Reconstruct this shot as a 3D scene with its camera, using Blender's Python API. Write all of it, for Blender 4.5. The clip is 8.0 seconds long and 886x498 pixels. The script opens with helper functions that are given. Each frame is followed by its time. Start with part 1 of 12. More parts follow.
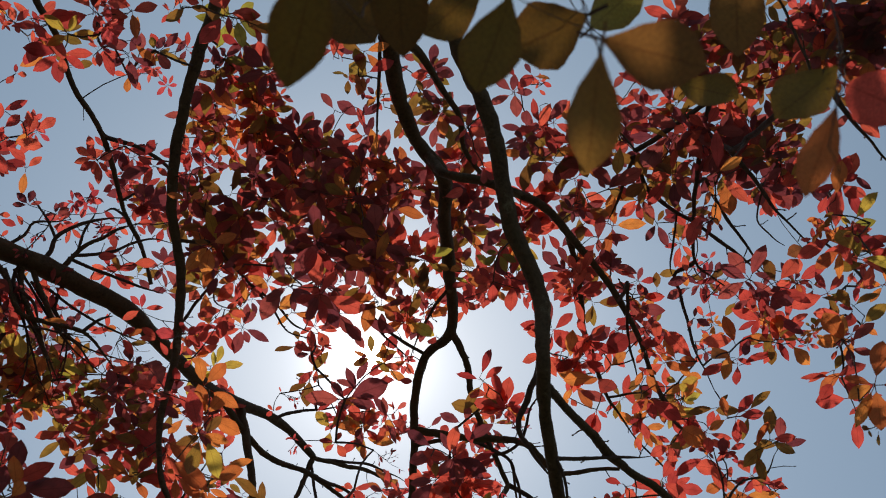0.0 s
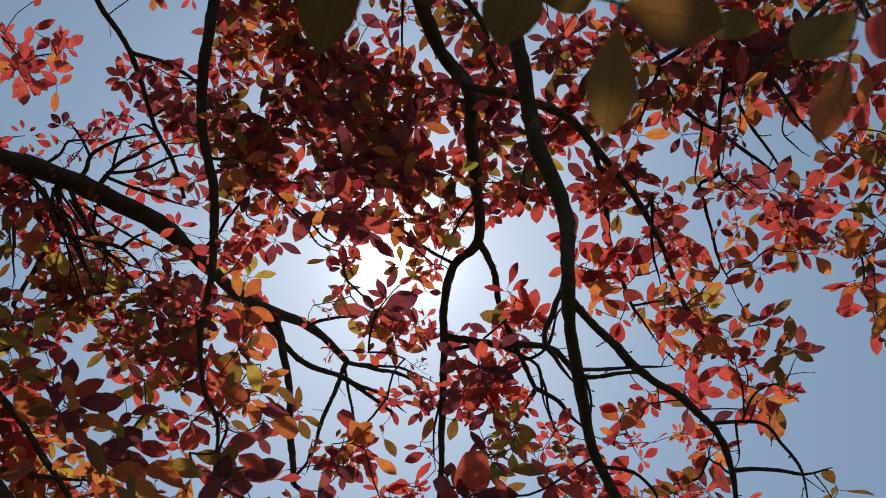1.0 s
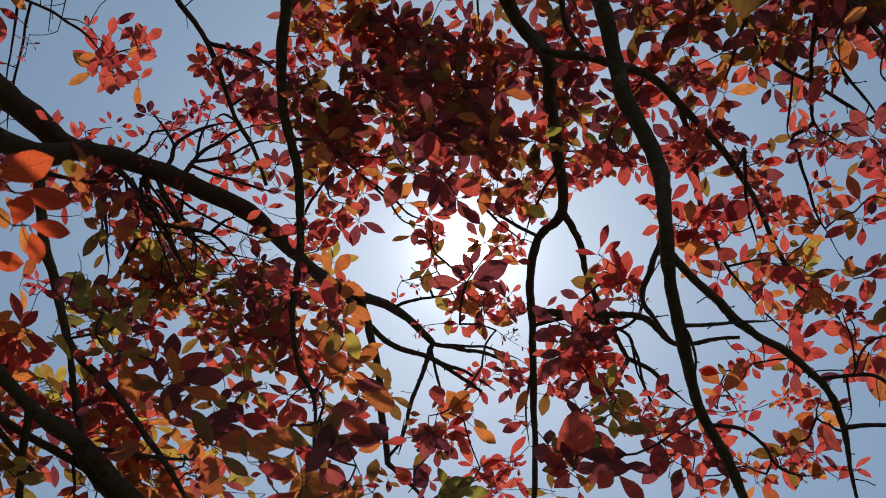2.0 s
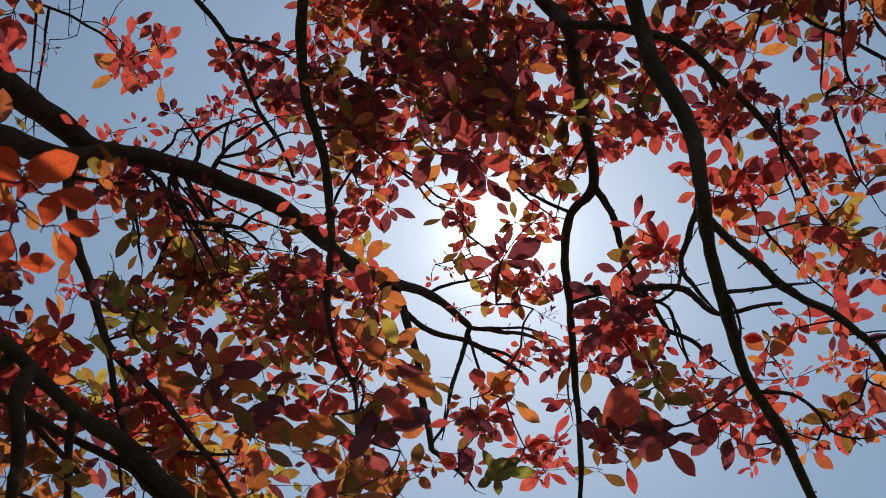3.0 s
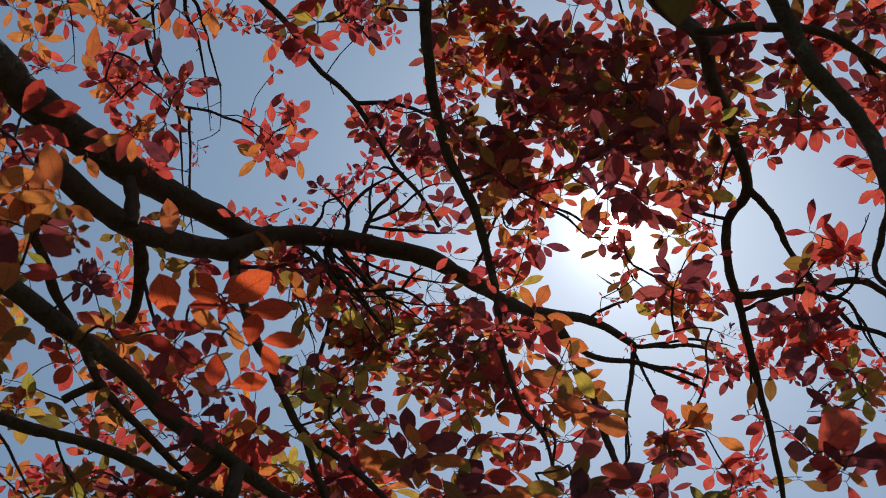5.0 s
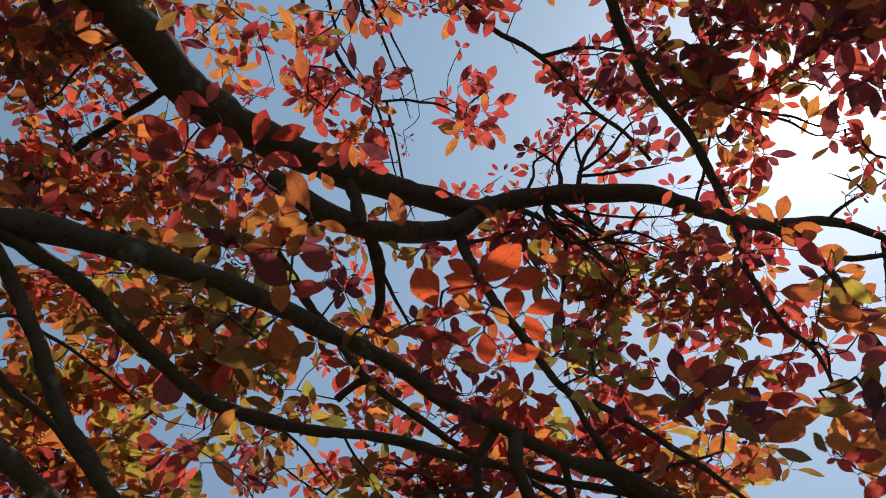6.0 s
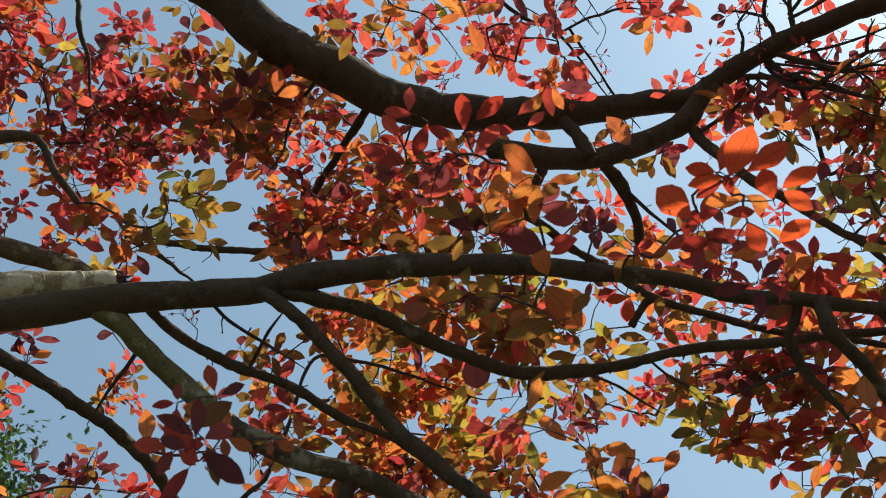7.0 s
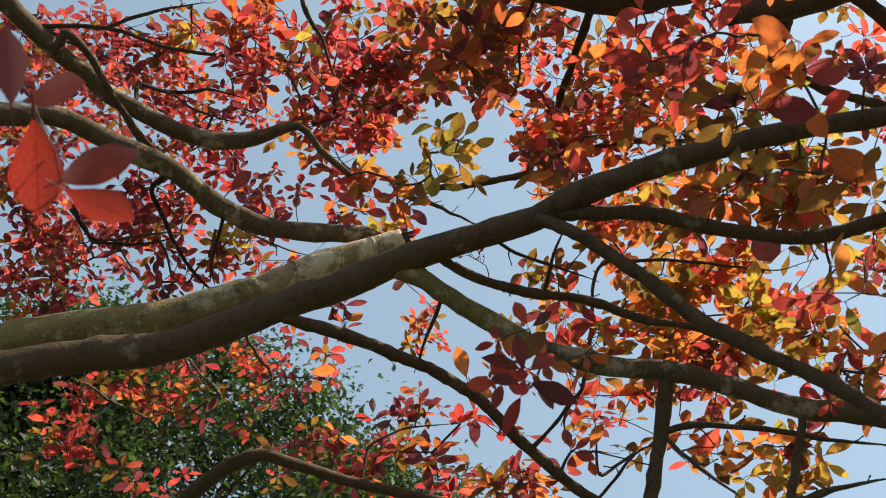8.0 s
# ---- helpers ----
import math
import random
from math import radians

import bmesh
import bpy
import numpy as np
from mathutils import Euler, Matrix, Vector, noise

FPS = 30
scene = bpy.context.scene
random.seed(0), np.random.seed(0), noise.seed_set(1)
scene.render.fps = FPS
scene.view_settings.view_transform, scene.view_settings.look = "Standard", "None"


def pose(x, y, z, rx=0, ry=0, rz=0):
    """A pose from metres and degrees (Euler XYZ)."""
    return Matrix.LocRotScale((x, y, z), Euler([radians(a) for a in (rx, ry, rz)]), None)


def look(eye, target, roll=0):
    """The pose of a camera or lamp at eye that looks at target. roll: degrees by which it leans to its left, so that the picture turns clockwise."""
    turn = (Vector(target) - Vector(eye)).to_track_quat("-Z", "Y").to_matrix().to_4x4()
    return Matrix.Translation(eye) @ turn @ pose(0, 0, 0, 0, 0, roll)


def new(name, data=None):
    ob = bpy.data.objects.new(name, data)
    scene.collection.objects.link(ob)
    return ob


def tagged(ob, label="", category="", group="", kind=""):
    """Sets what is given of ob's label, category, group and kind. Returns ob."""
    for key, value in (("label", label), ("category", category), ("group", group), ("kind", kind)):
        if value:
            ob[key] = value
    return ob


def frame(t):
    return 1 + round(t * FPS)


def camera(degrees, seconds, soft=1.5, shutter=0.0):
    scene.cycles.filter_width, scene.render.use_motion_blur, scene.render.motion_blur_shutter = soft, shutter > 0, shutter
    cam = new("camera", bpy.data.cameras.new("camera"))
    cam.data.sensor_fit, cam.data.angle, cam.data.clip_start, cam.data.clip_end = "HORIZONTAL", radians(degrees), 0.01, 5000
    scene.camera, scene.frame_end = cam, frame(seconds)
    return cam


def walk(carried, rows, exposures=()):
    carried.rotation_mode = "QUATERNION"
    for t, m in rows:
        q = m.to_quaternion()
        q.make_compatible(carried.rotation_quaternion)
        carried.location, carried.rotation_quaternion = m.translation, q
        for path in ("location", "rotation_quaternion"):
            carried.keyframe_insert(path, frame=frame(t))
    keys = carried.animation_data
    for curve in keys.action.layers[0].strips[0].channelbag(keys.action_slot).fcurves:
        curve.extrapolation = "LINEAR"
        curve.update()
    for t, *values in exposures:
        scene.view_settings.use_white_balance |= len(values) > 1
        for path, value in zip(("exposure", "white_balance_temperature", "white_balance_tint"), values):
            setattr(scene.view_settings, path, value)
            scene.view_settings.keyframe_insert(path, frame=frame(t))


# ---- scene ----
from mathutils import kdtree

# the camera and its walk
cam = camera(49.63, 8.0, soft=1.0)
cam.data.dof.use_dof, cam.data.dof.focus_distance, cam.data.dof.aperture_fstop = True, 2.7, 8.0
PATH = [
    (0.0, 0.0000, 0.0000, 1.5500, 149.713, 1.612, 2.758),
    (0.5, 0.0238, -0.0641, 1.5585, 146.313, 1.450, 4.392),
    (1.0, 0.0037, -0.0671, 1.5366, 143.510, 0.703, 4.334),
    (1.5, -0.0525, -0.0200, 1.5128, 143.007, -1.226, 4.565),
    (2.0, -0.0531, -0.0008, 1.5144, 143.309, -0.978, 8.968),
    (2.2, -0.0457, -0.0375, 1.5328, 142.194, 0.097, 11.234),
    (3.3, -0.0691, 0.0423, 1.5187, 143.161, -0.489, 13.681),
    (3.5, -0.0719, 0.0200, 1.4713, 145.351, 0.113, 14.825),
    (4.0, -0.0597, 0.0046, 1.5059, 145.586, 1.512, 17.841),
    (4.2, -0.0639, 0.0009, 1.5043, 145.572, 1.073, 19.309),
    (5.3, -0.1797, -0.0920, 1.6231, 141.973, -1.666, 27.184),
    (5.5, -0.1943, -0.0979, 1.6205, 141.507, -2.432, 30.104),
    (6.0, -0.1970, -0.1217, 1.6088, 139.505, -2.445, 41.086),
    (6.5, -0.1863, -0.1448, 1.6023, 137.000, 0.326, 54.403),
    (7.0, -0.1481, -0.1424, 1.6143, 134.905, 1.085, 66.972),
    (7.5, -0.1241, -0.1432, 1.6187, 131.890, 1.549, 77.428),
    (8.0, -0.0946, -0.2063, 1.6144, 129.153, 1.432, 87.146),
]
EXPOSURES = [(0.0, -0.62, 6450, 9), (0.5, -0.58, 6200, 9), (1.0, -0.76, 5950, 9), (1.5, -0.70, 5950, 9), (2.2, -0.80, 5950, 9), (3.5, -0.70, 5950, 9), (4.2, -0.76, 5950, 9), (5.5, -0.72, 5950, 9), (6.0, -0.38, 6050, 7), (6.5, 0.0, 6250, 4), (7.0, 0.16, 6350, 3), (7.5, 0.32, 6600, 5), (8.0, 0.54, 7050, 8)]
walk(cam, [(t, pose(x, y, z, rx, ry, rz)) for t, x, y, z, rx, ry, rz in PATH], EXPOSURES)

# daylight: hazy blue sky and a high sun
SUN = Vector((-0.0809, 0.5918, 0.8020)).normalized()
world = bpy.data.worlds.new("sky")
scene.world = world
world.use_nodes = True
wn, wl = world.node_tree.nodes, world.node_tree.links
sky = wn.new("ShaderNodeTexSky")
sky.sky_type, sky.sun_disc = "NISHITA", False
sky.sun_elevation, sky.sun_rotation = math.asin(SUN.z), math.atan2(SUN.x, SUN.y)
sky.air_density, sky.dust_density, sky.ozone_density = 1.0, 0.8, 0.6
wl.new(sky.outputs[0], wn["Background"].inputs[0])
wn["Background"].inputs[1].default_value = 0.05
# the bright ring of haze round the sun
place, dot = wn.new("ShaderNodeTexCoord"), wn.new("ShaderNodeVectorMath")
dot.operation = "DOT_PRODUCT"
wl.new(place.outputs["Generated"], dot.inputs[0])
dot.inputs[1].default_value = SUN
haze, veil = wn.new("ShaderNodeBackground"), wn.new("ShaderNodeAddShader")
haze.inputs[0].default_value, haze.inputs[1].default_value = (0.30, 0.42, 0.54, 1), 0.50
wl.new(wn["Background"].outputs[0], veil.inputs[0])
wl.new(haze.outputs[0], veil.inputs[1])
last = veil.outputs[0]
for sharp, power, hue in ((2.0, 0.27, (0.30, 0.42, 0.53, 1)), (6.0, 0.15, (0.62, 0.82, 1.0, 1)), (60.0, 0.42, (1.0, 0.96, 0.94, 1)), (700.0, 1.35, (1.0, 0.96, 0.94, 1)), (16000.0, 30.0, (1.0, 0.96, 0.94, 1))):
    rise, glow, both = wn.new("ShaderNodeMath"), wn.new("ShaderNodeBackground"), wn.new("ShaderNodeAddShader")
    rise.operation = "POWER"
    wl.new(dot.outputs["Value"], rise.inputs[0])
    rise.inputs[1].default_value = sharp
    gain = wn.new("ShaderNodeMath")
    gain.operation = "MULTIPLY"
    wl.new(rise.outputs[0], gain.inputs[0])
    gain.inputs[1].default_value = power
    glow.inputs[0].default_value = hue
    wl.new(gain.outputs[0], glow.inputs[1])
    wl.new(last, both.inputs[0])
    wl.new(glow.outputs[0], both.inputs[1])
    last = both.outputs[0]
wl.new(last, wn["World Output"].inputs[0])
lamp = bpy.data.lights.new("sun", "SUN")
lamp.energy, lamp.angle, lamp.color = 5.0, radians(0.53), (1.0, 0.95, 0.87)
sun = new("sun", lamp)
sun.matrix_world = look(SUN * 50, (0, 0, 0))


# materials
def nodes_of(name):
    m = bpy.data.materials.new(name)
    m.use_nodes = True
    n = m.node_tree.nodes
    n.clear()
    return m, n, m.node_tree.links


def ramp(n, stops):
    r = n.new("ShaderNodeValToRGB")
    e = r.color_ramp.elements
    while len(e) < len(stops):
        e.new(0.5)
    for k, (p, c) in enumerate(stops):
        e[k].position, e[k].color = p, (*c, 1)
    return r


def calc(n, l, op, a, b=None):
    m = n.new("ShaderNodeMath")
    m.operation = op
    for k, v in enumerate((a, b)):
        if v is None:
            continue
        if isinstance(v, (int, float)):
            m.inputs[k].default_value = v
        else:
            l.new(v, m.inputs[k])
    return m.outputs[0]


def leaf_material(name, low, mid, high, thin):
    """A thin leaf: its tint differs from leaf to leaf, light shines through it, veins and blotches. thin: share of light let through."""
    m, n, l = nodes_of(name)
    geo, info, uv = n.new("ShaderNodeNewGeometry"), n.new("ShaderNodeObjectInfo"), n.new("ShaderNodeUVMap")
    pick = calc(n, l, "FRACT", calc(n, l, "ADD", geo.outputs["Random Per Island"], info.outputs["Random"]))
    tint = ramp(n, [(0.0, low), (0.5, mid), (1.0, high)])
    l.new(pick, tint.inputs[0])
    xyz = n.new("ShaderNodeSeparateXYZ")
    l.new(uv.outputs[0], xyz.inputs[0])
    side = calc(n, l, "ABSOLUTE", calc(n, l, "SUBTRACT", xyz.outputs[0], 0.5))
    # side veins run obliquely from the midrib to the edge
    wave = calc(n, l, "SINE", calc(n, l, "MULTIPLY", calc(n, l, "SUBTRACT", xyz.outputs[1], calc(n, l, "MULTIPLY", side, 0.55)), 62.0))
    vein = calc(n, l, "POWER", calc(n, l, "MULTIPLY", calc(n, l, "ADD", wave, 1.0), 0.5), 8.0)
    rib = calc(n, l, "LESS_THAN", side, 0.025)
    lines = calc(n, l, "MAXIMUM", calc(n, l, "MULTIPLY", vein, 0.45), rib)
    coord, blotch = n.new("ShaderNodeTexCoord"), n.new("ShaderNodeTexNoise")
    blotch.inputs["Scale"].default_value, blotch.inputs["Detail"].default_value = 38.0, 5.0
    l.new(coord.outputs["Object"], blotch.inputs["Vector"])
    patch = ramp(n, [(0.3, (0.62, 0.6, 0.6)), (0.62, (1.12, 1.1, 1.0))])
    l.new(blotch.outputs[0], patch.inputs[0])
    # the margin and one end of the blade turn redder and deeper
    margin = ramp(n, [(0.30, (0, 0, 0)), (0.49, (0.5, 0.5, 0.5))])
    l.new(side, margin.inputs[0])
    flip = calc(n, l, "FRACT", calc(n, l, "MULTIPLY", pick, 7.31))
    end = calc(n, l, "MULTIPLY", calc(n, l, "POWER", calc(n, l, "ABSOLUTE", calc(n, l, "SUBTRACT", xyz.outputs[1], flip)), 2.0), 0.55)
    turned = n.new("ShaderNodeMixRGB")
    turned.blend_type = "MULTIPLY"
    l.new(calc(n, l, "MAXIMUM", margin.outputs[0], end), turned.inputs[0])
    l.new(tint.outputs[0], turned.inputs[1])
    turned.inputs[2].default_value = (0.84, 0.6, 0.66, 1)
    body = n.new("ShaderNodeMixRGB")
    body.blend_type = "MULTIPLY"
    body.inputs[0].default_value = 0.8
    l.new(turned.outputs[0], body.inputs[1])
    l.new(patch.outputs[0], body.inputs[2])
    veined = n.new("ShaderNodeMixRGB")
    veined.blend_type = "MULTIPLY"
    l.new(calc(n, l, "MULTIPLY", lines, 0.55), veined.inputs[0])
    l.new(body.outputs[0], veined.inputs[1])
    veined.inputs[2].default_value = (0.55, 0.4, 0.35, 1)
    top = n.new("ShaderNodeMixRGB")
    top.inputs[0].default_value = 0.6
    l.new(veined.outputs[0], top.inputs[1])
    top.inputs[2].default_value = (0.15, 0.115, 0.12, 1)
    bump = n.new("ShaderNodeBump")
    bump.inputs["Strength"].default_value, bump.inputs["Distance"].default_value = 0.25, 0.001
    l.new(lines, bump.inputs["Height"])
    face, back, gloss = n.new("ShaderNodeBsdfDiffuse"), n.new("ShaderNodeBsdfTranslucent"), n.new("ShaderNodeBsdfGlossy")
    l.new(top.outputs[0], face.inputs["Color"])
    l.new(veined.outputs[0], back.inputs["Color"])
    gloss.inputs["Roughness"].default_value = 0.5
    gloss.inputs["Color"].default_value = (0.9, 0.9, 0.9, 1)
    for s in (face, back, gloss):
        l.new(bump.outputs[0], s.inputs["Normal"])
    a, b = n.new("ShaderNodeMixShader"), n.new("ShaderNodeMixShader")
    a.inputs[0].default_value, b.inputs[0].default_value = thin, 0.026
    l.new(face.outputs[0], a.inputs[1])
    l.new(back.outputs[0], a.inputs[2])
    l.new(a.outputs[0], b.inputs[1])
    l.new(gloss.outputs[0], b.inputs[2])
    l.new(b.outputs[0], n.new("ShaderNodeOutputMaterial").inputs[0])
    return m


LEAF = {
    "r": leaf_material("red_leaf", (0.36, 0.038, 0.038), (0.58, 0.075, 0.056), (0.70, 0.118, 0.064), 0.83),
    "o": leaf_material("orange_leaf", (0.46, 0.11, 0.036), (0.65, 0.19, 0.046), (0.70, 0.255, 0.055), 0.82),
    # maroon is partly the leaf's own tint, partly shade put into the colour
    "m": leaf_material("maroon_shaded_leaf", (0.16, 0.034, 0.044), (0.27, 0.053, 0.057), (0.44, 0.088, 0.070), 0.75),
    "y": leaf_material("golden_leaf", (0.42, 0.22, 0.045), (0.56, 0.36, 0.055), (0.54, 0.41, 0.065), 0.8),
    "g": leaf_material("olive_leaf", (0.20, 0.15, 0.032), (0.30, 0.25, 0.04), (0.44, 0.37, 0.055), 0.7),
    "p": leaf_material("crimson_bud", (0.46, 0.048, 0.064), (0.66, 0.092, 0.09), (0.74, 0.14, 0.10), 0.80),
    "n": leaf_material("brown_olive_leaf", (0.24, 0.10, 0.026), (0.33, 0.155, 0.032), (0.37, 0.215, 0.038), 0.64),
    # near leaves under the crown: their shade is put into the colour
    "k": leaf_material("shaded_near_leaf", (0.13, 0.062, 0.012), (0.18, 0.098, 0.015), (0.23, 0.135, 0.02), 0.78),
    # brighter copy of the red leaf, with sunlight put into its colour
    "e": leaf_material("sunlit_red_leaf", (0.58, 0.062, 0.022), (0.68, 0.088, 0.027), (0.74, 0.12, 0.032), 0.9),
    # deeper copy of the red leaf; part of its depth is painted shade
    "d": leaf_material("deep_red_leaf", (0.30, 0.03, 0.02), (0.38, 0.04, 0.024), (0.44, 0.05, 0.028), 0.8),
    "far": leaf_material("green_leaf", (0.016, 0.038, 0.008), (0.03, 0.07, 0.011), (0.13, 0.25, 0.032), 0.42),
}


def bark_material(name, dark, mid, pale, cover):
    """Bark: fine grain, rings of lenticels, scaly patches with frayed rims: lichen, and on the paler barks also painted
    sun flecks.
    """
    m, n, l = nodes_of(name)
    coord = n.new("ShaderNodeTexCoord")
    big, fine, scale, mould = (n.new("ShaderNodeTexNoise") for k in range(4))
    for q, s, d in ((big, 12.0, 8.0), (fine, 150.0, 5.0), (scale, 34.0, 6.0), (mould, 3.2, 4.0)):
        q.inputs["Scale"].default_value, q.inputs["Detail"].default_value = s, d
        l.new(coord.outputs["Object"], q.inputs["Vector"])
    big.inputs["Roughness"].default_value = 0.68
    base = ramp(n, [(0.28, dark), (0.5, mid), (0.8, tuple(1.5 * c for c in mid))])
    grain = n.new("ShaderNodeMixRGB")
    grain.inputs[0].default_value = 0.5
    l.new(fine.outputs[0], grain.inputs[1])
    l.new(scale.outputs[0], grain.inputs[2])
    l.new(grain.outputs[0], base.inputs[0])
    green = ramp(n, [(0.52, (0, 0, 0)), (0.66, (0.55, 0.55, 0.55))])
    l.new(mould.outputs[0], green.inputs[0])
    mossy = n.new("ShaderNodeMixRGB")
    l.new(green.outputs[0], mossy.inputs[0])
    l.new(base.outputs[0], mossy.inputs[1])
    mossy.inputs[2].default_value = (mid[0] * 1.0, mid[1] * 1.04, mid[2] * 0.8, 1)
    spots = ramp(n, [(cover, (0, 0, 0)), (cover + 0.08, (0.9, 0.9, 0.9))])
    l.new(big.outputs[0], spots.inputs[0])
    mix = n.new("ShaderNodeMixRGB")
    l.new(spots.outputs[0], mix.inputs[0])
    l.new(mossy.outputs[0], mix.inputs[1])
    mix.inputs[2].default_value = (*pale, 1)
    bump = n.new("ShaderNodeBump")
    bump.inputs["Strength"].default_value, bump.inputs["Distance"].default_value = 0.9, 0.006
    l.new(grain.outputs[0], bump.inputs["Height"])
    p = n.new("ShaderNodeBsdfPrincipled")
    p.inputs["Roughness"].default_value = 0.88
    p.inputs["Specular IOR Level"].default_value = 0.2
    l.new(mix.outputs[0], p.inputs["Base Color"])
    l.new(bump.outputs[0], p.inputs["Normal"])
    l.new(p.outputs[0], n.new("ShaderNodeOutputMaterial").inputs[0])
    return m


BARK = bark_material("dark_bark", (0.045, 0.029, 0.019), (0.105, 0.067, 0.040), (0.24, 0.185, 0.12), 0.60)
# paler barks: own mottling plus sun flecks put into the colour
PALE = bark_material("pale_sunflecked_bark", (0.05, 0.034, 0.02), (0.125, 0.085, 0.05), (0.38, 0.30, 0.20), 0.54)
CREAM = bark_material("cream_sunflecked_bark", (0.09, 0.06, 0.03), (0.32, 0.24, 0.14), (0.74, 0.64, 0.44), 0.485)
OLIVE = bark_material("olive_bark", (0.07, 0.054, 0.024), (0.21, 0.165, 0.075), (0.46, 0.40, 0.26), 0.55)
TWIG = bark_material("twig_bark", (0.045, 0.027, 0.022), (0.095, 0.06, 0.05), (0.14, 0.10, 0.08), 0.66)


def ground_material():
    m, n, l = nodes_of("grass")
    coord, big, fine = n.new("ShaderNodeTexCoord"), n.new("ShaderNodeTexNoise"), n.new("ShaderNodeTexNoise")
    big.inputs["Scale"].default_value, fine.inputs["Scale"].default_value = 0.35, 40.0
    for q in (big, fine):
        l.new(coord.outputs["Object"], q.inputs["Vector"])
    a, b = ramp(n, [(0.3, (0.032, 0.046, 0.016)), (0.7, (0.075, 0.07, 0.038))]), n.new("ShaderNodeMixRGB")
    l.new(big.outputs[0], a.inputs[0])
    b.blend_type = "MULTIPLY"
    b.inputs[0].default_value = 0.6
    l.new(a.outputs[0], b.inputs[1])
    l.new(fine.outputs[0], b.inputs[2])
    p = n.new("ShaderNodeBsdfPrincipled")
    p.inputs["Roughness"].default_value = 0.95
    l.new(b.outputs[0], p.inputs["Base Color"])
    l.new(p.outputs[0], n.new("ShaderNodeOutputMaterial").inputs[0])
    return m


# ground: unseen, added to bounce light; kept dark for shade beneath the crown
def mesh_of(name, verts, faces, material, smooth=True):
    me = bpy.data.meshes.new(name)
    me.from_pydata([tuple(v) for v in verts], [], [tuple(q) for q in faces])
    me.materials.append(material)
    if smooth:
        me.shade_smooth()
    return me


ground = tagged(new("ground", mesh_of("ground", [(-2000, -2000, 0), (2000, -2000, 0), (2000, 2000, 0), (-2000, 2000, 0)], [(0, 1, 2, 3)], ground_material(), False)),
                "unseen ground sheet in lawn and earth tones, bounces light", "lawn", kind="structure")


# wood: a limb is a bent tube through a few stations (x, y, z, radius)
def smooth_line(stations, step):
    pts = [Vector(s[:3]) for s in stations]
    rad = [s[3] for s in stations]
    line = []
    for i in range(len(pts) - 1):
        a, b = pts[max(i - 1, 0)], pts[min(i + 2, len(pts) - 1)]
        p, q = pts[i], pts[i + 1]
        k = max(2, int((q - p).length / step))
        for j in range(k + (i == len(pts) - 2)):
            t = j / k
            v = 0.5 * (2 * p + (q - a) * t + (2 * a - 5 * p + 4 * q - b) * t * t + (3 * p - a - 3 * q + b) * t ** 3)
            line.append((v, rad[i] + (rad[i + 1] - rad[i]) * t))
    return line


def tube(verts, faces, line, sides, rough=0.0):
    start, n = len(verts), len(line)
    across = Vector((0.31, 0.22, 0.92))
    for i, (p, r) in enumerate(line):
        way = (line[min(i + 1, n - 1)][0] - line[max(i - 1, 0)][0]).normalized()
        across = (across - way * across.dot(way)).normalized()
        other = way.cross(across)
        for k in range(sides):
            a = 2 * math.pi * k / sides
            rr = r
            if rough:
                d = across * math.cos(a) + other * math.sin(a)
                rr = r * (1 + rough * noise.noise((p + d * r) * (0.55 / max(r, 0.004))) + 0.5 * rough * noise.noise((p + d * r) * (1.9 / max(r, 0.004))))
            verts.append(p + (across * math.cos(a) + other * math.sin(a)) * rr)
    for i in range(n - 1):
        for k in range(sides):
            a, b = start + i * sides + k, start + i * sides + (k + 1) % sides
            faces.append((a, b, b + sides, a + sides))
    faces.append(tuple(start + k for k in reversed(range(sides))))
    faces.append(tuple(start + (n - 1) * sides + k for k in range(sides)))


twigs_v, twigs_f = [], []
spurs = random.Random(4)


def add_spurs(line):
    """Short crooked side shoots with swollen buds along thin wood."""
    run = 0.0
    for i in range(2, len(line) - 1):
        p, r = line[i]
        run += (p - line[i - 1][0]).length
        if r < 0.011 and run > spurs.uniform(0.03, 0.11):
            run = 0.0
            way = (line[i + 1][0] - p).normalized()
            out = Vector((spurs.uniform(-1, 1), spurs.uniform(-1, 1), spurs.uniform(-0.6, 1)))
            out = (out - way * out.dot(way)).normalized() * 0.8 + way * spurs.uniform(0.2, 0.9)
            reach = spurs.choice((0.008, 0.012, 0.02, 0.035, 0.06))
            mid = p + out * reach * 0.5 + Vector((spurs.uniform(-1, 1), spurs.uniform(-1, 1), spurs.uniform(-1, 1))) * reach * 0.12
            end = p + out * reach
            thin = min(r * 0.6, 0.0016)
            tube(twigs_v, twigs_f, [(p, thin * 1.2), (mid, thin), (end - out * 0.003, thin * 0.7), (end, thin * 1.5), (end + out * 0.004, thin * 0.4)], 4)


tree = tagged(new("tree"), "broad tree with red, orange and golden leaves on dark crooked limbs", "tree")
joints, boughs = [], []


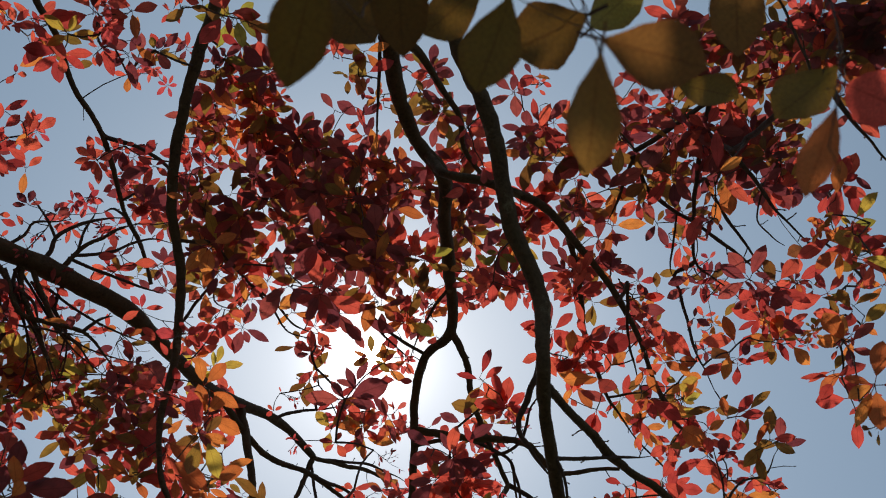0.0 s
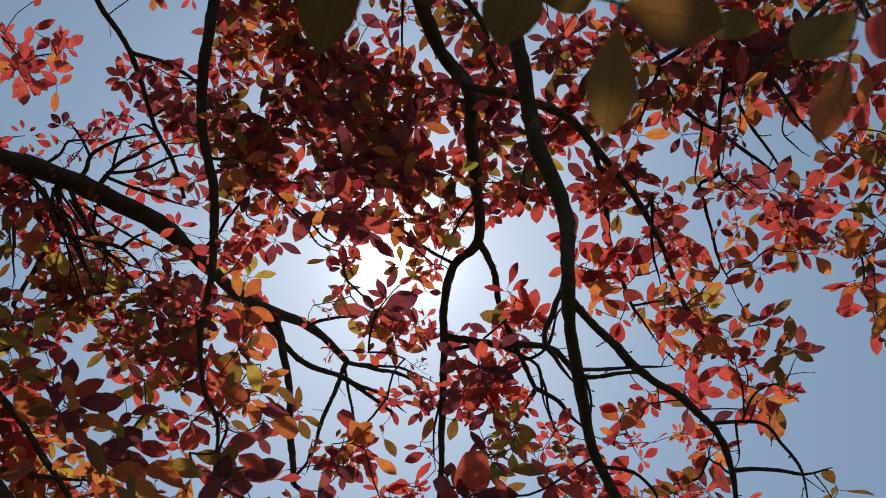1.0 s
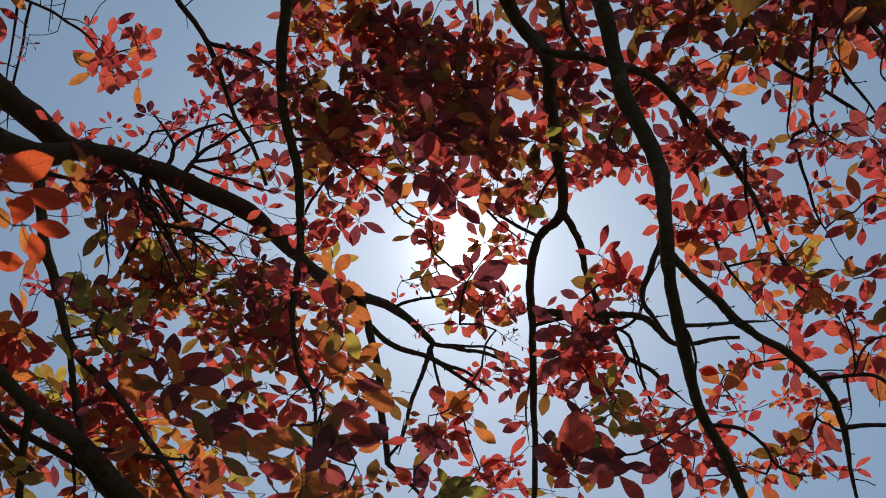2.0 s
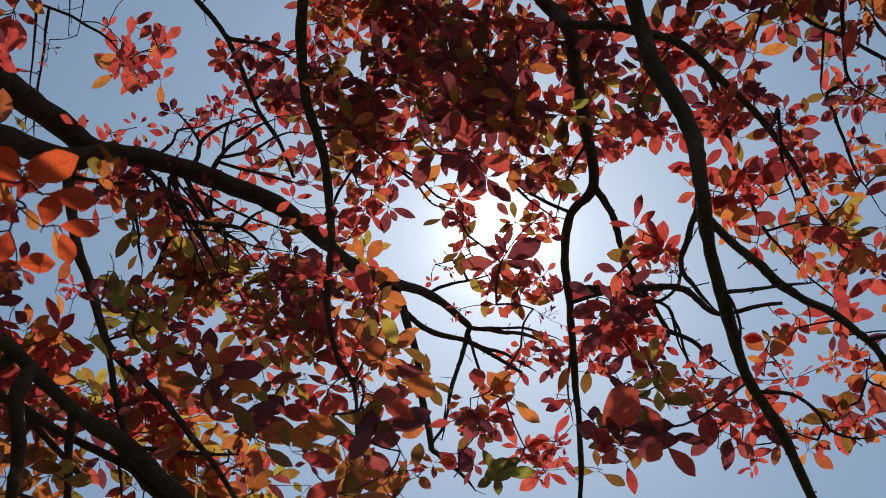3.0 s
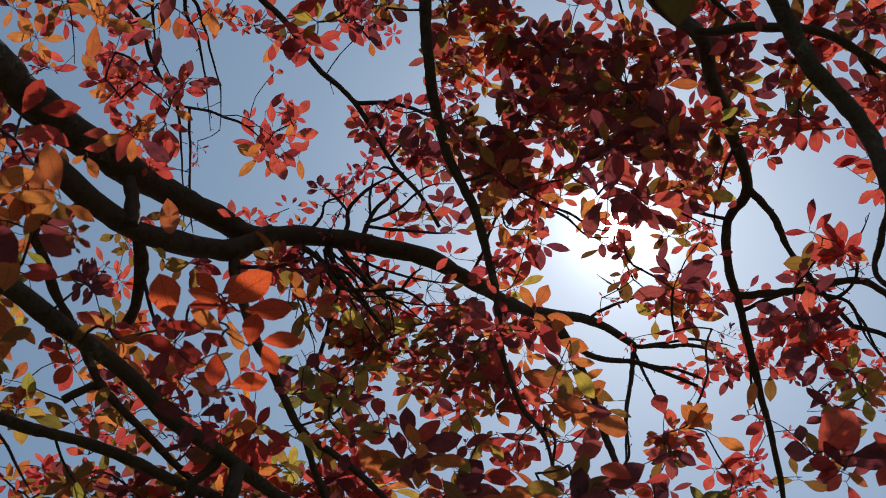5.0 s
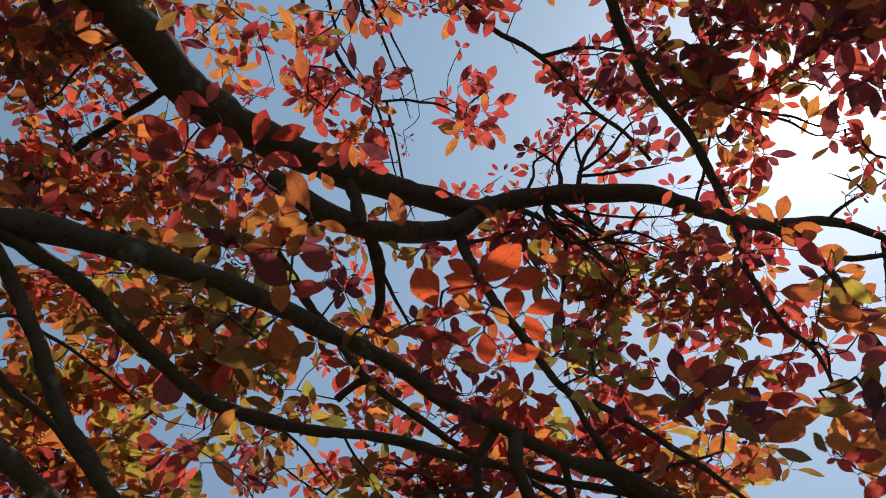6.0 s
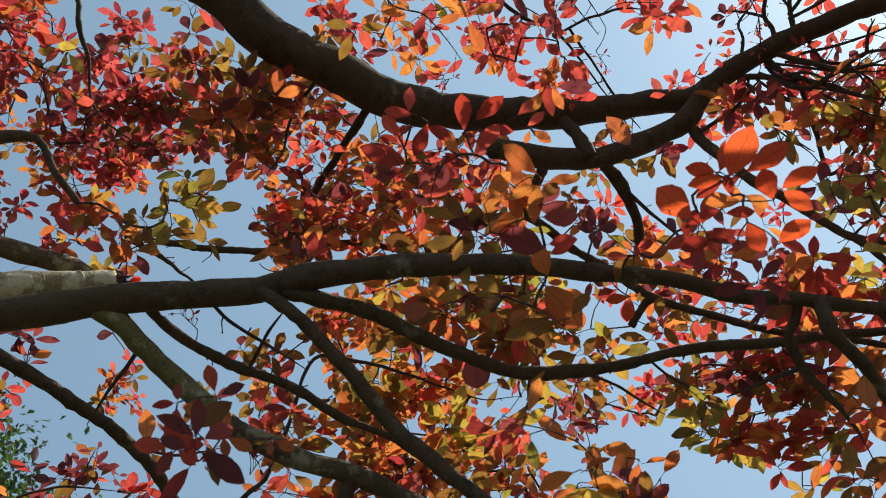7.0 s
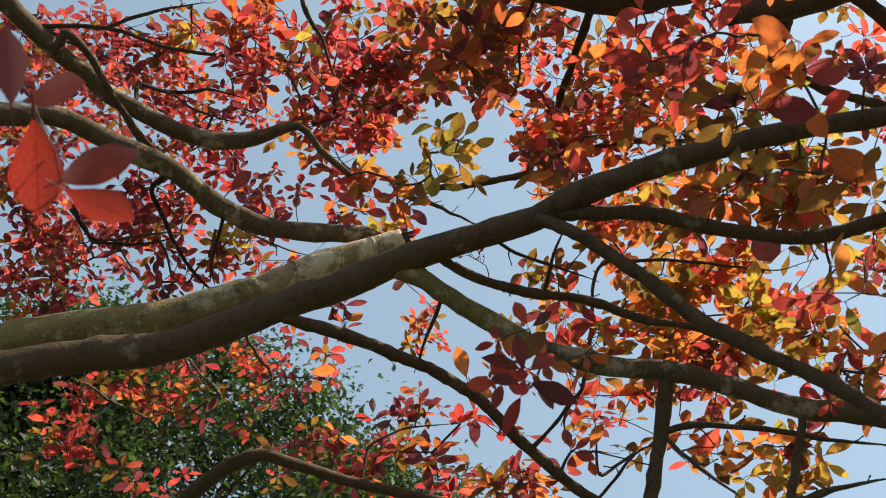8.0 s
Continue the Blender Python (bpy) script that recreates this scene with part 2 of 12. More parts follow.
def limb(name, stations, label=""):
    thick = max(s[3] for s in stations)
    line = smooth_line(stations, max(0.012, min(0.03, thick)))
    # crooked growth: small kinks along the way
    bent = []
    for p, r in line:
        k = min(0.006, 0.2 * r + 0.0035)
        q = p * (7.0 if thick > 0.012 else 16.0)
        w = Vector((noise.noise(q), noise.noise(q + Vector((9, 4, 2))), noise.noise(q + Vector((3, 8, 5)))))
        swell = 1 + 0.16 * noise.noise(p * 11.0) + (0.3 * max(0.0, noise.noise(p * 60.0)) if thick < 0.012 else 0.0)
        bent.append((p + w * k, r * swell))
    if thick < 0.012:
        # thin wood runs out to a point
        tail = max(2, len(bent) // 3)
        for i in range(tail):
            p, r = bent[-1 - i]
            bent[-1 - i] = (p, max(0.0009, r * (0.3 + 0.7 * i / tail)))
    add_spurs(bent)
    verts, faces = [], []
    tube(verts, faces, bent, 14 if thick > 0.02 else 9 if thick > 0.008 else 6, 0.16 if thick > 0.03 else 0.24 if thick > 0.008 else 0.12)
    ob = new(name, mesh_of(name, verts, faces, CREAM if "cream" in label else OLIVE if "olive" in label else PALE if "pale" in label else BARK if thick > 0.008 else TWIG))
    ob.parent = tree
    if name == "twig":
        # it belongs to the thick wood it springs from
        start = bent[0][0]
        ob.parent = min(boughs, key=lambda b: min((start - p).length_squared for p in b[1]))[0]
    else:
        boughs.append((ob, [p for p, r in bent]))
    if label:
        tagged(ob, label)
    joints.extend((p, r) for p, r in bent)
    return ob


limb("trunk", ((-1.869, -1.923, 0.000, 0.1500), (-1.849, -1.893, 0.350, 0.1150), (-1.809, -1.778, 1.355, 0.1050), (-1.749, -1.573, 2.310, 0.1000)))
limb("limb", ((-1.749, -1.573, 2.310, 0.0850), (-1.695, -1.550, 3.220, 0.0820), (-1.341, -1.026, 3.929, 0.0669), (-1.336, -0.717, 3.938, 0.0655), (-1.407, -0.431, 3.873, 0.0638), (-1.460, -0.229, 3.804, 0.0622), (-1.492, -0.115, 3.754, 0.0611), (-1.521, 0.001, 3.699, 0.0598), (-1.573, 0.179, 3.721, 0.0572), (-1.613, 0.384, 3.734, 0.0537), (-1.590, 0.628, 3.772, 0.0487), (-1.525, 0.866, 3.812, 0.0430), (-1.425, 1.095, 3.852, 0.0366), (-1.382, 1.222, 3.889, 0.0328), (-1.296, 1.293, 3.935, 0.0319), (-1.169, 1.413, 3.984, 0.0305), (-0.981, 1.606, 4.024, 0.0281), (-0.890, 1.815, 4.070, 0.0250), (-0.828, 2.008, 4.146, 0.0222), (-0.761, 2.122, 4.200, 0.0202), (-0.639, 2.294, 4.285, 0.0167), (-0.540, 2.508, 4.324, 0.0128)))
limb("limb", ((-1.749, -1.573, 2.310, 0.0750), (-1.667, -1.342, 2.541, 0.0434), (-1.725, -1.227, 2.626, 0.0429), (-1.807, -1.017, 2.746, 0.0417), (-1.838, -0.919, 2.790, 0.0409), (-1.867, -0.814, 2.831, 0.0400), (-1.888, -0.702, 2.876, 0.0388), (-1.898, -0.583, 2.925, 0.0375), (-1.899, -0.534, 2.947, 0.0369), (-1.897, -0.507, 2.961, 0.0366)), label="olive-brown limb with mottled bark")
limb("limb", ((-1.749, -1.573, 2.310, 0.0700), (-1.732, -1.364, 2.519, 0.0382), (-1.759, -1.225, 2.584, 0.0380), (-1.789, -0.993, 2.675, 0.0374), (-1.813, -0.782, 2.721, 0.0364), (-1.816, -0.670, 2.745, 0.0358), (-1.797, -0.531, 2.793, 0.0348), (-1.773, -0.413, 2.831, 0.0339), (-1.750, -0.317, 2.857, 0.0331), (-1.711, -0.196, 2.891, 0.0319), (-1.688, -0.124, 2.905, 0.0311), (-1.651, -0.017, 2.921, 0.0299), (-1.605, 0.100, 2.933, 0.0285), (-1.570, 0.156, 2.948, 0.0277), (-1.505, 0.265, 2.964, 0.0261), (-1.422, 0.419, 2.957, 0.0238), (-1.348, 0.614, 2.952, 0.0198), (-1.313, 0.851, 2.980, 0.0184), (-1.286, 1.044, 2.975, 0.0171), (-1.244, 1.203, 2.973, 0.0158), (-1.193, 1.367, 2.964, 0.0143), (-1.193, 1.466, 3.002, 0.0227), (-1.157, 1.528, 2.991, 0.0221), (-1.115, 1.599, 2.974, 0.0214), (-1.040, 1.724, 2.936, 0.0200), (-0.956, 1.855, 2.889, 0.0184)))
limb("limb", ((-1.341, -1.026, 3.929, 0.0550), (-0.945, -0.577, 4.153, 0.0450), (-0.549, -0.048, 4.127, 0.0360), (-0.154, 0.472, 4.000, 0.0227)))
limb("limb", ((-1.749, -1.573, 2.310, 0.0450), (-2.043, -1.166, 2.392, 0.0350), (-2.337, -0.758, 2.573, 0.0222), (-2.293, -0.692, 2.626, 0.0206), (-2.245, -0.597, 2.676, 0.0186), (-2.212, -0.515, 2.701, 0.0157), (-2.250, -0.422, 2.685, 0.0150), (-2.291, -0.299, 2.665, 0.0141), (-2.338, -0.103, 2.638, 0.0125), (-2.372, 0.096, 2.600, 0.0109)))
limb("limb", ((-0.549, -0.048, 4.127, 0.0340), (-0.023, 0.381, 3.949, 0.0270), (0.009, 0.490, 3.797, 0.0173)))
limb("limb", ((-0.945, -0.577, 4.153, 0.0340), (-0.757, 0.037, 4.316, 0.0260), (-0.570, 0.651, 4.318, 0.0185)))
# this bark is cream by itself and also holds painted sunlight
stump = limb("limb", ((-1.894, -0.539, 2.941, 0.0313), (-1.901, -0.497, 2.969, 0.0311), (-1.906, -0.435, 3.012, 0.0307), (-1.919, -0.331, 3.068, 0.0300), (-1.925, -0.264, 3.100, 0.0295), (-1.928, -0.198, 3.132, 0.0289), (-1.929, -0.178, 3.141, 0.0270)), label="cream peeling end of a broken limb with painted sun flecks")
limb("limb", ((-1.306, 1.224, 3.863, 0.0290), (-1.358, 1.195, 3.809, 0.0293), (-1.394, 1.176, 3.767, 0.0295), (-1.452, 1.096, 3.717, 0.0299), (-1.523, 0.947, 3.649, 0.0303), (-1.546, 0.802, 3.612, 0.0305), (-1.549, 0.631, 3.572, 0.0306)), label="short dark limb broken off at its end")
# mottled bark on these limbs also paints the dappled sunlight
limb("limb", ((-1.341, -1.026, 3.929, 0.0347), (-1.503, -1.247, 3.670, 0.0267), (-1.606, -1.173, 3.632, 0.0261), (-1.661, -1.128, 3.611, 0.0257), (-1.725, -1.069, 3.586, 0.0251), (-1.781, -1.007, 3.565, 0.0246), (-1.823, -0.969, 3.544, 0.0242), (-1.857, -0.915, 3.533, 0.0238), (-1.893, -0.847, 3.524, 0.0234), (-1.925, -0.791, 3.511, 0.0228), (-1.958, -0.689, 3.508, 0.0221), (-1.965, -0.585, 3.525, 0.0213), (-1.951, -0.463, 3.558, 0.0121), (-1.970, -0.397, 3.480, 0.0101), (-1.978, -0.318, 3.404, 0.0078)), label="brown limb with pale mottled bark and painted sun flecks")
limb("limb", ((-1.695, -1.550, 3.220, 0.0334), (-1.529, -1.289, 3.205, 0.0257), (-1.636, -1.098, 3.257, 0.0259), (-1.677, -0.990, 3.290, 0.0257), (-1.728, -0.911, 3.288, 0.0257), (-1.773, -0.839, 3.283, 0.0256), (-1.815, -0.765, 3.277, 0.0255), (-1.856, -0.714, 3.260, 0.0254), (-1.895, -0.662, 3.240, 0.0251), (-1.944, -0.581, 3.218, 0.0248), (-1.973, -0.511, 3.208, 0.0247), (-1.994, -0.398, 3.215, 0.0243), (-2.009, -0.283, 3.220, 0.0238), (-2.054, -0.194, 3.220, 0.0180), (-2.059, -0.135, 3.161, 0.0100)), label="brown limb with pale mottled bark and painted sun flecks")
limb("limb", ((-1.716, -0.211, 2.887, 0.0260), (-1.721, -0.147, 2.864, 0.0222), (-1.748, -0.074, 2.829, 0.0223), (-1.779, 0.023, 2.778, 0.0225), (-1.797, 0.107, 2.737, 0.0226)), label="pale olive mottled limb, stubbed at its base, painted sun flecks")
limb("limb", ((-1.797, 0.107, 2.737, 0.0226), (-1.801, 0.213, 2.704, 0.0227), (-1.794, 0.294, 2.686, 0.0227), (-1.783, 0.373, 2.670, 0.0226), (-1.770, 0.503, 2.620, 0.0225), (-1.757, 0.605, 2.574, 0.0223), (-1.712, 0.765, 2.518, 0.0219), (-1.667, 0.918, 2.436, 0.0214)), label="brown limb with pale mottled bark and painted sun flecks")
limb("limb", ((-0.154, 0.472, 4.000, 0.0227), (-0.130, 0.671, 4.064, 0.0227), (-0.114, 0.836, 4.099, 0.0225), (-0.096, 1.011, 4.122, 0.0222), (-0.048, 1.160, 4.135, 0.0218), (0.014, 1.270, 4.143, 0.0214), (0.009, 1.430, 4.135, 0.0208), (0.016, 1.584, 4.118, 0.0202), (0.014, 1.787, 4.083, 0.0157), (-0.072, 1.861, 4.053, 0.0151), (-0.115, 1.957, 4.003, 0.0144), (-0.132, 2.133, 3.894, 0.0124), (-0.145, 2.257, 3.809, 0.0114), (-0.158, 2.375, 3.719, 0.0104), (-0.180, 2.514, 3.603, 0.0092), (-0.210, 2.642, 3.483, 0.0079)))
limb("branch", ((-1.533, 0.837, 3.807, 0.0199), (-1.508, 0.878, 3.707, 0.0195), (-1.501, 0.909, 3.608, 0.0191)))
limb("branch", ((-1.523, 0.947, 3.649, 0.0194), (-1.572, 1.049, 3.620, 0.0175), (-1.641, 1.130, 3.593, 0.0156), (-1.707, 1.178, 3.569, 0.0142)))
limb("branch", ((0.009, 0.490, 3.797, 0.0173), (0.048, 0.676, 3.666, 0.0180), (0.102, 0.789, 3.566, 0.0183), (0.124, 0.858, 3.501, 0.0185), (0.138, 0.937, 3.420, 0.0186), (0.149, 1.002, 3.346, 0.0187), (0.182, 1.066, 3.260, 0.0187), (0.196, 1.113, 3.191, 0.0186), (0.181, 1.155, 3.052, 0.0141), (0.189, 1.295, 3.006, 0.0133), (0.205, 1.410, 2.958, 0.0124), (0.220, 1.500, 2.914, 0.0117), (0.264, 1.599, 2.860, 0.0108), (0.285, 1.663, 2.821, 0.0102), (0.316, 1.755, 2.759, 0.0092)))
limb("branch", ((-0.570, 0.651, 4.318, 0.0185), (-0.606, 0.744, 4.255, 0.0178), (-0.666, 0.885, 4.145, 0.0167), (-0.699, 0.985, 4.063, 0.0159), (-0.726, 1.094, 3.966, 0.0149), (-0.731, 1.201, 3.870, 0.0140), (-0.710, 1.306, 3.774, 0.0131), (-0.706, 1.401, 3.670, 0.0122), (-0.711, 1.487, 3.540, 0.0102), (-0.730, 1.553, 3.413, 0.0084), (-0.714, 1.614, 3.299, 0.0069), (-0.671, 1.662, 3.210, 0.0056), (-0.668, 1.708, 3.083, 0.0039)))
limb("branch", ((-1.238, 1.224, 2.972, 0.0180), (-1.237, 1.224, 2.927, 0.0172), (-1.236, 1.224, 2.885, 0.0164), (-1.262, 1.318, 2.847, 0.0150), (-1.310, 1.421, 2.789, 0.0132), (-1.335, 1.482, 2.753, 0.0120)))
limb("branch", ((-1.783, 0.373, 2.670, 0.0172), (-1.842, 0.361, 2.578, 0.0163), (-1.883, 0.321, 2.423, 0.0149), (-1.904, 0.293, 2.304, 0.0137)))
limb("branch", ((-1.628, 0.042, 2.927, 0.0169), (-1.582, 0.155, 2.925, 0.0166), (-1.567, 0.307, 2.921, 0.0161), (-1.570, 0.444, 2.885, 0.0156), (-1.608, 0.659, 2.893, 0.0153), (-1.570, 0.851, 2.918, 0.0144), (-1.492, 1.034, 2.969, 0.0133), (-1.387, 1.276, 2.995, 0.0117), (-1.287, 1.468, 3.006, 0.0103), (-1.167, 1.662, 3.013, 0.0086)))
limb("branch", ((-1.390, 1.179, 3.772, 0.0167), (-1.390, 1.222, 3.683, 0.0157), (-1.328, 1.277, 3.486, 0.0132), (-1.305, 1.345, 3.417, 0.0124), (-1.284, 1.411, 3.340, 0.0116), (-1.256, 1.468, 3.276, 0.0109), (-1.161, 1.548, 3.204, 0.0097), (-1.075, 1.625, 3.112, 0.0084), (-1.010, 1.679, 3.038, 0.0075), (-0.935, 1.741, 2.930, 0.0063)))
limb("branch", ((-1.898, -0.546, 2.942, 0.0163), (-1.961, -0.432, 2.919, 0.0161), (-2.006, -0.328, 2.910, 0.0158), (-2.073, -0.164, 2.883, 0.0153), (-2.120, -0.052, 2.848, 0.0149), (-2.165, 0.033, 2.803, 0.0145), (-2.226, 0.132, 2.727, 0.0139), (-2.273, 0.231, 2.659, 0.0133), (-2.307, 0.328, 2.600, 0.0128), (-2.356, 0.436, 2.505, 0.0120)))
limb("branch", ((-0.746, 2.143, 4.210, 0.0161), (-0.733, 2.165, 4.162, 0.0154), (-0.720, 2.187, 4.118, 0.0146), (-0.689, 2.274, 3.961, 0.0130), (-0.676, 2.344, 3.806, 0.0115), (-0.656, 2.411, 3.634, 0.0098)))
limb("branch", ((-1.546, 0.802, 3.612, 0.0152), (-1.659, 0.820, 3.624, 0.0145), (-1.773, 0.837, 3.648, 0.0138), (-1.772, 0.914, 3.595, 0.0134), (-1.772, 0.993, 3.533, 0.0130), (-1.747, 1.118, 3.448, 0.0123), (-1.722, 1.216, 3.376, 0.0117), (-1.656, 1.338, 3.302, 0.0110), (-1.575, 1.461, 3.224, 0.0102), (-1.473, 1.575, 3.152, 0.0094), (-1.362, 1.691, 3.064, 0.0084)))
limb("branch", ((-1.591, 0.097, 2.917, 0.0145), (-1.572, 0.171, 2.867, 0.0147), (-1.583, 0.237, 2.821, 0.0148), (-1.597, 0.311, 2.760, 0.0149), (-1.611, 0.411, 2.669, 0.0151), (-1.604, 0.505, 2.599, 0.0151), (-1.588, 0.591, 2.534, 0.0151), (-1.571, 0.683, 2.447, 0.0150), (-1.551, 0.772, 2.343, 0.0149)))
limb("branch", ((-0.033, 1.187, 4.137, 0.0151), (-0.006, 1.183, 4.054, 0.0144), (0.021, 1.178, 3.980, 0.0137), (0.099, 1.188, 3.955, 0.0130), (0.168, 1.200, 3.928, 0.0123), (0.279, 1.238, 3.868, 0.0110), (0.347, 1.300, 3.797, 0.0100), (0.413, 1.363, 3.718, 0.0088), (0.461, 1.424, 3.641, 0.0078), (0.494, 1.482, 3.566, 0.0069), (0.521, 1.554, 3.468, 0.0057), (0.563, 1.600, 3.386, 0.0047)))
limb("branch", ((-0.569, -0.053, 4.075, 0.0140), (-1.228, 0.647, 4.524, 0.0111), (-1.210, 0.766, 4.517, 0.0107), (-1.175, 0.876, 4.513, 0.0103), (-1.149, 1.041, 4.488, 0.0096), (-1.087, 1.204, 4.466, 0.0089), (-1.068, 1.309, 4.439, 0.0085), (-1.050, 1.452, 4.393, 0.0078), (-1.010, 1.565, 4.360, 0.0073), (-0.991, 1.687, 4.310, 0.0067)))
limb("branch", ((-0.118, 0.795, 4.090, 0.0134), (-0.039, 0.878, 4.164, 0.0123), (0.020, 0.995, 4.198, 0.0108), (0.069, 1.105, 4.221, 0.0094), (0.080, 1.213, 4.234, 0.0081), (0.129, 1.308, 4.247, 0.0068)))
limb("branch", ((-1.188, 1.474, 3.001, 0.0128), (-1.161, 1.597, 2.978, 0.0121), (-1.064, 1.745, 2.918, 0.0109), (-0.974, 1.864, 2.865, 0.0098)))
limb("branch", ((-0.812, 2.036, 4.159, 0.0125), (-0.707, 2.215, 4.113, 0.0109), (-0.631, 2.311, 4.095, 0.0100), (-0.523, 2.383, 4.101, 0.0089), (-0.421, 2.477, 4.084, 0.0078), (-0.354, 2.543, 4.066, 0.0070)))
limb("branch", ((-1.717, -1.077, 3.589, 0.0123), (-1.663, -1.036, 3.545, 0.0117), (-1.608, -0.995, 3.509, 0.0112), (-1.663, -0.951, 3.493, 0.0105), (-1.764, -0.901, 3.442, 0.0093), (-1.843, -0.846, 3.403, 0.0082), (-1.903, -0.795, 3.373, 0.0074), (-1.970, -0.735, 3.336, 0.0064)))
limb("branch", ((0.014, 1.787, 4.083, 0.0122), (0.054, 1.869, 4.023, 0.0111), (0.065, 1.968, 3.944, 0.0098), (0.106, 2.063, 3.861, 0.0084), (0.164, 2.166, 3.762, 0.0068)))
limb("branch", ((-1.725, 1.204, 3.385, 0.0122), (-1.760, 1.196, 3.392, 0.0121), (-1.815, 1.171, 3.342, 0.0120)))
limb("branch", ((-0.125, 2.067, 3.935, 0.0120), (0.041, 2.050, 3.864, 0.0115), (0.208, 2.032, 3.813, 0.0109), (0.263, 2.066, 3.775, 0.0096), (0.317, 2.099, 3.737, 0.0082), (0.436, 2.085, 3.727, 0.0061), (0.501, 2.077, 3.719, 0.0049)))
limb("branch", ((-1.249, 1.183, 2.973, 0.0119), (-1.288, 1.191, 2.944, 0.0114), (-1.326, 1.200, 2.919, 0.0109), (-1.344, 1.253, 2.846, 0.0095), (-1.346, 1.307, 2.780, 0.0082), (-1.359, 1.346, 2.717, 0.0070)))
limb("branch", ((-1.688, -0.124, 2.905, 0.0116), (-1.739, -0.012, 2.872, 0.0114), (-1.765, 0.113, 2.855, 0.0110), (-1.778, 0.239, 2.843, 0.0107), (-1.795, 0.326, 2.817, 0.0104), (-1.801, 0.449, 2.793, 0.0100), (-1.816, 0.581, 2.745, 0.0095)))
limb("branch", ((-1.603, 0.333, 3.731, 0.0115), (-1.913, 0.276, 3.676, 0.0109), (-2.223, 0.218, 3.655, 0.0104), (-2.160, 0.334, 3.670, 0.0097), (-2.087, 0.494, 3.666, 0.0086), (-2.024, 0.704, 3.613, 0.0073), (-1.929, 0.835, 3.612, 0.0063), (-1.851, 0.942, 3.602, 0.0055)))
limb("branch", ((-2.223, 0.218, 3.655, 0.0109), (-2.337, 0.013, 3.703, 0.0104), (-2.451, -0.193, 3.779, 0.0099), (-2.415, -0.083, 3.699, 0.0087), (-2.362, 0.072, 3.559, 0.0068)))
limb("branch", ((-1.157, 1.528, 2.991, 0.0102), (-1.170, 1.469, 3.056, 0.0094), (-1.168, 1.382, 3.117, 0.0084), (-1.174, 1.314, 3.157, 0.0077)))
limb("branch", ((-1.199, 1.347, 2.965, 0.0099), (-1.282, 1.533, 2.908, 0.0089), (-1.302, 1.617, 2.866, 0.0084), (-1.313, 1.729, 2.814, 0.0077)))
limb("branch", ((-0.542, 2.512, 4.320, 0.0096), (-0.352, 2.566, 4.297, 0.0074), (-0.253, 2.609, 4.267, 0.0062), (-0.205, 2.659, 4.221, 0.0052)))
limb("branch", ((-0.542, 2.512, 4.320, 0.0096), (-0.589, 2.571, 4.220, 0.0086), (-0.641, 2.630, 4.111, 0.0076), (-0.691, 2.715, 3.944, 0.0061)))
limb("branch", ((0.183, 1.190, 3.040, 0.0094), (0.269, 1.326, 3.063, 0.0093), (0.349, 1.441, 3.069, 0.0091), (0.445, 1.539, 3.075, 0.0090), (0.531, 1.645, 3.068, 0.0087), (0.572, 1.758, 3.047, 0.0085), (0.597, 1.904, 3.015, 0.0082), (0.611, 2.018, 2.984, 0.0080)))
limb("branch", ((-1.752, 0.625, 2.567, 0.0091), (-1.764, 0.593, 2.468, 0.0087), (-1.776, 0.561, 2.379, 0.0083), (-1.737, 0.636, 2.384, 0.0072), (-1.696, 0.714, 2.382, 0.0060)))
limb("branch", ((-1.201, 1.383, 3.972, 0.0090), (-1.159, 1.450, 3.893, 0.0077), (-1.105, 1.504, 3.812, 0.0062), (-1.037, 1.538, 3.759, 0.0050), (-0.984, 1.575, 3.695, 0.0039)))
limb("branch", ((-1.217, 1.368, 3.966, 0.0089), (-1.206, 1.424, 3.882, 0.0079), (-1.163, 1.473, 3.808, 0.0066), (-1.112, 1.524, 3.726, 0.0052), (-1.065, 1.570, 3.642, 0.0038)))
limb("branch", ((-1.286, 1.335, 3.916, 0.0088), (-1.244, 1.374, 3.890, 0.0082), (-1.200, 1.446, 3.815, 0.0072), (-1.126, 1.475, 3.792, 0.0065), (-1.017, 1.501, 3.770, 0.0054), (-0.950, 1.552, 3.715, 0.0045), (-0.907, 1.591, 3.668, 0.0039)))
limb("branch", ((-1.291, -0.970, 3.957, 0.0086), (-1.524, -0.740, 3.947, 0.0082), (-1.756, -0.511, 3.972, 0.0078), (-1.807, -0.460, 3.885, 0.0071), (-1.847, -0.409, 3.810, 0.0064), (-1.908, -0.358, 3.689, 0.0055), (-1.916, -0.229, 3.607, 0.0045)))
limb("branch", ((-1.145, 1.437, 3.989, 0.0083), (-1.088, 1.406, 4.074, 0.0068), (-1.029, 1.398, 4.134, 0.0055), (-0.971, 1.396, 4.185, 0.0043), (-0.930, 1.404, 4.213, 0.0035)))
limb("branch", ((0.164, 2.166, 3.762, 0.0083), (0.123, 2.147, 3.677, 0.0079), (0.081, 2.129, 3.602, 0.0075), (0.104, 2.165, 3.563, 0.0059), (0.116, 2.227, 3.493, 0.0033)))
limb("branch", ((-0.656, 2.411, 3.634, 0.0081), (-0.576, 2.472, 3.584, 0.0062), (-0.531, 2.524, 3.531, 0.0045)))
limb("branch", ((0.339, 1.292, 3.806, 0.0081), (0.367, 1.419, 3.747, 0.0073), (0.371, 1.522, 3.699, 0.0067), (0.394, 1.603, 3.655, 0.0061), (0.422, 1.686, 3.606, 0.0055), (0.472, 1.759, 3.554, 0.0049), (0.505, 1.800, 3.523, 0.0045)))
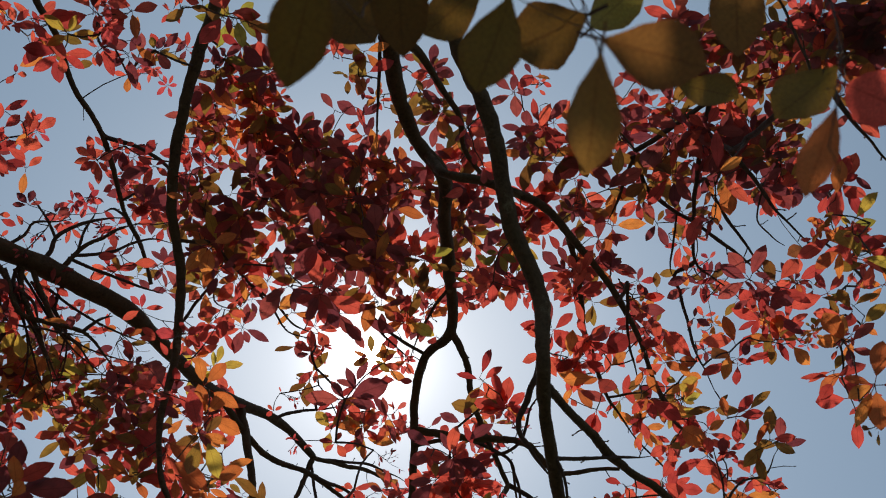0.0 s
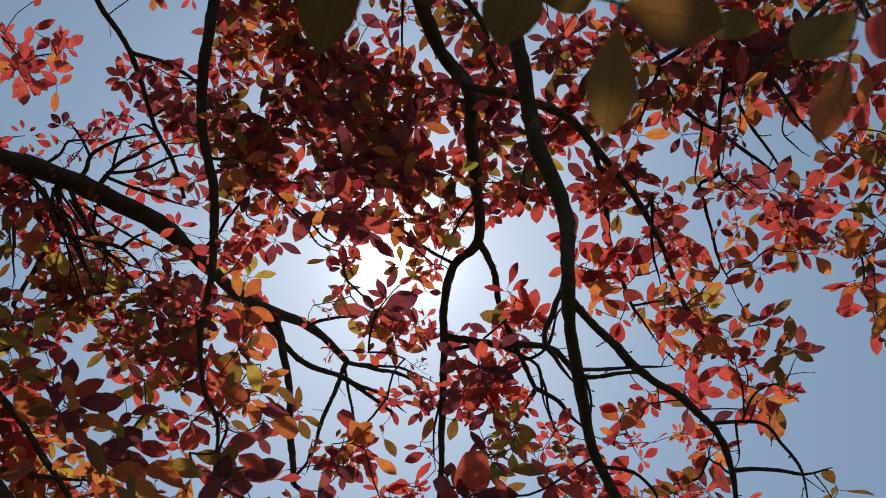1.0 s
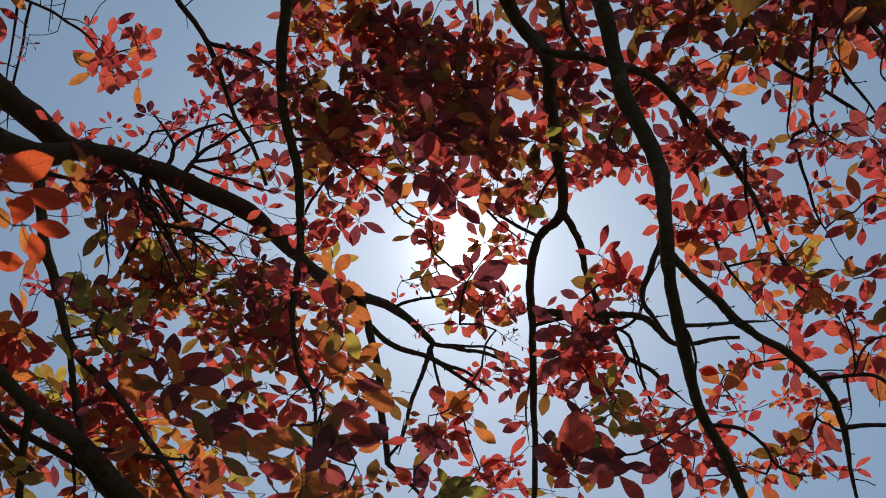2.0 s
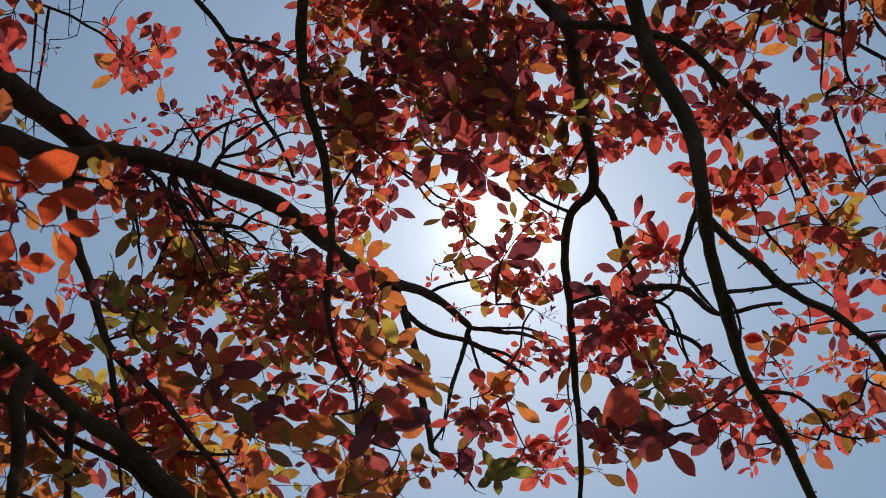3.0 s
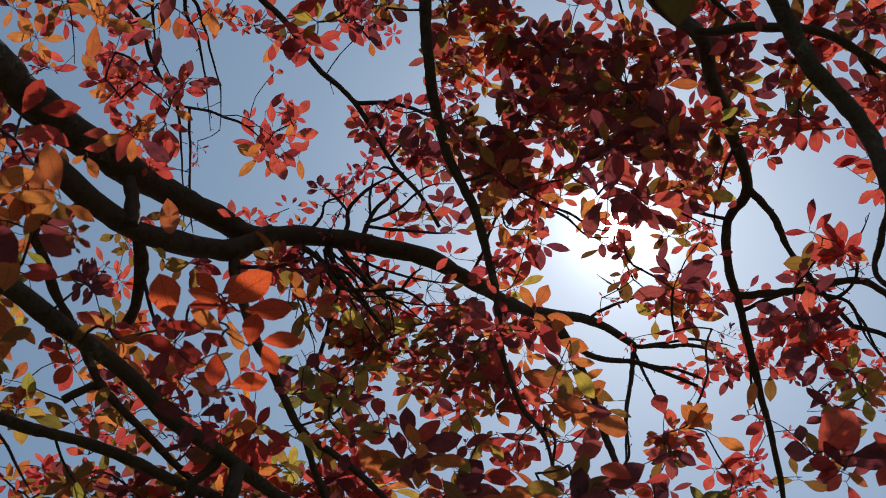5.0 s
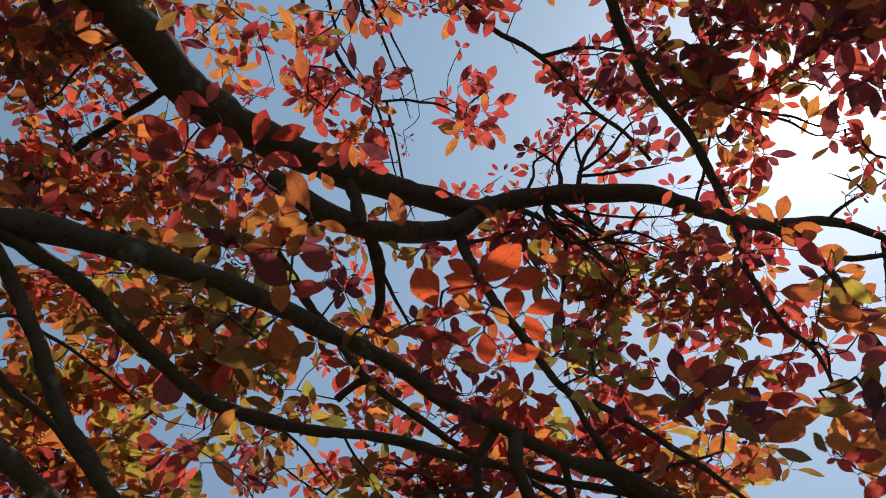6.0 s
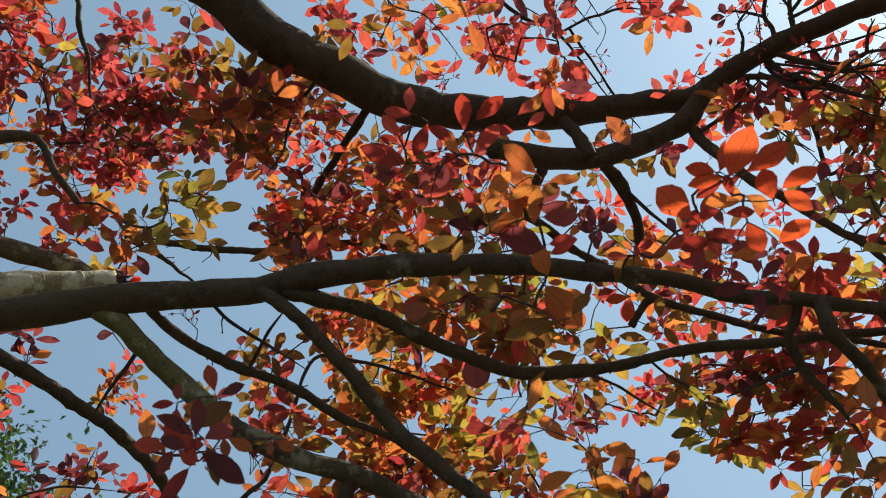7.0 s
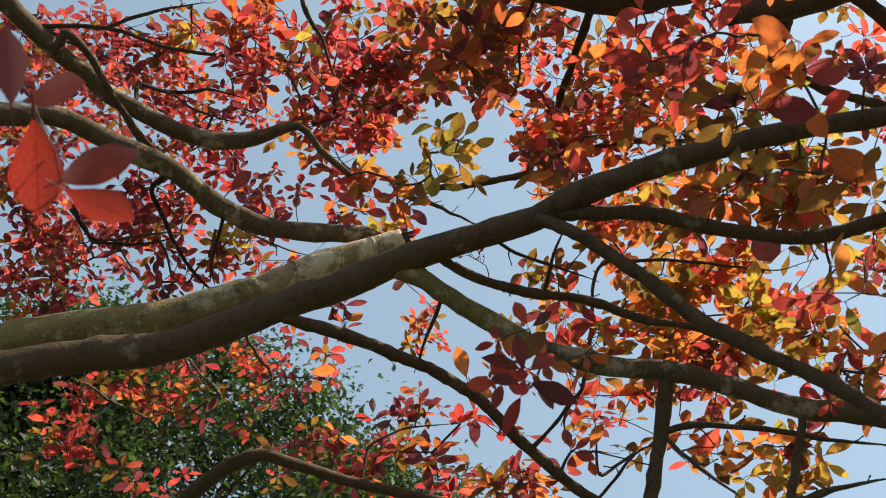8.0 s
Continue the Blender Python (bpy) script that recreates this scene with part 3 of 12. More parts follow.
limb("branch", ((-0.497, 2.407, 4.097, 0.0080), (-0.387, 2.453, 4.074, 0.0060), (-0.296, 2.512, 4.026, 0.0040)))
limb("branch", ((-1.978, -0.801, 3.427, 0.0080), (-2.005, -0.825, 3.402, 0.0077), (-2.032, -0.849, 3.381, 0.0073), (-2.132, -0.791, 3.287, 0.0062), (-2.199, -0.732, 3.223, 0.0054), (-2.257, -0.641, 3.171, 0.0045)))
limb("branch", ((-1.978, -0.801, 3.427, 0.0080), (-2.005, -0.825, 3.402, 0.0077), (-2.032, -0.849, 3.381, 0.0073), (-2.132, -0.791, 3.287, 0.0062), (-2.199, -0.732, 3.223, 0.0054), (-2.257, -0.641, 3.171, 0.0045)))
limb("branch", ((-1.264, 1.323, 3.947, 0.0080), (-1.306, 1.335, 3.874, 0.0071), (-1.295, 1.384, 3.775, 0.0058), (-1.277, 1.436, 3.665, 0.0045), (-1.257, 1.464, 3.609, 0.0037)))
limb("twig", ((-0.687, 0.267, 4.316, 0.0080), (-1.026, 0.368, 4.292, 0.0076), (-1.365, 0.468, 4.308, 0.0073), (-1.400, 0.557, 4.272, 0.0064), (-1.448, 0.675, 4.216, 0.0053), (-1.456, 0.800, 4.171, 0.0042)))
limb("twig", ((0.164, 2.166, 3.762, 0.0079), (0.235, 2.196, 3.733, 0.0069), (0.276, 2.232, 3.691, 0.0056), (0.325, 2.266, 3.647, 0.0043)))
limb("twig", ((-1.669, -1.121, 3.608, 0.0076), (-1.691, -1.017, 3.648, 0.0068), (-1.713, -0.954, 3.667, 0.0062), (-1.706, -0.887, 3.708, 0.0054), (-1.705, -0.805, 3.747, 0.0045), (-1.709, -0.720, 3.780, 0.0037)))
limb("twig", ((-1.200, 1.446, 3.815, 0.0074), (-1.313, 1.584, 3.806, 0.0071), (-1.427, 1.722, 3.818, 0.0067), (-1.362, 1.745, 3.819, 0.0063), (-1.278, 1.741, 3.842, 0.0056), (-1.174, 1.733, 3.869, 0.0049), (-1.053, 1.738, 3.886, 0.0040), (-0.966, 1.752, 3.887, 0.0034)))
limb("twig", ((-0.687, 0.267, 4.316, 0.0074), (-1.037, 0.368, 4.215, 0.0071), (-1.386, 0.469, 4.156, 0.0067), (-1.417, 0.588, 4.137, 0.0063), (-1.446, 0.710, 4.112, 0.0059), (-1.451, 0.838, 4.092, 0.0055), (-1.527, 1.016, 4.016, 0.0047), (-1.596, 1.153, 3.941, 0.0041)))
limb("twig", ((-1.866, -0.898, 3.531, 0.0074), (-1.878, -0.898, 3.587, 0.0071), (-1.889, -0.897, 3.649, 0.0067), (-1.930, -0.814, 3.663, 0.0058), (-1.946, -0.727, 3.695, 0.0049), (-1.984, -0.636, 3.705, 0.0039)))
limb("twig", ((-1.866, -0.898, 3.531, 0.0074), (-1.878, -0.898, 3.587, 0.0071), (-1.889, -0.897, 3.649, 0.0067), (-1.930, -0.814, 3.663, 0.0058), (-1.946, -0.727, 3.695, 0.0049), (-1.984, -0.636, 3.705, 0.0039)))
limb("twig", ((-1.185, 1.398, 3.978, 0.0074), (-1.160, 1.381, 4.023, 0.0069), (-1.150, 1.356, 4.057, 0.0064), (-1.115, 1.347, 4.097, 0.0057), (-1.057, 1.349, 4.147, 0.0048), (-1.005, 1.363, 4.182, 0.0040), (-0.968, 1.376, 4.204, 0.0034)))
limb("twig", ((-1.087, 1.204, 4.466, 0.0074), (-0.952, 1.258, 4.441, 0.0062), (-0.836, 1.338, 4.392, 0.0050), (-0.785, 1.367, 4.372, 0.0046)))
limb("twig", ((0.512, 1.060, 3.810, 0.0074), (0.599, 1.000, 3.805, 0.0070), (0.686, 0.940, 3.814, 0.0067), (0.686, 0.980, 3.805, 0.0065), (0.674, 1.090, 3.782, 0.0061), (0.664, 1.187, 3.756, 0.0057), (0.664, 1.337, 3.702, 0.0050), (0.706, 1.375, 3.677, 0.0047), (0.748, 1.404, 3.655, 0.0044), (0.775, 1.423, 3.640, 0.0043)))
limb("twig", ((-1.847, 0.356, 2.559, 0.0073), (-1.822, 0.411, 2.565, 0.0070), (-1.793, 0.516, 2.544, 0.0063), (-1.757, 0.643, 2.501, 0.0055), (-1.718, 0.750, 2.465, 0.0047)))
limb("twig", ((0.183, 1.150, 3.069, 0.0072), (0.161, 1.281, 3.110, 0.0067), (0.141, 1.379, 3.134, 0.0062), (0.169, 1.468, 3.148, 0.0057), (0.219, 1.558, 3.164, 0.0051)))
limb("twig", ((-0.654, 2.273, 4.274, 0.0072), (-0.581, 2.260, 4.291, 0.0061), (-0.496, 2.264, 4.303, 0.0047), (-0.400, 2.264, 4.316, 0.0031)))
limb("twig", ((-1.844, -0.935, 3.537, 0.0072), (-1.915, -0.887, 3.476, 0.0068), (-1.955, -0.845, 3.443, 0.0066), (-1.985, -0.787, 3.422, 0.0064), (-2.018, -0.750, 3.391, 0.0062), (-2.044, -0.725, 3.364, 0.0060), (-2.073, -0.668, 3.339, 0.0058), (-2.105, -0.593, 3.308, 0.0055), (-2.134, -0.516, 3.277, 0.0052)))
limb("twig", ((-0.130, 2.111, 3.908, 0.0071), (0.002, 2.086, 3.903, 0.0063), (0.087, 2.091, 3.874, 0.0056), (0.177, 2.119, 3.814, 0.0049), (0.185, 2.174, 3.738, 0.0042), (0.213, 2.247, 3.624, 0.0033)))
limb("twig", ((-1.170, 1.535, 3.006, 0.0070), (-1.116, 1.584, 3.028, 0.0063), (-1.054, 1.640, 3.051, 0.0056), (-0.966, 1.709, 3.088, 0.0045)))
limb("twig", ((0.090, 2.028, 3.892, 0.0069), (0.130, 2.076, 3.812, 0.0059), (0.208, 2.032, 3.813, 0.0051), (0.242, 1.938, 3.853, 0.0041), (0.295, 1.861, 3.877, 0.0033)))
limb("twig", ((0.686, 0.965, 3.573, 0.0069), (0.708, 0.819, 3.418, 0.0066), (0.729, 0.672, 3.287, 0.0062), (0.803, 0.753, 3.304, 0.0057), (0.864, 0.821, 3.314, 0.0052), (0.940, 0.905, 3.321, 0.0045)))
limb("twig", ((0.683, 1.007, 3.799, 0.0068), (0.685, 0.986, 3.679, 0.0065), (0.686, 0.965, 3.573, 0.0062), (0.722, 1.011, 3.561, 0.0060), (0.758, 1.060, 3.547, 0.0058), (0.800, 1.112, 3.530, 0.0055), (0.868, 1.182, 3.502, 0.0051)))
limb("twig", ((-0.664, 0.344, 4.317, 0.0068), (-0.965, 0.458, 4.236, 0.0064), (-1.266, 0.573, 4.193, 0.0061), (-1.314, 0.710, 4.179, 0.0052), (-1.348, 0.802, 4.163, 0.0045), (-1.420, 0.962, 4.122, 0.0033)))
limb("twig", ((-1.122, 1.462, 3.994, 0.0067), (-1.146, 1.510, 3.921, 0.0056), (-1.109, 1.558, 3.866, 0.0045), (-1.113, 1.603, 3.784, 0.0032)))
limb("twig", ((-1.217, 1.368, 3.966, 0.0065), (-1.225, 1.401, 3.885, 0.0056), (-1.151, 1.422, 3.818, 0.0044), (-1.105, 1.453, 3.715, 0.0031)))
limb("twig", ((-0.518, 2.519, 4.317, 0.0064), (-0.349, 2.548, 4.313, 0.0050), (-0.240, 2.589, 4.285, 0.0038), (-0.185, 2.617, 4.262, 0.0032)))
limb("twig", ((-0.548, 2.520, 4.307, 0.0064), (-0.523, 2.602, 4.166, 0.0051), (-0.497, 2.666, 4.039, 0.0041)))
limb("twig", ((0.572, 1.758, 3.047, 0.0064), (0.661, 1.741, 3.028, 0.0050), (0.729, 1.735, 3.002, 0.0039), (0.783, 1.713, 2.997, 0.0031)))
limb("twig", ((-0.658, 2.403, 3.655, 0.0063), (-0.613, 2.378, 3.700, 0.0051), (-0.592, 2.330, 3.756, 0.0037)))
limb("twig", ((-1.705, -0.978, 3.660, 0.0063), (-1.716, -0.909, 3.656, 0.0060), (-1.751, -0.828, 3.654, 0.0056), (-1.777, -0.743, 3.657, 0.0052), (-1.793, -0.656, 3.665, 0.0048), (-1.803, -0.553, 3.676, 0.0042), (-1.826, -0.447, 3.672, 0.0037)))
limb("twig", ((-1.017, 1.501, 3.770, 0.0063), (-0.970, 1.482, 3.802, 0.0044), (-0.939, 1.482, 3.814, 0.0032)))
limb("twig", ((0.504, 1.075, 3.808, 0.0062), (0.526, 1.113, 3.803, 0.0060), (0.543, 1.162, 3.796, 0.0058), (0.581, 1.198, 3.789, 0.0056), (0.657, 1.250, 3.777, 0.0051), (0.749, 1.320, 3.757, 0.0046), (0.825, 1.379, 3.736, 0.0041), (0.887, 1.436, 3.713, 0.0036)))
limb("twig", ((-1.633, -1.151, 3.622, 0.0061), (-1.677, -1.092, 3.615, 0.0057), (-1.713, -1.042, 3.607, 0.0053), (-1.731, -1.004, 3.608, 0.0051), (-1.785, -0.983, 3.571, 0.0047), (-1.833, -0.949, 3.542, 0.0043)))
limb("twig", ((-1.572, 1.049, 3.620, 0.0061), (-1.584, 1.165, 3.539, 0.0048), (-1.582, 1.251, 3.481, 0.0038)))
limb("twig", ((-1.384, 1.201, 3.714, 0.0061), (-1.298, 1.256, 3.738, 0.0052), (-1.184, 1.293, 3.777, 0.0039)))
limb("twig", ((0.015, 1.635, 4.109, 0.0061), (-0.043, 1.690, 4.066, 0.0049), (-0.092, 1.755, 4.021, 0.0037), (-0.123, 1.812, 3.979, 0.0026)))
limb("twig", ((-0.664, 0.344, 4.317, 0.0060), (-0.951, 0.452, 4.244, 0.0058), (-1.239, 0.560, 4.208, 0.0055), (-1.262, 0.635, 4.177, 0.0050), (-1.281, 0.745, 4.135, 0.0044), (-1.304, 0.849, 4.086, 0.0038), (-1.348, 0.933, 4.031, 0.0032)))
limb("twig", ((-1.338, 1.233, 2.873, 0.0060), (-1.397, 1.187, 2.867, 0.0051), (-1.476, 1.122, 2.856, 0.0036)))
limb("twig", ((0.455, 1.416, 3.651, 0.0060), (0.456, 1.364, 3.605, 0.0057), (0.457, 1.311, 3.567, 0.0054), (0.457, 1.429, 3.537, 0.0044), (0.473, 1.517, 3.508, 0.0036), (0.490, 1.593, 3.479, 0.0028)))
limb("twig", ((-2.091, -1.078, 3.373, 0.0059), (-2.132, -1.043, 3.343, 0.0053), (-2.166, -1.022, 3.311, 0.0048), (-2.172, -0.973, 3.327, 0.0043), (-2.214, -0.937, 3.291, 0.0036), (-2.254, -0.907, 3.253, 0.0030)))
limb("twig", ((-2.085, -1.071, 3.383, 0.0059), (-2.155, -1.029, 3.322, 0.0053), (-2.185, -0.944, 3.324, 0.0047), (-2.197, -0.842, 3.350, 0.0041), (-2.194, -0.798, 3.369, 0.0038)))
limb("twig", ((-2.085, -1.071, 3.383, 0.0059), (-2.155, -1.029, 3.322, 0.0053), (-2.185, -0.944, 3.324, 0.0047), (-2.197, -0.842, 3.350, 0.0041), (-2.194, -0.798, 3.369, 0.0038)))
limb("twig", ((-1.112, 1.411, 4.046, 0.0059), (-1.031, 1.440, 4.098, 0.0050), (-0.955, 1.444, 4.160, 0.0040), (-0.908, 1.450, 4.193, 0.0034), (-0.847, 1.489, 4.218, 0.0026)))
# sunlit thin twigs: their light is put into the pale bark colour
limb("twig", ((-2.257, -0.641, 3.171, 0.0058), (-2.530, -0.614, 3.207, 0.0056), (-2.803, -0.587, 3.276, 0.0053), (-2.817, -0.652, 3.237, 0.0044), (-2.833, -0.712, 3.191, 0.0035)), label="bare twig, pale from sunlight put into its bark")
limb("twig", ((-1.120, 1.413, 4.036, 0.0058), (-1.051, 1.480, 4.064, 0.0052), (-0.981, 1.543, 4.091, 0.0044), (-0.892, 1.613, 4.124, 0.0035)))
limb("twig", ((-0.885, 1.720, 4.024, 0.0057), (-0.803, 1.642, 4.051, 0.0054), (-0.720, 1.565, 4.092, 0.0052), (-0.719, 1.611, 4.063, 0.0043), (-0.673, 1.641, 4.055, 0.0035)))
limb("twig", ((-0.154, 0.472, 4.000, 0.0057), (-0.146, 0.636, 4.038, 0.0054), (-0.139, 0.801, 4.094, 0.0052), (-0.154, 0.929, 4.050, 0.0046), (-0.174, 1.127, 3.965, 0.0038)))
limb("twig", ((-1.264, 1.323, 3.947, 0.0056), (-1.215, 1.315, 4.017, 0.0047), (-1.196, 1.300, 4.058, 0.0041), (-1.153, 1.321, 4.101, 0.0032), (-1.121, 1.333, 4.133, 0.0025)))
limb("twig", ((-0.072, 1.861, 4.053, 0.0056), (-0.159, 1.756, 4.017, 0.0053), (-0.246, 1.651, 3.997, 0.0051), (-0.198, 1.727, 3.992, 0.0042), (-0.132, 1.815, 3.985, 0.0031), (-0.144, 1.863, 3.974, 0.0026)))
limb("twig", ((0.521, 1.554, 3.468, 0.0056), (0.552, 1.589, 3.350, 0.0038), (0.596, 1.586, 3.280, 0.0026)))
limb("twig", ((0.664, 1.337, 3.702, 0.0056), (0.641, 1.363, 3.707, 0.0053), (0.618, 1.390, 3.716, 0.0051), (0.629, 1.433, 3.684, 0.0047), (0.639, 1.484, 3.646, 0.0043), (0.654, 1.553, 3.590, 0.0037), (0.674, 1.589, 3.556, 0.0033), (0.692, 1.628, 3.517, 0.0029)))
limb("twig", ((0.515, 1.073, 3.808, 0.0056), (0.488, 1.120, 3.790, 0.0050), (0.466, 1.178, 3.765, 0.0042), (0.434, 1.227, 3.746, 0.0035)))
limb("twig", ((-1.040, 1.480, 4.385, 0.0055), (-1.099, 1.462, 4.440, 0.0040), (-1.153, 1.486, 4.458, 0.0028)))
limb("twig", ((-1.055, 1.416, 4.405, 0.0055), (-0.994, 1.397, 4.433, 0.0041), (-0.948, 1.395, 4.448, 0.0028)))
limb("twig", ((0.669, 1.138, 3.769, 0.0054), (0.688, 1.148, 3.793, 0.0052), (0.707, 1.158, 3.820, 0.0050), (0.733, 1.217, 3.805, 0.0046), (0.780, 1.283, 3.782, 0.0040), (0.827, 1.349, 3.756, 0.0035), (0.878, 1.424, 3.724, 0.0029)))
limb("twig", ((-1.919, -0.621, 3.229, 0.0054), (-1.982, -0.648, 3.129, 0.0044), (-2.024, -0.655, 3.072, 0.0034)))
limb("twig", ((-1.919, -0.621, 3.229, 0.0054), (-1.982, -0.648, 3.129, 0.0044), (-2.024, -0.655, 3.072, 0.0034)))
limb("twig", ((-2.114, 0.266, 2.822, 0.0054), (-2.061, 0.296, 2.961, 0.0052), (-2.008, 0.326, 3.119, 0.0049), (-1.978, 0.425, 3.122, 0.0045), (-1.952, 0.558, 3.098, 0.0039), (-1.936, 0.655, 3.069, 0.0034), (-1.907, 0.758, 3.044, 0.0030), (-1.868, 0.829, 3.045, 0.0026)))
limb("twig", ((-1.573, 0.179, 3.721, 0.0053), (-1.692, 0.129, 3.645, 0.0045), (-1.777, 0.131, 3.579, 0.0037), (-1.821, 0.110, 3.546, 0.0033)))
limb("twig", ((0.177, 2.119, 3.814, 0.0053), (0.196, 2.171, 3.762, 0.0045), (0.205, 2.235, 3.698, 0.0038), (0.228, 2.271, 3.657, 0.0033), (0.306, 2.279, 3.636, 0.0026)))
limb("twig", ((-1.741, -0.092, 2.838, 0.0052), (-1.840, -0.126, 2.784, 0.0039), (-1.925, -0.149, 2.750, 0.0024)))
limb("twig", ((-0.720, 1.253, 3.822, 0.0052), (-0.684, 1.286, 3.861, 0.0050), (-0.647, 1.319, 3.908, 0.0047), (-0.586, 1.393, 3.880, 0.0044), (-0.499, 1.495, 3.835, 0.0038), (-0.452, 1.561, 3.800, 0.0035), (-0.382, 1.585, 3.795, 0.0032)))
limb("twig", ((-0.496, 2.264, 4.303, 0.0051), (-0.511, 2.224, 4.333, 0.0040), (-0.539, 2.195, 4.351, 0.0031), (-0.565, 2.161, 4.372, 0.0021)))
limb("twig", ((-2.232, 0.144, 2.718, 0.0051), (-2.173, 0.205, 2.765, 0.0049), (-2.114, 0.266, 2.822, 0.0047), (-2.155, 0.224, 2.767, 0.0037), (-2.192, 0.236, 2.694, 0.0026)))
limb("twig", ((-1.847, 0.356, 2.559, 0.0051), (-1.817, 0.404, 2.476, 0.0041), (-1.775, 0.463, 2.385, 0.0031)))
limb("twig", ((-1.096, 1.408, 4.065, 0.0050), (-1.086, 1.371, 4.136, 0.0041), (-1.069, 1.353, 4.193, 0.0032), (-1.065, 1.335, 4.233, 0.0026)))
limb("twig", ((-1.150, 1.356, 4.057, 0.0050), (-1.166, 1.338, 4.086, 0.0045), (-1.195, 1.311, 4.131, 0.0036), (-1.236, 1.284, 4.177, 0.0025)))
limb("twig", ((0.510, 1.618, 3.070, 0.0049), (0.609, 1.573, 3.021, 0.0044), (0.643, 1.582, 2.968, 0.0041), (0.665, 1.595, 2.915, 0.0039), (0.670, 1.618, 2.857, 0.0036), (0.661, 1.642, 2.803, 0.0034)))
limb("twig", ((-0.682, 1.650, 3.232, 0.0048), (-0.659, 1.665, 3.230, 0.0044), (-0.653, 1.686, 3.211, 0.0038), (-0.674, 1.721, 3.168, 0.0028), (-0.681, 1.748, 3.136, 0.0020)))
limb("twig", ((-1.304, 1.408, 2.796, 0.0048), (-1.248, 1.479, 2.810, 0.0043), (-1.207, 1.551, 2.808, 0.0038), (-1.163, 1.588, 2.839, 0.0034), (-1.129, 1.615, 2.861, 0.0031), (-1.064, 1.701, 2.866, 0.0024)))
limb("twig", ((-1.451, 0.838, 4.092, 0.0048), (-1.406, 0.926, 4.170, 0.0043), (-1.367, 1.033, 4.233, 0.0039), (-1.348, 1.137, 4.269, 0.0035)))
limb("twig", ((-1.767, 0.129, 2.853, 0.0047), (-1.702, 0.155, 2.931, 0.0032), (-1.668, 0.173, 2.967, 0.0024)))
limb("twig", ((-2.267, 0.218, 2.667, 0.0047), (-2.236, 0.245, 2.717, 0.0032), (-2.225, 0.273, 2.726, 0.0027)))
limb("twig", ((-1.645, -0.002, 2.922, 0.0046), (-1.696, 0.084, 2.901, 0.0039), (-1.733, 0.187, 2.893, 0.0030), (-1.758, 0.253, 2.882, 0.0024)))
limb("twig", ((-2.196, -0.855, 3.347, 0.0046), (-2.223, -0.834, 3.320, 0.0038), (-2.275, -0.818, 3.260, 0.0030)))
limb("twig", ((0.236, 1.537, 2.894, 0.0046), (0.298, 1.539, 2.875, 0.0041), (0.339, 1.556, 2.843, 0.0036), (0.355, 1.580, 2.810, 0.0031), (0.399, 1.588, 2.785, 0.0026), (0.441, 1.579, 2.780, 0.0022)))
limb("twig", ((-0.140, 2.210, 3.841, 0.0045), (-0.181, 2.310, 3.741, 0.0035), (-0.183, 2.398, 3.647, 0.0027)))
limb("twig", ((-2.172, -0.973, 3.327, 0.0045), (-2.179, -0.887, 3.355, 0.0034), (-2.191, -0.798, 3.373, 0.0023)))
limb("twig", ((-2.833, -0.712, 3.191, 0.0045), (-2.700, -0.766, 3.187, 0.0043), (-2.566, -0.819, 3.200, 0.0041), (-2.607, -0.789, 3.146, 0.0037), (-2.652, -0.743, 3.089, 0.0033)), label="bare twig, pale from sunlight put into its bark")
limb("twig", ((-1.889, -0.897, 3.649, 0.0045), (-1.917, -0.825, 3.648, 0.0039), (-1.960, -0.759, 3.628, 0.0034), (-1.989, -0.676, 3.622, 0.0028), (-2.006, -0.614, 3.619, 0.0023)))
limb("twig", ((0.195, 1.338, 2.988, 0.0045), (0.266, 1.381, 3.026, 0.0040), (0.333, 1.414, 3.059, 0.0036), (0.424, 1.454, 3.100, 0.0030)))
limb("twig", ((-1.190, 1.548, 2.996, 0.0045), (-1.187, 1.586, 2.950, 0.0035), (-1.186, 1.620, 2.907, 0.0025)))
limb("twig", ((-0.757, 0.037, 4.316, 0.0044), (-1.172, 0.182, 4.247, 0.0042), (-1.587, 0.327, 4.229, 0.0040), (-1.601, 0.471, 4.193, 0.0037), (-1.659, 0.614, 4.123, 0.0033)))
limb("twig", ((-2.646, -0.749, 3.096, 0.0044), (-2.658, -0.831, 3.034, 0.0042), (-2.669, -0.913, 2.983, 0.0040), (-2.643, -0.911, 3.032, 0.0036), (-2.647, -0.841, 3.057, 0.0030), (-2.648, -0.775, 3.083, 0.0024)), label="bare twig, pale from sunlight put into its bark")
limb("twig", ((-2.643, -0.911, 3.032, 0.0043), (-2.595, -1.004, 3.056, 0.0041), (-2.548, -1.098, 3.093, 0.0039), (-2.587, -1.079, 3.037, 0.0032), (-2.630, -1.035, 2.987, 0.0024)), label="bare twig, pale from sunlight put into its bark")
limb("twig", ((-2.299, 0.304, 2.615, 0.0043), (-2.230, 0.347, 2.642, 0.0041), (-2.161, 0.391, 2.678, 0.0039), (-2.148, 0.420, 2.687, 0.0029), (-2.133, 0.434, 2.708, 0.0020)))
limb("twig", ((-1.970, -0.735, 3.336, 0.0043), (-1.993, -0.697, 3.298, 0.0039), (-2.018, -0.607, 3.253, 0.0034), (-2.037, -0.517, 3.209, 0.0028), (-2.041, -0.398, 3.171, 0.0021)), label="bare twig, pale from sunlight put into its bark")
limb("twig", ((-1.433, 0.868, 4.122, 0.0041), (-1.492, 0.978, 4.085, 0.0039), (-1.544, 1.069, 4.048, 0.0037), (-1.603, 1.200, 3.994, 0.0035)))
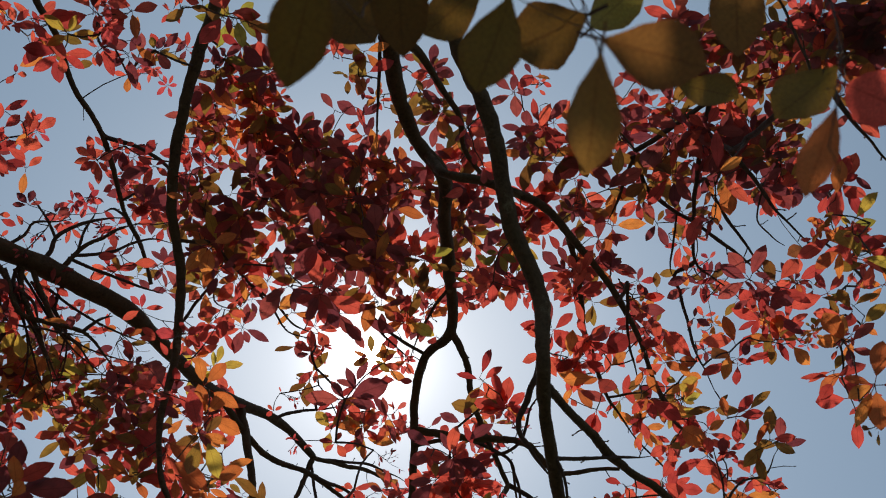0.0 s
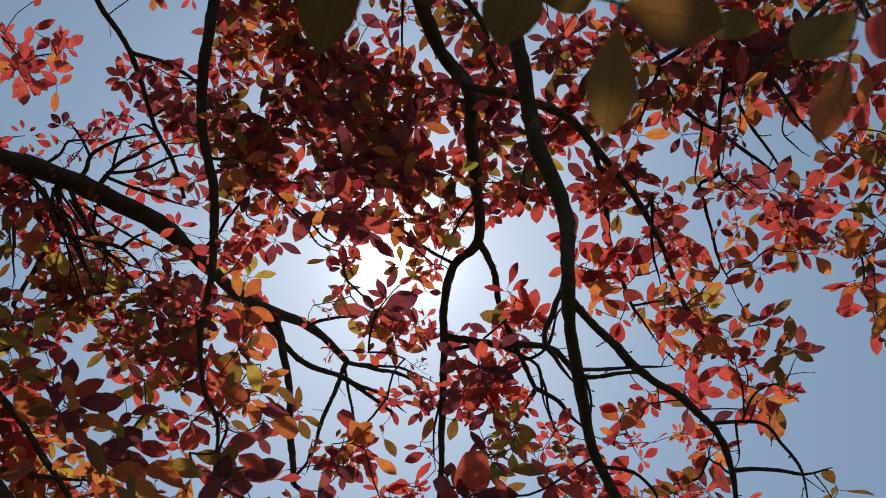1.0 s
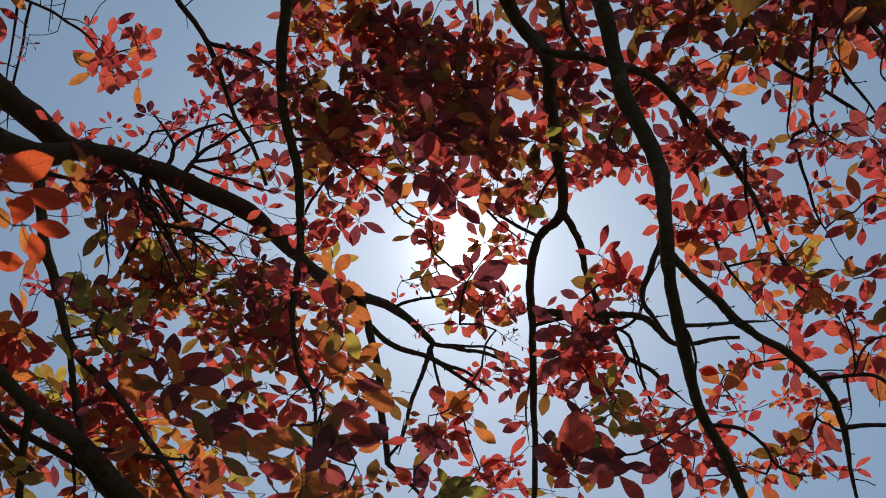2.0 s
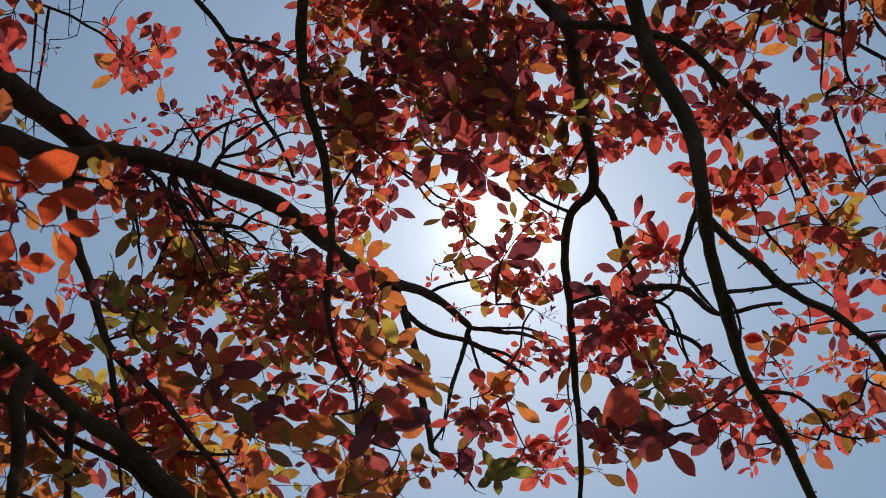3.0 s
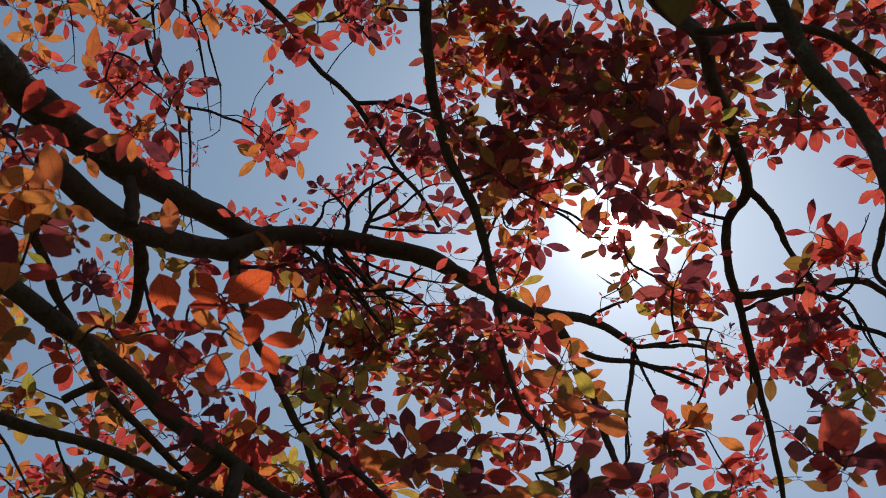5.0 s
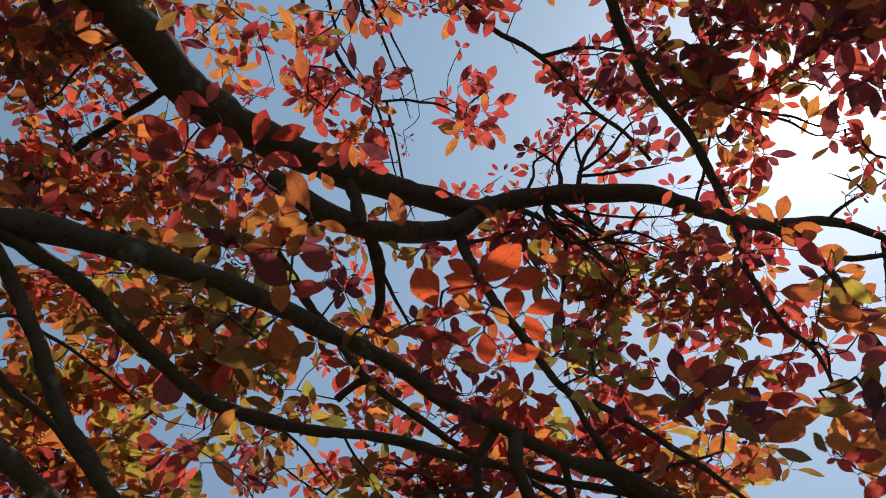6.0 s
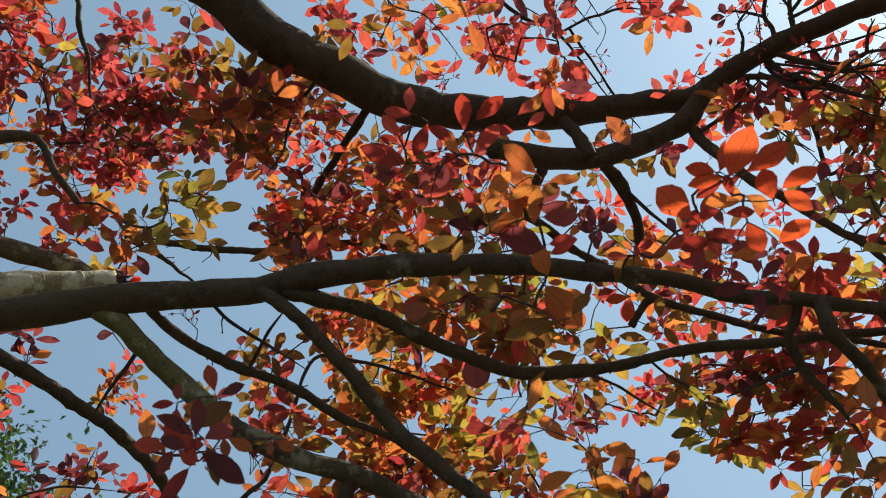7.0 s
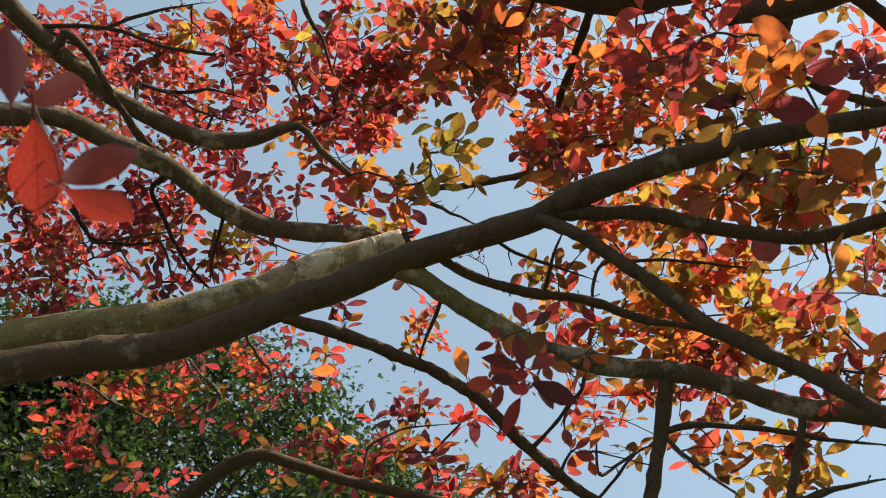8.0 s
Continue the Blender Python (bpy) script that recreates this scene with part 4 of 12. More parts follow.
limb("twig", ((-2.161, 0.391, 2.678, 0.0041), (-2.139, 0.335, 2.634, 0.0039), (-2.116, 0.280, 2.598, 0.0038), (-2.082, 0.276, 2.667, 0.0028), (-2.052, 0.271, 2.724, 0.0019)))
limb("twig", ((-1.575, 0.827, 2.915, 0.0041), (-1.554, 0.902, 2.874, 0.0033), (-1.534, 0.995, 2.816, 0.0023)))
limb("twig", ((-1.943, -0.646, 3.177, 0.0041), (-1.981, -0.652, 3.128, 0.0035), (-2.030, -0.644, 3.068, 0.0027)))
limb("twig", ((-2.126, -0.042, 2.842, 0.0040), (-2.150, 0.020, 2.858, 0.0034), (-2.163, 0.094, 2.883, 0.0028), (-2.168, 0.170, 2.923, 0.0021)))
limb("twig", ((-0.553, 1.431, 3.863, 0.0039), (-0.485, 1.490, 3.840, 0.0034), (-0.440, 1.541, 3.814, 0.0029), (-0.408, 1.561, 3.805, 0.0027), (-0.368, 1.574, 3.802, 0.0024)))
limb("twig", ((0.193, 1.323, 2.994, 0.0039), (0.210, 1.346, 2.975, 0.0034), (0.217, 1.387, 2.934, 0.0027), (0.205, 1.420, 2.903, 0.0022)))
limb("twig", ((-2.297, -0.274, 2.662, 0.0038), (-2.304, -0.264, 2.713, 0.0036), (-2.311, -0.253, 2.771, 0.0035), (-2.324, -0.188, 2.818, 0.0030), (-2.340, -0.129, 2.843, 0.0027), (-2.367, -0.038, 2.867, 0.0022)))
limb("twig", ((0.428, 1.695, 3.599, 0.0038), (0.481, 1.685, 3.595, 0.0028), (0.528, 1.681, 3.586, 0.0022)))
limb("twig", ((0.562, 1.590, 3.045, 0.0036), (0.582, 1.687, 3.035, 0.0025), (0.575, 1.734, 3.035, 0.0019)))
limb("twig", ((0.573, 1.586, 3.039, 0.0036), (0.612, 1.573, 3.100, 0.0032), (0.652, 1.569, 3.130, 0.0028), (0.702, 1.577, 3.146, 0.0024), (0.734, 1.563, 3.195, 0.0020), (0.747, 1.558, 3.209, 0.0019)))
limb("twig", ((0.840, 1.368, 3.748, 0.0036), (0.787, 1.400, 3.745, 0.0028), (0.759, 1.431, 3.736, 0.0022)))
limb("twig", ((-1.521, 0.966, 2.950, 0.0036), (-1.542, 1.055, 2.930, 0.0029), (-1.556, 1.167, 2.907, 0.0019)))
limb("twig", ((0.629, 1.231, 3.781, 0.0036), (0.609, 1.359, 3.738, 0.0027), (0.616, 1.399, 3.711, 0.0022)))
limb("twig", ((-1.797, 0.107, 2.737, 0.0035), (-1.844, 0.154, 2.716, 0.0029), (-1.855, 0.195, 2.738, 0.0024), (-1.855, 0.221, 2.797, 0.0018)))
limb("twig", ((-1.529, -1.289, 3.205, 0.0031), (-1.288, -1.193, 3.152, 0.0029), (-1.048, -1.097, 3.130, 0.0028), (-1.022, -0.934, 2.935, 0.0025), (-0.975, -0.773, 2.712, 0.0021), (-0.908, -0.641, 2.497, 0.0017), (-0.808, -0.527, 2.269, 0.0016)))
limb("twig", ((0.582, 1.583, 3.052, 0.0030), (0.586, 1.542, 3.088, 0.0026), (0.582, 1.515, 3.115, 0.0022), (0.575, 1.484, 3.147, 0.0018)))
limb("twig", ((-1.207, 1.551, 2.808, 0.0030), (-1.223, 1.612, 2.803, 0.0018)))
limb("twig", ((0.023, 0.560, 3.748, 0.0029), (0.039, 0.368, 3.475, 0.0028), (0.054, 0.176, 3.240, 0.0026), (0.111, 0.210, 3.036, 0.0024), (0.145, 0.247, 2.772, 0.0020), (0.146, 0.263, 2.496, 0.0016), (0.137, 0.258, 2.344, 0.0016), (0.126, 0.247, 2.236, 0.0016)))
limb("twig", ((-2.338, -0.136, 2.840, 0.0028), (-2.358, -0.125, 2.913, 0.0021), (-2.374, -0.115, 2.975, 0.0016)))
limb("twig", ((0.729, 0.672, 3.287, 0.0027), (0.578, 0.452, 3.164, 0.0026), (0.426, 0.232, 3.075, 0.0024), (0.454, 0.264, 2.773, 0.0020), (0.412, 0.295, 2.517, 0.0017), (0.359, 0.302, 2.353, 0.0016), (0.307, 0.295, 2.227, 0.0016)))
limb("twig", ((0.758, 1.060, 3.547, 0.0025), (0.759, 1.139, 3.549, 0.0023), (0.800, 1.188, 3.550, 0.0021), (0.834, 1.213, 3.551, 0.0020)))
limb("twig", ((0.033, 0.606, 3.715, 0.0023), (-0.003, 0.411, 3.404, 0.0022), (-0.039, 0.216, 3.135, 0.0021), (-0.038, 0.250, 2.876, 0.0018), (-0.051, 0.257, 2.557, 0.0016), (-0.059, 0.240, 2.363, 0.0016)))

limb("twig", ((-1.251, 1.367, 3.918, 0.0045), (-1.198, 1.481, 3.844, 0.0036), (-1.111, 1.540, 3.716, 0.0027), (-1.083, 1.603, 3.642, 0.0018)))
limb("twig", ((-1.229, 1.376, 3.926, 0.0045), (-1.162, 1.494, 3.817, 0.0031), (-1.109, 1.580, 3.704, 0.0018)))
limb("twig", ((-1.212, 1.398, 3.933, 0.0045), (-1.134, 1.504, 3.845, 0.0036), (-1.059, 1.566, 3.778, 0.0027), (-0.965, 1.619, 3.717, 0.0018)))
limb("twig", ((-1.265, 1.362, 3.909, 0.0045), (-1.235, 1.459, 3.805, 0.0036), (-1.113, 1.486, 3.767, 0.0027), (-0.979, 1.513, 3.757, 0.0018)))
limb("twig", ((-1.276, 1.346, 3.908, 0.0045), (-1.323, 1.377, 3.881, 0.0038), (-1.324, 1.419, 3.793, 0.0031), (-1.310, 1.505, 3.702, 0.0024), (-1.318, 1.566, 3.617, 0.0018)))
limb("twig", ((-1.198, 1.427, 3.936, 0.0045), (-1.099, 1.518, 3.819, 0.0036), (-1.010, 1.578, 3.787, 0.0027), (-0.856, 1.611, 3.743, 0.0018)))
limb("twig", ((-1.183, 1.450, 3.945, 0.0045), (-1.112, 1.573, 3.865, 0.0036), (-1.103, 1.629, 3.762, 0.0027), (-1.136, 1.689, 3.679, 0.0018)))
limb("twig", ((-1.246, 1.400, 3.906, 0.0045), (-1.173, 1.517, 3.767, 0.0036), (-1.195, 1.617, 3.679, 0.0027), (-1.218, 1.610, 3.626, 0.0018)))
limb("twig", ((-1.166, 1.456, 3.944, 0.0045), (-1.062, 1.533, 3.908, 0.0036), (-0.939, 1.569, 3.843, 0.0027), (-0.826, 1.573, 3.785, 0.0018)))
limb("twig", ((-1.223, 1.402, 3.928, 0.0045), (-1.204, 1.518, 3.836, 0.0036), (-1.153, 1.629, 3.728, 0.0027), (-1.108, 1.715, 3.651, 0.0018)))
limb("twig", ((-1.290, 1.340, 3.900, 0.0045), (-1.255, 1.434, 3.825, 0.0036), (-1.216, 1.438, 3.757, 0.0027), (-1.273, 1.502, 3.710, 0.0018)))

def splinters(parent, tip, way, r):
    """Dark jagged wood where a limb has snapped."""
    rnd = random.Random(2)
    way = Vector(way).normalized()
    u = way.orthogonal().normalized()
    v = way.cross(u)
    verts, faces = [], []
    for k in range(26):
        a, d = rnd.uniform(0, 6.28), r * rnd.uniform(0.2, 0.95)
        p = Vector(tip) + (u * math.cos(a) + v * math.sin(a)) * d - way * 0.012
        q = p + way * rnd.uniform(0.02, 0.05) + (u * rnd.uniform(-1, 1) + v * rnd.uniform(-1, 1)) * 0.008
        tube(verts, faces, [(p, 0.006), (p.lerp(q, 0.6), 0.004), (q, 0.0008)], 5)
    ob = new("splintered_end", mesh_of("splintered_end", verts, faces, TWIG, False))
    ob.parent = parent
    tagged(ob, "dark splintered wood at the break")


def bark_ring(parent, middle, way, r):
    """A raised scar that runs round a limb."""
    way = Vector(way).normalized()
    u = way.orthogonal().normalized()
    v = way.cross(u)
    loop = [(Vector(middle) + (u * math.cos(a) + v * math.sin(a)) * r * (0.965 + 0.03 * math.sin(3 * a)) + way * 0.005 * math.sin(2 * a), 0.0026) for a in (2 * math.pi * k / 28 for k in range(29))]
    verts, faces = [], []
    tube(verts, faces, loop, 6, 0.3)
    ob = new("bark_ring", mesh_of("bark_ring", verts, faces, CREAM))
    ob.parent = parent


splinters(stump, (-1.929, -0.178, 3.141), (-0.002, 0.066, 0.032), 0.025)
for middle, r in (((-1.906, -0.435, 3.012), 0.0315), ((-1.919, -0.331, 3.068), 0.0305), ((-1.925, -0.255, 3.105), 0.0295)):
    bark_ring(stump, middle, (-0.01, 0.1, 0.05), r)

# leaves
def leaf_shape(wide, curl, fold, droop, peak):
    """One leaf along +y from its base, one unit long, with a short stalk: vertices, faces and uv."""
    steps = 10
    verts, uv, faces = [], [], []
    for i in range(steps + 1):
        t = i / steps
        w = wide * 0.5 * math.sin(math.pi * t ** peak) ** 0.78 * (1 + 0.035 * math.sin(t * 40.0 + curl * 9)) * (1 - 1.1 * max(0.0, t - 0.82)) if 0 < t < 1 else 0.0
        z = -droop * t * t + curl * math.sin(t * 6.0) * 0.03
        for s in (-1, 0, 1):
            verts.append((s * w, t, z + abs(s) * w * fold))
            uv.append((0.5 + s * 0.5 * w / max(w, 1e-6), t))
    for i in range(steps):
        a = i * 3
        faces += [(a, a + 1, a + 4, a + 3), (a + 1, a + 2, a + 5, a + 4)]
    k = len(verts)
    verts += [(-0.011, -0.2, 0.02), (0.011, -0.2, 0.02), (0.011, 0.03, 0.004), (-0.011, 0.03, 0.004), (0, -0.2, 0.0), (0, 0.03, -0.016)]
    uv += [(0.5, 0.0)] * 6
    faces += [(k, k + 1, k + 2, k + 3), (k, k + 3, k + 5, k + 4), (k + 1, k + 4, k + 5, k + 2)]
    return np.array(verts), faces, np.array(uv)


SHAPES = [leaf_shape(*form) for form in
          ((0.43, 0.6, 0.18, 0.10, 1.12), (0.46, -0.8, 0.10, 0.16, 1.3), (0.38, 1.0, 0.25, 0.05, 1.05), (0.50, 0.3, 0.16, 0.2, 1.2), (0.44, -0.5, 0.22, -0.06, 1.35), (0.35, 0.8, 0.34, 0.12, 1.15))]
SIMPLE = len(SHAPES)
SHAPES.append((np.array([(0, 0, 0), (0.24, 0.4, 0.06), (0, 1, -0.1), (0, 0.45, 0), (-0.24, 0.4, 0.06)]), [(0, 1, 2, 3), (0, 3, 2, 4)], np.array([(0.5, 0), (1, 0.4), (0.5, 1), (0.5, 0.45), (0, 0.4)])))
grown = []
dice = random.Random(7)
HUB = Vector((-0.1, -0.05, 1.55))


def shell(p):
    """Place in a crown that is layered round the hollow under it: steps outward count for less than steps along a layer."""
    v = p - HUB
    d = max(v.length, 0.05)
    return v / d * 2.5 * (1 + 0.4 * math.log(d / 2.5))


tree_kd = kdtree.KDTree(len(joints))
for i, (p, r) in enumerate(joints):
    tree_kd.insert(shell(p), i)
tree_kd.balance()
NEXT = {"r": "rrrrrrrom", "o": "ooooorn", "m": "mmmmmnr", "y": "yyyyogn", "g": "ggggy", "p": "ppppr", "n": "nnno", "d": "dddm"}


def rand_vec():
    while True:
        v = Vector((dice.uniform(-1, 1), dice.uniform(-1, 1), dice.uniform(-1, 1)))
        if 0.01 < v.length < 1:
            return v


def put_leaf(colour, base, way, up, length, shape=None):
    side = way.cross(up)
    if side.length < 1e-4:
        side = way.orthogonal()
    side.normalize()
    m = Matrix((side, way, side.cross(way))).transposed().to_4x4() @ Matrix.Diagonal((length * dice.uniform(0.85, 1.12), length, length, 1))
    m.translation = base
    grown.append((colour, dice.randrange(SIMPLE) if shape is None else shape, m))


def twig_line(a, b, r0, r1, bow):
    mid = (a + b) / 2 + bow
    tube(twigs_v, twigs_f, smooth_line([(*a, r0), (*mid, (r0 + r1) / 2), (*b, r1)], max(0.02, (b - a).length / 5)), 4)


shoots = []


def spray(x, y, z, reach, length, mix, count):
    """One small shoot: leaf whorls on twig ends, all within reach of its middle."""
    shoots.append((Vector((x, y, z)), reach, length, mix, count))


def grow_shoots():
    """Each shoot hangs on the nearest wood: a limb, or a shoot that has its place already."""
    away = []
    flat = [shell(s[0]) for s in shoots]
    for c in flat:
        p, i, d = tree_kd.find(c)
        away.append([d, joints[i][0], -1])
    todo, line = set(range(len(shoots))), []
    while todo:
        k = min(todo, key=lambda q: away[q][0])
        todo.discard(k)
        line.append(k)
        for q in todo:
            d = (flat[q] - flat[k]).length * 1.15
            if d < away[q][0]:
                away[q] = [d, shoots[k][0], k]
    load = [1] * len(shoots)
    for k in reversed(line):
        if away[k][2] >= 0:
            load[away[k][2]] += load[k]
    for k in line:
        c, reach, length, mix, count = shoots[k]
        d, p, up = away[k]
        r = min(0.0032, 0.0012 * load[k] ** 0.35) * min(1.0, max(0.4, (c - HUB).length / 2.2))
        if d > 0.02:
            twig_line(p, c, r * 1.15, r, rand_vec() * min(0.03, 0.1 * d))
        left = count
        while left > 0:
            n = min(left, dice.choice((4, 5, 5, 6, 6, 7)))
            left -= n
            tip = c + rand_vec() * Vector((1.12, 1.12, 0.65)) * reach
            twig_line(c, tip, 0.0013, 0.0008, rand_vec() * reach * 0.25)
            axis = ((tip - c).normalized() * 0.3 + Vector((0, 0, 0.8)) + (tip - HUB).normalized() * 0.7 + rand_vec() * 0.75).normalized()
            u = axis.orthogonal().normalized()
            v = axis.cross(u)
            turn = dice.uniform(0, 6.28)
            colour = dice.choice(NEXT[dice.choice(mix)])
            for j in range(n):
                a = turn + j * 2.4 + dice.uniform(-0.3, 0.3)
                lean = radians(dice.uniform(66, 98))
                out = u * math.cos(a) + v * math.sin(a)
                way = (axis * math.cos(lean) + out * math.sin(lean) + Vector((0, 0, -0.08))).normalized()
                size = length * dice.uniform(0.6, 1.2)
                tone = colour if dice.random() < 0.72 else dice.choice(NEXT[dice.choice(mix)])
                put_leaf(tone, tip + way * size * 0.19 - axis * 0.007 * j, way, axis + rand_vec() * 0.3, size)


def near_leaf(base, tip, mix, wide):
    """A single large leaf between two points, on a thin stalk."""
    a, b = Vector(base), Vector(tip)
    shoots.append((a, 0.0, 0.0, mix, 0))
    way = (b - a)
    size = way.length
    way.normalize()
    side = way.cross((a - HUB).normalized() + Vector((0, 0, 0.35)) + rand_vec() * 0.45).normalized()
    m = Matrix((side, way, side.cross(way))).transposed().to_4x4() @ Matrix.Diagonal((size * wide / 0.48, size, size, 1))
    m.translation = a
    grown.append((dice.choice(mix), dice.choice((0, 4)), m))


def bud_sprig(middle, seed):
    """A bare forked twig end with tiny young leaves."""
    rnd = random.Random(seed)
    c = Vector(middle)
    shoots.append((c, 0.0, 0.0, "p", 0))
    lead = (Vector((rnd.uniform(-1, 1), rnd.uniform(-1, 1), rnd.uniform(-0.3, 1))) + (c - HUB).normalized() * 0.2).normalized()
    tube(twigs_v, twigs_f, [(c, 0.0011), (c + lead * 0.03, 0.001), (c + lead * 0.07, 0.0006)], 4)
    for k in range(8):
        a = c + lead * (0.012 + 0.008 * k)
        out = (rand_vec().normalized() + lead * 0.6).normalized()
        b = a + out * rnd.uniform(0.012, 0.028)
        tube(twigs_v, twigs_f, [(a, 0.0008), (b, 0.0006)], 4)
        for turn in range(2):
            way = (out + rand_vec() * 0.9).normalized()
            put_leaf(rnd.choice("ppm"), b, way, rand_vec() + Vector((0, 0, 1)), rnd.uniform(0.010, 0.020), 5)


def whorl(middle, colour, tips):
    """A few leaves spread from one twig end to the given tips."""
    c = Vector(middle)
    shoots.append((c, 0.0, 0.0, colour, 0))
    for tip in tips:
        b = Vector(tip)
        a = c.lerp(b, 0.15 if len(tips) < 7 else 0.45)
        way = b - a
        size = way.length
        way.normalize()
        side = way.cross((c - HUB).normalized() + Vector((0, 0, 0.3)) + rand_vec() * 0.4).normalized()
        m = Matrix((side, way, side.cross(way))).transposed().to_4x4() @ Matrix.Diagonal((size * dice.uniform(0.92, 1.2), size, size, 1))
        m.translation = a
        grown.append((dice.choice(NEXT[colour]) if dice.random() < 0.3 else colour, dice.choice((0, 1, 2, 3, 4)), m))


spray(-1.366, 1.169, 4.404, 0.100, 0.0680, "rrrmr", 16)
spray(-1.059, 1.276, 4.158, 0.046, 0.0330, "p", 17)
spray(-1.630, 1.311, 4.262, 0.043, 0.0649, "rrrmr", 2)
spray(-1.021, 1.285, 4.542, 0.112, 0.0649, "rrrmr", 22)
spray(-1.107, 1.304, 4.583, 0.054, 0.0621, "rrrmr", 4)
spray(-1.117, 1.374, 4.553, 0.054, 0.0622, "rrrmr", 4)
spray(-1.040, 1.535, 4.565, 0.126, 0.0715, "rrrmr", 23)
spray(-0.728, 1.122, 4.261, 0.108, 0.0648, "mmnrm", 23)
spray(-0.627, 1.145, 4.255, 0.116, 0.0680, "oorny", 27)
spray(-1.030, 1.720, 4.464, 0.115, 0.0800, "rrrmo", 17)
spray(-1.117, 1.599, 4.295, 0.080, 0.0680, "rrrmo", 8)
spray(-0.681, 1.265, 4.015, 0.102, 0.0680, "mmnrm", 43)
spray(-0.495, 1.199, 3.933, 0.113, 0.0680, "mmnrm", 54)
spray(-0.491, 1.162, 4.272, 0.098, 0.0680, "mmnrm", 40)
spray(-0.635, 1.389, 3.898, 0.100, 0.0800, "rrrny", 21)
spray(-0.522, 1.265, 3.679, 0.063, 0.0680, "rrrny", 15)
spray(-0.434, 1.277, 3.689, 0.063, 0.0680, "rrrny", 15)
spray(-0.359, 1.239, 4.256, 0.161, 0.0680, "mmnrm", 80)
spray(-0.480, 1.599, 4.576, 0.086, 0.0535, "mmnrm", 18)
spray(-0.359, 1.612, 4.583, 0.086, 0.0535, "mmnrm", 18)
spray(-0.215, 1.144, 3.789, 0.144, 0.0680, "mmnrm", 114)
spray(-0.094, 1.384, 4.296, 0.129, 0.0800, "mmnrm", 56)
spray(-0.274, 1.138, 3.495, 0.071, 0.0680, "mmnrm", 27)
spray(-0.167, 1.147, 3.498, 0.071, 0.0680, "mmnrm", 24)
spray(-0.147, 1.240, 3.741, 0.083, 0.0680, "yyg", 14)
spray(-0.105, 1.295, 3.711, 0.083, 0.0680, "rrrny", 32)
spray(-0.296, 0.987, 3.131, 0.048, 0.0680, "mmnrm", 6)
spray(-0.229, 0.994, 3.136, 0.048, 0.0680, "mmnrm", 6)
spray(-0.240, 1.233, 3.439, 0.057, 0.0680, "mmnrm", 12)
spray(-0.159, 1.240, 3.441, 0.057, 0.0680, "mmnrm", 12)
spray(-0.119, 1.573, 3.914, 0.076, 0.0680, "rrrny", 14)
spray(-0.390, 1.564, 3.897, 0.064, 0.0680, "rrrny", 9)
spray(-0.404, 1.646, 3.838, 0.047, 0.0680, "mmmnr", 4)
spray(-0.200, 1.997, 4.235, 0.090, 0.0680, "rrrmo", 13)
spray(-0.384, 1.737, 3.773, 0.051, 0.0680, "mmmnr", 5)
spray(-0.253, 1.809, 3.731, 0.093, 0.0680, "rmro", 30)
spray(-0.373, 1.937, 3.809, 0.047, 0.0680, "oorny", 3)
spray(-0.302, 1.944, 3.812, 0.047, 0.0680, "oorny", 3)
spray(-0.197, 2.265, 4.147, 0.072, 0.0535, "rrrmr", 11)
spray(-0.066, 1.766, 4.228, 0.105, 0.0690, "rrrmr", 21)
spray(0.093, 1.771, 4.388, 0.053, 0.0680, "rrrmo", 4)
spray(0.088, 1.855, 4.335, 0.053, 0.0680, "rrrmo", 4)
spray(0.095, 1.406, 4.638, 0.122, 0.0649, "rmro", 30)
spray(0.139, 1.426, 4.359, 0.113, 0.0755, "mmmnr", 36)
spray(0.075, 1.536, 4.305, 0.085, 0.0679, "oorny", 12)
spray(0.174, 1.440, 3.988, 0.060, 0.0680, "yyg", 7)
spray(0.131, 1.586, 4.102, 0.068, 0.0648, "rrrny", 8)
spray(0.249, 1.181, 4.116, 0.102, 0.0680, "mmnrm", 16)
spray(0.323, 1.072, 3.865, 0.100, 0.0680, "mmnrm", 41)
spray(0.425, 1.299, 3.982, 0.101, 0.0800, "mmnrm", 30)
spray(0.389, 1.405, 3.915, 0.101, 0.0800, "mmnrm", 24)
spray(0.219, 1.526, 3.931, 0.068, 0.0680, "rrrmo", 8)
spray(0.219, 1.486, 3.640, 0.054, 0.0680, "rrrmo", 6)
spray(0.620, 1.274, 3.999, 0.102, 0.0680, "mmmnr", 20)
spray(0.585, 1.041, 3.756, 0.091, 0.0680, "mmmnr", 29)
spray(0.687, 1.023, 3.733, 0.083, 0.0680, "mmmnr", 26)
spray(0.563, 0.903, 3.292, 0.032, 0.0680, "rrrny", 2)
spray(0.563, 0.942, 3.271, 0.032, 0.0680, "rrrny", 2)
spray(0.903, 1.158, 3.964, 0.119, 0.0680, "mmmnr", 48)
spray(0.956, 1.180, 3.932, 0.071, 0.0680, "mmmnr", 7)
spray(0.957, 1.260, 3.890, 0.071, 0.0680, "mmmnr", 7)
spray(0.689, 1.466, 4.073, 0.081, 0.0648, "mmmnr", 12)
spray(0.355, 1.407, 3.672, 0.070, 0.0680, "rrrmr", 11)
spray(0.507, 1.609, 4.032, 0.099, 0.0648, "mmnrm", 23)
spray(0.346, 1.439, 3.511, 0.074, 0.0680, "rrrmr", 23)
spray(0.331, 1.580, 3.553, 0.054, 0.0680, "oorny", 6)
spray(0.535, 1.722, 3.949, 0.090, 0.0648, "rrrmo", 20)
spray(0.572, 1.634, 4.001, 0.038, 0.0648, "mmmnr", 2)
spray(0.636, 1.629, 3.987, 0.038, 0.0648, "mmmnr", 2)
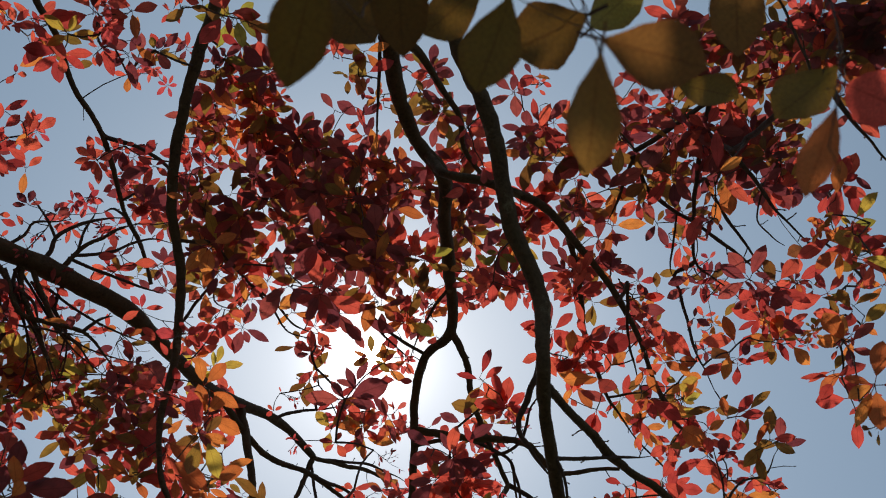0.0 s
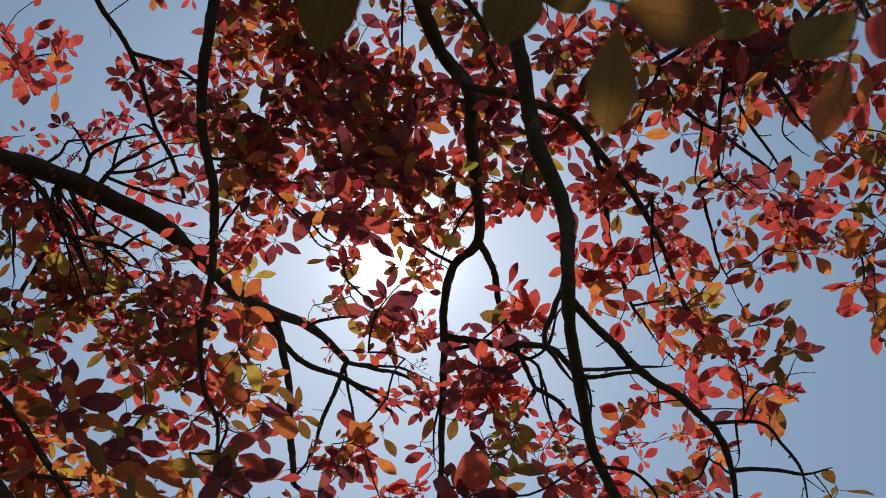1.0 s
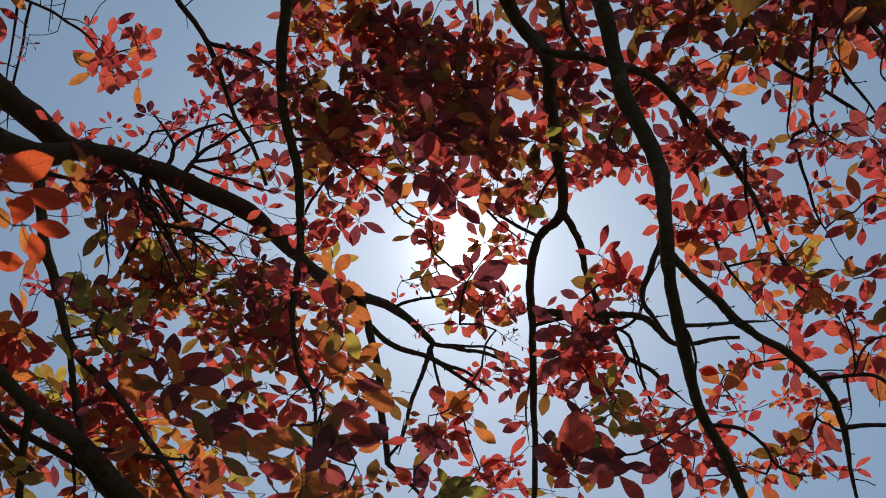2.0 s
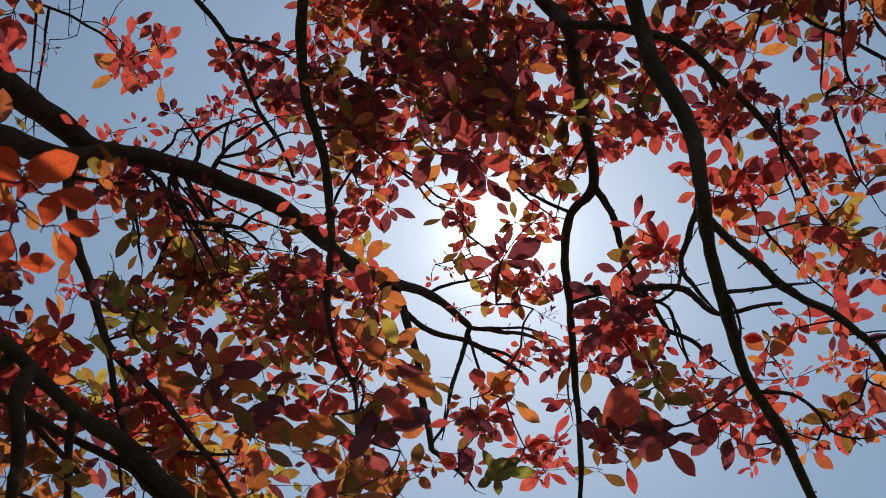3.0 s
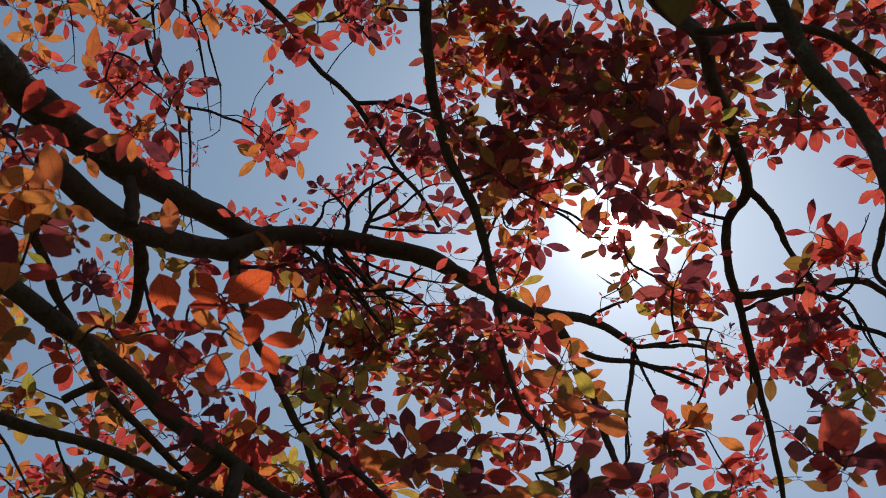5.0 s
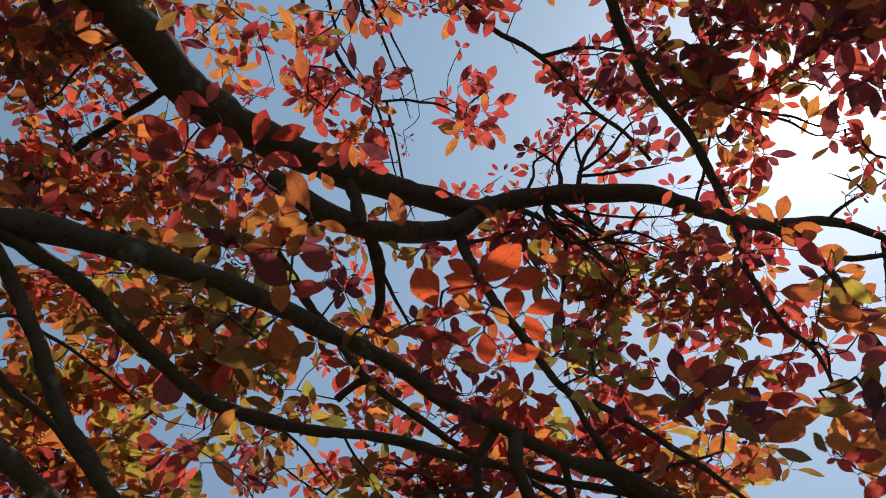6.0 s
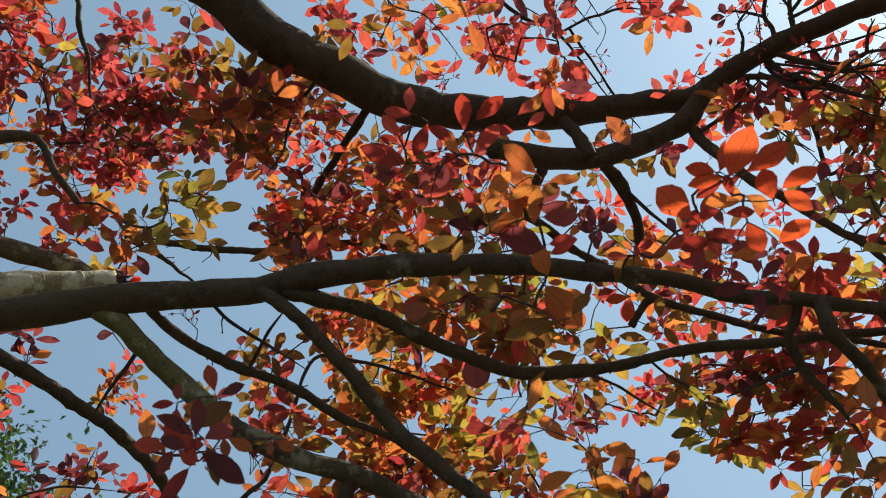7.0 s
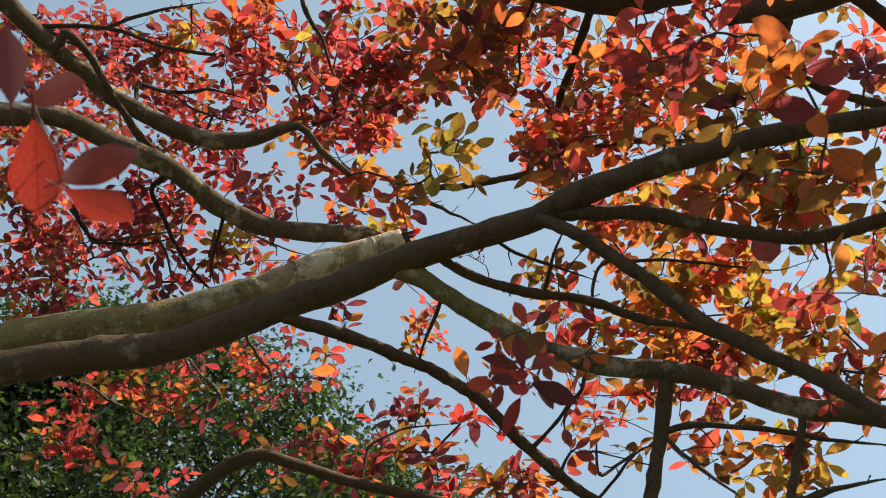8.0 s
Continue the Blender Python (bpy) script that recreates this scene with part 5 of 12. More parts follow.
spray(0.631, 1.743, 3.909, 0.090, 0.0648, "rrrmr", 17)
spray(0.572, 1.847, 3.822, 0.075, 0.0680, "rrrny", 8)
spray(0.668, 1.837, 3.802, 0.075, 0.0680, "oorny", 8)
spray(0.680, 1.512, 3.508, 0.062, 0.0680, "rrrny", 6)
spray(0.595, 1.603, 3.465, 0.070, 0.0680, "oorny", 9)
spray(0.536, 1.817, 3.655, 0.076, 0.0680, "rrrmo", 9)
spray(0.661, 1.704, 3.480, 0.064, 0.0767, "rrrny", 5)
spray(0.832, 1.710, 4.263, 0.089, 0.0556, "mmmnr", 19)
spray(0.801, 1.379, 3.558, 0.085, 0.0680, "mmmnr", 31)
spray(0.954, 1.483, 3.757, 0.060, 0.0680, "rrrmono", 7)
spray(0.846, 1.453, 3.485, 0.054, 0.0680, "oornyno", 6)
spray(0.967, 1.673, 3.838, 0.063, 0.0648, "mmmnr", 8)
spray(0.691, 1.623, 3.414, 0.049, 0.0680, "rrrny", 3)
spray(0.756, 1.613, 3.396, 0.049, 0.0680, "rrrny", 3)
spray(0.704, 1.450, 3.120, 0.054, 0.0680, "mmmnrno", 6)
spray(0.577, 1.515, 3.115, 0.051, 0.0680, "rrrny", 3)
spray(0.737, 1.731, 3.295, 0.054, 0.0680, "rrrmono", 6)
spray(0.793, 2.091, 3.548, 0.038, 0.0648, "rrrmr", 2)
spray(0.868, 2.078, 3.530, 0.038, 0.0648, "rrrmono", 2)
spray(0.601, 1.929, 3.533, 0.068, 0.0680, "rrrmr", 8)
spray(0.419, 1.726, 3.248, 0.052, 0.0680, "rrrmo", 4)
spray(0.368, 1.823, 3.328, 0.054, 0.0680, "rrrny", 6)
spray(0.631, 2.117, 3.582, 0.036, 0.0648, "mmmnr", 3)
spray(0.093, 1.473, 3.389, 0.050, 0.0680, "rrrmr", 5)
spray(0.082, 1.572, 3.444, 0.031, 0.0680, "oorny", 2)
spray(0.125, 1.572, 3.440, 0.031, 0.0680, "rrrny", 2)
spray(0.109, 2.276, 4.138, 0.103, 0.0535, "mmmnr", 28)
spray(0.215, 2.077, 4.003, 0.040, 0.0482, "mmmnr", 2)
spray(0.212, 2.120, 3.967, 0.040, 0.0482, "mmmnr", 2)
spray(0.006, 1.616, 3.410, 0.033, 0.0680, "mmmnr", 3)
spray(-0.108, 2.167, 4.039, 0.041, 0.0800, "mmmnr", 2)
spray(-0.049, 2.152, 4.018, 0.041, 0.0800, "mmmnr", 2)
spray(-0.012, 1.671, 3.363, 0.067, 0.0680, "rrrmr", 21)
spray(-0.068, 2.317, 3.939, 0.090, 0.0800, "rrrmr", 23)
spray(0.032, 1.793, 3.403, 0.085, 0.0680, "rrrmr", 30)
spray(-0.306, 2.582, 4.190, 0.077, 0.0800, "mmmnr", 6)
spray(-0.201, 2.331, 3.952, 0.090, 0.0680, "rrrmo", 16)
spray(-0.053, 2.412, 3.867, 0.084, 0.0800, "rrrmr", 6)
spray(0.027, 1.857, 3.339, 0.065, 0.0680, "rrrmr", 6)
spray(0.081, 1.710, 3.174, 0.053, 0.0680, "yyg", 5)
spray(-0.008, 1.918, 3.276, 0.062, 0.0680, "mmmnr", 6)
spray(0.014, 1.916, 3.277, 0.024, 0.0680, "yyg", 2)
spray(0.012, 1.941, 3.250, 0.024, 0.0680, "yyg", 2)
spray(-0.202, 2.076, 3.485, 0.030, 0.0680, "mmmnr", 3)
spray(-0.097, 1.735, 3.008, 0.048, 0.0680, "mmmnr", 5)
spray(-0.024, 2.580, 3.676, 0.063, 0.0800, "mmmnr", 4)
spray(0.009, 1.444, 2.755, 0.036, 0.0680, "mmmnr", 4)
spray(-0.119, 2.647, 3.654, 0.053, 0.0800, "mmmnr", 3)
spray(-0.034, 1.770, 2.967, 0.036, 0.0680, "mmmnr", 3)
spray(0.119, 1.428, 2.764, 0.045, 0.0680, "mmmnr", 5)
spray(0.242, 1.856, 3.149, 0.074, 0.0680, "rrrmr", 23)
spray(0.288, 2.517, 3.886, 0.072, 0.0535, "rrrmo", 13)
spray(0.251, 2.172, 3.646, 0.038, 0.0435, "rrrmr", 3)
spray(0.482, 2.457, 3.766, 0.042, 0.0680, "rrrmr", 2)
spray(0.555, 2.450, 3.756, 0.042, 0.0680, "rrrmo", 2)
spray(0.319, 2.001, 3.139, 0.054, 0.0680, "mmmnr", 7)
spray(0.190, 2.010, 3.152, 0.041, 0.0680, "mmmnr", 2)
spray(0.247, 2.006, 3.147, 0.041, 0.0680, "mmmnr", 2)
spray(0.493, 1.926, 3.180, 0.062, 0.0680, "rrrmr", 6)
spray(0.565, 1.888, 3.199, 0.062, 0.0680, "rrrmr", 7)
spray(0.442, 2.184, 3.303, 0.054, 0.0680, "oorny", 4)
spray(0.518, 2.175, 3.292, 0.054, 0.0680, "rrrny", 4)
spray(0.572, 2.158, 3.295, 0.068, 0.0680, "rrrmr", 8)
spray(0.848, 2.536, 3.551, 0.040, 0.0680, "rrrmono", 3)
spray(0.918, 2.098, 3.211, 0.051, 0.0680, "rrrmono", 4)
spray(-1.603, 1.454, 4.144, 0.063, 0.0680, "rrrny", 8)
spray(-1.512, 1.482, 4.180, 0.063, 0.0680, "oorny", 8)
spray(-1.154, 1.246, 3.525, 0.065, 0.0680, "oorny", 6)
spray(-1.080, 1.268, 3.550, 0.065, 0.0680, "rrrny", 6)
spray(-1.412, 1.361, 3.872, 0.063, 0.0540, "rrrmr", 10)
spray(-1.256, 1.537, 4.099, 0.081, 0.0575, "rrrmr", 10)
spray(-1.094, 1.463, 3.970, 0.076, 0.0540, "rrrmr", 10)
spray(-1.161, 1.519, 3.905, 0.076, 0.0540, "rrrmr", 12)
spray(-1.141, 1.661, 4.107, 0.082, 0.0580, "rrrmo", 12)
spray(-1.242, 1.581, 3.823, 0.099, 0.0648, "oorny", 37)
spray(-1.224, 1.816, 4.112, 0.130, 0.0680, "mmmnr", 58)
spray(-1.078, 1.787, 4.117, 0.118, 0.0708, "rrrmo", 29)
spray(-1.002, 1.743, 3.816, 0.117, 0.0648, "mmmnr", 65)
spray(-1.159, 1.716, 3.766, 0.117, 0.0648, "ym", 52)
spray(-0.985, 1.994, 4.248, 0.104, 0.0800, "mmmnr", 28)
spray(-0.866, 2.089, 4.352, 0.086, 0.0800, "oorny", 9)
spray(-0.708, 1.631, 3.995, 0.090, 0.0648, "rrrmo", 17)
spray(-0.682, 1.780, 4.317, 0.080, 0.0680, "mmnrm", 12)
spray(-1.319, 1.515, 3.465, 0.069, 0.0800, "yyg", 3)
spray(-1.044, 1.263, 3.152, 0.057, 0.0680, "yyg", 2)
spray(-1.024, 1.290, 3.143, 0.054, 0.0680, "yyg", 3)
spray(-1.108, 1.518, 3.353, 0.070, 0.0680, "mrnr", 5)
spray(-1.290, 1.581, 3.389, 0.057, 0.0717, "mrnr", 5)
spray(-0.876, 1.740, 3.642, 0.111, 0.0680, "mmmnr", 57)
spray(-0.913, 2.243, 4.260, 0.119, 0.0800, "rmro", 26)
spray(-0.453, 1.166, 2.971, 0.048, 0.0680, "oorny", 6)
spray(-1.029, 1.727, 3.587, 0.093, 0.0680, "mrnr", 21)
spray(-1.019, 1.900, 3.654, 0.081, 0.0680, "mrno", 19)
spray(-0.782, 1.493, 3.093, 0.036, 0.0680, "mrno", 2)
spray(-0.734, 1.505, 3.102, 0.036, 0.0680, "mrno", 2)
spray(-0.816, 1.703, 3.401, 0.066, 0.0724, "mrnr", 8)
spray(-0.731, 1.726, 3.421, 0.066, 0.0726, "mrnr", 8)
spray(-0.650, 1.717, 3.408, 0.070, 0.0800, "rrrny", 7)
spray(-0.741, 2.426, 4.095, 0.075, 0.0800, "rrrny", 4)
spray(-0.780, 2.431, 3.947, 0.083, 0.0800, "mrnr", 5)
spray(-0.736, 1.750, 3.320, 0.062, 0.0680, "mrno", 4)
spray(-0.807, 1.776, 3.266, 0.062, 0.0680, "mrnr", 6)
spray(-1.201, 1.667, 3.306, 0.088, 0.0800, "mrnr", 11)
spray(-0.791, 1.183, 2.816, 0.051, 0.0680, "mrnr", 6)
spray(-1.097, 1.566, 3.319, 0.054, 0.0680, "mrnr", 3)
spray(-0.911, 1.497, 3.023, 0.057, 0.0680, "mrno", 9)
spray(-0.830, 1.521, 3.042, 0.057, 0.0680, "mrnr", 5)
spray(-1.198, 1.724, 3.228, 0.088, 0.0798, "rrrny", 19)
spray(-1.032, 1.764, 3.164, 0.066, 0.0800, "rrrny", 3)
spray(-0.724, 1.294, 2.744, 0.048, 0.0680, "oorny", 3)
spray(-0.743, 1.410, 2.881, 0.043, 0.0680, "rrrny", 3)
spray(-1.591, 2.086, 3.679, 0.080, 0.0680, "mrnr", 9)
spray(-1.462, 1.945, 3.375, 0.081, 0.0648, "mrnr", 6)
spray(-1.083, 1.773, 3.122, 0.093, 0.0680, "mrnono", 21)
spray(-1.227, 1.719, 3.082, 0.065, 0.0680, "mrnono", 10)
spray(-1.156, 1.747, 3.103, 0.065, 0.0680, "mrnono", 10)
spray(-0.984, 1.830, 3.103, 0.069, 0.0771, "mrnono", 5)
spray(-1.277, 1.969, 3.202, 0.071, 0.0680, "mrnono", 10)
spray(-1.197, 1.999, 3.223, 0.071, 0.0680, "mrnono", 10)
spray(-0.515, 1.079, 2.503, 0.038, 0.0686, "rrrny", 2)
spray(-0.710, 1.851, 3.151, 0.063, 0.0800, "rrrny", 2)
spray(-0.466, 1.120, 2.479, 0.050, 0.0686, "oorny", 5)
spray(-0.523, 1.353, 2.772, 0.045, 0.0680, "mrnr", 4)
spray(-0.443, 1.249, 2.689, 0.033, 0.0680, "mrnr", 2)
spray(-0.394, 1.258, 2.694, 0.033, 0.0680, "mrnr", 2)
spray(-0.665, 1.871, 3.129, 0.083, 0.0800, "mrnr", 9)
spray(-0.458, 1.305, 2.620, 0.044, 0.0680, "mrno", 3)
spray(-0.400, 1.316, 2.626, 0.044, 0.0680, "mmmnr", 4)
spray(-0.926, 2.083, 3.280, 0.051, 0.0680, "mrnono", 3)
spray(-0.455, 2.170, 3.574, 0.081, 0.0680, "mrnr", 20)
spray(-0.408, 2.653, 4.100, 0.047, 0.0800, "rrrny", 2)
spray(-0.292, 1.652, 3.083, 0.029, 0.0680, "oorny", 2)
spray(-0.425, 2.234, 3.538, 0.063, 0.0540, "mmmnr", 14)
spray(-0.320, 2.276, 3.478, 0.072, 0.0680, "rrrmr", 12)
spray(-0.310, 1.745, 2.975, 0.048, 0.0680, "g", 5)
spray(-0.530, 2.266, 3.479, 0.081, 0.0540, "mrno", 12)
spray(-0.269, 2.622, 3.659, 0.071, 0.0800, "rrrmr", 7)
spray(-0.673, 2.450, 3.999, 0.084, 0.0800, "mrnr", 4)
spray(-0.807, 0.578, 3.631, 0.057, 0.0680, "rrrny", 6)
spray(-0.730, 0.590, 3.656, 0.057, 0.0680, "rrrny", 6)
spray(-0.690, 0.590, 3.670, 0.054, 0.0680, "rrrmr", 6)
spray(-1.205, 1.034, 4.654, 0.054, 0.0800, "rrrmr", 2)
spray(-1.202, 0.940, 4.677, 0.072, 0.0800, "rrrmo", 5)
spray(-1.288, 0.871, 4.612, 0.045, 0.0800, "rrrmo", 3)
spray(-0.806, 0.740, 3.931, 0.070, 0.0680, "rrrmr", 8)
spray(-1.017, 1.066, 4.656, 0.046, 0.0649, "rrrmr", 4)
spray(-0.927, 0.993, 4.657, 0.055, 0.0680, "mmmnr", 6)
spray(-0.839, 1.005, 4.678, 0.070, 0.0680, "mmmnr", 8)
spray(-0.574, 0.836, 4.348, 0.070, 0.0800, "yyg", 8)
spray(-0.637, 0.676, 4.000, 0.032, 0.0680, "rrrny", 2)
spray(-0.582, 0.683, 4.012, 0.032, 0.0680, "rrrny", 2)
spray(-0.453, 0.697, 3.914, 0.059, 0.0680, "mmnrm", 8)
spray(-0.593, 0.885, 4.228, 0.068, 0.0680, "mmnrm", 11)
spray(-0.535, 0.937, 4.223, 0.076, 0.0680, "rrrny", 14)
spray(-0.673, 1.059, 4.332, 0.072, 0.0648, "mmnrm", 12)
spray(-0.420, 0.917, 4.103, 0.081, 0.0680, "mmnrm", 13)
spray(-0.526, 1.014, 4.196, 0.076, 0.0680, "rrrny", 26)
spray(-0.317, 1.034, 4.764, 0.042, 0.0680, "mmnrm", 3)
spray(-0.322, 1.088, 4.746, 0.042, 0.0680, "mmnrm", 3)
spray(-0.196, 0.845, 4.023, 0.032, 0.0680, "oorny", 3)
spray(-0.200, 0.887, 4.008, 0.032, 0.0680, "rrrny", 3)
spray(-0.251, 1.058, 4.219, 0.071, 0.0680, "mmnrm", 7)
spray(-0.151, 1.065, 4.224, 0.071, 0.0680, "mmnrm", 7)
spray(-0.053, 1.170, 4.732, 0.090, 0.0680, "mmnrm", 17)
spray(0.019, 1.123, 4.388, 0.072, 0.0648, "mmnrm", 14)
spray(0.260, 1.082, 4.393, 0.038, 0.0540, "rrrmr", 2)
spray(0.313, 1.083, 4.387, 0.038, 0.0540, "rrrmo", 2)
spray(0.273, 1.141, 4.348, 0.056, 0.0680, "mmmnr", 6)
spray(0.360, 1.142, 4.338, 0.056, 0.0680, "mmnrm", 6)
spray(0.626, 0.785, 3.907, 0.083, 0.0680, "mmmnr", 26)
spray(0.764, 0.956, 4.159, 0.068, 0.0680, "mmmnr", 19)
spray(0.911, 0.920, 4.125, 0.071, 0.0680, "mmmnr", 8)
spray(0.911, 1.008, 4.092, 0.071, 0.0680, "mmmnr", 8)
spray(0.953, 0.874, 4.126, 0.093, 0.0680, "mmmnr", 38)
spray(1.048, 0.963, 4.230, 0.075, 0.0680, "mmmnr", 18)
spray(1.048, 1.054, 4.195, 0.075, 0.0680, "mmmnr", 18)
spray(1.103, 0.864, 4.069, 0.111, 0.0680, "mmmnrno", 62)
spray(1.072, 0.754, 3.819, 0.070, 0.0680, "mmmnrno", 25)
spray(1.014, 1.093, 3.705, 0.062, 0.0680, "rrrmono", 8)
spray(0.788, 0.958, 3.239, 0.056, 0.0680, "oornyno", 7)
spray(0.855, 0.963, 3.204, 0.039, 0.0680, "yyg", 2)
spray(0.852, 1.012, 3.176, 0.039, 0.0680, "yyg", 2)
spray(0.894, 1.136, 3.346, 0.061, 0.0680, "oornyno", 16)
spray(0.791, 1.168, 3.100, 0.043, 0.0680, "oornyno", 5)
spray(0.971, 1.406, 3.537, 0.054, 0.0680, "oornyno", 5)
spray(0.917, 1.235, 3.267, 0.048, 0.0680, "rrrmono", 4)
spray(0.862, 1.355, 3.205, 0.054, 0.0680, "oornyno", 6)
spray(0.741, 1.156, 2.895, 0.051, 0.0680, "rrrmono", 6)
spray(1.059, 1.343, 3.535, 0.054, 0.0680, "mmmnrno", 5)
spray(-1.720, 0.029, 3.736, 0.093, 0.0680, "onoronn", 17)
spray(-1.749, 0.090, 3.839, 0.063, 0.0798, "nnnronn", 5)
spray(-1.816, 0.058, 3.661, 0.100, 0.0680, "rromonr", 22)
spray(-1.689, 0.142, 3.605, 0.074, 0.0680, "nrrrnnr", 11)
spray(-1.915, 0.285, 3.887, 0.093, 0.0680, "mrrmrnr", 17)
spray(-1.860, 0.174, 3.612, 0.108, 0.0680, "rmrrnnn", 25)
spray(-1.968, 0.344, 3.835, 0.102, 0.0680, "nnnmonr", 17)
spray(-1.915, 0.312, 4.095, 0.038, 0.0540, "rrmrrnn", 2)
spray(-1.944, 0.343, 4.069, 0.038, 0.0540, "mororno", 2)
spray(-1.615, 0.182, 3.902, 0.051, 0.0765, "rromnnn", 4)
spray(-1.406, 0.202, 3.659, 0.045, 0.0680, "nrorrnn", 4)
spray(-1.736, 0.373, 4.198, 0.081, 0.0648, "rrmmonr", 13)
spray(-1.913, 0.541, 4.457, 0.090, 0.0680, "rrrrono", 8)
spray(-1.966, 0.665, 4.450, 0.041, 0.0649, "rrrrono", 2)
spray(-1.571, 0.350, 4.098, 0.060, 0.0680, "ooorono", 8)
spray(-1.046, 0.289, 3.283, 0.051, 0.0680, "oooryno", 6)
spray(-1.623, 0.671, 4.475, 0.053, 0.0428, "p", 20)
spray(-1.701, 0.718, 4.421, 0.058, 0.0428, "p", 37)
spray(-1.606, 0.731, 4.157, 0.081, 0.0680, "rrrrr", 28)
spray(-1.447, 0.736, 4.061, 0.068, 0.0680, "rrrro", 9)
spray(-1.256, 0.695, 3.862, 0.032, 0.0680, "mmrn", 2)
spray(-1.107, 0.461, 3.646, 0.041, 0.0680, "rrrry", 4)
spray(-1.451, 0.814, 4.617, 0.070, 0.0680, "rrrro", 9)
spray(-1.259, 1.010, 4.216, 0.038, 0.0680, "rrrro", 2)
spray(-1.219, 1.045, 4.217, 0.038, 0.0680, "rrrrr", 2)
spray(-1.318, 1.096, 4.151, 0.047, 0.0680, "rrrrr", 4)
spray(-1.264, 1.142, 4.152, 0.047, 0.0680, "rrrrr", 4)
spray(-1.141, 0.580, 3.344, 0.049, 0.0680, "rrrro", 6)
spray(-1.823, 1.009, 4.361, 0.070, 0.0680, "rrrro", 11)
spray(-1.790, 1.067, 4.327, 0.031, 0.0556, "rrrro", 4)
spray(-1.734, 1.121, 4.335, 0.031, 0.0556, "rrrrr", 4)
spray(-1.187, 0.826, 4.337, 0.032, 0.0540, "rrrro", 3)
spray(-1.235, 0.954, 4.649, 0.031, 0.0800, "ooory", 2)
spray(-1.262, 0.986, 4.629, 0.031, 0.0800, "ooory", 2)
spray(-1.783, 0.496, 3.873, 0.103, 0.0800, "mrmrmoo", 2)
spray(-1.700, 0.601, 3.919, 0.104, 0.0800, "rororoo", 7)
spray(-1.797, 0.386, 3.902, 0.073, 0.0800, "rorrmnr", 2)
spray(-1.731, 0.654, 3.866, 0.034, 0.0800, "rororoo", 2)
spray(-1.673, 0.725, 3.891, 0.034, 0.0800, "rororoo", 2)
spray(-1.828, 0.495, 3.831, 0.073, 0.0800, "rnrnr", 4)
spray(-1.838, 0.414, 3.814, 0.073, 0.0800, "mnmornr", 4)
spray(-1.786, 0.478, 3.604, 0.065, 0.0680, "oorno", 5)
spray(-1.732, 0.542, 3.626, 0.065, 0.0680, "rnmnr", 5)
spray(-1.993, 0.415, 3.798, 0.071, 0.0680, "onmnr", 6)
spray(-1.938, 0.485, 3.824, 0.071, 0.0680, "orrnr", 6)
spray(-1.294, 0.411, 3.093, 0.051, 0.0680, "oorno", 4)
spray(-1.053, 0.393, 2.794, 0.046, 0.0699, "roono", 4)
spray(-1.427, 0.499, 3.099, 0.049, 0.0800, "nnnng", 2)
spray(-1.091, 0.412, 2.757, 0.038, 0.0622, "roono", 2)
spray(-1.054, 0.442, 2.771, 0.019, 0.0622, "nonno", 2)
spray(-1.738, 0.880, 3.728, 0.034, 0.0800, "oorno", 2)
spray(-1.917, 0.870, 3.757, 0.077, 0.0800, "oorno", 3)
spray(-1.440, 0.482, 3.099, 0.054, 0.0718, "gonnn", 3)
spray(-1.785, 0.200, 3.249, 0.041, 0.0680, "mmrnno", 3)
spray(-1.981, 0.255, 3.491, 0.065, 0.0680, "ooorono", 15)
spray(-1.938, 0.317, 3.518, 0.065, 0.0680, "ooorono", 15)
spray(-2.104, 0.351, 3.718, 0.071, 0.0680, "ooorono", 18)
spray(-2.053, 0.420, 3.746, 0.071, 0.0680, "ooorono", 11)
spray(-2.099, 0.441, 3.700, 0.054, 0.0680, "roroono", 3)
spray(-2.055, 0.499, 3.723, 0.054, 0.0680, "roroono", 3)
spray(-2.042, 0.516, 3.729, 0.054, 0.0680, "ooorono", 4)
spray(-1.986, 0.587, 3.754, 0.054, 0.0680, "ooorono", 4)
spray(-1.763, 1.103, 3.926, 0.057, 0.0540, "nnroo", 14)
spray(-1.806, 1.156, 3.867, 0.057, 0.0540, "rrrrr", 14)
spray(-1.472, 0.833, 3.276, 0.041, 0.0680, "oorno", 2)
spray(-1.597, 1.112, 3.774, 0.038, 0.0740, "y", 3)
spray(-1.591, 1.056, 3.928, 0.037, 0.0800, "ooory", 2)
spray(-1.593, 1.069, 3.859, 0.036, 0.0800, "ooory", 2)
spray(-1.527, 1.200, 3.798, 0.060, 0.0680, "mmrn", 8)
spray(-1.430, 1.291, 3.701, 0.052, 0.0800, "rrrrrrr", 2)
spray(-1.342, 1.314, 3.658, 0.051, 0.0800, "rrrrrro", 2)
spray(-1.463, 1.368, 3.644, 0.067, 0.0800, "rro", 3)
spray(-1.419, 1.441, 3.486, 0.051, 0.0800, "mmrn", 2)
spray(-1.130, 0.852, 2.978, 0.051, 0.0680, "mmrn", 5)
spray(-1.785, 1.255, 3.671, 0.077, 0.0800, "mmrn", 6)
spray(-1.809, 1.215, 3.659, 0.061, 0.0792, "goonyno", 14)
spray(-1.306, 0.751, 2.913, 0.040, 0.0680, "oonryno", 3)
spray(-2.218, 1.361, 3.962, 0.071, 0.0649, "oonno", 6)
spray(-1.497, 0.679, 3.042, 0.039, 0.0800, "ronng", 2)
spray(-1.169, 0.526, 2.628, 0.029, 0.0816, "nnonn", 2)
spray(-1.701, 0.774, 3.110, 0.075, 0.0680, "onoryno", 29)
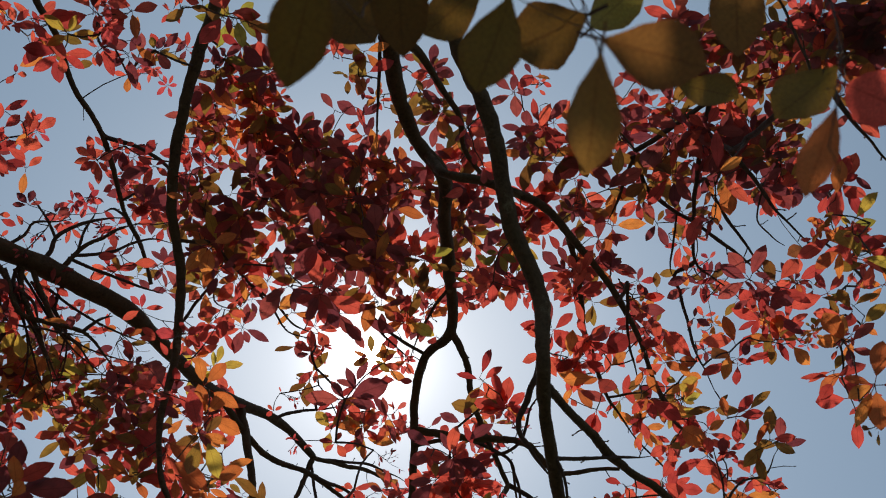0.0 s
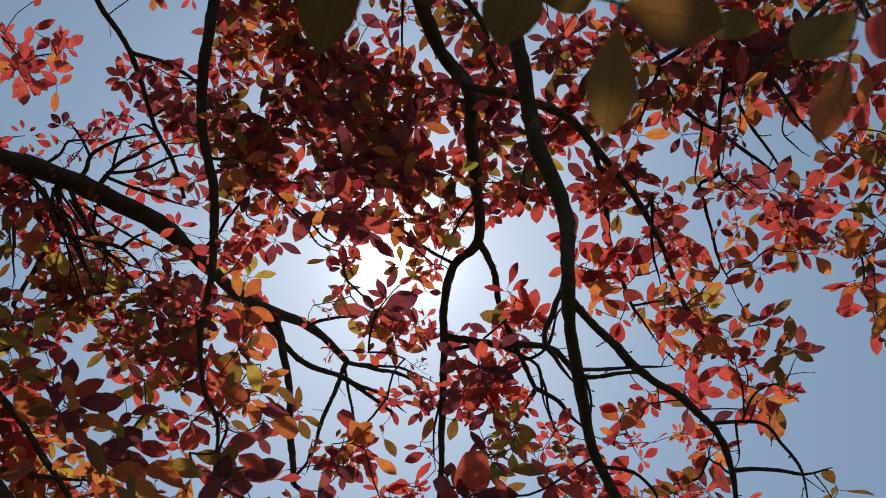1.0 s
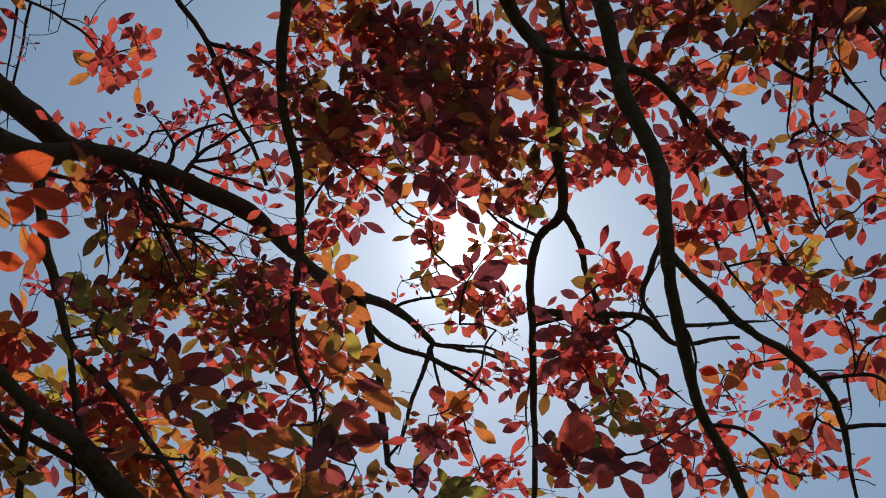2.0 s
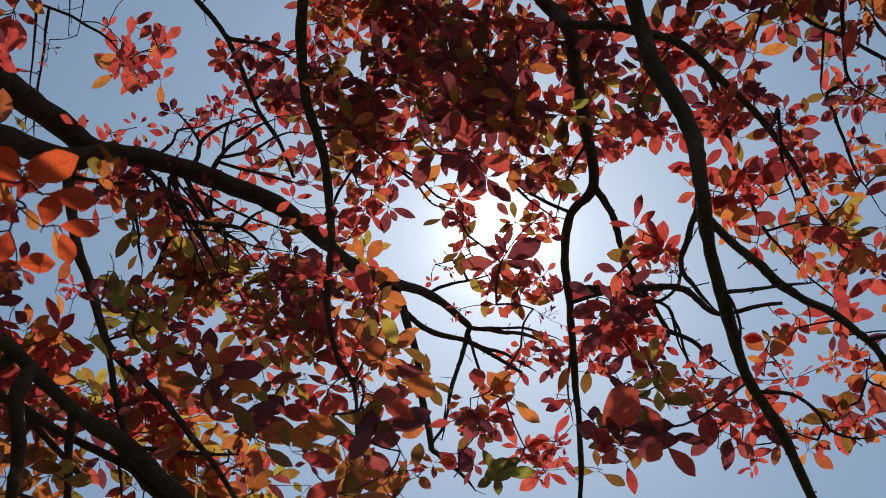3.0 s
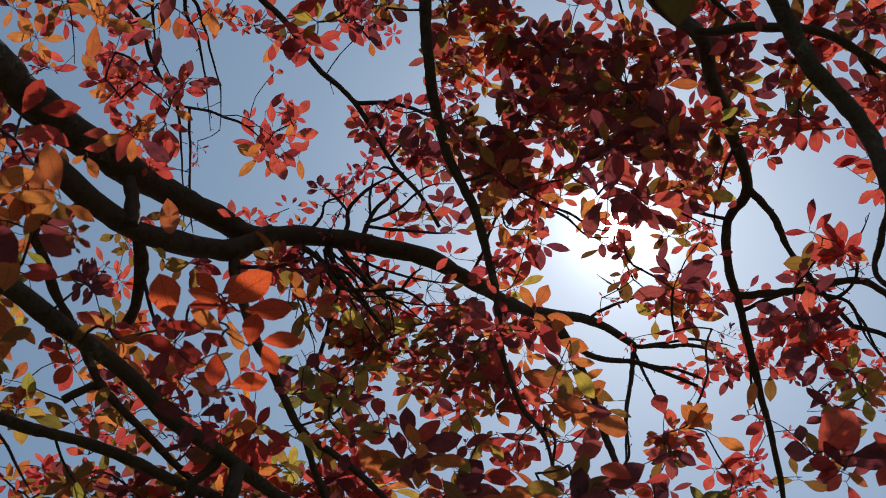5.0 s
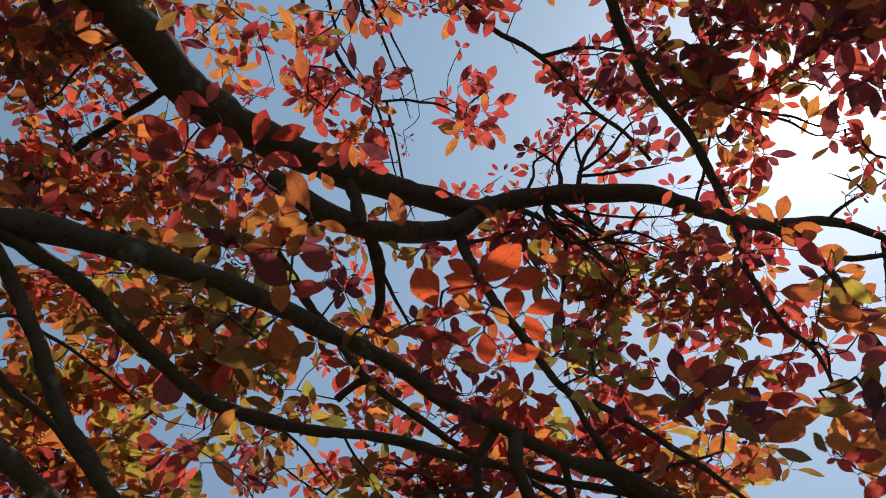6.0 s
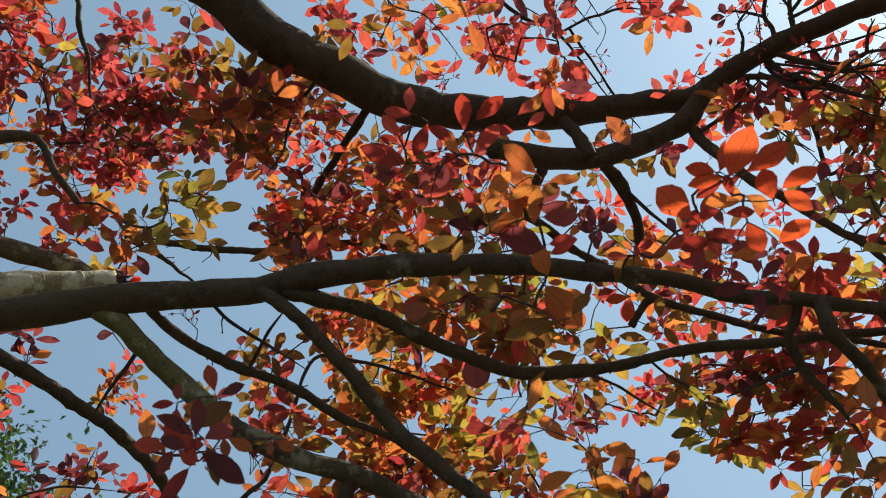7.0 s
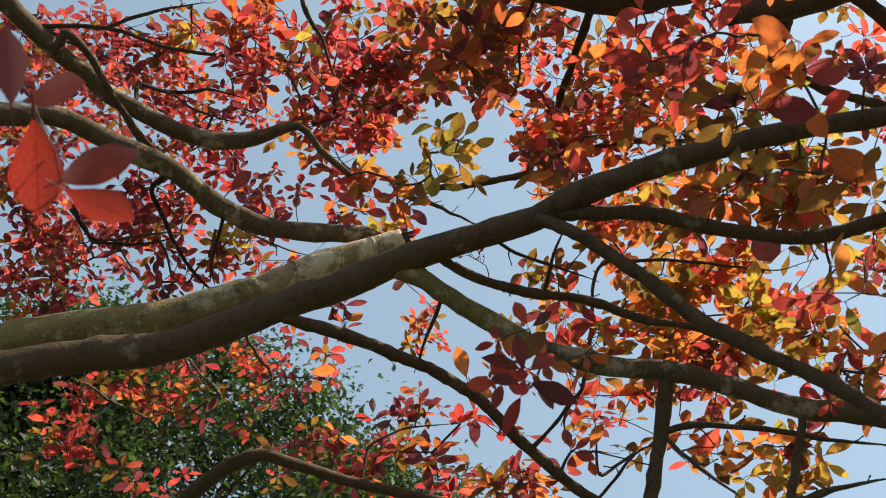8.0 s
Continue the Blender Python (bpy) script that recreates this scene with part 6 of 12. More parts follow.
spray(-1.751, 0.698, 3.102, 0.068, 0.0680, "ongrynn", 11)
spray(-1.501, 0.627, 3.069, 0.052, 0.0680, "y", 2)
spray(-1.951, 0.948, 3.644, 0.071, 0.0800, "y", 2)
spray(-1.438, 0.523, 2.927, 0.048, 0.0680, "ogrno", 6)
spray(-1.485, 0.613, 3.034, 0.051, 0.0726, "ggrng", 3)
spray(-1.626, 0.502, 3.020, 0.068, 0.0742, "mmrnno", 14)
spray(-1.859, 0.564, 3.354, 0.047, 0.0680, "nng", 7)
spray(-1.811, 0.627, 3.375, 0.047, 0.0680, "nno", 7)
spray(-1.704, 0.445, 3.259, 0.061, 0.0680, "oonnn", 6)
spray(-1.816, 0.495, 3.131, 0.043, 0.0680, "mmrnnn", 4)
spray(-1.774, 0.552, 3.150, 0.043, 0.0680, "mmnnno", 4)
spray(-2.012, 0.534, 3.208, 0.031, 0.0646, "nno", 2)
spray(-1.991, 0.565, 3.219, 0.031, 0.0680, "gno", 2)
spray(-2.072, 0.508, 3.149, 0.062, 0.0646, "oooryno", 6)
spray(-2.031, 0.570, 3.170, 0.062, 0.0646, "nnnryno", 6)
spray(-1.995, 0.684, 3.157, 0.074, 0.0646, "oooryno", 12)
spray(-2.060, 0.652, 3.097, 0.074, 0.0646, "rnrrono", 12)
spray(-2.205, 0.526, 3.162, 0.085, 0.0646, "mmnnno", 27)
spray(-2.240, 0.599, 3.083, 0.093, 0.0646, "ognryno", 34)
spray(-1.920, 0.643, 2.937, 0.048, 0.0646, "y", 5)
spray(-2.048, 0.784, 3.036, 0.052, 0.0646, "ogoryno", 5)
spray(-2.472, 0.741, 3.154, 0.093, 0.0646, "mmrnno", 38)
spray(-2.441, 0.808, 3.160, 0.076, 0.0646, "rrrrnno", 13)
spray(-1.424, 0.601, 2.666, 0.027, 0.0646, "y", 2)
spray(-1.400, 0.631, 2.673, 0.027, 0.0646, "y", 2)
spray(-1.296, 0.493, 2.513, 0.032, 0.0591, "rrono", 2)
spray(-1.279, 0.539, 2.501, 0.030, 0.0591, "rrgno", 2)
spray(-2.014, 0.882, 3.207, 0.046, 0.0646, "rrrrnng", 3)
spray(-2.410, 0.919, 3.436, 0.063, 0.0513, "mmrnno", 10)
spray(-2.653, 1.228, 3.477, 0.070, 0.0528, "p", 14)
spray(-2.496, 1.394, 3.548, 0.070, 0.0528, "mmrnnn", 24)
spray(-1.641, 0.917, 3.056, 0.047, 0.0800, "y", 3)
spray(-2.132, 1.198, 3.566, 0.038, 0.0648, "nonoono", 2)
spray(-2.098, 1.236, 3.573, 0.038, 0.0648, "rnrgono", 2)
spray(-2.470, 1.454, 3.571, 0.063, 0.0646, "rrrngno", 6)
spray(-2.407, 1.524, 3.585, 0.063, 0.0680, "rrrrono", 7)
spray(-2.341, 1.552, 3.594, 0.079, 0.0556, "p", 22)
spray(-1.987, 1.399, 3.279, 0.054, 0.0680, "g", 6)
spray(-1.929, 1.457, 3.287, 0.054, 0.0680, "g", 6)
spray(-1.811, 1.366, 3.383, 0.058, 0.0731, "nrrrono", 8)
spray(-1.756, 1.305, 3.158, 0.065, 0.0680, "mmnnno", 15)
spray(-1.691, 1.366, 3.165, 0.065, 0.0680, "mmrnno", 15)
spray(-1.744, 1.358, 3.457, 0.059, 0.0800, "mmrn", 5)
spray(-1.740, 1.359, 3.468, 0.070, 0.0800, "mmrn", 6)
spray(-1.171, 0.958, 2.865, 0.048, 0.0680, "mmrn", 6)
spray(-1.348, 1.106, 3.115, 0.056, 0.0800, "mmrn", 4)
spray(-1.294, 1.164, 3.126, 0.056, 0.0800, "mmrn", 2)
spray(-1.679, 1.457, 3.396, 0.052, 0.0800, "rrrro", 2)
spray(-1.146, 1.025, 2.824, 0.036, 0.0680, "rrrrr", 2)
spray(-1.320, 1.256, 3.077, 0.043, 0.0680, "rrrro", 8)
spray(-1.268, 1.297, 3.077, 0.043, 0.0680, "rrrro", 8)
spray(-1.656, 1.420, 3.144, 0.065, 0.0680, "mmrn", 17)
spray(-1.686, 1.579, 3.253, 0.069, 0.0725, "mmrn", 17)
spray(-1.631, 1.604, 3.284, 0.069, 0.0758, "mmrn", 16)
spray(-1.551, 1.657, 3.278, 0.069, 0.0756, "mmrn", 16)
spray(-2.236, 1.628, 3.838, 0.072, 0.0535, "p", 13)
spray(-1.237, 1.683, 3.198, 0.085, 0.0680, "rrrrr", 12)
spray(-1.236, 1.725, 3.150, 0.065, 0.0680, "rrrry", 5)
spray(-1.162, 1.770, 3.143, 0.065, 0.0680, "oooryno", 5)
spray(-1.118, 2.029, 3.293, 0.093, 0.0680, "y", 27)
spray(-1.359, 1.600, 3.206, 0.085, 0.0680, "mmrn", 21)
spray(-2.140, 0.514, 3.186, 0.085, 0.0646, "gyno", 24)
spray(-2.409, 0.555, 3.261, 0.071, 0.0646, "noorynn", 16)
spray(-2.375, 0.649, 3.264, 0.071, 0.0646, "nonnyno", 16)
spray(-2.004, 0.639, 3.107, 0.081, 0.0646, "ongryno", 27)
spray(-1.883, 0.630, 2.922, 0.054, 0.0646, "oyno", 10)
spray(-2.413, 0.755, 3.155, 0.076, 0.0646, "rrnronn", 23)
spray(-1.888, 0.690, 2.878, 0.048, 0.0646, "gygnn", 9)
spray(-2.146, 0.835, 2.999, 0.049, 0.0646, "nrrronn", 6)
spray(-2.114, 0.903, 2.996, 0.049, 0.0646, "nrrnono", 6)
spray(-2.091, 0.966, 2.980, 0.054, 0.0646, "oognyng", 11)
spray(-1.238, 0.602, 2.428, 0.032, 0.0694, "oooryno", 2)
spray(-1.466, 0.824, 2.626, 0.034, 0.0680, "mmnnno", 3)
spray(-1.498, 0.823, 2.582, 0.024, 0.0680, "mmnnno", 2)
spray(-1.464, 0.876, 2.575, 0.024, 0.0680, "mmrnno", 2)
spray(-1.345, 0.623, 2.447, 0.015, 0.0646, "y", 2)
spray(-1.327, 0.655, 2.444, 0.015, 0.0646, "y", 2)
spray(-1.579, 1.135, 2.894, 0.043, 0.0680, "g", 8)
spray(-1.615, 1.146, 2.842, 0.043, 0.0680, "g", 8)
spray(-1.721, 1.415, 3.017, 0.077, 0.0680, "rrrrgno", 28)
spray(-1.574, 1.411, 2.970, 0.074, 0.0680, "oooryno", 27)
spray(-1.618, 1.447, 2.877, 0.081, 0.0680, "oooryno", 34)
spray(-1.540, 1.495, 2.904, 0.059, 0.0680, "rrrrono", 17)
spray(-1.470, 1.399, 2.706, 0.043, 0.0680, "rrrrono", 8)
spray(-1.433, 1.439, 2.693, 0.043, 0.0680, "rrrrono", 8)
spray(-1.730, 1.530, 2.866, 0.032, 0.0680, "y", 4)
spray(-1.696, 1.569, 2.856, 0.032, 0.0680, "y", 4)
spray(-2.251, -1.291, 4.136, 0.185, 0.0377, "mrmpm", 258)
spray(-2.424, -1.359, 3.756, 0.159, 0.0392, "mmrnm", 249)
spray(-1.973, -1.057, 3.865, 0.113, 0.0380, "mrmpm", 80)
spray(-1.994, -0.918, 3.896, 0.113, 0.0380, "rmpm", 80)
spray(-1.959, -0.892, 3.932, 0.081, 0.0456, "y", 48)
spray(-1.827, -0.777, 3.846, 0.060, 0.0479, "mmrnm", 24)
spray(-1.634, -0.568, 3.559, 0.081, 0.0479, "rmpmop", 63)
spray(-1.718, -0.439, 3.658, 0.031, 0.0479, "y", 4)
spray(-2.062, -0.632, 3.908, 0.076, 0.0456, "rmpmop", 18)
spray(-2.069, -0.530, 3.919, 0.076, 0.0456, "rrromon", 16)
spray(-2.060, -0.799, 3.874, 0.076, 0.0380, "mmrnm", 35)
spray(-2.070, -0.700, 3.889, 0.076, 0.0380, "mrmpm", 25)
spray(-2.272, -1.003, 4.057, 0.083, 0.0392, "mrmpm", 40)
spray(-2.287, -0.897, 4.076, 0.083, 0.0392, "mrmpm", 40)
spray(-2.348, -0.952, 4.003, 0.083, 0.0392, "mrmpm", 40)
spray(-2.362, -0.844, 4.021, 0.083, 0.0392, "mmrnm", 40)
spray(-2.513, -0.738, 3.931, 0.090, 0.0479, "rmpm", 53)
spray(-2.428, -0.863, 3.952, 0.083, 0.0392, "mmrnm", 40)
spray(-2.441, -0.753, 3.968, 0.083, 0.0392, "mrmpm", 40)
spray(-2.269, -0.965, 3.619, 0.099, 0.0380, "mrmpm", 88)
spray(-2.333, -0.852, 3.587, 0.063, 0.0456, "rmpm", 29)
spray(-2.419, -0.718, 3.525, 0.072, 0.0518, "y", 34)
spray(-2.443, -0.784, 3.476, 0.072, 0.0518, "rmpm", 30)
spray(-2.370, -0.964, 3.503, 0.099, 0.0432, "mmrnm", 80)
spray(-2.569, -1.262, 3.640, 0.119, 0.0445, "mmrnm", 107)
spray(-2.387, -1.133, 3.405, 0.076, 0.0432, "mrmpm", 26)
spray(-2.365, -1.292, 3.343, 0.076, 0.0432, "mrmpm", 38)
spray(-2.389, -1.206, 3.363, 0.076, 0.0432, "mmrnm", 38)
spray(-2.435, -1.219, 3.293, 0.038, 0.0432, "mrmpm", 11)
spray(-2.451, -1.160, 3.305, 0.038, 0.0432, "mrmpm", 11)
spray(-2.548, -1.414, 3.620, 0.090, 0.0544, "rmpm", 41)
spray(-2.629, -0.624, 3.828, 0.060, 0.0479, "rmpmop", 18)
spray(-2.216, -0.479, 3.546, 0.038, 0.0479, "oooyrp", 7)
spray(-2.728, -0.651, 3.704, 0.053, 0.0544, "rrromon", 13)
spray(-2.736, -0.554, 3.712, 0.053, 0.0544, "rrromon", 13)
spray(-2.732, -1.028, 3.581, 0.042, 0.0544, "mmrnm", 6)
spray(-2.111, -0.494, 3.863, 0.075, 0.0479, "rrromon", 12)
spray(-2.114, -0.390, 3.871, 0.075, 0.0544, "rmmrmon", 20)
spray(-2.189, -0.444, 3.822, 0.099, 0.0456, "rrromon", 34)
spray(-2.192, -0.303, 3.829, 0.099, 0.0518, "rornrp", 46)
spray(-2.267, -0.373, 3.752, 0.090, 0.0518, "rrromon", 39)
spray(-2.096, -0.305, 3.479, 0.073, 0.0593, "oooyrp", 38)
spray(-1.779, -0.197, 3.189, 0.036, 0.0544, "rronmp", 7)
spray(-1.778, -0.143, 3.189, 0.036, 0.0544, "nrrnrno", 7)
spray(-2.055, -0.179, 3.353, 0.046, 0.0544, "rornmnn", 16)
spray(-2.057, -0.353, 3.340, 0.033, 0.0616, "oooyrp", 4)
spray(-1.829, -0.264, 3.133, 0.029, 0.0544, "oooyrp", 4)
spray(-2.713, -0.261, 3.841, 0.026, 0.0519, "y", 8)
spray(-2.713, -0.201, 3.842, 0.026, 0.0519, "y", 8)
spray(-2.206, -0.383, 4.262, 0.042, 0.0544, "rmromnn", 6)
spray(-2.207, -0.325, 4.265, 0.042, 0.0544, "mmromon", 6)
spray(-2.048, -0.181, 3.960, 0.081, 0.0432, "mrromon", 89)
spray(-2.354, -0.265, 4.143, 0.063, 0.0544, "mmmrmnn", 26)
spray(-2.352, -0.167, 4.144, 0.063, 0.0544, "mmmomrn", 26)
spray(-2.335, -0.078, 4.157, 0.080, 0.0680, "rmmnmrn", 26)
spray(-1.609, -0.159, 3.611, 0.059, 0.0544, "onnnmnn", 26)
spray(-1.923, -0.044, 3.485, 0.073, 0.0680, "y", 18)
spray(-1.986, -0.019, 3.418, 0.031, 0.0680, "y", 4)
spray(-2.011, -0.096, 3.398, 0.027, 0.0680, "g", 3)
spray(-1.615, -0.029, 3.599, 0.081, 0.0680, "nrnrmnr", 14)
spray(-1.702, -0.011, 3.528, 0.081, 0.0680, "roonrnr", 14)
spray(-1.627, 0.101, 3.574, 0.096, 0.0680, "orrnmnr", 22)
spray(-1.881, 0.119, 3.673, 0.097, 0.0680, "nnrnmno", 22)
spray(-1.729, 0.236, 3.614, 0.093, 0.0680, "ooorrno", 20)
spray(-1.832, 0.226, 3.528, 0.085, 0.0680, "rnorrnr", 13)
spray(-1.784, 0.328, 3.545, 0.077, 0.0680, "oonnrnn", 7)
spray(-1.701, 0.085, 3.243, 0.036, 0.0680, "mrrrmrn", 2)
spray(-1.695, 0.138, 3.238, 0.036, 0.0680, "rmmnmnn", 2)
spray(-1.589, 0.168, 3.088, 0.038, 0.0754, "rorooon", 3)
spray(-1.772, 0.121, 3.162, 0.043, 0.0680, "rrromon", 6)
spray(-1.764, 0.187, 3.156, 0.043, 0.0680, "rrromon", 6)
spray(-2.051, 0.370, 3.651, 0.076, 0.0680, "oooorno", 4)
spray(-2.252, -0.329, 3.096, 0.032, 0.0544, "rmrpm", 9)
spray(-2.215, -0.390, 3.143, 0.032, 0.0544, "rmrpm", 5)
spray(-2.217, -0.330, 3.146, 0.032, 0.0544, "rmrpm", 5)
spray(-2.769, -0.410, 3.360, 0.040, 0.0475, "rrmo", 8)
spray(-2.880, -0.097, 3.505, 0.089, 0.0445, "mmrnno", 61)
spray(-3.014, -0.105, 3.290, 0.089, 0.0556, "rmn", 39)
spray(-2.816, -0.445, 3.280, 0.066, 0.0492, "mrnpm", 14)
spray(-2.748, -0.665, 3.344, 0.085, 0.0443, "rmn", 42)
spray(-2.752, -0.988, 3.217, 0.113, 0.0492, "rmn", 66)
spray(-2.737, -1.192, 3.127, 0.104, 0.0492, "rmrm", 50)
spray(-2.283, -0.560, 2.803, 0.052, 0.0532, "rmn", 8)
spray(-2.741, -0.494, 3.014, 0.075, 0.0532, "mrnpm", 17)
spray(-2.748, -0.392, 3.018, 0.075, 0.0604, "rmnm", 24)
spray(-2.882, -0.229, 3.069, 0.058, 0.0604, "rmnm", 16)
spray(-2.657, -0.160, 2.933, 0.054, 0.0680, "rmn", 14)
spray(-2.655, -0.077, 2.932, 0.054, 0.0680, "rmom", 14)
spray(-2.604, 0.006, 3.016, 0.036, 0.0680, "rrromon", 4)
spray(-2.600, 0.056, 3.015, 0.036, 0.0680, "rrromon", 4)
spray(-2.843, -0.052, 2.933, 0.057, 0.0648, "mrnpm", 11)
spray(-2.838, 0.035, 2.930, 0.057, 0.0648, "rrromon", 11)
spray(-2.918, -0.380, 2.988, 0.078, 0.0604, "mrnpm", 19)
spray(-2.921, -0.273, 2.990, 0.078, 0.0604, "mrnpm", 24)
spray(-2.902, -0.582, 2.981, 0.058, 0.0532, "rmn", 8)
spray(-2.877, -1.021, 2.969, 0.079, 0.0492, "mrnpm", 13)
spray(-2.899, -0.923, 2.979, 0.079, 0.0492, "rmrm", 13)
spray(-1.392, -0.025, 2.442, 0.055, 0.0686, "rrromon", 8)
spray(-1.902, 0.025, 2.867, 0.042, 0.0800, "rrromon", 2)
spray(-1.883, 0.101, 2.853, 0.041, 0.0800, "rrromon", 2)
spray(-1.969, 0.262, 2.874, 0.082, 0.0646, "gogyrno", 24)
spray(-2.236, -0.001, 2.930, 0.031, 0.0800, "rrromon", 2)
spray(-1.494, 0.029, 2.451, 0.020, 0.0680, "rrromon", 2)
spray(-2.818, 0.406, 3.539, 0.090, 0.0646, "mmrnnn", 21)
spray(-1.949, 0.326, 2.877, 0.054, 0.0646, "onoyrno", 10)
spray(-1.765, 0.196, 2.474, 0.036, 0.0646, "oooyrno", 2)
spray(-2.819, 0.166, 2.940, 0.076, 0.0648, "mmrnno", 30)
spray(-2.806, 0.269, 2.933, 0.076, 0.0648, "mmrnno", 30)
spray(-2.618, 0.122, 2.968, 0.036, 0.0680, "rrromon", 3)
spray(-2.613, 0.171, 2.965, 0.036, 0.0680, "rrromon", 3)
spray(-2.255, 0.407, 2.727, 0.052, 0.0646, "gogyrno", 10)
spray(-2.977, 0.455, 3.226, 0.079, 0.0528, "mmrnno", 25)
spray(-2.663, 0.445, 3.130, 0.076, 0.0616, "mmrnno", 23)
spray(-2.642, 0.546, 3.118, 0.076, 0.0616, "mmrnno", 23)
spray(-1.956, 0.440, 2.661, 0.055, 0.0688, "nrnomon", 6)
spray(-1.928, 0.506, 2.645, 0.055, 0.0685, "rrromnn", 6)
spray(-1.958, 0.545, 2.745, 0.054, 0.0646, "mmrnnn", 11)
spray(-2.443, 0.530, 3.115, 0.054, 0.0646, "mmrnnn", 8)
spray(-2.425, 0.607, 3.103, 0.054, 0.0646, "mmrnno", 8)
spray(-2.298, 0.740, 2.670, 0.065, 0.0646, "y", 16)
spray(-2.271, 0.815, 2.657, 0.065, 0.0646, "y", 16)
spray(-2.280, 0.681, 2.756, 0.065, 0.0646, "oooyrno", 16)
spray(-2.254, 0.758, 2.742, 0.065, 0.0646, "oooyrno", 16)
spray(-2.134, 0.788, 2.680, 0.067, 0.0646, "y", 14)
spray(-1.907, 0.766, 2.657, 0.048, 0.0646, "rrromon", 7)
spray(-1.898, 0.651, 2.768, 0.057, 0.0646, "rrrgmon", 8)
spray(-1.874, 0.717, 2.754, 0.057, 0.0646, "nrromnn", 8)
spray(-1.793, 0.784, 2.651, 0.059, 0.0686, "oooynnn", 11)
spray(-1.884, -1.265, 3.850, 0.108, 0.0380, "mmrnm", 106)
spray(-2.095, -1.070, 3.753, 0.099, 0.0380, "mrmpm", 74)
spray(-2.421, -1.007, 3.914, 0.083, 0.0392, "mmrnm", 34)
spray(-2.437, -0.900, 3.933, 0.083, 0.0392, "rmpm", 34)
spray(-2.315, -0.617, 3.669, 0.072, 0.0380, "rmpmop", 33)
spray(-2.344, -0.752, 4.060, 0.083, 0.0392, "rmpm", 25)
spray(-2.354, -0.640, 4.074, 0.083, 0.0392, "rmpmop", 25)
spray(-2.063, -0.304, 3.946, 0.072, 0.0432, "mrrrmrn", 35)
spray(-2.309, -0.415, 4.235, 0.091, 0.0519, "rmmnmrn", 39)
spray(-2.198, -1.205, 4.048, 0.083, 0.0392, "mmrnm", 34)
spray(-2.215, -1.105, 4.072, 0.083, 0.0392, "rmpm", 34)
spray(-2.648, -0.970, 3.786, 0.112, 0.0457, "mrmpm", 65)
spray(-2.436, -1.282, 3.253, 0.038, 0.0432, "mmrnm", 11)
spray(-2.456, -1.210, 3.268, 0.038, 0.0432, "mmrnm", 11)
spray(-2.551, -1.129, 3.725, 0.119, 0.0392, "rmpm", 102)
spray(-2.102, -1.305, 3.635, 0.081, 0.0380, "mmrnm", 49)
spray(-2.343, -1.277, 3.882, 0.099, 0.0392, "mmrnm", 57)
spray(-1.664, -0.497, 3.692, 0.070, 0.0479, "oooyrp", 21)
spray(-2.147, -0.354, 4.310, 0.070, 0.0544, "mrromnn", 20)
spray(-1.745, -0.079, 3.646, 0.085, 0.0680, "onrrmnn", 28)
spray(-1.799, 0.273, 3.860, 0.093, 0.0742, "ornnrnr", 13)
spray(-1.749, 0.162, 3.613, 0.077, 0.0680, "nrromno", 8)
spray(-1.924, 0.185, 3.449, 0.065, 0.0680, "rmmrmnn", 2)
spray(-1.912, 0.275, 3.439, 0.065, 0.0680, "rorooon", 2)
spray(-1.787, 0.351, 3.377, 0.081, 0.0680, "oooorno", 6)
spray(-1.728, 0.444, 3.400, 0.081, 0.0680, "rorooon", 6)
spray(-2.686, -1.152, 3.237, 0.079, 0.0492, "rmn", 13)
spray(-2.709, -1.056, 3.252, 0.079, 0.0492, "mrnpm", 13)
spray(-2.740, -0.891, 3.170, 0.078, 0.0532, "mrnpm", 9)
spray(-2.758, -0.790, 3.181, 0.078, 0.0532, "rmn", 9)
spray(-2.761, -1.276, 3.024, 0.104, 0.0492, "rmn", 30)
spray(-2.821, -1.121, 3.017, 0.085, 0.0492, "mrnpm", 17)
spray(-2.833, -0.589, 3.226, 0.085, 0.0418, "mrnpm", 23)
spray(-1.987, 0.208, 3.494, 0.070, 0.0680, "nmnnn", 25)
spray(-1.868, 0.411, 3.556, 0.065, 0.0680, "rono", 12)
spray(-1.818, 0.474, 3.579, 0.065, 0.0680, "rono", 12)
spray(-2.106, 0.493, 3.679, 0.045, 0.0680, "oong", 7)
spray(-2.062, 0.551, 3.701, 0.045, 0.0680, "oono", 7)
spray(-1.846, 0.549, 3.531, 0.049, 0.0680, "ronno", 8)
spray(-1.793, 0.614, 3.552, 0.049, 0.0680, "roong", 8)
spray(-1.686, 0.515, 3.250, 0.061, 0.0680, "onno", 14)
spray(-2.379, 0.556, 3.633, 0.099, 0.0648, "oono", 57)
spray(-2.246, 0.613, 3.498, 0.076, 0.0680, "nrng", 28)
spray(-1.815, 0.512, 3.125, 0.057, 0.0680, "mmrnng", 13)
spray(-1.773, 0.570, 3.144, 0.057, 0.0680, "mmrnno", 13)
spray(-1.584, 0.553, 3.029, 0.068, 0.0680, "mngnn", 20)
spray(-1.507, 0.637, 3.017, 0.067, 0.0730, "ornn", 9)
spray(-2.434, 0.492, 3.592, 0.076, 0.0648, "onorono", 22)
spray(-2.477, 0.549, 3.524, 0.076, 0.0616, "ooorono", 18)
spray(-1.478, 0.520, 3.073, 0.054, 0.0723, "nonnn", 6)
spray(-2.382, 0.556, 3.362, 0.085, 0.0646, "nmnno", 28)
spray(-2.150, 0.631, 3.186, 0.093, 0.0646, "onoryno", 30)
spray(-2.429, 0.625, 3.273, 0.102, 0.0646, "mmrnno", 40)
spray(-2.191, 0.737, 3.075, 0.077, 0.0646, "oyno", 20)
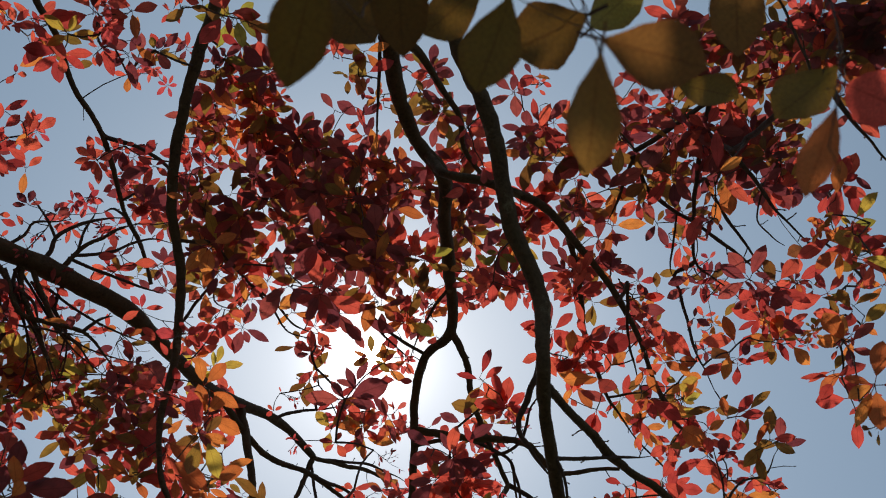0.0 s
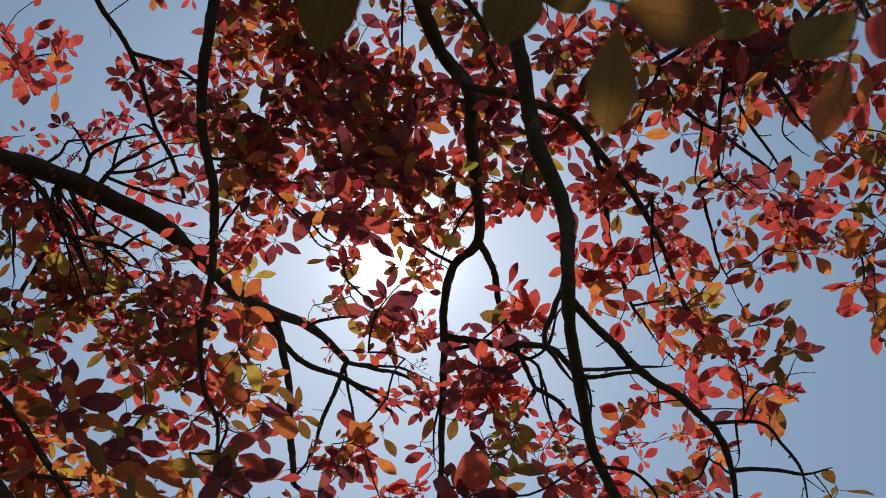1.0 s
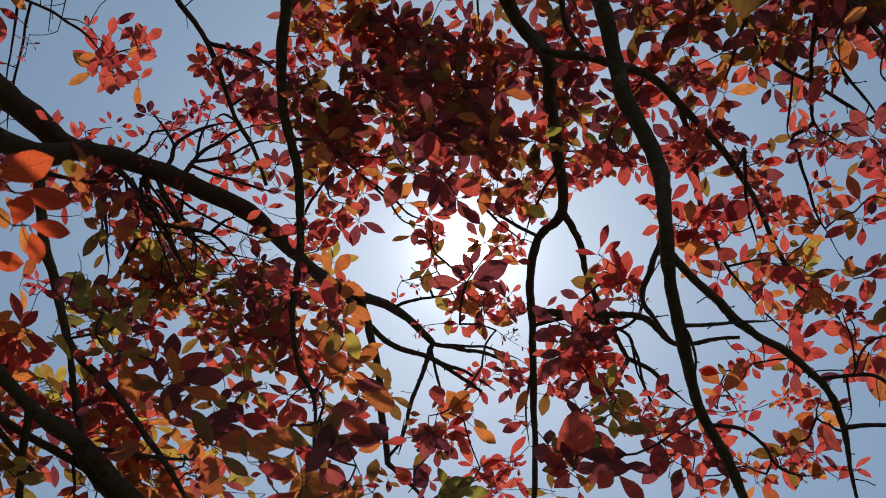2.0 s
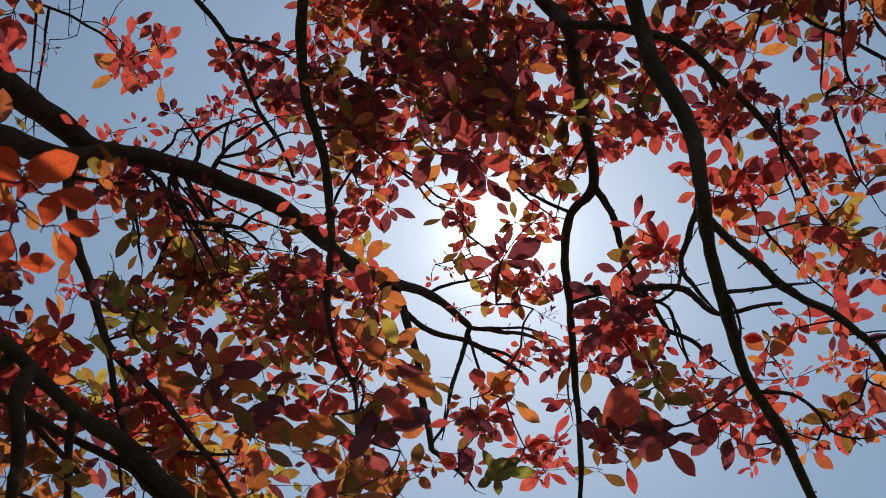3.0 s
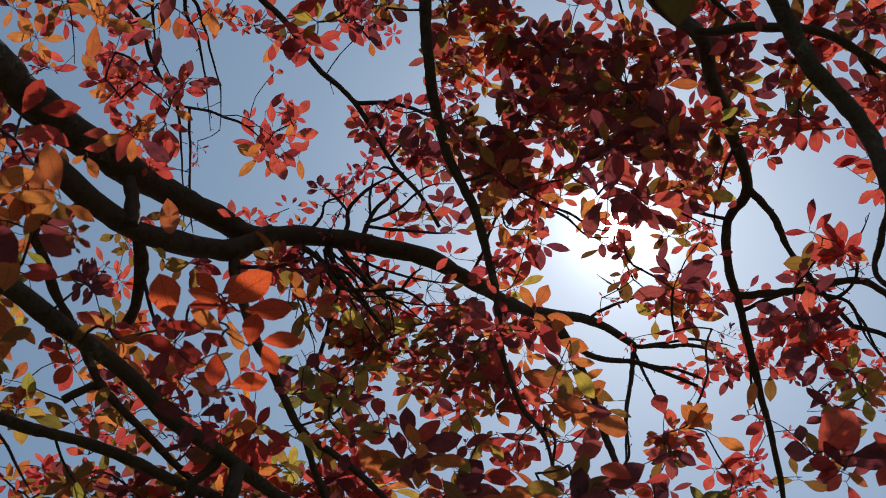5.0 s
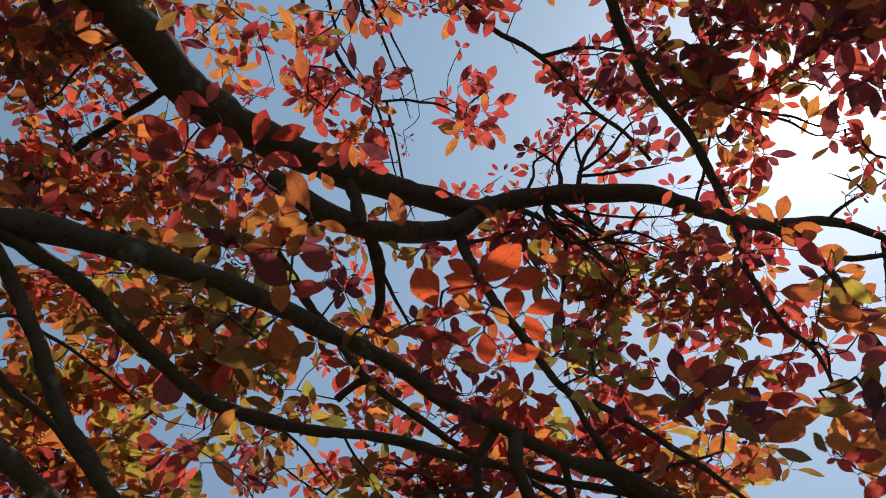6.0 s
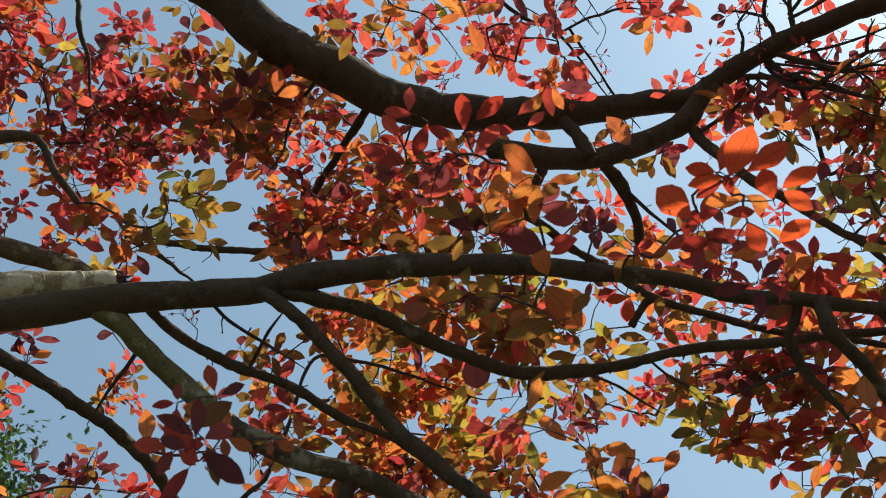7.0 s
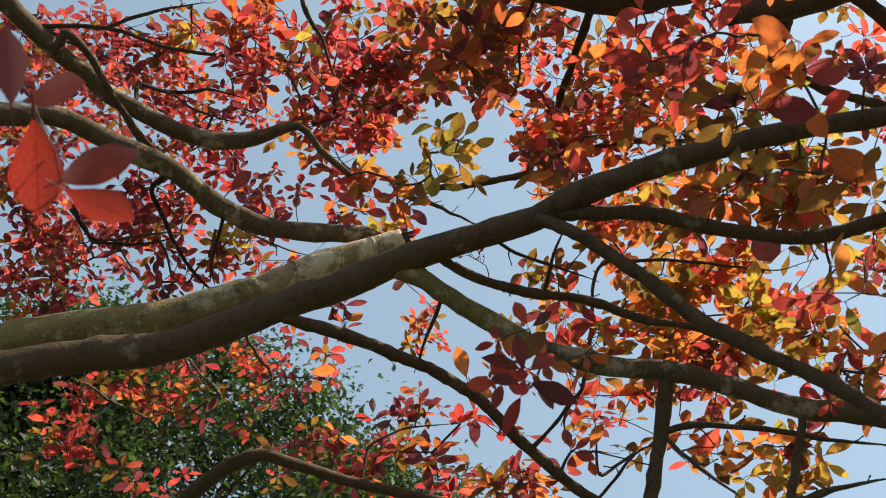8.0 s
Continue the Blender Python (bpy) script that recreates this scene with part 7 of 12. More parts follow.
spray(-2.170, 0.840, 3.039, 0.049, 0.0646, "rrrrgno", 10)
spray(-2.124, 0.906, 3.057, 0.049, 0.0646, "rrrrnng", 10)
spray(-2.480, 0.777, 3.122, 0.054, 0.0646, "rrnnono", 13)
spray(-2.436, 0.848, 3.143, 0.054, 0.0646, "rnrrnnn", 13)
spray(-2.492, 0.658, 3.169, 0.093, 0.0646, "mmrnnn", 38)
spray(-1.736, 0.718, 3.107, 0.057, 0.0680, "oyng", 12)
spray(-1.687, 0.776, 3.122, 0.057, 0.0680, "nyng", 12)
spray(-1.756, 0.746, 3.069, 0.054, 0.0680, "y", 16)
spray(-1.927, 1.046, 3.193, 0.054, 0.0680, "mmrnnn", 15)
spray(-1.191, 0.974, 2.981, 0.068, 0.0680, "r", 8)
spray(-1.442, 1.378, 3.257, 0.093, 0.0680, "rp", 21)
spray(-1.665, 1.532, 3.348, 0.093, 0.0680, "mmmnr", 27)
spray(-1.435, 1.470, 3.441, 0.083, 0.0800, "mmmnr", 3)
spray(-1.298, 1.482, 3.529, 0.091, 0.0800, "mrg", 10)
spray(-1.052, 1.305, 3.131, 0.061, 0.0680, "mrnr", 3)
spray(-1.402, 1.471, 3.213, 0.065, 0.0680, "mr", 8)
spray(-1.334, 1.513, 3.228, 0.065, 0.0680, "mr", 8)
spray(-1.266, 1.564, 3.232, 0.065, 0.0680, "mrnr", 5)
spray(-1.193, 1.604, 3.245, 0.065, 0.0680, "mrno", 5)
spray(-1.271, 1.666, 3.761, 0.099, 0.0648, "r", 19)
spray(0.640, 0.858, 3.942, 0.093, 0.0680, "mmmnr", 41)
spray(0.774, 0.986, 3.851, 0.100, 0.0680, "mmmnr", 43)
spray(0.705, 1.058, 3.841, 0.085, 0.0680, "mmmnr", 31)
spray(0.877, 1.083, 3.769, 0.085, 0.0680, "mmmnr", 28)
spray(1.028, 0.874, 3.796, 0.093, 0.0680, "mmmnrno", 37)
spray(0.954, 0.789, 3.859, 0.093, 0.0680, "mmmnrno", 41)
spray(0.638, 1.126, 4.126, 0.085, 0.0680, "mmmnr", 28)
spray(1.095, 0.740, 3.813, 0.065, 0.0680, "mmmnrno", 16)
spray(1.097, 0.816, 3.785, 0.065, 0.0680, "mmmnrno", 16)
spray(0.479, 1.040, 3.907, 0.077, 0.0680, "mmnrm", 27)
spray(0.815, 0.797, 3.909, 0.085, 0.0680, "mmmnr", 31)
spray(-1.321, 1.195, 3.096, 0.057, 0.0680, "o", 6)
spray(-1.268, 1.251, 3.086, 0.057, 0.0680, "r", 6)
spray(-1.445, 1.452, 3.255, 0.049, 0.0680, "rr", 4)
spray(-1.393, 1.502, 3.244, 0.049, 0.0680, "or", 4)
spray(-1.456, 1.693, 3.424, 0.068, 0.0680, "yg", 10)
spray(-1.691, 1.447, 3.395, 0.044, 0.0734, "rr", 2)
spray(-1.533, 1.381, 3.253, 0.041, 0.0680, "rr", 2)
spray(-1.512, 1.410, 3.242, 0.032, 0.0680, "o", 2)
spray(-1.481, 1.442, 3.237, 0.032, 0.0680, "o", 2)
spray(-1.330, 1.567, 3.223, 0.043, 0.0680, "mrnr", 3)
spray(-1.614, 1.557, 3.317, 0.044, 0.0800, "r", 2)
spray(-1.310, 1.307, 2.997, 0.036, 0.0680, "r", 2)
spray(-1.496, 1.644, 3.265, 0.045, 0.0719, "o", 3)
spray(-1.605, 1.444, 3.129, 0.070, 0.0680, "mmmnr", 14)
spray(-1.574, 1.475, 3.124, 0.065, 0.0680, "mr", 9)
spray(-1.619, 1.655, 3.229, 0.070, 0.0731, "mr", 9)
spray(-1.642, 1.417, 3.121, 0.062, 0.0680, "mmmnr", 7)
spray(-1.624, 1.473, 3.080, 0.065, 0.0680, "mr", 9)
spray(-1.563, 1.534, 3.069, 0.065, 0.0680, "mrno", 9)
spray(-1.861, 1.534, 3.241, 0.054, 0.0680, "nmnno", 6)
spray(-1.806, 1.594, 3.233, 0.054, 0.0680, "rmn", 6)
spray(-1.739, 1.409, 3.031, 0.062, 0.0680, "mnnn", 12)
spray(-1.712, 1.426, 3.041, 0.041, 0.0680, "yg", 2)
spray(-1.672, 1.469, 3.035, 0.041, 0.0680, "yg", 2)
spray(-1.542, 1.554, 3.066, 0.054, 0.0680, "yono", 6)
spray(-1.572, 1.748, 3.277, 0.060, 0.0680, "ro", 10)
spray(-1.489, 1.758, 3.194, 0.075, 0.0727, "yono", 14)
spray(-1.295, 1.437, 2.861, 0.061, 0.0680, "rno", 10)
spray(-1.405, 1.423, 2.896, 0.063, 0.0800, "orno", 6)
spray(-1.432, 1.367, 2.819, 0.029, 0.0680, "orno", 3)
spray(-1.378, 1.417, 2.809, 0.029, 0.0680, "orno", 3)
spray(-1.437, 1.691, 2.992, 0.062, 0.0680, "orno", 7)
spray(-1.360, 1.551, 2.852, 0.030, 0.0711, "omnno", 2)
spray(-1.269, 1.511, 2.787, 0.029, 0.0680, "omnno", 2)
spray(-1.598, 1.555, 3.011, 0.054, 0.0680, "omnno", 6)
spray(-1.243, 1.675, 3.240, 0.055, 0.0800, "r", 2)
spray(-1.192, 1.691, 3.232, 0.050, 0.0800, "yr", 2)
spray(-1.135, 1.719, 3.205, 0.049, 0.0800, "yo", 2)
spray(-1.100, 1.761, 3.155, 0.047, 0.0774, "y", 2)
spray(-1.176, 1.721, 3.154, 0.032, 0.0680, "r", 2)
spray(-1.145, 1.744, 3.144, 0.032, 0.0680, "r", 2)
spray(-1.243, 1.972, 3.248, 0.038, 0.0680, "yg", 2)
spray(-1.040, 1.788, 3.145, 0.055, 0.0772, "r", 4)
spray(-1.327, 1.884, 3.303, 0.027, 0.0680, "mrno", 2)
spray(-1.259, 1.937, 3.283, 0.027, 0.0680, "mrnono", 2)
spray(-1.279, 1.821, 3.405, 0.060, 0.0680, "mrnr", 4)
spray(-1.241, 1.779, 3.035, 0.066, 0.0680, "rno", 6)
spray(-1.214, 1.818, 3.001, 0.043, 0.0680, "orno", 2)
spray(-1.634, 2.338, 3.402, 0.070, 0.0680, "rno", 4)
spray(-1.088, 1.812, 3.093, 0.046, 0.0680, "rno", 2)
spray(-2.262, 1.261, 3.324, 0.054, 0.0413, "mmmnrnn", 17)
spray(-2.287, 1.295, 3.262, 0.041, 0.0413, "mmmnnno", 6)
spray(-1.505, 0.850, 2.513, 0.062, 0.0680, "mmmnrno", 9)
spray(-1.545, 0.808, 2.496, 0.051, 0.0680, "mgno", 6)
spray(-1.497, 0.892, 2.478, 0.057, 0.0680, "mmmnrno", 7)
spray(-1.492, 0.916, 2.455, 0.045, 0.0680, "mmmnrno", 4)
spray(-1.842, 1.020, 2.625, 0.043, 0.0680, "rmrono", 5)
spray(-1.808, 1.080, 2.612, 0.043, 0.0680, "rmrono", 5)
spray(-2.103, 1.044, 2.860, 0.062, 0.0646, "orno", 9)
spray(-1.869, 0.946, 2.661, 0.054, 0.0646, "oyno", 7)
spray(-2.114, 1.005, 2.879, 0.054, 0.0646, "nng", 6)
spray(-1.901, 0.881, 2.672, 0.048, 0.0646, "orno", 6)
spray(-1.924, 1.364, 2.783, 0.049, 0.0680, "rno", 4)
spray(-1.960, 1.364, 2.725, 0.049, 0.0680, "rno", 4)
spray(-1.803, 0.997, 2.714, 0.048, 0.0680, "mono", 6)
spray(-2.122, 1.107, 2.764, 0.032, 0.0646, "rno", 2)
spray(-2.096, 1.155, 2.755, 0.032, 0.0680, "rno", 2)
spray(-2.092, 1.010, 2.909, 0.032, 0.0646, "mmmnrno", 2)
spray(-2.074, 1.048, 2.902, 0.032, 0.0646, "mmmnrno", 2)
spray(-2.095, 0.923, 2.978, 0.054, 0.0646, "oyng", 6)
spray(-2.135, 0.940, 2.902, 0.054, 0.0646, "nno", 6)
spray(-2.424, 1.017, 3.257, 0.072, 0.0513, "rno", 17)
spray(-2.411, 0.914, 3.341, 0.081, 0.0616, "oyno", 14)
spray(-1.525, 0.622, 2.689, 0.051, 0.0646, "rmnono", 3)
spray(-2.210, 1.277, 3.374, 0.038, 0.0413, "rng", 3)
spray(-2.188, 1.320, 3.364, 0.038, 0.0413, "nno", 3)
spray(-2.154, 1.406, 3.329, 0.038, 0.0435, "rng", 6)
spray(-2.132, 1.447, 3.318, 0.038, 0.0435, "rno", 6)
spray(-1.781, 1.307, 3.040, 0.032, 0.0680, "yg", 2)
spray(-1.754, 1.349, 3.026, 0.032, 0.0680, "yg", 2)
spray(-1.770, 1.346, 3.011, 0.032, 0.0680, "g", 2)
spray(-1.795, 1.349, 2.978, 0.032, 0.0680, "g", 2)
spray(-2.321, 1.002, 3.091, 0.060, 0.0646, "yg", 7)
spray(-1.895, 0.621, 3.936, 0.099, 0.0648, "ronr", 14)
spray(-2.194, 0.573, 4.161, 0.110, 0.0680, "rnrnn", 15)
spray(-1.978, 0.725, 3.828, 0.099, 0.0648, "ooono", 14)
spray(-2.086, 0.636, 3.768, 0.099, 0.0648, "gono", 14)
spray(-1.757, 0.752, 3.765, 0.093, 0.0680, "oorno", 11)
spray(-2.133, 0.494, 4.233, 0.100, 0.0680, "rrrnn", 12)
spray(-1.721, 0.730, 3.443, 0.085, 0.0680, "yggno", 9)
spray(-1.696, 0.804, 3.256, 0.081, 0.0680, "yogng", 8)
spray(-1.900, 0.648, 3.311, 0.065, 0.0680, "oogno", 6)
spray(-1.878, 0.727, 3.292, 0.065, 0.0680, "oogng", 6)
spray(-1.764, 0.832, 3.169, 0.062, 0.0680, "nyno", 6)
spray(-1.739, 0.901, 3.148, 0.062, 0.0680, "oyno", 6)
spray(-2.449, 0.633, 3.367, 0.076, 0.0616, "grnn", 6)
spray(-2.424, 0.730, 3.350, 0.076, 0.0616, "orng", 6)
spray(-2.456, 0.762, 3.288, 0.076, 0.0616, "ngno", 6)
spray(-2.429, 0.855, 3.269, 0.076, 0.0616, "ogng", 6)
spray(-2.404, 0.871, 3.294, 0.076, 0.0616, "nnrng", 6)
spray(-2.375, 0.961, 3.274, 0.076, 0.0616, "ggrno", 6)
spray(-1.859, -0.598, 3.888, 0.076, 0.0598, "rmpmop", 19)
spray(-2.316, -0.648, 4.173, 0.084, 0.0598, "rmpmop", 12)
spray(-2.300, -0.553, 4.203, 0.084, 0.0598, "rmrop", 10)
spray(-2.036, -0.603, 3.969, 0.072, 0.0475, "rmpmop", 33)
spray(-2.019, -0.441, 4.009, 0.081, 0.0540, "p", 29)
spray(-2.072, -0.358, 4.370, 0.055, 0.0556, "p", 19)
spray(-1.998, -0.408, 4.028, 0.038, 0.0540, "rmrrrp", 6)
spray(-1.989, -0.364, 4.040, 0.038, 0.0540, "mrrrnp", 6)
spray(-2.033, -0.192, 4.433, 0.080, 0.0680, "rmrrnn", 23)
spray(-2.166, -0.213, 4.338, 0.063, 0.0680, "rpp", 13)
spray(-2.143, -0.126, 4.356, 0.063, 0.0680, "rpnn", 13)
spray(-2.352, -0.519, 4.164, 0.084, 0.0598, "mmrnp", 10)
spray(-2.334, -0.421, 4.191, 0.084, 0.0680, "mmmnp", 17)
spray(-2.108, -0.348, 3.946, 0.076, 0.0540, "mpp", 22)
spray(-2.088, -0.256, 3.969, 0.076, 0.0540, "mpp", 22)
spray(-2.102, -0.260, 3.957, 0.057, 0.0540, "rpp", 14)
spray(-2.085, -0.182, 3.974, 0.057, 0.0540, "mpnr", 14)
spray(-2.024, -0.108, 4.021, 0.076, 0.0648, "mnnn", 15)
spray(-1.998, -0.012, 4.038, 0.076, 0.0648, "mnno", 15)
spray(-2.028, 0.034, 4.012, 0.081, 0.0648, "nnmnr", 25)
spray(-2.096, -0.117, 3.964, 0.081, 0.0648, "mmmrnr", 25)
spray(-2.456, -0.551, 4.065, 0.084, 0.0598, "mmrnp", 10)
spray(-2.441, -0.454, 4.093, 0.084, 0.0680, "mmrnp", 17)
spray(-2.446, -0.400, 4.094, 0.084, 0.0680, "mmrnp", 17)
spray(-2.428, -0.298, 4.120, 0.084, 0.0680, "mmrrp", 17)
spray(-2.414, -0.229, 4.136, 0.090, 0.0680, "mmrnp", 28)
spray(-2.100, 0.025, 4.382, 0.070, 0.0680, "onnr", 20)
spray(-1.886, 0.269, 4.497, 0.090, 0.0680, "mrnr", 28)
spray(-1.870, 0.449, 4.475, 0.080, 0.0680, "rrnr", 8)
spray(-1.957, 0.214, 4.461, 0.070, 0.0680, "nonr", 20)
spray(-1.789, 0.522, 4.507, 0.060, 0.0680, "rrrrono", 13)
spray(-2.922, -0.884, 3.474, 0.085, 0.0571, "mrmpm", 8)
spray(-2.933, -0.784, 3.495, 0.085, 0.0571, "mmrnm", 8)
spray(-2.943, -0.662, 3.517, 0.085, 0.0571, "rmrpm", 6)
spray(-2.949, -0.555, 3.535, 0.085, 0.0571, "rrmo", 6)
spray(-3.020, -0.856, 3.328, 0.085, 0.0571, "rmnm", 5)
spray(-3.134, -0.607, 3.213, 0.085, 0.0571, "rmnm", 4)
spray(-3.141, -0.502, 3.227, 0.085, 0.0571, "rmrm", 4)
spray(-1.947, -0.867, 3.958, 0.095, 0.0475, "rmpm", 24)
spray(-2.193, -0.479, 3.839, 0.076, 0.0475, "rmrop", 5)
spray(-2.188, -0.380, 3.856, 0.076, 0.0540, "mmmrp", 9)
spray(-2.187, -0.882, 3.744, 0.076, 0.0475, "mmrnm", 9)
spray(-2.192, -0.794, 3.769, 0.076, 0.0475, "rmpm", 9)
spray(-2.403, -0.218, 4.129, 0.090, 0.0680, "rmmrp", 10)
spray(-2.425, -0.640, 3.563, 0.057, 0.0540, "rmrop", 6)
spray(-2.427, -0.561, 3.579, 0.057, 0.0540, "rmrop", 6)
spray(-1.904, -1.089, 3.910, 0.085, 0.0380, "mmrnm", 30)
spray(-1.920, -0.983, 3.935, 0.085, 0.0380, "mrmpm", 30)
spray(-1.948, -0.881, 3.945, 0.076, 0.0380, "rmpm", 13)
spray(-1.958, -0.784, 3.962, 0.076, 0.0380, "mrmpm", 13)
spray(-2.112, -1.242, 3.659, 0.081, 0.0380, "mrmpm", 29)
spray(-2.730, -0.907, 3.288, 0.079, 0.0344, "rmn", 21)
spray(-2.748, -0.804, 3.300, 0.079, 0.0344, "mrnpm", 21)
spray(-2.772, -0.628, 3.316, 0.080, 0.0344, "rmnm", 18)
spray(-0.386, 1.117, 4.150, 0.085, 0.0680, "mmnrm", 22)
spray(-0.408, 1.260, 4.082, 0.085, 0.0680, "mmnrm", 33)
spray(-0.643, 1.360, 3.986, 0.076, 0.0680, "mmnrm", 33)
spray(-0.210, 1.437, 4.008, 0.081, 0.0680, "mmnrm", 29)
spray(0.238, 1.334, 4.026, 0.080, 0.0742, "mmnrm", 27)
spray(0.025, 1.651, 4.290, 0.086, 0.0800, "rmro", 15)
spray(0.195, 1.345, 3.749, 0.070, 0.0680, "mmnrm", 15)
spray(0.410, 1.442, 3.853, 0.074, 0.0723, "mmnrm", 15)
spray(-1.298, 1.311, 3.758, 0.076, 0.0680, "rmrr", 18)
spray(-0.910, 2.184, 4.217, 0.094, 0.0800, "mmmnr", 24)
spray(-2.095, 0.481, 3.693, 0.076, 0.0680, "oorno", 10)
spray(-2.296, 0.388, 3.517, 0.071, 0.0680, "mmrnno", 10)
spray(-2.252, 0.457, 3.546, 0.071, 0.0680, "mmrnnn", 10)
spray(-2.195, 0.539, 3.578, 0.071, 0.0680, "mmnnno", 10)
spray(-2.144, 0.610, 3.604, 0.071, 0.0680, "oorng", 10)
spray(-1.377, 1.090, 3.176, 0.061, 0.0680, "mmrn", 9)
spray(-0.421, 1.453, 4.213, 0.081, 0.0648, "mmnrm", 18)
spray(-0.939, 1.516, 4.539, 0.091, 0.0649, "mmnrm", 23)
spray(-0.677, 1.455, 4.177, 0.081, 0.0648, "mmnrm", 37)
spray(-0.534, 1.122, 4.210, 0.076, 0.0680, "mmnrm", 23)
spray(-0.824, 1.224, 4.298, 0.081, 0.0648, "rmrr", 19)
spray(-0.321, 1.454, 4.224, 0.072, 0.0680, "mmnrm", 20)
spray(-0.894, 1.355, 4.212, 0.081, 0.0648, "rmrr", 22)
spray(-0.689, 1.458, 4.199, 0.077, 0.0648, "mmnrm", 25)
spray(-0.385, 1.592, 4.155, 0.063, 0.0648, "mmnrm", 14)
spray(-1.800, 1.237, 3.551, 0.076, 0.0736, "mmmnrno", 15)
spray(-1.519, 1.255, 3.432, 0.070, 0.0680, "mmmnr", 15)
spray(-1.745, 1.202, 3.286, 0.065, 0.0680, "mmmnnno", 8)
spray(-1.799, 1.356, 3.436, 0.070, 0.0732, "mmmnnno", 8)
spray(-1.940, 1.425, 3.335, 0.071, 0.0680, "mmmnrno", 9)
spray(-1.869, 1.485, 3.351, 0.071, 0.0680, "mmmnrno", 9)
spray(-1.568, 1.706, 3.399, 0.076, 0.0680, "mmmnr", 15)
spray(-2.609, -0.797, 3.267, 0.066, 0.0475, "rmpm", 3)
spray(-2.618, -0.716, 3.284, 0.066, 0.0475, "mmrnm", 3)
spray(-2.697, -0.773, 3.137, 0.066, 0.0475, "rmn", 3)
spray(-2.706, -0.692, 3.152, 0.066, 0.0475, "mrnpm", 3)
spray(-2.305, -0.821, 3.645, 0.081, 0.0475, "mmrnm", 14)
spray(-2.544, 0.594, 3.877, 0.080, 0.0680, "mmmnnno", 12)
spray(-2.414, 0.308, 3.374, 0.072, 0.0680, "mmmnnnn", 14)
spray(-2.559, 0.430, 3.134, 0.072, 0.0646, "mmmnrno", 9)
spray(-2.487, 0.613, 3.165, 0.072, 0.0646, "mmmnnng", 5)
spray(-1.895, 0.483, 3.487, 0.062, 0.0680, "ong", 6)
spray(-1.756, 0.504, 3.597, 0.062, 0.0680, "ono", 6)
spray(-1.983, 0.444, 3.778, 0.054, 0.0680, "rno", 2)
spray(-1.948, 0.508, 3.788, 0.054, 0.0680, "rno", 2)
spray(-2.076, 0.259, 3.741, 0.054, 0.0680, "mmmnmnr", 3)
spray(-2.045, 0.322, 3.755, 0.054, 0.0680, "nnn", 3)
spray(-2.523, 0.283, 3.483, 0.072, 0.0648, "mmrnng", 20)
spray(-2.616, 0.325, 3.348, 0.072, 0.0648, "mmrnng", 16)
spray(-1.942, 0.543, 3.764, 0.068, 0.0680, "oorno", 10)
spray(-1.855, 0.749, 3.759, 0.068, 0.0680, "oorno", 8)
spray(0.052, 1.532, 4.306, 0.084, 0.0755, "mmmnr", 21)
spray(0.254, 1.383, 4.015, 0.076, 0.0680, "mmnrm", 20)
spray(0.071, 1.182, 4.393, 0.082, 0.0736, "mmmnr", 18)
spray(0.481, 1.101, 4.128, 0.068, 0.0680, "mmnrm", 13)
spray(-0.811, 1.682, 3.477, 0.073, 0.0711, "mrnr", 14)
spray(-2.467, -0.906, 3.405, 0.038, 0.0432, "mmrnm", 11)
spray(-2.480, -0.825, 3.416, 0.038, 0.0432, "rmpm", 11)
spray(-2.459, -0.751, 3.467, 0.038, 0.0432, "rmpm", 6)
spray(-2.468, -0.683, 3.475, 0.038, 0.0432, "mmrnm", 6)
spray(-1.439, 1.261, 4.754, 0.054, 0.0429, "p", 14)
spray(-1.160, 1.367, 4.216, 0.042, 0.0371, "p", 8)
spray(-1.720, 1.521, 4.544, 0.047, 0.0528, "pr", 9)
spray(-1.339, 1.548, 4.586, 0.067, 0.0436, "r", 10)
spray(-1.072, 1.398, 4.547, 0.039, 0.0310, "p", 16)
spray(-0.659, 1.075, 4.145, 0.038, 0.0271, "mmnrm", 13)
spray(-0.683, 1.217, 4.259, 0.059, 0.0335, "mmnrm", 13)
spray(-0.653, 1.201, 3.977, 0.040, 0.0374, "mmnrm", 11)
spray(-0.592, 1.304, 4.211, 0.059, 0.0307, "mmnrm", 9)
spray(-0.454, 1.249, 4.273, 0.047, 0.0350, "mmnrm", 12)
spray(-0.679, 1.358, 3.900, 0.053, 0.0306, "mmnrm", 20)
spray(-0.428, 1.323, 3.761, 0.047, 0.0242, "mmnrm", 19)
spray(-0.432, 1.314, 4.446, 0.063, 0.0344, "mmnrm", 9)
spray(-0.139, 1.425, 4.874, 0.070, 0.0505, "mmnrm", 8)
spray(-0.221, 1.328, 3.993, 0.039, 0.0289, "mmnrm", 12)
spray(-0.128, 1.105, 3.847, 0.037, 0.0341, "mmnrm", 9)
spray(-0.198, 1.162, 3.678, 0.034, 0.0325, "mmnrm", 13)
spray(-0.157, 1.334, 3.693, 0.045, 0.0305, "mmnrm", 20)
spray(-0.412, 1.746, 3.983, 0.044, 0.0310, "p", 14)
spray(-0.131, 2.038, 4.297, 0.044, 0.0423, "pr", 10)
spray(-0.317, 1.960, 3.890, 0.054, 0.0399, "pr", 11)
spray(-0.352, 1.940, 3.857, 0.035, 0.0350, "pr", 16)
spray(-0.231, 2.221, 4.201, 0.060, 0.0436, "p", 16)
spray(-0.062, 1.799, 4.238, 0.055, 0.0397, "pr", 16)
spray(0.139, 1.835, 4.356, 0.047, 0.0345, "rmrr", 9)
spray(0.124, 1.436, 4.739, 0.064, 0.0477, "pr", 16)
spray(0.060, 1.421, 4.301, 0.048, 0.0381, "p", 8)
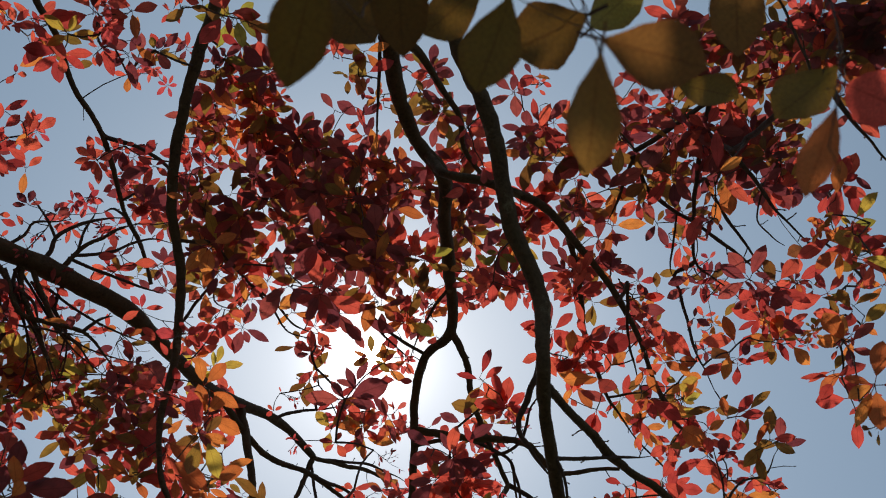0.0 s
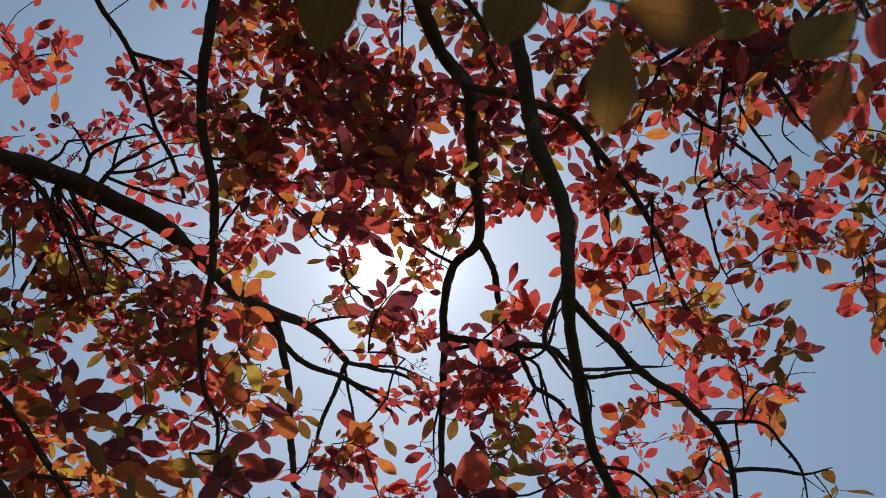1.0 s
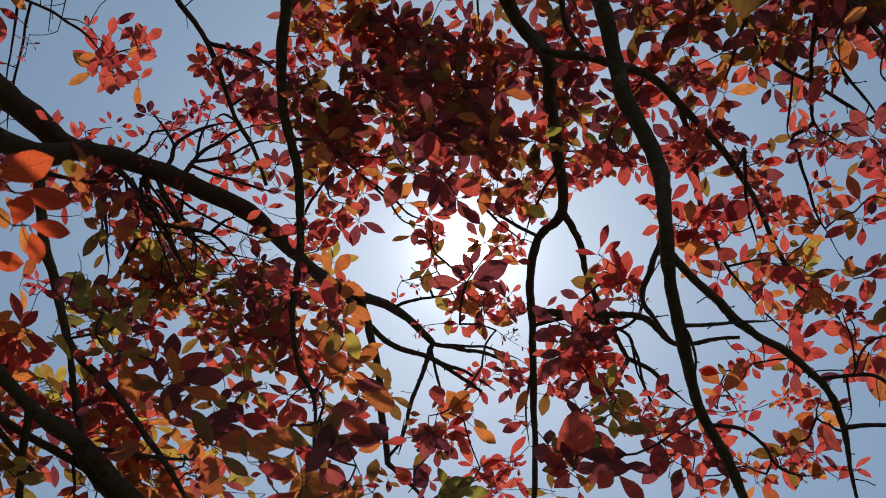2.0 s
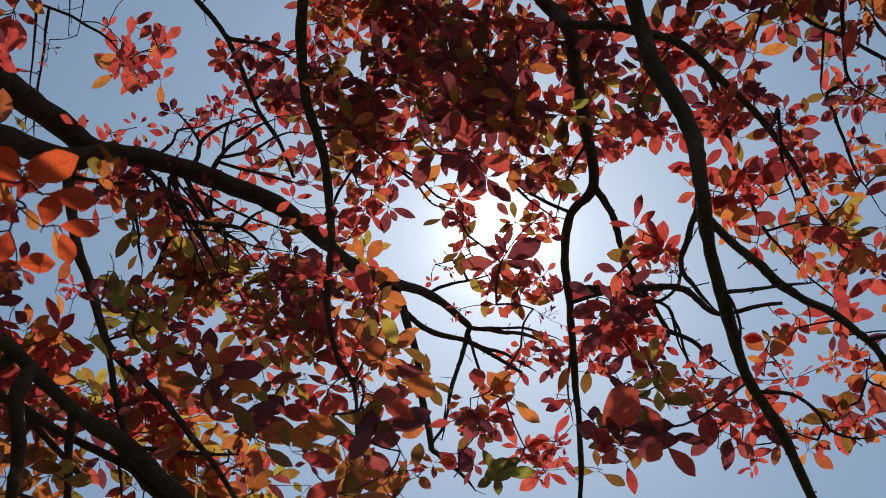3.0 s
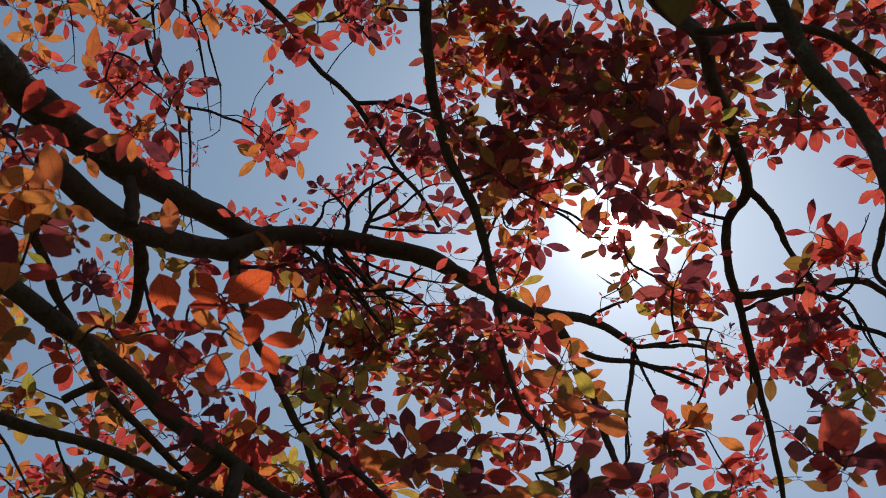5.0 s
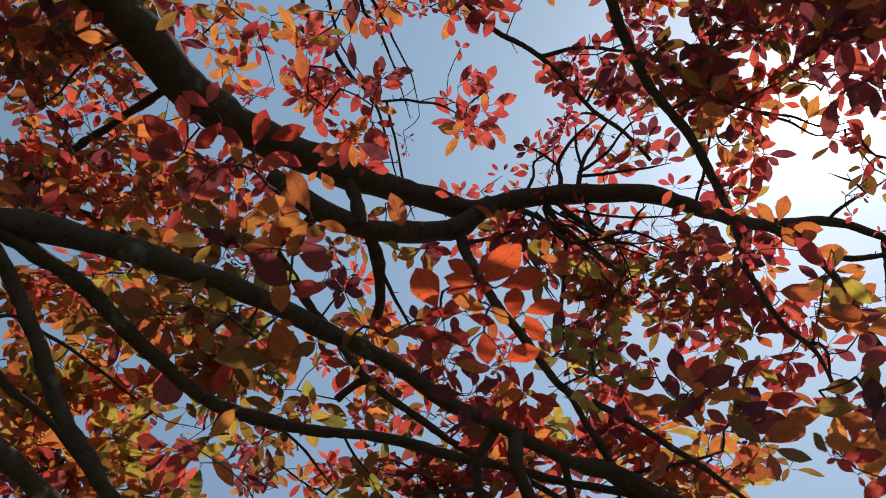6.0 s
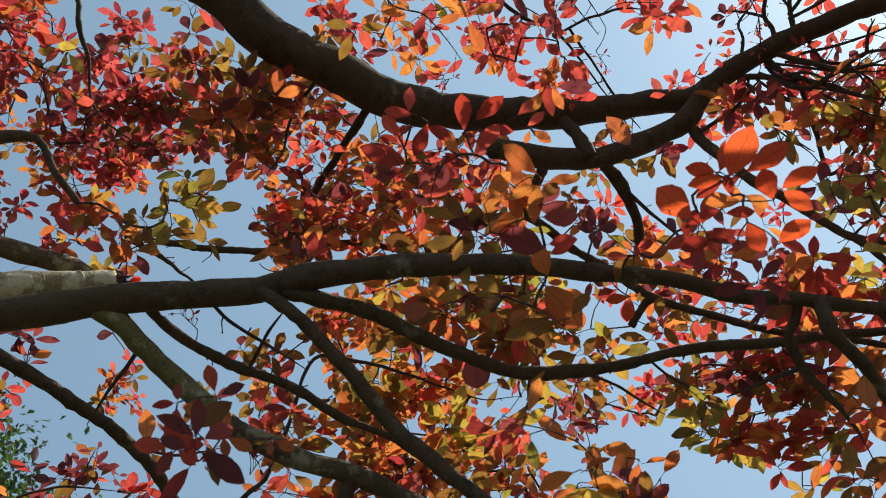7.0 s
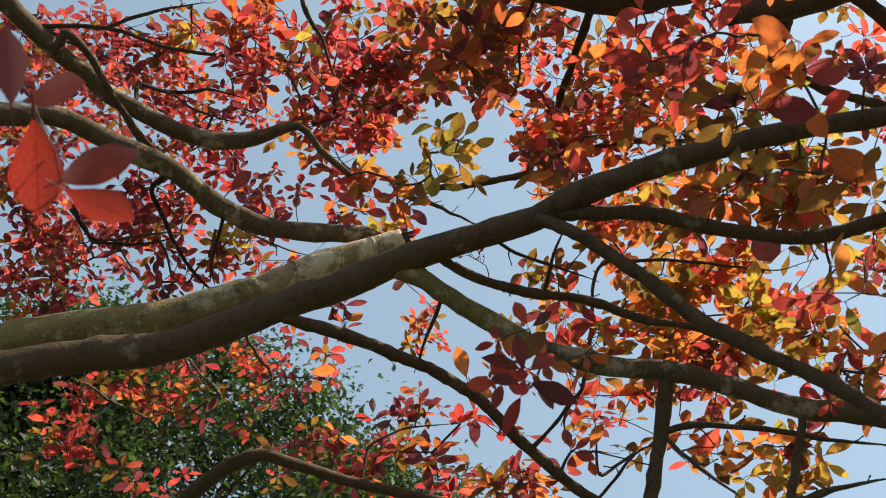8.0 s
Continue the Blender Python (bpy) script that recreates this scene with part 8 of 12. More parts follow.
spray(0.108, 1.564, 4.072, 0.058, 0.0403, "r", 10)
spray(0.313, 1.186, 4.065, 0.053, 0.0255, "mmnrm", 7)
spray(0.330, 1.117, 3.646, 0.037, 0.0281, "mmnrm", 15)
spray(0.528, 1.188, 3.918, 0.039, 0.0269, "mmnrm", 13)
spray(0.687, 1.090, 3.798, 0.028, 0.0344, "p", 12)
spray(0.529, 0.916, 3.174, 0.026, 0.0197, "rmrr", 16)
spray(0.975, 1.353, 4.030, 0.046, 0.0391, "pr", 10)
spray(0.345, 1.394, 3.759, 0.036, 0.0353, "mmnrm", 9)
spray(0.454, 1.488, 3.966, 0.032, 0.0393, "mmnrm", 8)
spray(0.336, 1.519, 3.529, 0.027, 0.0353, "p", 8)
spray(0.283, 1.497, 3.513, 0.028, 0.0295, "pr", 13)
spray(0.609, 1.908, 4.132, 0.052, 0.0324, "rmrr", 10)
spray(0.587, 1.746, 4.033, 0.036, 0.0326, "pr", 13)
spray(0.707, 1.626, 3.699, 0.052, 0.0360, "pr", 7)
spray(0.761, 2.031, 4.038, 0.059, 0.0383, "rmro", 13)
spray(0.616, 1.690, 3.481, 0.046, 0.0287, "rmrr", 15)
spray(0.512, 1.824, 3.631, 0.053, 0.0384, "r", 8)
spray(0.592, 1.589, 3.287, 0.044, 0.0302, "r", 9)
spray(0.836, 1.704, 4.269, 0.056, 0.0329, "p", 9)
spray(1.008, 2.145, 4.526, 0.065, 0.0428, "rmrr", 16)
spray(0.862, 1.437, 3.618, 0.050, 0.0350, "rmrr", 13)
spray(0.944, 1.404, 3.676, 0.041, 0.0288, "rmrono", 13)
spray(0.893, 1.587, 3.693, 0.055, 0.0328, "pr", 16)
spray(1.035, 1.711, 3.821, 0.043, 0.0276, "p", 8)
spray(0.652, 1.666, 3.301, 0.033, 0.0338, "pr", 8)
spray(0.784, 1.767, 3.267, 0.039, 0.0349, "p", 7)
spray(0.644, 1.941, 3.629, 0.038, 0.0320, "pr", 12)
spray(0.355, 1.796, 3.216, 0.048, 0.0232, "p", 7)
spray(0.643, 2.376, 3.726, 0.036, 0.0374, "r", 15)
spray(0.129, 1.554, 3.409, 0.028, 0.0335, "p", 15)
spray(0.134, 1.689, 3.547, 0.049, 0.0373, "rmro", 10)
spray(0.105, 2.562, 4.335, 0.041, 0.0343, "pr", 9)
spray(0.130, 2.172, 4.004, 0.061, 0.0407, "r", 13)
spray(-0.142, 2.154, 4.042, 0.051, 0.0310, "pr", 12)
spray(0.072, 2.042, 3.564, 0.044, 0.0297, "rmrr", 13)
spray(-0.330, 2.589, 4.182, 0.069, 0.0511, "rmro", 13)
spray(-0.209, 2.545, 4.123, 0.039, 0.0433, "p", 14)
spray(-0.041, 2.041, 3.549, 0.040, 0.0281, "p", 13)
spray(0.055, 2.024, 3.461, 0.034, 0.0282, "r", 9)
spray(-0.014, 2.029, 3.433, 0.052, 0.0306, "p", 13)
spray(-0.082, 2.517, 3.736, 0.059, 0.0375, "p", 7)
spray(-0.066, 1.546, 2.862, 0.025, 0.0287, "r", 11)
spray(0.119, 1.371, 2.683, 0.027, 0.0170, "r", 13)
spray(0.257, 1.928, 3.188, 0.051, 0.0325, "p", 8)
spray(0.264, 2.747, 4.107, 0.050, 0.0432, "p", 11)
spray(0.380, 2.115, 3.312, 0.056, 0.0314, "rmro", 12)
spray(0.310, 2.246, 3.287, 0.034, 0.0353, "r", 11)
spray(0.493, 1.880, 3.067, 0.034, 0.0245, "pr", 9)
spray(0.564, 1.962, 3.350, 0.038, 0.0280, "rmro", 13)
spray(0.650, 2.377, 3.517, 0.061, 0.0331, "r", 11)
spray(0.975, 2.159, 3.236, 0.035, 0.0333, "rmrono", 11)
spray(-1.429, 1.398, 4.066, 0.035, 0.0445, "pr", 13)
spray(-1.511, 1.434, 4.093, 0.056, 0.0417, "r", 15)
spray(-1.255, 1.444, 4.092, 0.037, 0.0318, "pr", 10)
spray(-1.217, 1.550, 4.018, 0.052, 0.0292, "p", 15)
spray(-0.970, 1.789, 3.932, 0.053, 0.0418, "pr", 11)
spray(-1.119, 1.748, 3.797, 0.043, 0.0374, "rmro", 11)
spray(-0.943, 1.787, 4.118, 0.043, 0.0344, "rmro", 16)
spray(-0.809, 1.786, 4.151, 0.057, 0.0433, "rmrr", 12)
spray(-1.075, 1.270, 3.082, 0.031, 0.0212, "p", 9)
spray(-1.194, 1.664, 3.569, 0.041, 0.0378, "pr", 11)
spray(-1.221, 1.597, 3.350, 0.049, 0.0380, "r", 11)
spray(-0.620, 1.275, 3.188, 0.034, 0.0266, "rmro", 10)
spray(-0.737, 1.775, 3.464, 0.037, 0.0359, "p", 6)
spray(-0.667, 1.737, 3.337, 0.035, 0.0340, "r", 7)
spray(-0.787, 2.332, 4.090, 0.043, 0.0397, "p", 13)
spray(-0.734, 2.422, 3.955, 0.056, 0.0414, "r", 8)
spray(-0.749, 1.898, 3.481, 0.030, 0.0313, "mrnr", 9)
spray(-0.982, 1.716, 3.177, 0.044, 0.0353, "r", 10)
spray(-0.742, 1.294, 2.762, 0.022, 0.0196, "mrno", 8)
spray(-0.843, 1.589, 2.994, 0.040, 0.0292, "mrnr", 9)
spray(-1.160, 1.766, 3.114, 0.030, 0.0266, "prno", 9)
spray(-0.866, 1.532, 2.890, 0.039, 0.0257, "pr", 9)
spray(-1.339, 2.021, 3.325, 0.047, 0.0392, "mrnono", 9)
spray(-0.577, 1.207, 2.604, 0.034, 0.0200, "p", 10)
spray(-0.530, 1.267, 2.559, 0.025, 0.0174, "prno", 9)
spray(-0.703, 1.813, 3.152, 0.041, 0.0281, "pr", 8)
spray(-0.516, 1.518, 2.783, 0.032, 0.0235, "mrno", 9)
spray(-0.452, 1.353, 2.709, 0.035, 0.0250, "pr", 5)
spray(-0.468, 2.272, 3.575, 0.059, 0.0293, "r", 7)
spray(-0.315, 2.416, 3.503, 0.062, 0.0287, "p", 10)
spray(-0.253, 1.722, 2.962, 0.026, 0.0202, "rmro", 8)
spray(-0.233, 2.324, 3.521, 0.045, 0.0276, "p", 16)
spray(-1.619, 0.117, 3.604, 0.049, 0.0321, "p", 7)
spray(-1.771, 0.127, 3.804, 0.033, 0.0301, "p", 16)
spray(-1.839, 0.146, 3.660, 0.037, 0.0307, "rmmnnr", 10)
spray(-2.093, 0.389, 3.947, 0.040, 0.0357, "p", 9)
spray(-1.872, 0.221, 4.004, 0.053, 0.0339, "pmno", 10)
spray(-1.541, 0.199, 3.891, 0.030, 0.0354, "p", 16)
spray(-1.857, 0.402, 4.430, 0.035, 0.0365, "prno", 15)
spray(-1.628, 0.663, 4.396, 0.038, 0.0389, "p", 9)
spray(-1.556, 0.712, 4.184, 0.054, 0.0308, "pr", 12)
spray(-1.555, 0.740, 4.191, 0.045, 0.0348, "p", 8)
spray(-1.147, 0.569, 3.336, 0.041, 0.0288, "r", 16)
spray(-1.933, 1.122, 4.551, 0.062, 0.0349, "p", 16)
spray(-1.303, 1.330, 4.051, 0.038, 0.0313, "rmro", 9)
spray(-1.684, 0.467, 3.866, 0.041, 0.0264, "mmrono", 9)
spray(-1.812, 0.407, 3.830, 0.037, 0.0353, "mnr", 9)
spray(-1.163, 0.313, 2.929, 0.025, 0.0165, "prnn", 11)
spray(-1.763, 0.438, 3.851, 0.029, 0.0327, "prnn", 15)
spray(-1.678, 0.475, 3.539, 0.040, 0.0316, "p", 9)
spray(-2.005, 0.484, 3.913, 0.048, 0.0385, "mnr", 13)
spray(-1.419, 0.543, 3.073, 0.036, 0.0182, "p", 10)
spray(-1.009, 0.469, 2.749, 0.019, 0.0185, "rno", 15)
spray(-1.799, 0.225, 3.266, 0.034, 0.0215, "rno", 10)
spray(-1.862, 0.307, 3.448, 0.039, 0.0267, "rno", 11)
spray(-2.261, 0.436, 4.012, 0.061, 0.0349, "mmmono", 12)
spray(-2.056, 0.643, 3.762, 0.043, 0.0278, "p", 11)
spray(-1.581, 1.089, 3.806, 0.047, 0.0266, "r", 8)
spray(-1.594, 1.006, 3.788, 0.048, 0.0381, "p", 15)
spray(-0.964, 0.720, 2.847, 0.025, 0.0177, "pr", 7)
spray(-0.842, 0.788, 2.857, 0.024, 0.0174, "pr", 14)
spray(-0.958, 0.804, 2.709, 0.032, 0.0215, "r", 8)
spray(-1.382, 1.417, 3.503, 0.029, 0.0376, "p", 7)
spray(-1.733, 1.219, 3.657, 0.043, 0.0333, "p", 10)
spray(-1.816, 1.160, 3.591, 0.054, 0.0375, "pnno", 14)
spray(-1.324, 0.811, 2.968, 0.030, 0.0232, "prno", 13)
spray(-2.173, 1.382, 3.853, 0.039, 0.0340, "p", 11)
spray(-1.877, 0.841, 3.208, 0.048, 0.0310, "nno", 9)
spray(-1.446, 0.621, 2.969, 0.029, 0.0268, "prng", 10)
spray(-1.620, 0.464, 3.043, 0.041, 0.0272, "prng", 10)
spray(-1.975, 0.695, 3.503, 0.043, 0.0347, "p", 7)
spray(-1.806, 0.506, 3.156, 0.031, 0.0258, "p", 15)
spray(-2.237, 0.624, 3.364, 0.034, 0.0366, "prno", 6)
spray(-2.091, 0.624, 3.177, 0.039, 0.0258, "p", 9)
spray(-2.053, 0.711, 3.167, 0.040, 0.0319, "nno", 9)
spray(-2.411, 0.584, 3.364, 0.045, 0.0328, "rmrono", 10)
spray(-2.085, 0.753, 3.009, 0.050, 0.0268, "prno", 6)
spray(-2.430, 0.682, 3.179, 0.052, 0.0308, "p", 10)
spray(-2.446, 0.864, 3.161, 0.040, 0.0295, "rng", 11)
spray(-1.311, 0.480, 2.532, 0.019, 0.0204, "rno", 6)
spray(-1.351, 0.609, 2.625, 0.021, 0.0170, "prng", 12)
spray(-2.145, 1.032, 3.359, 0.050, 0.0383, "nmrono", 8)
spray(-2.730, 1.231, 3.598, 0.059, 0.0333, "rno", 10)
spray(-2.403, 1.413, 3.434, 0.055, 0.0331, "rnn", 8)
spray(-1.603, 0.932, 3.032, 0.029, 0.0207, "prno", 10)
spray(-1.968, 1.451, 3.331, 0.038, 0.0383, "nnn", 7)
spray(-1.890, 1.368, 3.415, 0.045, 0.0403, "p", 9)
spray(-1.761, 1.313, 3.198, 0.049, 0.0355, "rno", 11)
spray(-1.384, 1.075, 3.083, 0.045, 0.0235, "r", 7)
spray(-1.695, 1.423, 3.398, 0.050, 0.0258, "rmrr", 7)
spray(-1.323, 1.106, 3.086, 0.029, 0.0275, "pr", 8)
spray(-1.648, 1.476, 3.367, 0.047, 0.0300, "rmrr", 9)
spray(-2.270, 1.754, 4.065, 0.048, 0.0478, "r", 11)
spray(-1.346, 1.760, 3.265, 0.041, 0.0379, "p", 9)
spray(-1.062, 2.032, 3.270, 0.037, 0.0308, "rno", 7)
spray(-1.497, 1.782, 3.356, 0.047, 0.0256, "pr", 11)
spray(-2.202, 0.229, 3.595, 0.045, 0.0366, "prno", 14)
spray(-1.740, 0.593, 3.568, 0.033, 0.0326, "prno", 8)
spray(-1.720, 0.580, 3.275, 0.042, 0.0320, "rnn", 15)
spray(-2.277, 0.578, 3.561, 0.054, 0.0414, "p", 13)
spray(-2.268, 0.691, 3.473, 0.038, 0.0400, "p", 13)
spray(-1.966, 0.606, 3.260, 0.044, 0.0240, "rmrgno", 13)
spray(-1.746, 0.576, 3.203, 0.034, 0.0307, "rnn", 12)
spray(-1.558, 0.602, 3.092, 0.036, 0.0294, "rnn", 10)
spray(-2.590, 0.553, 3.569, 0.049, 0.0419, "nmrnno", 6)
spray(-1.476, 0.466, 3.062, 0.034, 0.0208, "pnno", 10)
spray(-2.362, 0.737, 3.194, 0.053, 0.0292, "rmrono", 12)
spray(-2.413, 0.958, 3.173, 0.048, 0.0249, "p", 9)
spray(-2.689, 0.823, 3.331, 0.039, 0.0321, "prnn", 9)
spray(-2.420, 0.607, 3.186, 0.042, 0.0248, "pnng", 12)
spray(-1.622, 0.754, 3.030, 0.041, 0.0217, "prno", 11)
spray(-1.947, 0.876, 3.183, 0.028, 0.0318, "p", 10)
spray(-1.848, 1.023, 3.150, 0.047, 0.0262, "prng", 12)
spray(-2.220, 0.383, 3.391, 0.051, 0.0334, "prno", 6)
spray(-2.335, 0.646, 3.790, 0.038, 0.0402, "rmrnnn", 13)
spray(-0.415, 1.573, 4.423, 0.049, 0.0427, "mmnrm", 9)
spray(-0.964, 1.478, 4.432, 0.059, 0.0380, "r", 12)
spray(-0.696, 1.571, 4.411, 0.044, 0.0326, "mmnrm", 11)
spray(-0.711, 0.607, 3.584, 0.042, 0.0303, "p", 15)
spray(-0.751, 0.593, 3.867, 0.032, 0.0294, "pr", 11)
spray(-1.236, 0.733, 4.316, 0.049, 0.0282, "rmro", 16)
spray(-0.984, 1.140, 4.845, 0.051, 0.0414, "p", 14)
spray(-0.657, 0.655, 4.062, 0.046, 0.0368, "r", 12)
spray(-0.634, 0.921, 4.257, 0.047, 0.0379, "mmnrm", 14)
spray(-0.559, 0.970, 4.265, 0.047, 0.0364, "mmnrm", 18)
spray(-0.703, 1.097, 4.433, 0.055, 0.0304, "mmnrm", 14)
spray(-0.466, 0.969, 4.258, 0.051, 0.0346, "mmnrm", 12)
spray(-0.578, 1.037, 4.380, 0.045, 0.0341, "mmnrm", 14)
spray(-0.209, 0.934, 4.146, 0.034, 0.0357, "mmnrm", 10)
spray(-0.145, 1.010, 4.184, 0.045, 0.0379, "mmnrm", 8)
spray(-0.118, 1.181, 4.903, 0.043, 0.0470, "mmnrm", 9)
spray(-0.028, 1.113, 4.379, 0.041, 0.0300, "mmnrm", 15)
spray(0.362, 1.124, 4.507, 0.036, 0.0295, "rmrr", 8)
spray(0.579, 0.770, 3.922, 0.050, 0.0236, "pr", 7)
spray(0.915, 0.936, 3.957, 0.034, 0.0381, "pr", 7)
spray(1.112, 1.027, 4.386, 0.057, 0.0307, "rmro", 15)
spray(1.079, 1.049, 4.526, 0.054, 0.0351, "pr", 7)
spray(1.116, 0.815, 4.006, 0.035, 0.0302, "prno", 11)
spray(1.098, 0.709, 3.772, 0.032, 0.0330, "p", 10)
spray(0.770, 0.972, 3.220, 0.035, 0.0247, "rno", 14)
spray(0.794, 0.940, 3.119, 0.036, 0.0200, "prno", 7)
spray(0.964, 1.222, 3.405, 0.028, 0.0330, "p", 8)
spray(0.850, 1.270, 3.218, 0.038, 0.0233, "p", 8)
spray(1.028, 1.596, 3.722, 0.047, 0.0303, "rno", 15)
spray(0.950, 1.445, 3.276, 0.048, 0.0286, "rmrono", 13)
spray(0.786, 1.195, 2.882, 0.033, 0.0237, "rno", 13)
spray(1.054, 1.408, 3.647, 0.054, 0.0364, "rno", 7)
spray(0.741, 0.951, 4.120, 0.031, 0.0284, "p", 14)
spray(0.846, 1.060, 4.078, 0.039, 0.0286, "pr", 16)
spray(0.663, 0.986, 3.842, 0.039, 0.0243, "rmrr", 16)
spray(1.037, 0.816, 4.101, 0.045, 0.0396, "p", 10)
spray(0.657, 1.310, 4.367, 0.057, 0.0311, "rmrr", 8)
spray(1.189, 0.791, 4.018, 0.046, 0.0290, "prno", 15)
spray(0.840, 0.847, 3.998, 0.048, 0.0384, "r", 16)
spray(-2.212, -1.308, 3.997, 0.050, 0.0269, "rmpm", 17)
spray(-2.370, -1.326, 3.790, 0.064, 0.0280, "rmpm", 13)
spray(-2.094, -1.087, 4.069, 0.064, 0.0288, "mrmpm", 12)
spray(-1.724, -0.778, 3.782, 0.048, 0.0222, "mmrnm", 12)
spray(-1.640, -0.537, 3.648, 0.038, 0.0236, "rmpmop", 10)
spray(-2.254, -0.663, 4.224, 0.042, 0.0278, "rmpmop", 7)
spray(-2.354, -0.753, 4.091, 0.050, 0.0412, "mrmpm", 12)
spray(-2.465, -0.998, 4.202, 0.040, 0.0322, "mrmpm", 14)
spray(-2.240, -0.815, 3.525, 0.038, 0.0319, "rmpm", 10)
spray(-2.716, -0.705, 3.684, 0.057, 0.0419, "rp", 8)
spray(-2.816, -1.427, 3.806, 0.045, 0.0453, "mrmpm", 8)
spray(-2.700, -1.253, 3.564, 0.048, 0.0453, "mmrnm", 15)
spray(-2.376, -1.317, 3.363, 0.048, 0.0351, "rmpm", 13)
spray(-2.588, -1.196, 3.339, 0.034, 0.0323, "rmpm", 5)
spray(-2.479, -1.350, 3.640, 0.066, 0.0375, "mrmpm", 9)
spray(-2.486, -0.609, 3.762, 0.057, 0.0276, "rmpmop", 13)
spray(-2.388, -0.572, 3.805, 0.036, 0.0257, "p", 4)
spray(-2.912, -1.203, 3.826, 0.053, 0.0503, "mrmpm", 15)
spray(-2.368, -0.390, 4.068, 0.042, 0.0422, "pmp", 15)
spray(-2.273, -0.258, 3.835, 0.056, 0.0378, "rmmop", 12)
spray(-2.416, -0.308, 3.967, 0.059, 0.0345, "prp", 7)
spray(-2.199, -0.162, 3.385, 0.032, 0.0355, "rmrono", 8)
spray(-2.088, -0.374, 3.332, 0.047, 0.0286, "rp", 16)
spray(-2.864, -0.253, 3.947, 0.040, 0.0403, "prp", 12)
spray(-2.420, -0.123, 4.125, 0.044, 0.0360, "rnn", 10)
spray(-1.994, -0.028, 3.615, 0.031, 0.0379, "prno", 12)
spray(-1.754, -0.052, 3.871, 0.046, 0.0261, "mno", 8)
spray(-1.646, 0.067, 3.551, 0.049, 0.0226, "rno", 8)
spray(-1.870, 0.293, 3.707, 0.048, 0.0283, "mno", 10)
spray(-1.778, 0.303, 3.459, 0.037, 0.0344, "pmnr", 12)
spray(-1.708, 0.117, 3.329, 0.028, 0.0306, "mnn", 16)
spray(-1.565, 0.141, 3.112, 0.029, 0.0238, "mmrono", 12)
spray(-1.932, 0.194, 3.383, 0.044, 0.0325, "rmrono", 15)
spray(-1.991, 0.342, 3.635, 0.054, 0.0324, "rmrono", 13)
spray(-2.992, -0.404, 3.432, 0.049, 0.0412, "rmn", 6)
spray(-2.764, -0.054, 3.523, 0.041, 0.0405, "prno", 7)
spray(-2.342, -0.270, 2.771, 0.034, 0.0324, "rmn", 7)
spray(-3.084, 0.058, 3.044, 0.040, 0.0350, "rno", 14)
spray(-1.534, -0.001, 2.520, 0.029, 0.0215, "rno", 15)
spray(-1.891, 0.046, 2.857, 0.031, 0.0287, "rno", 16)
spray(-1.596, 0.057, 2.537, 0.026, 0.0166, "prno", 9)
spray(-2.940, 0.373, 3.715, 0.052, 0.0481, "nno", 12)
spray(-2.042, 0.311, 2.940, 0.043, 0.0221, "rmrono", 6)
spray(-2.827, 0.224, 2.954, 0.034, 0.0329, "rmrono", 12)
spray(-2.870, 0.561, 3.161, 0.042, 0.0418, "rmrgng", 13)
spray(-1.879, 0.422, 2.672, 0.028, 0.0220, "prnn", 13)
spray(-2.008, 0.566, 2.818, 0.031, 0.0238, "rmrgno", 8)
spray(-2.441, 0.837, 2.776, 0.030, 0.0306, "rmrono", 9)
spray(-2.158, 0.784, 2.681, 0.042, 0.0245, "rmrono", 12)
spray(-1.966, 0.803, 2.724, 0.041, 0.0293, "prno", 8)
spray(-1.732, 0.720, 2.644, 0.031, 0.0240, "nnn", 10)
spray(-2.350, -0.905, 3.917, 0.036, 0.0391, "mmrnm", 9)
spray(-2.296, -0.657, 3.985, 0.052, 0.0359, "rmpmop", 14)
spray(-2.237, -0.292, 4.215, 0.067, 0.0467, "p", 15)
spray(-2.709, -1.013, 3.838, 0.065, 0.0316, "mrmpm", 9)
spray(-2.590, -1.311, 3.371, 0.062, 0.0382, "mrmpm", 10)
spray(-2.024, -1.286, 3.588, 0.033, 0.0328, "mmrnm", 13)
spray(-2.464, -1.365, 3.922, 0.060, 0.0393, "rmpm", 7)
spray(-1.698, -0.484, 3.670, 0.043, 0.0246, "rp", 9)
spray(-2.036, -0.385, 4.271, 0.040, 0.0355, "p", 12)
spray(-1.785, -0.081, 3.762, 0.050, 0.0277, "mno", 14)
spray(-1.796, 0.004, 3.545, 0.041, 0.0319, "mno", 10)
spray(-1.711, 0.254, 3.648, 0.044, 0.0281, "mmmonr", 12)
spray(-1.868, 0.226, 3.831, 0.041, 0.0349, "p", 14)
spray(-1.912, 0.286, 3.356, 0.037, 0.0329, "p", 7)
spray(-1.883, 0.421, 3.395, 0.050, 0.0271, "p", 13)
spray(-1.703, 0.377, 3.385, 0.028, 0.0269, "rmrono", 13)
spray(-1.876, 0.699, 3.980, 0.037, 0.0333, "prno", 11)
spray(-2.177, 0.519, 4.166, 0.047, 0.0367, "prnn", 11)
spray(-2.156, 0.687, 3.917, 0.042, 0.0285, "prno", 14)
spray(-1.732, 0.685, 3.837, 0.051, 0.0375, "rmrono", 16)
spray(-1.893, 0.836, 3.642, 0.032, 0.0281, "pnno", 9)
spray(-1.957, 0.790, 3.376, 0.049, 0.0372, "prnn", 12)
spray(-1.692, 0.867, 3.157, 0.027, 0.0305, "rmrono", 15)
spray(-2.502, 0.938, 3.459, 0.062, 0.0421, "prnn", 8)
spray(-2.247, -1.395, 3.839, 0.060, 0.0377, "mrmpm", 14)
spray(-2.398, -0.861, 3.296, 0.046, 0.0311, "mmrnm", 14)
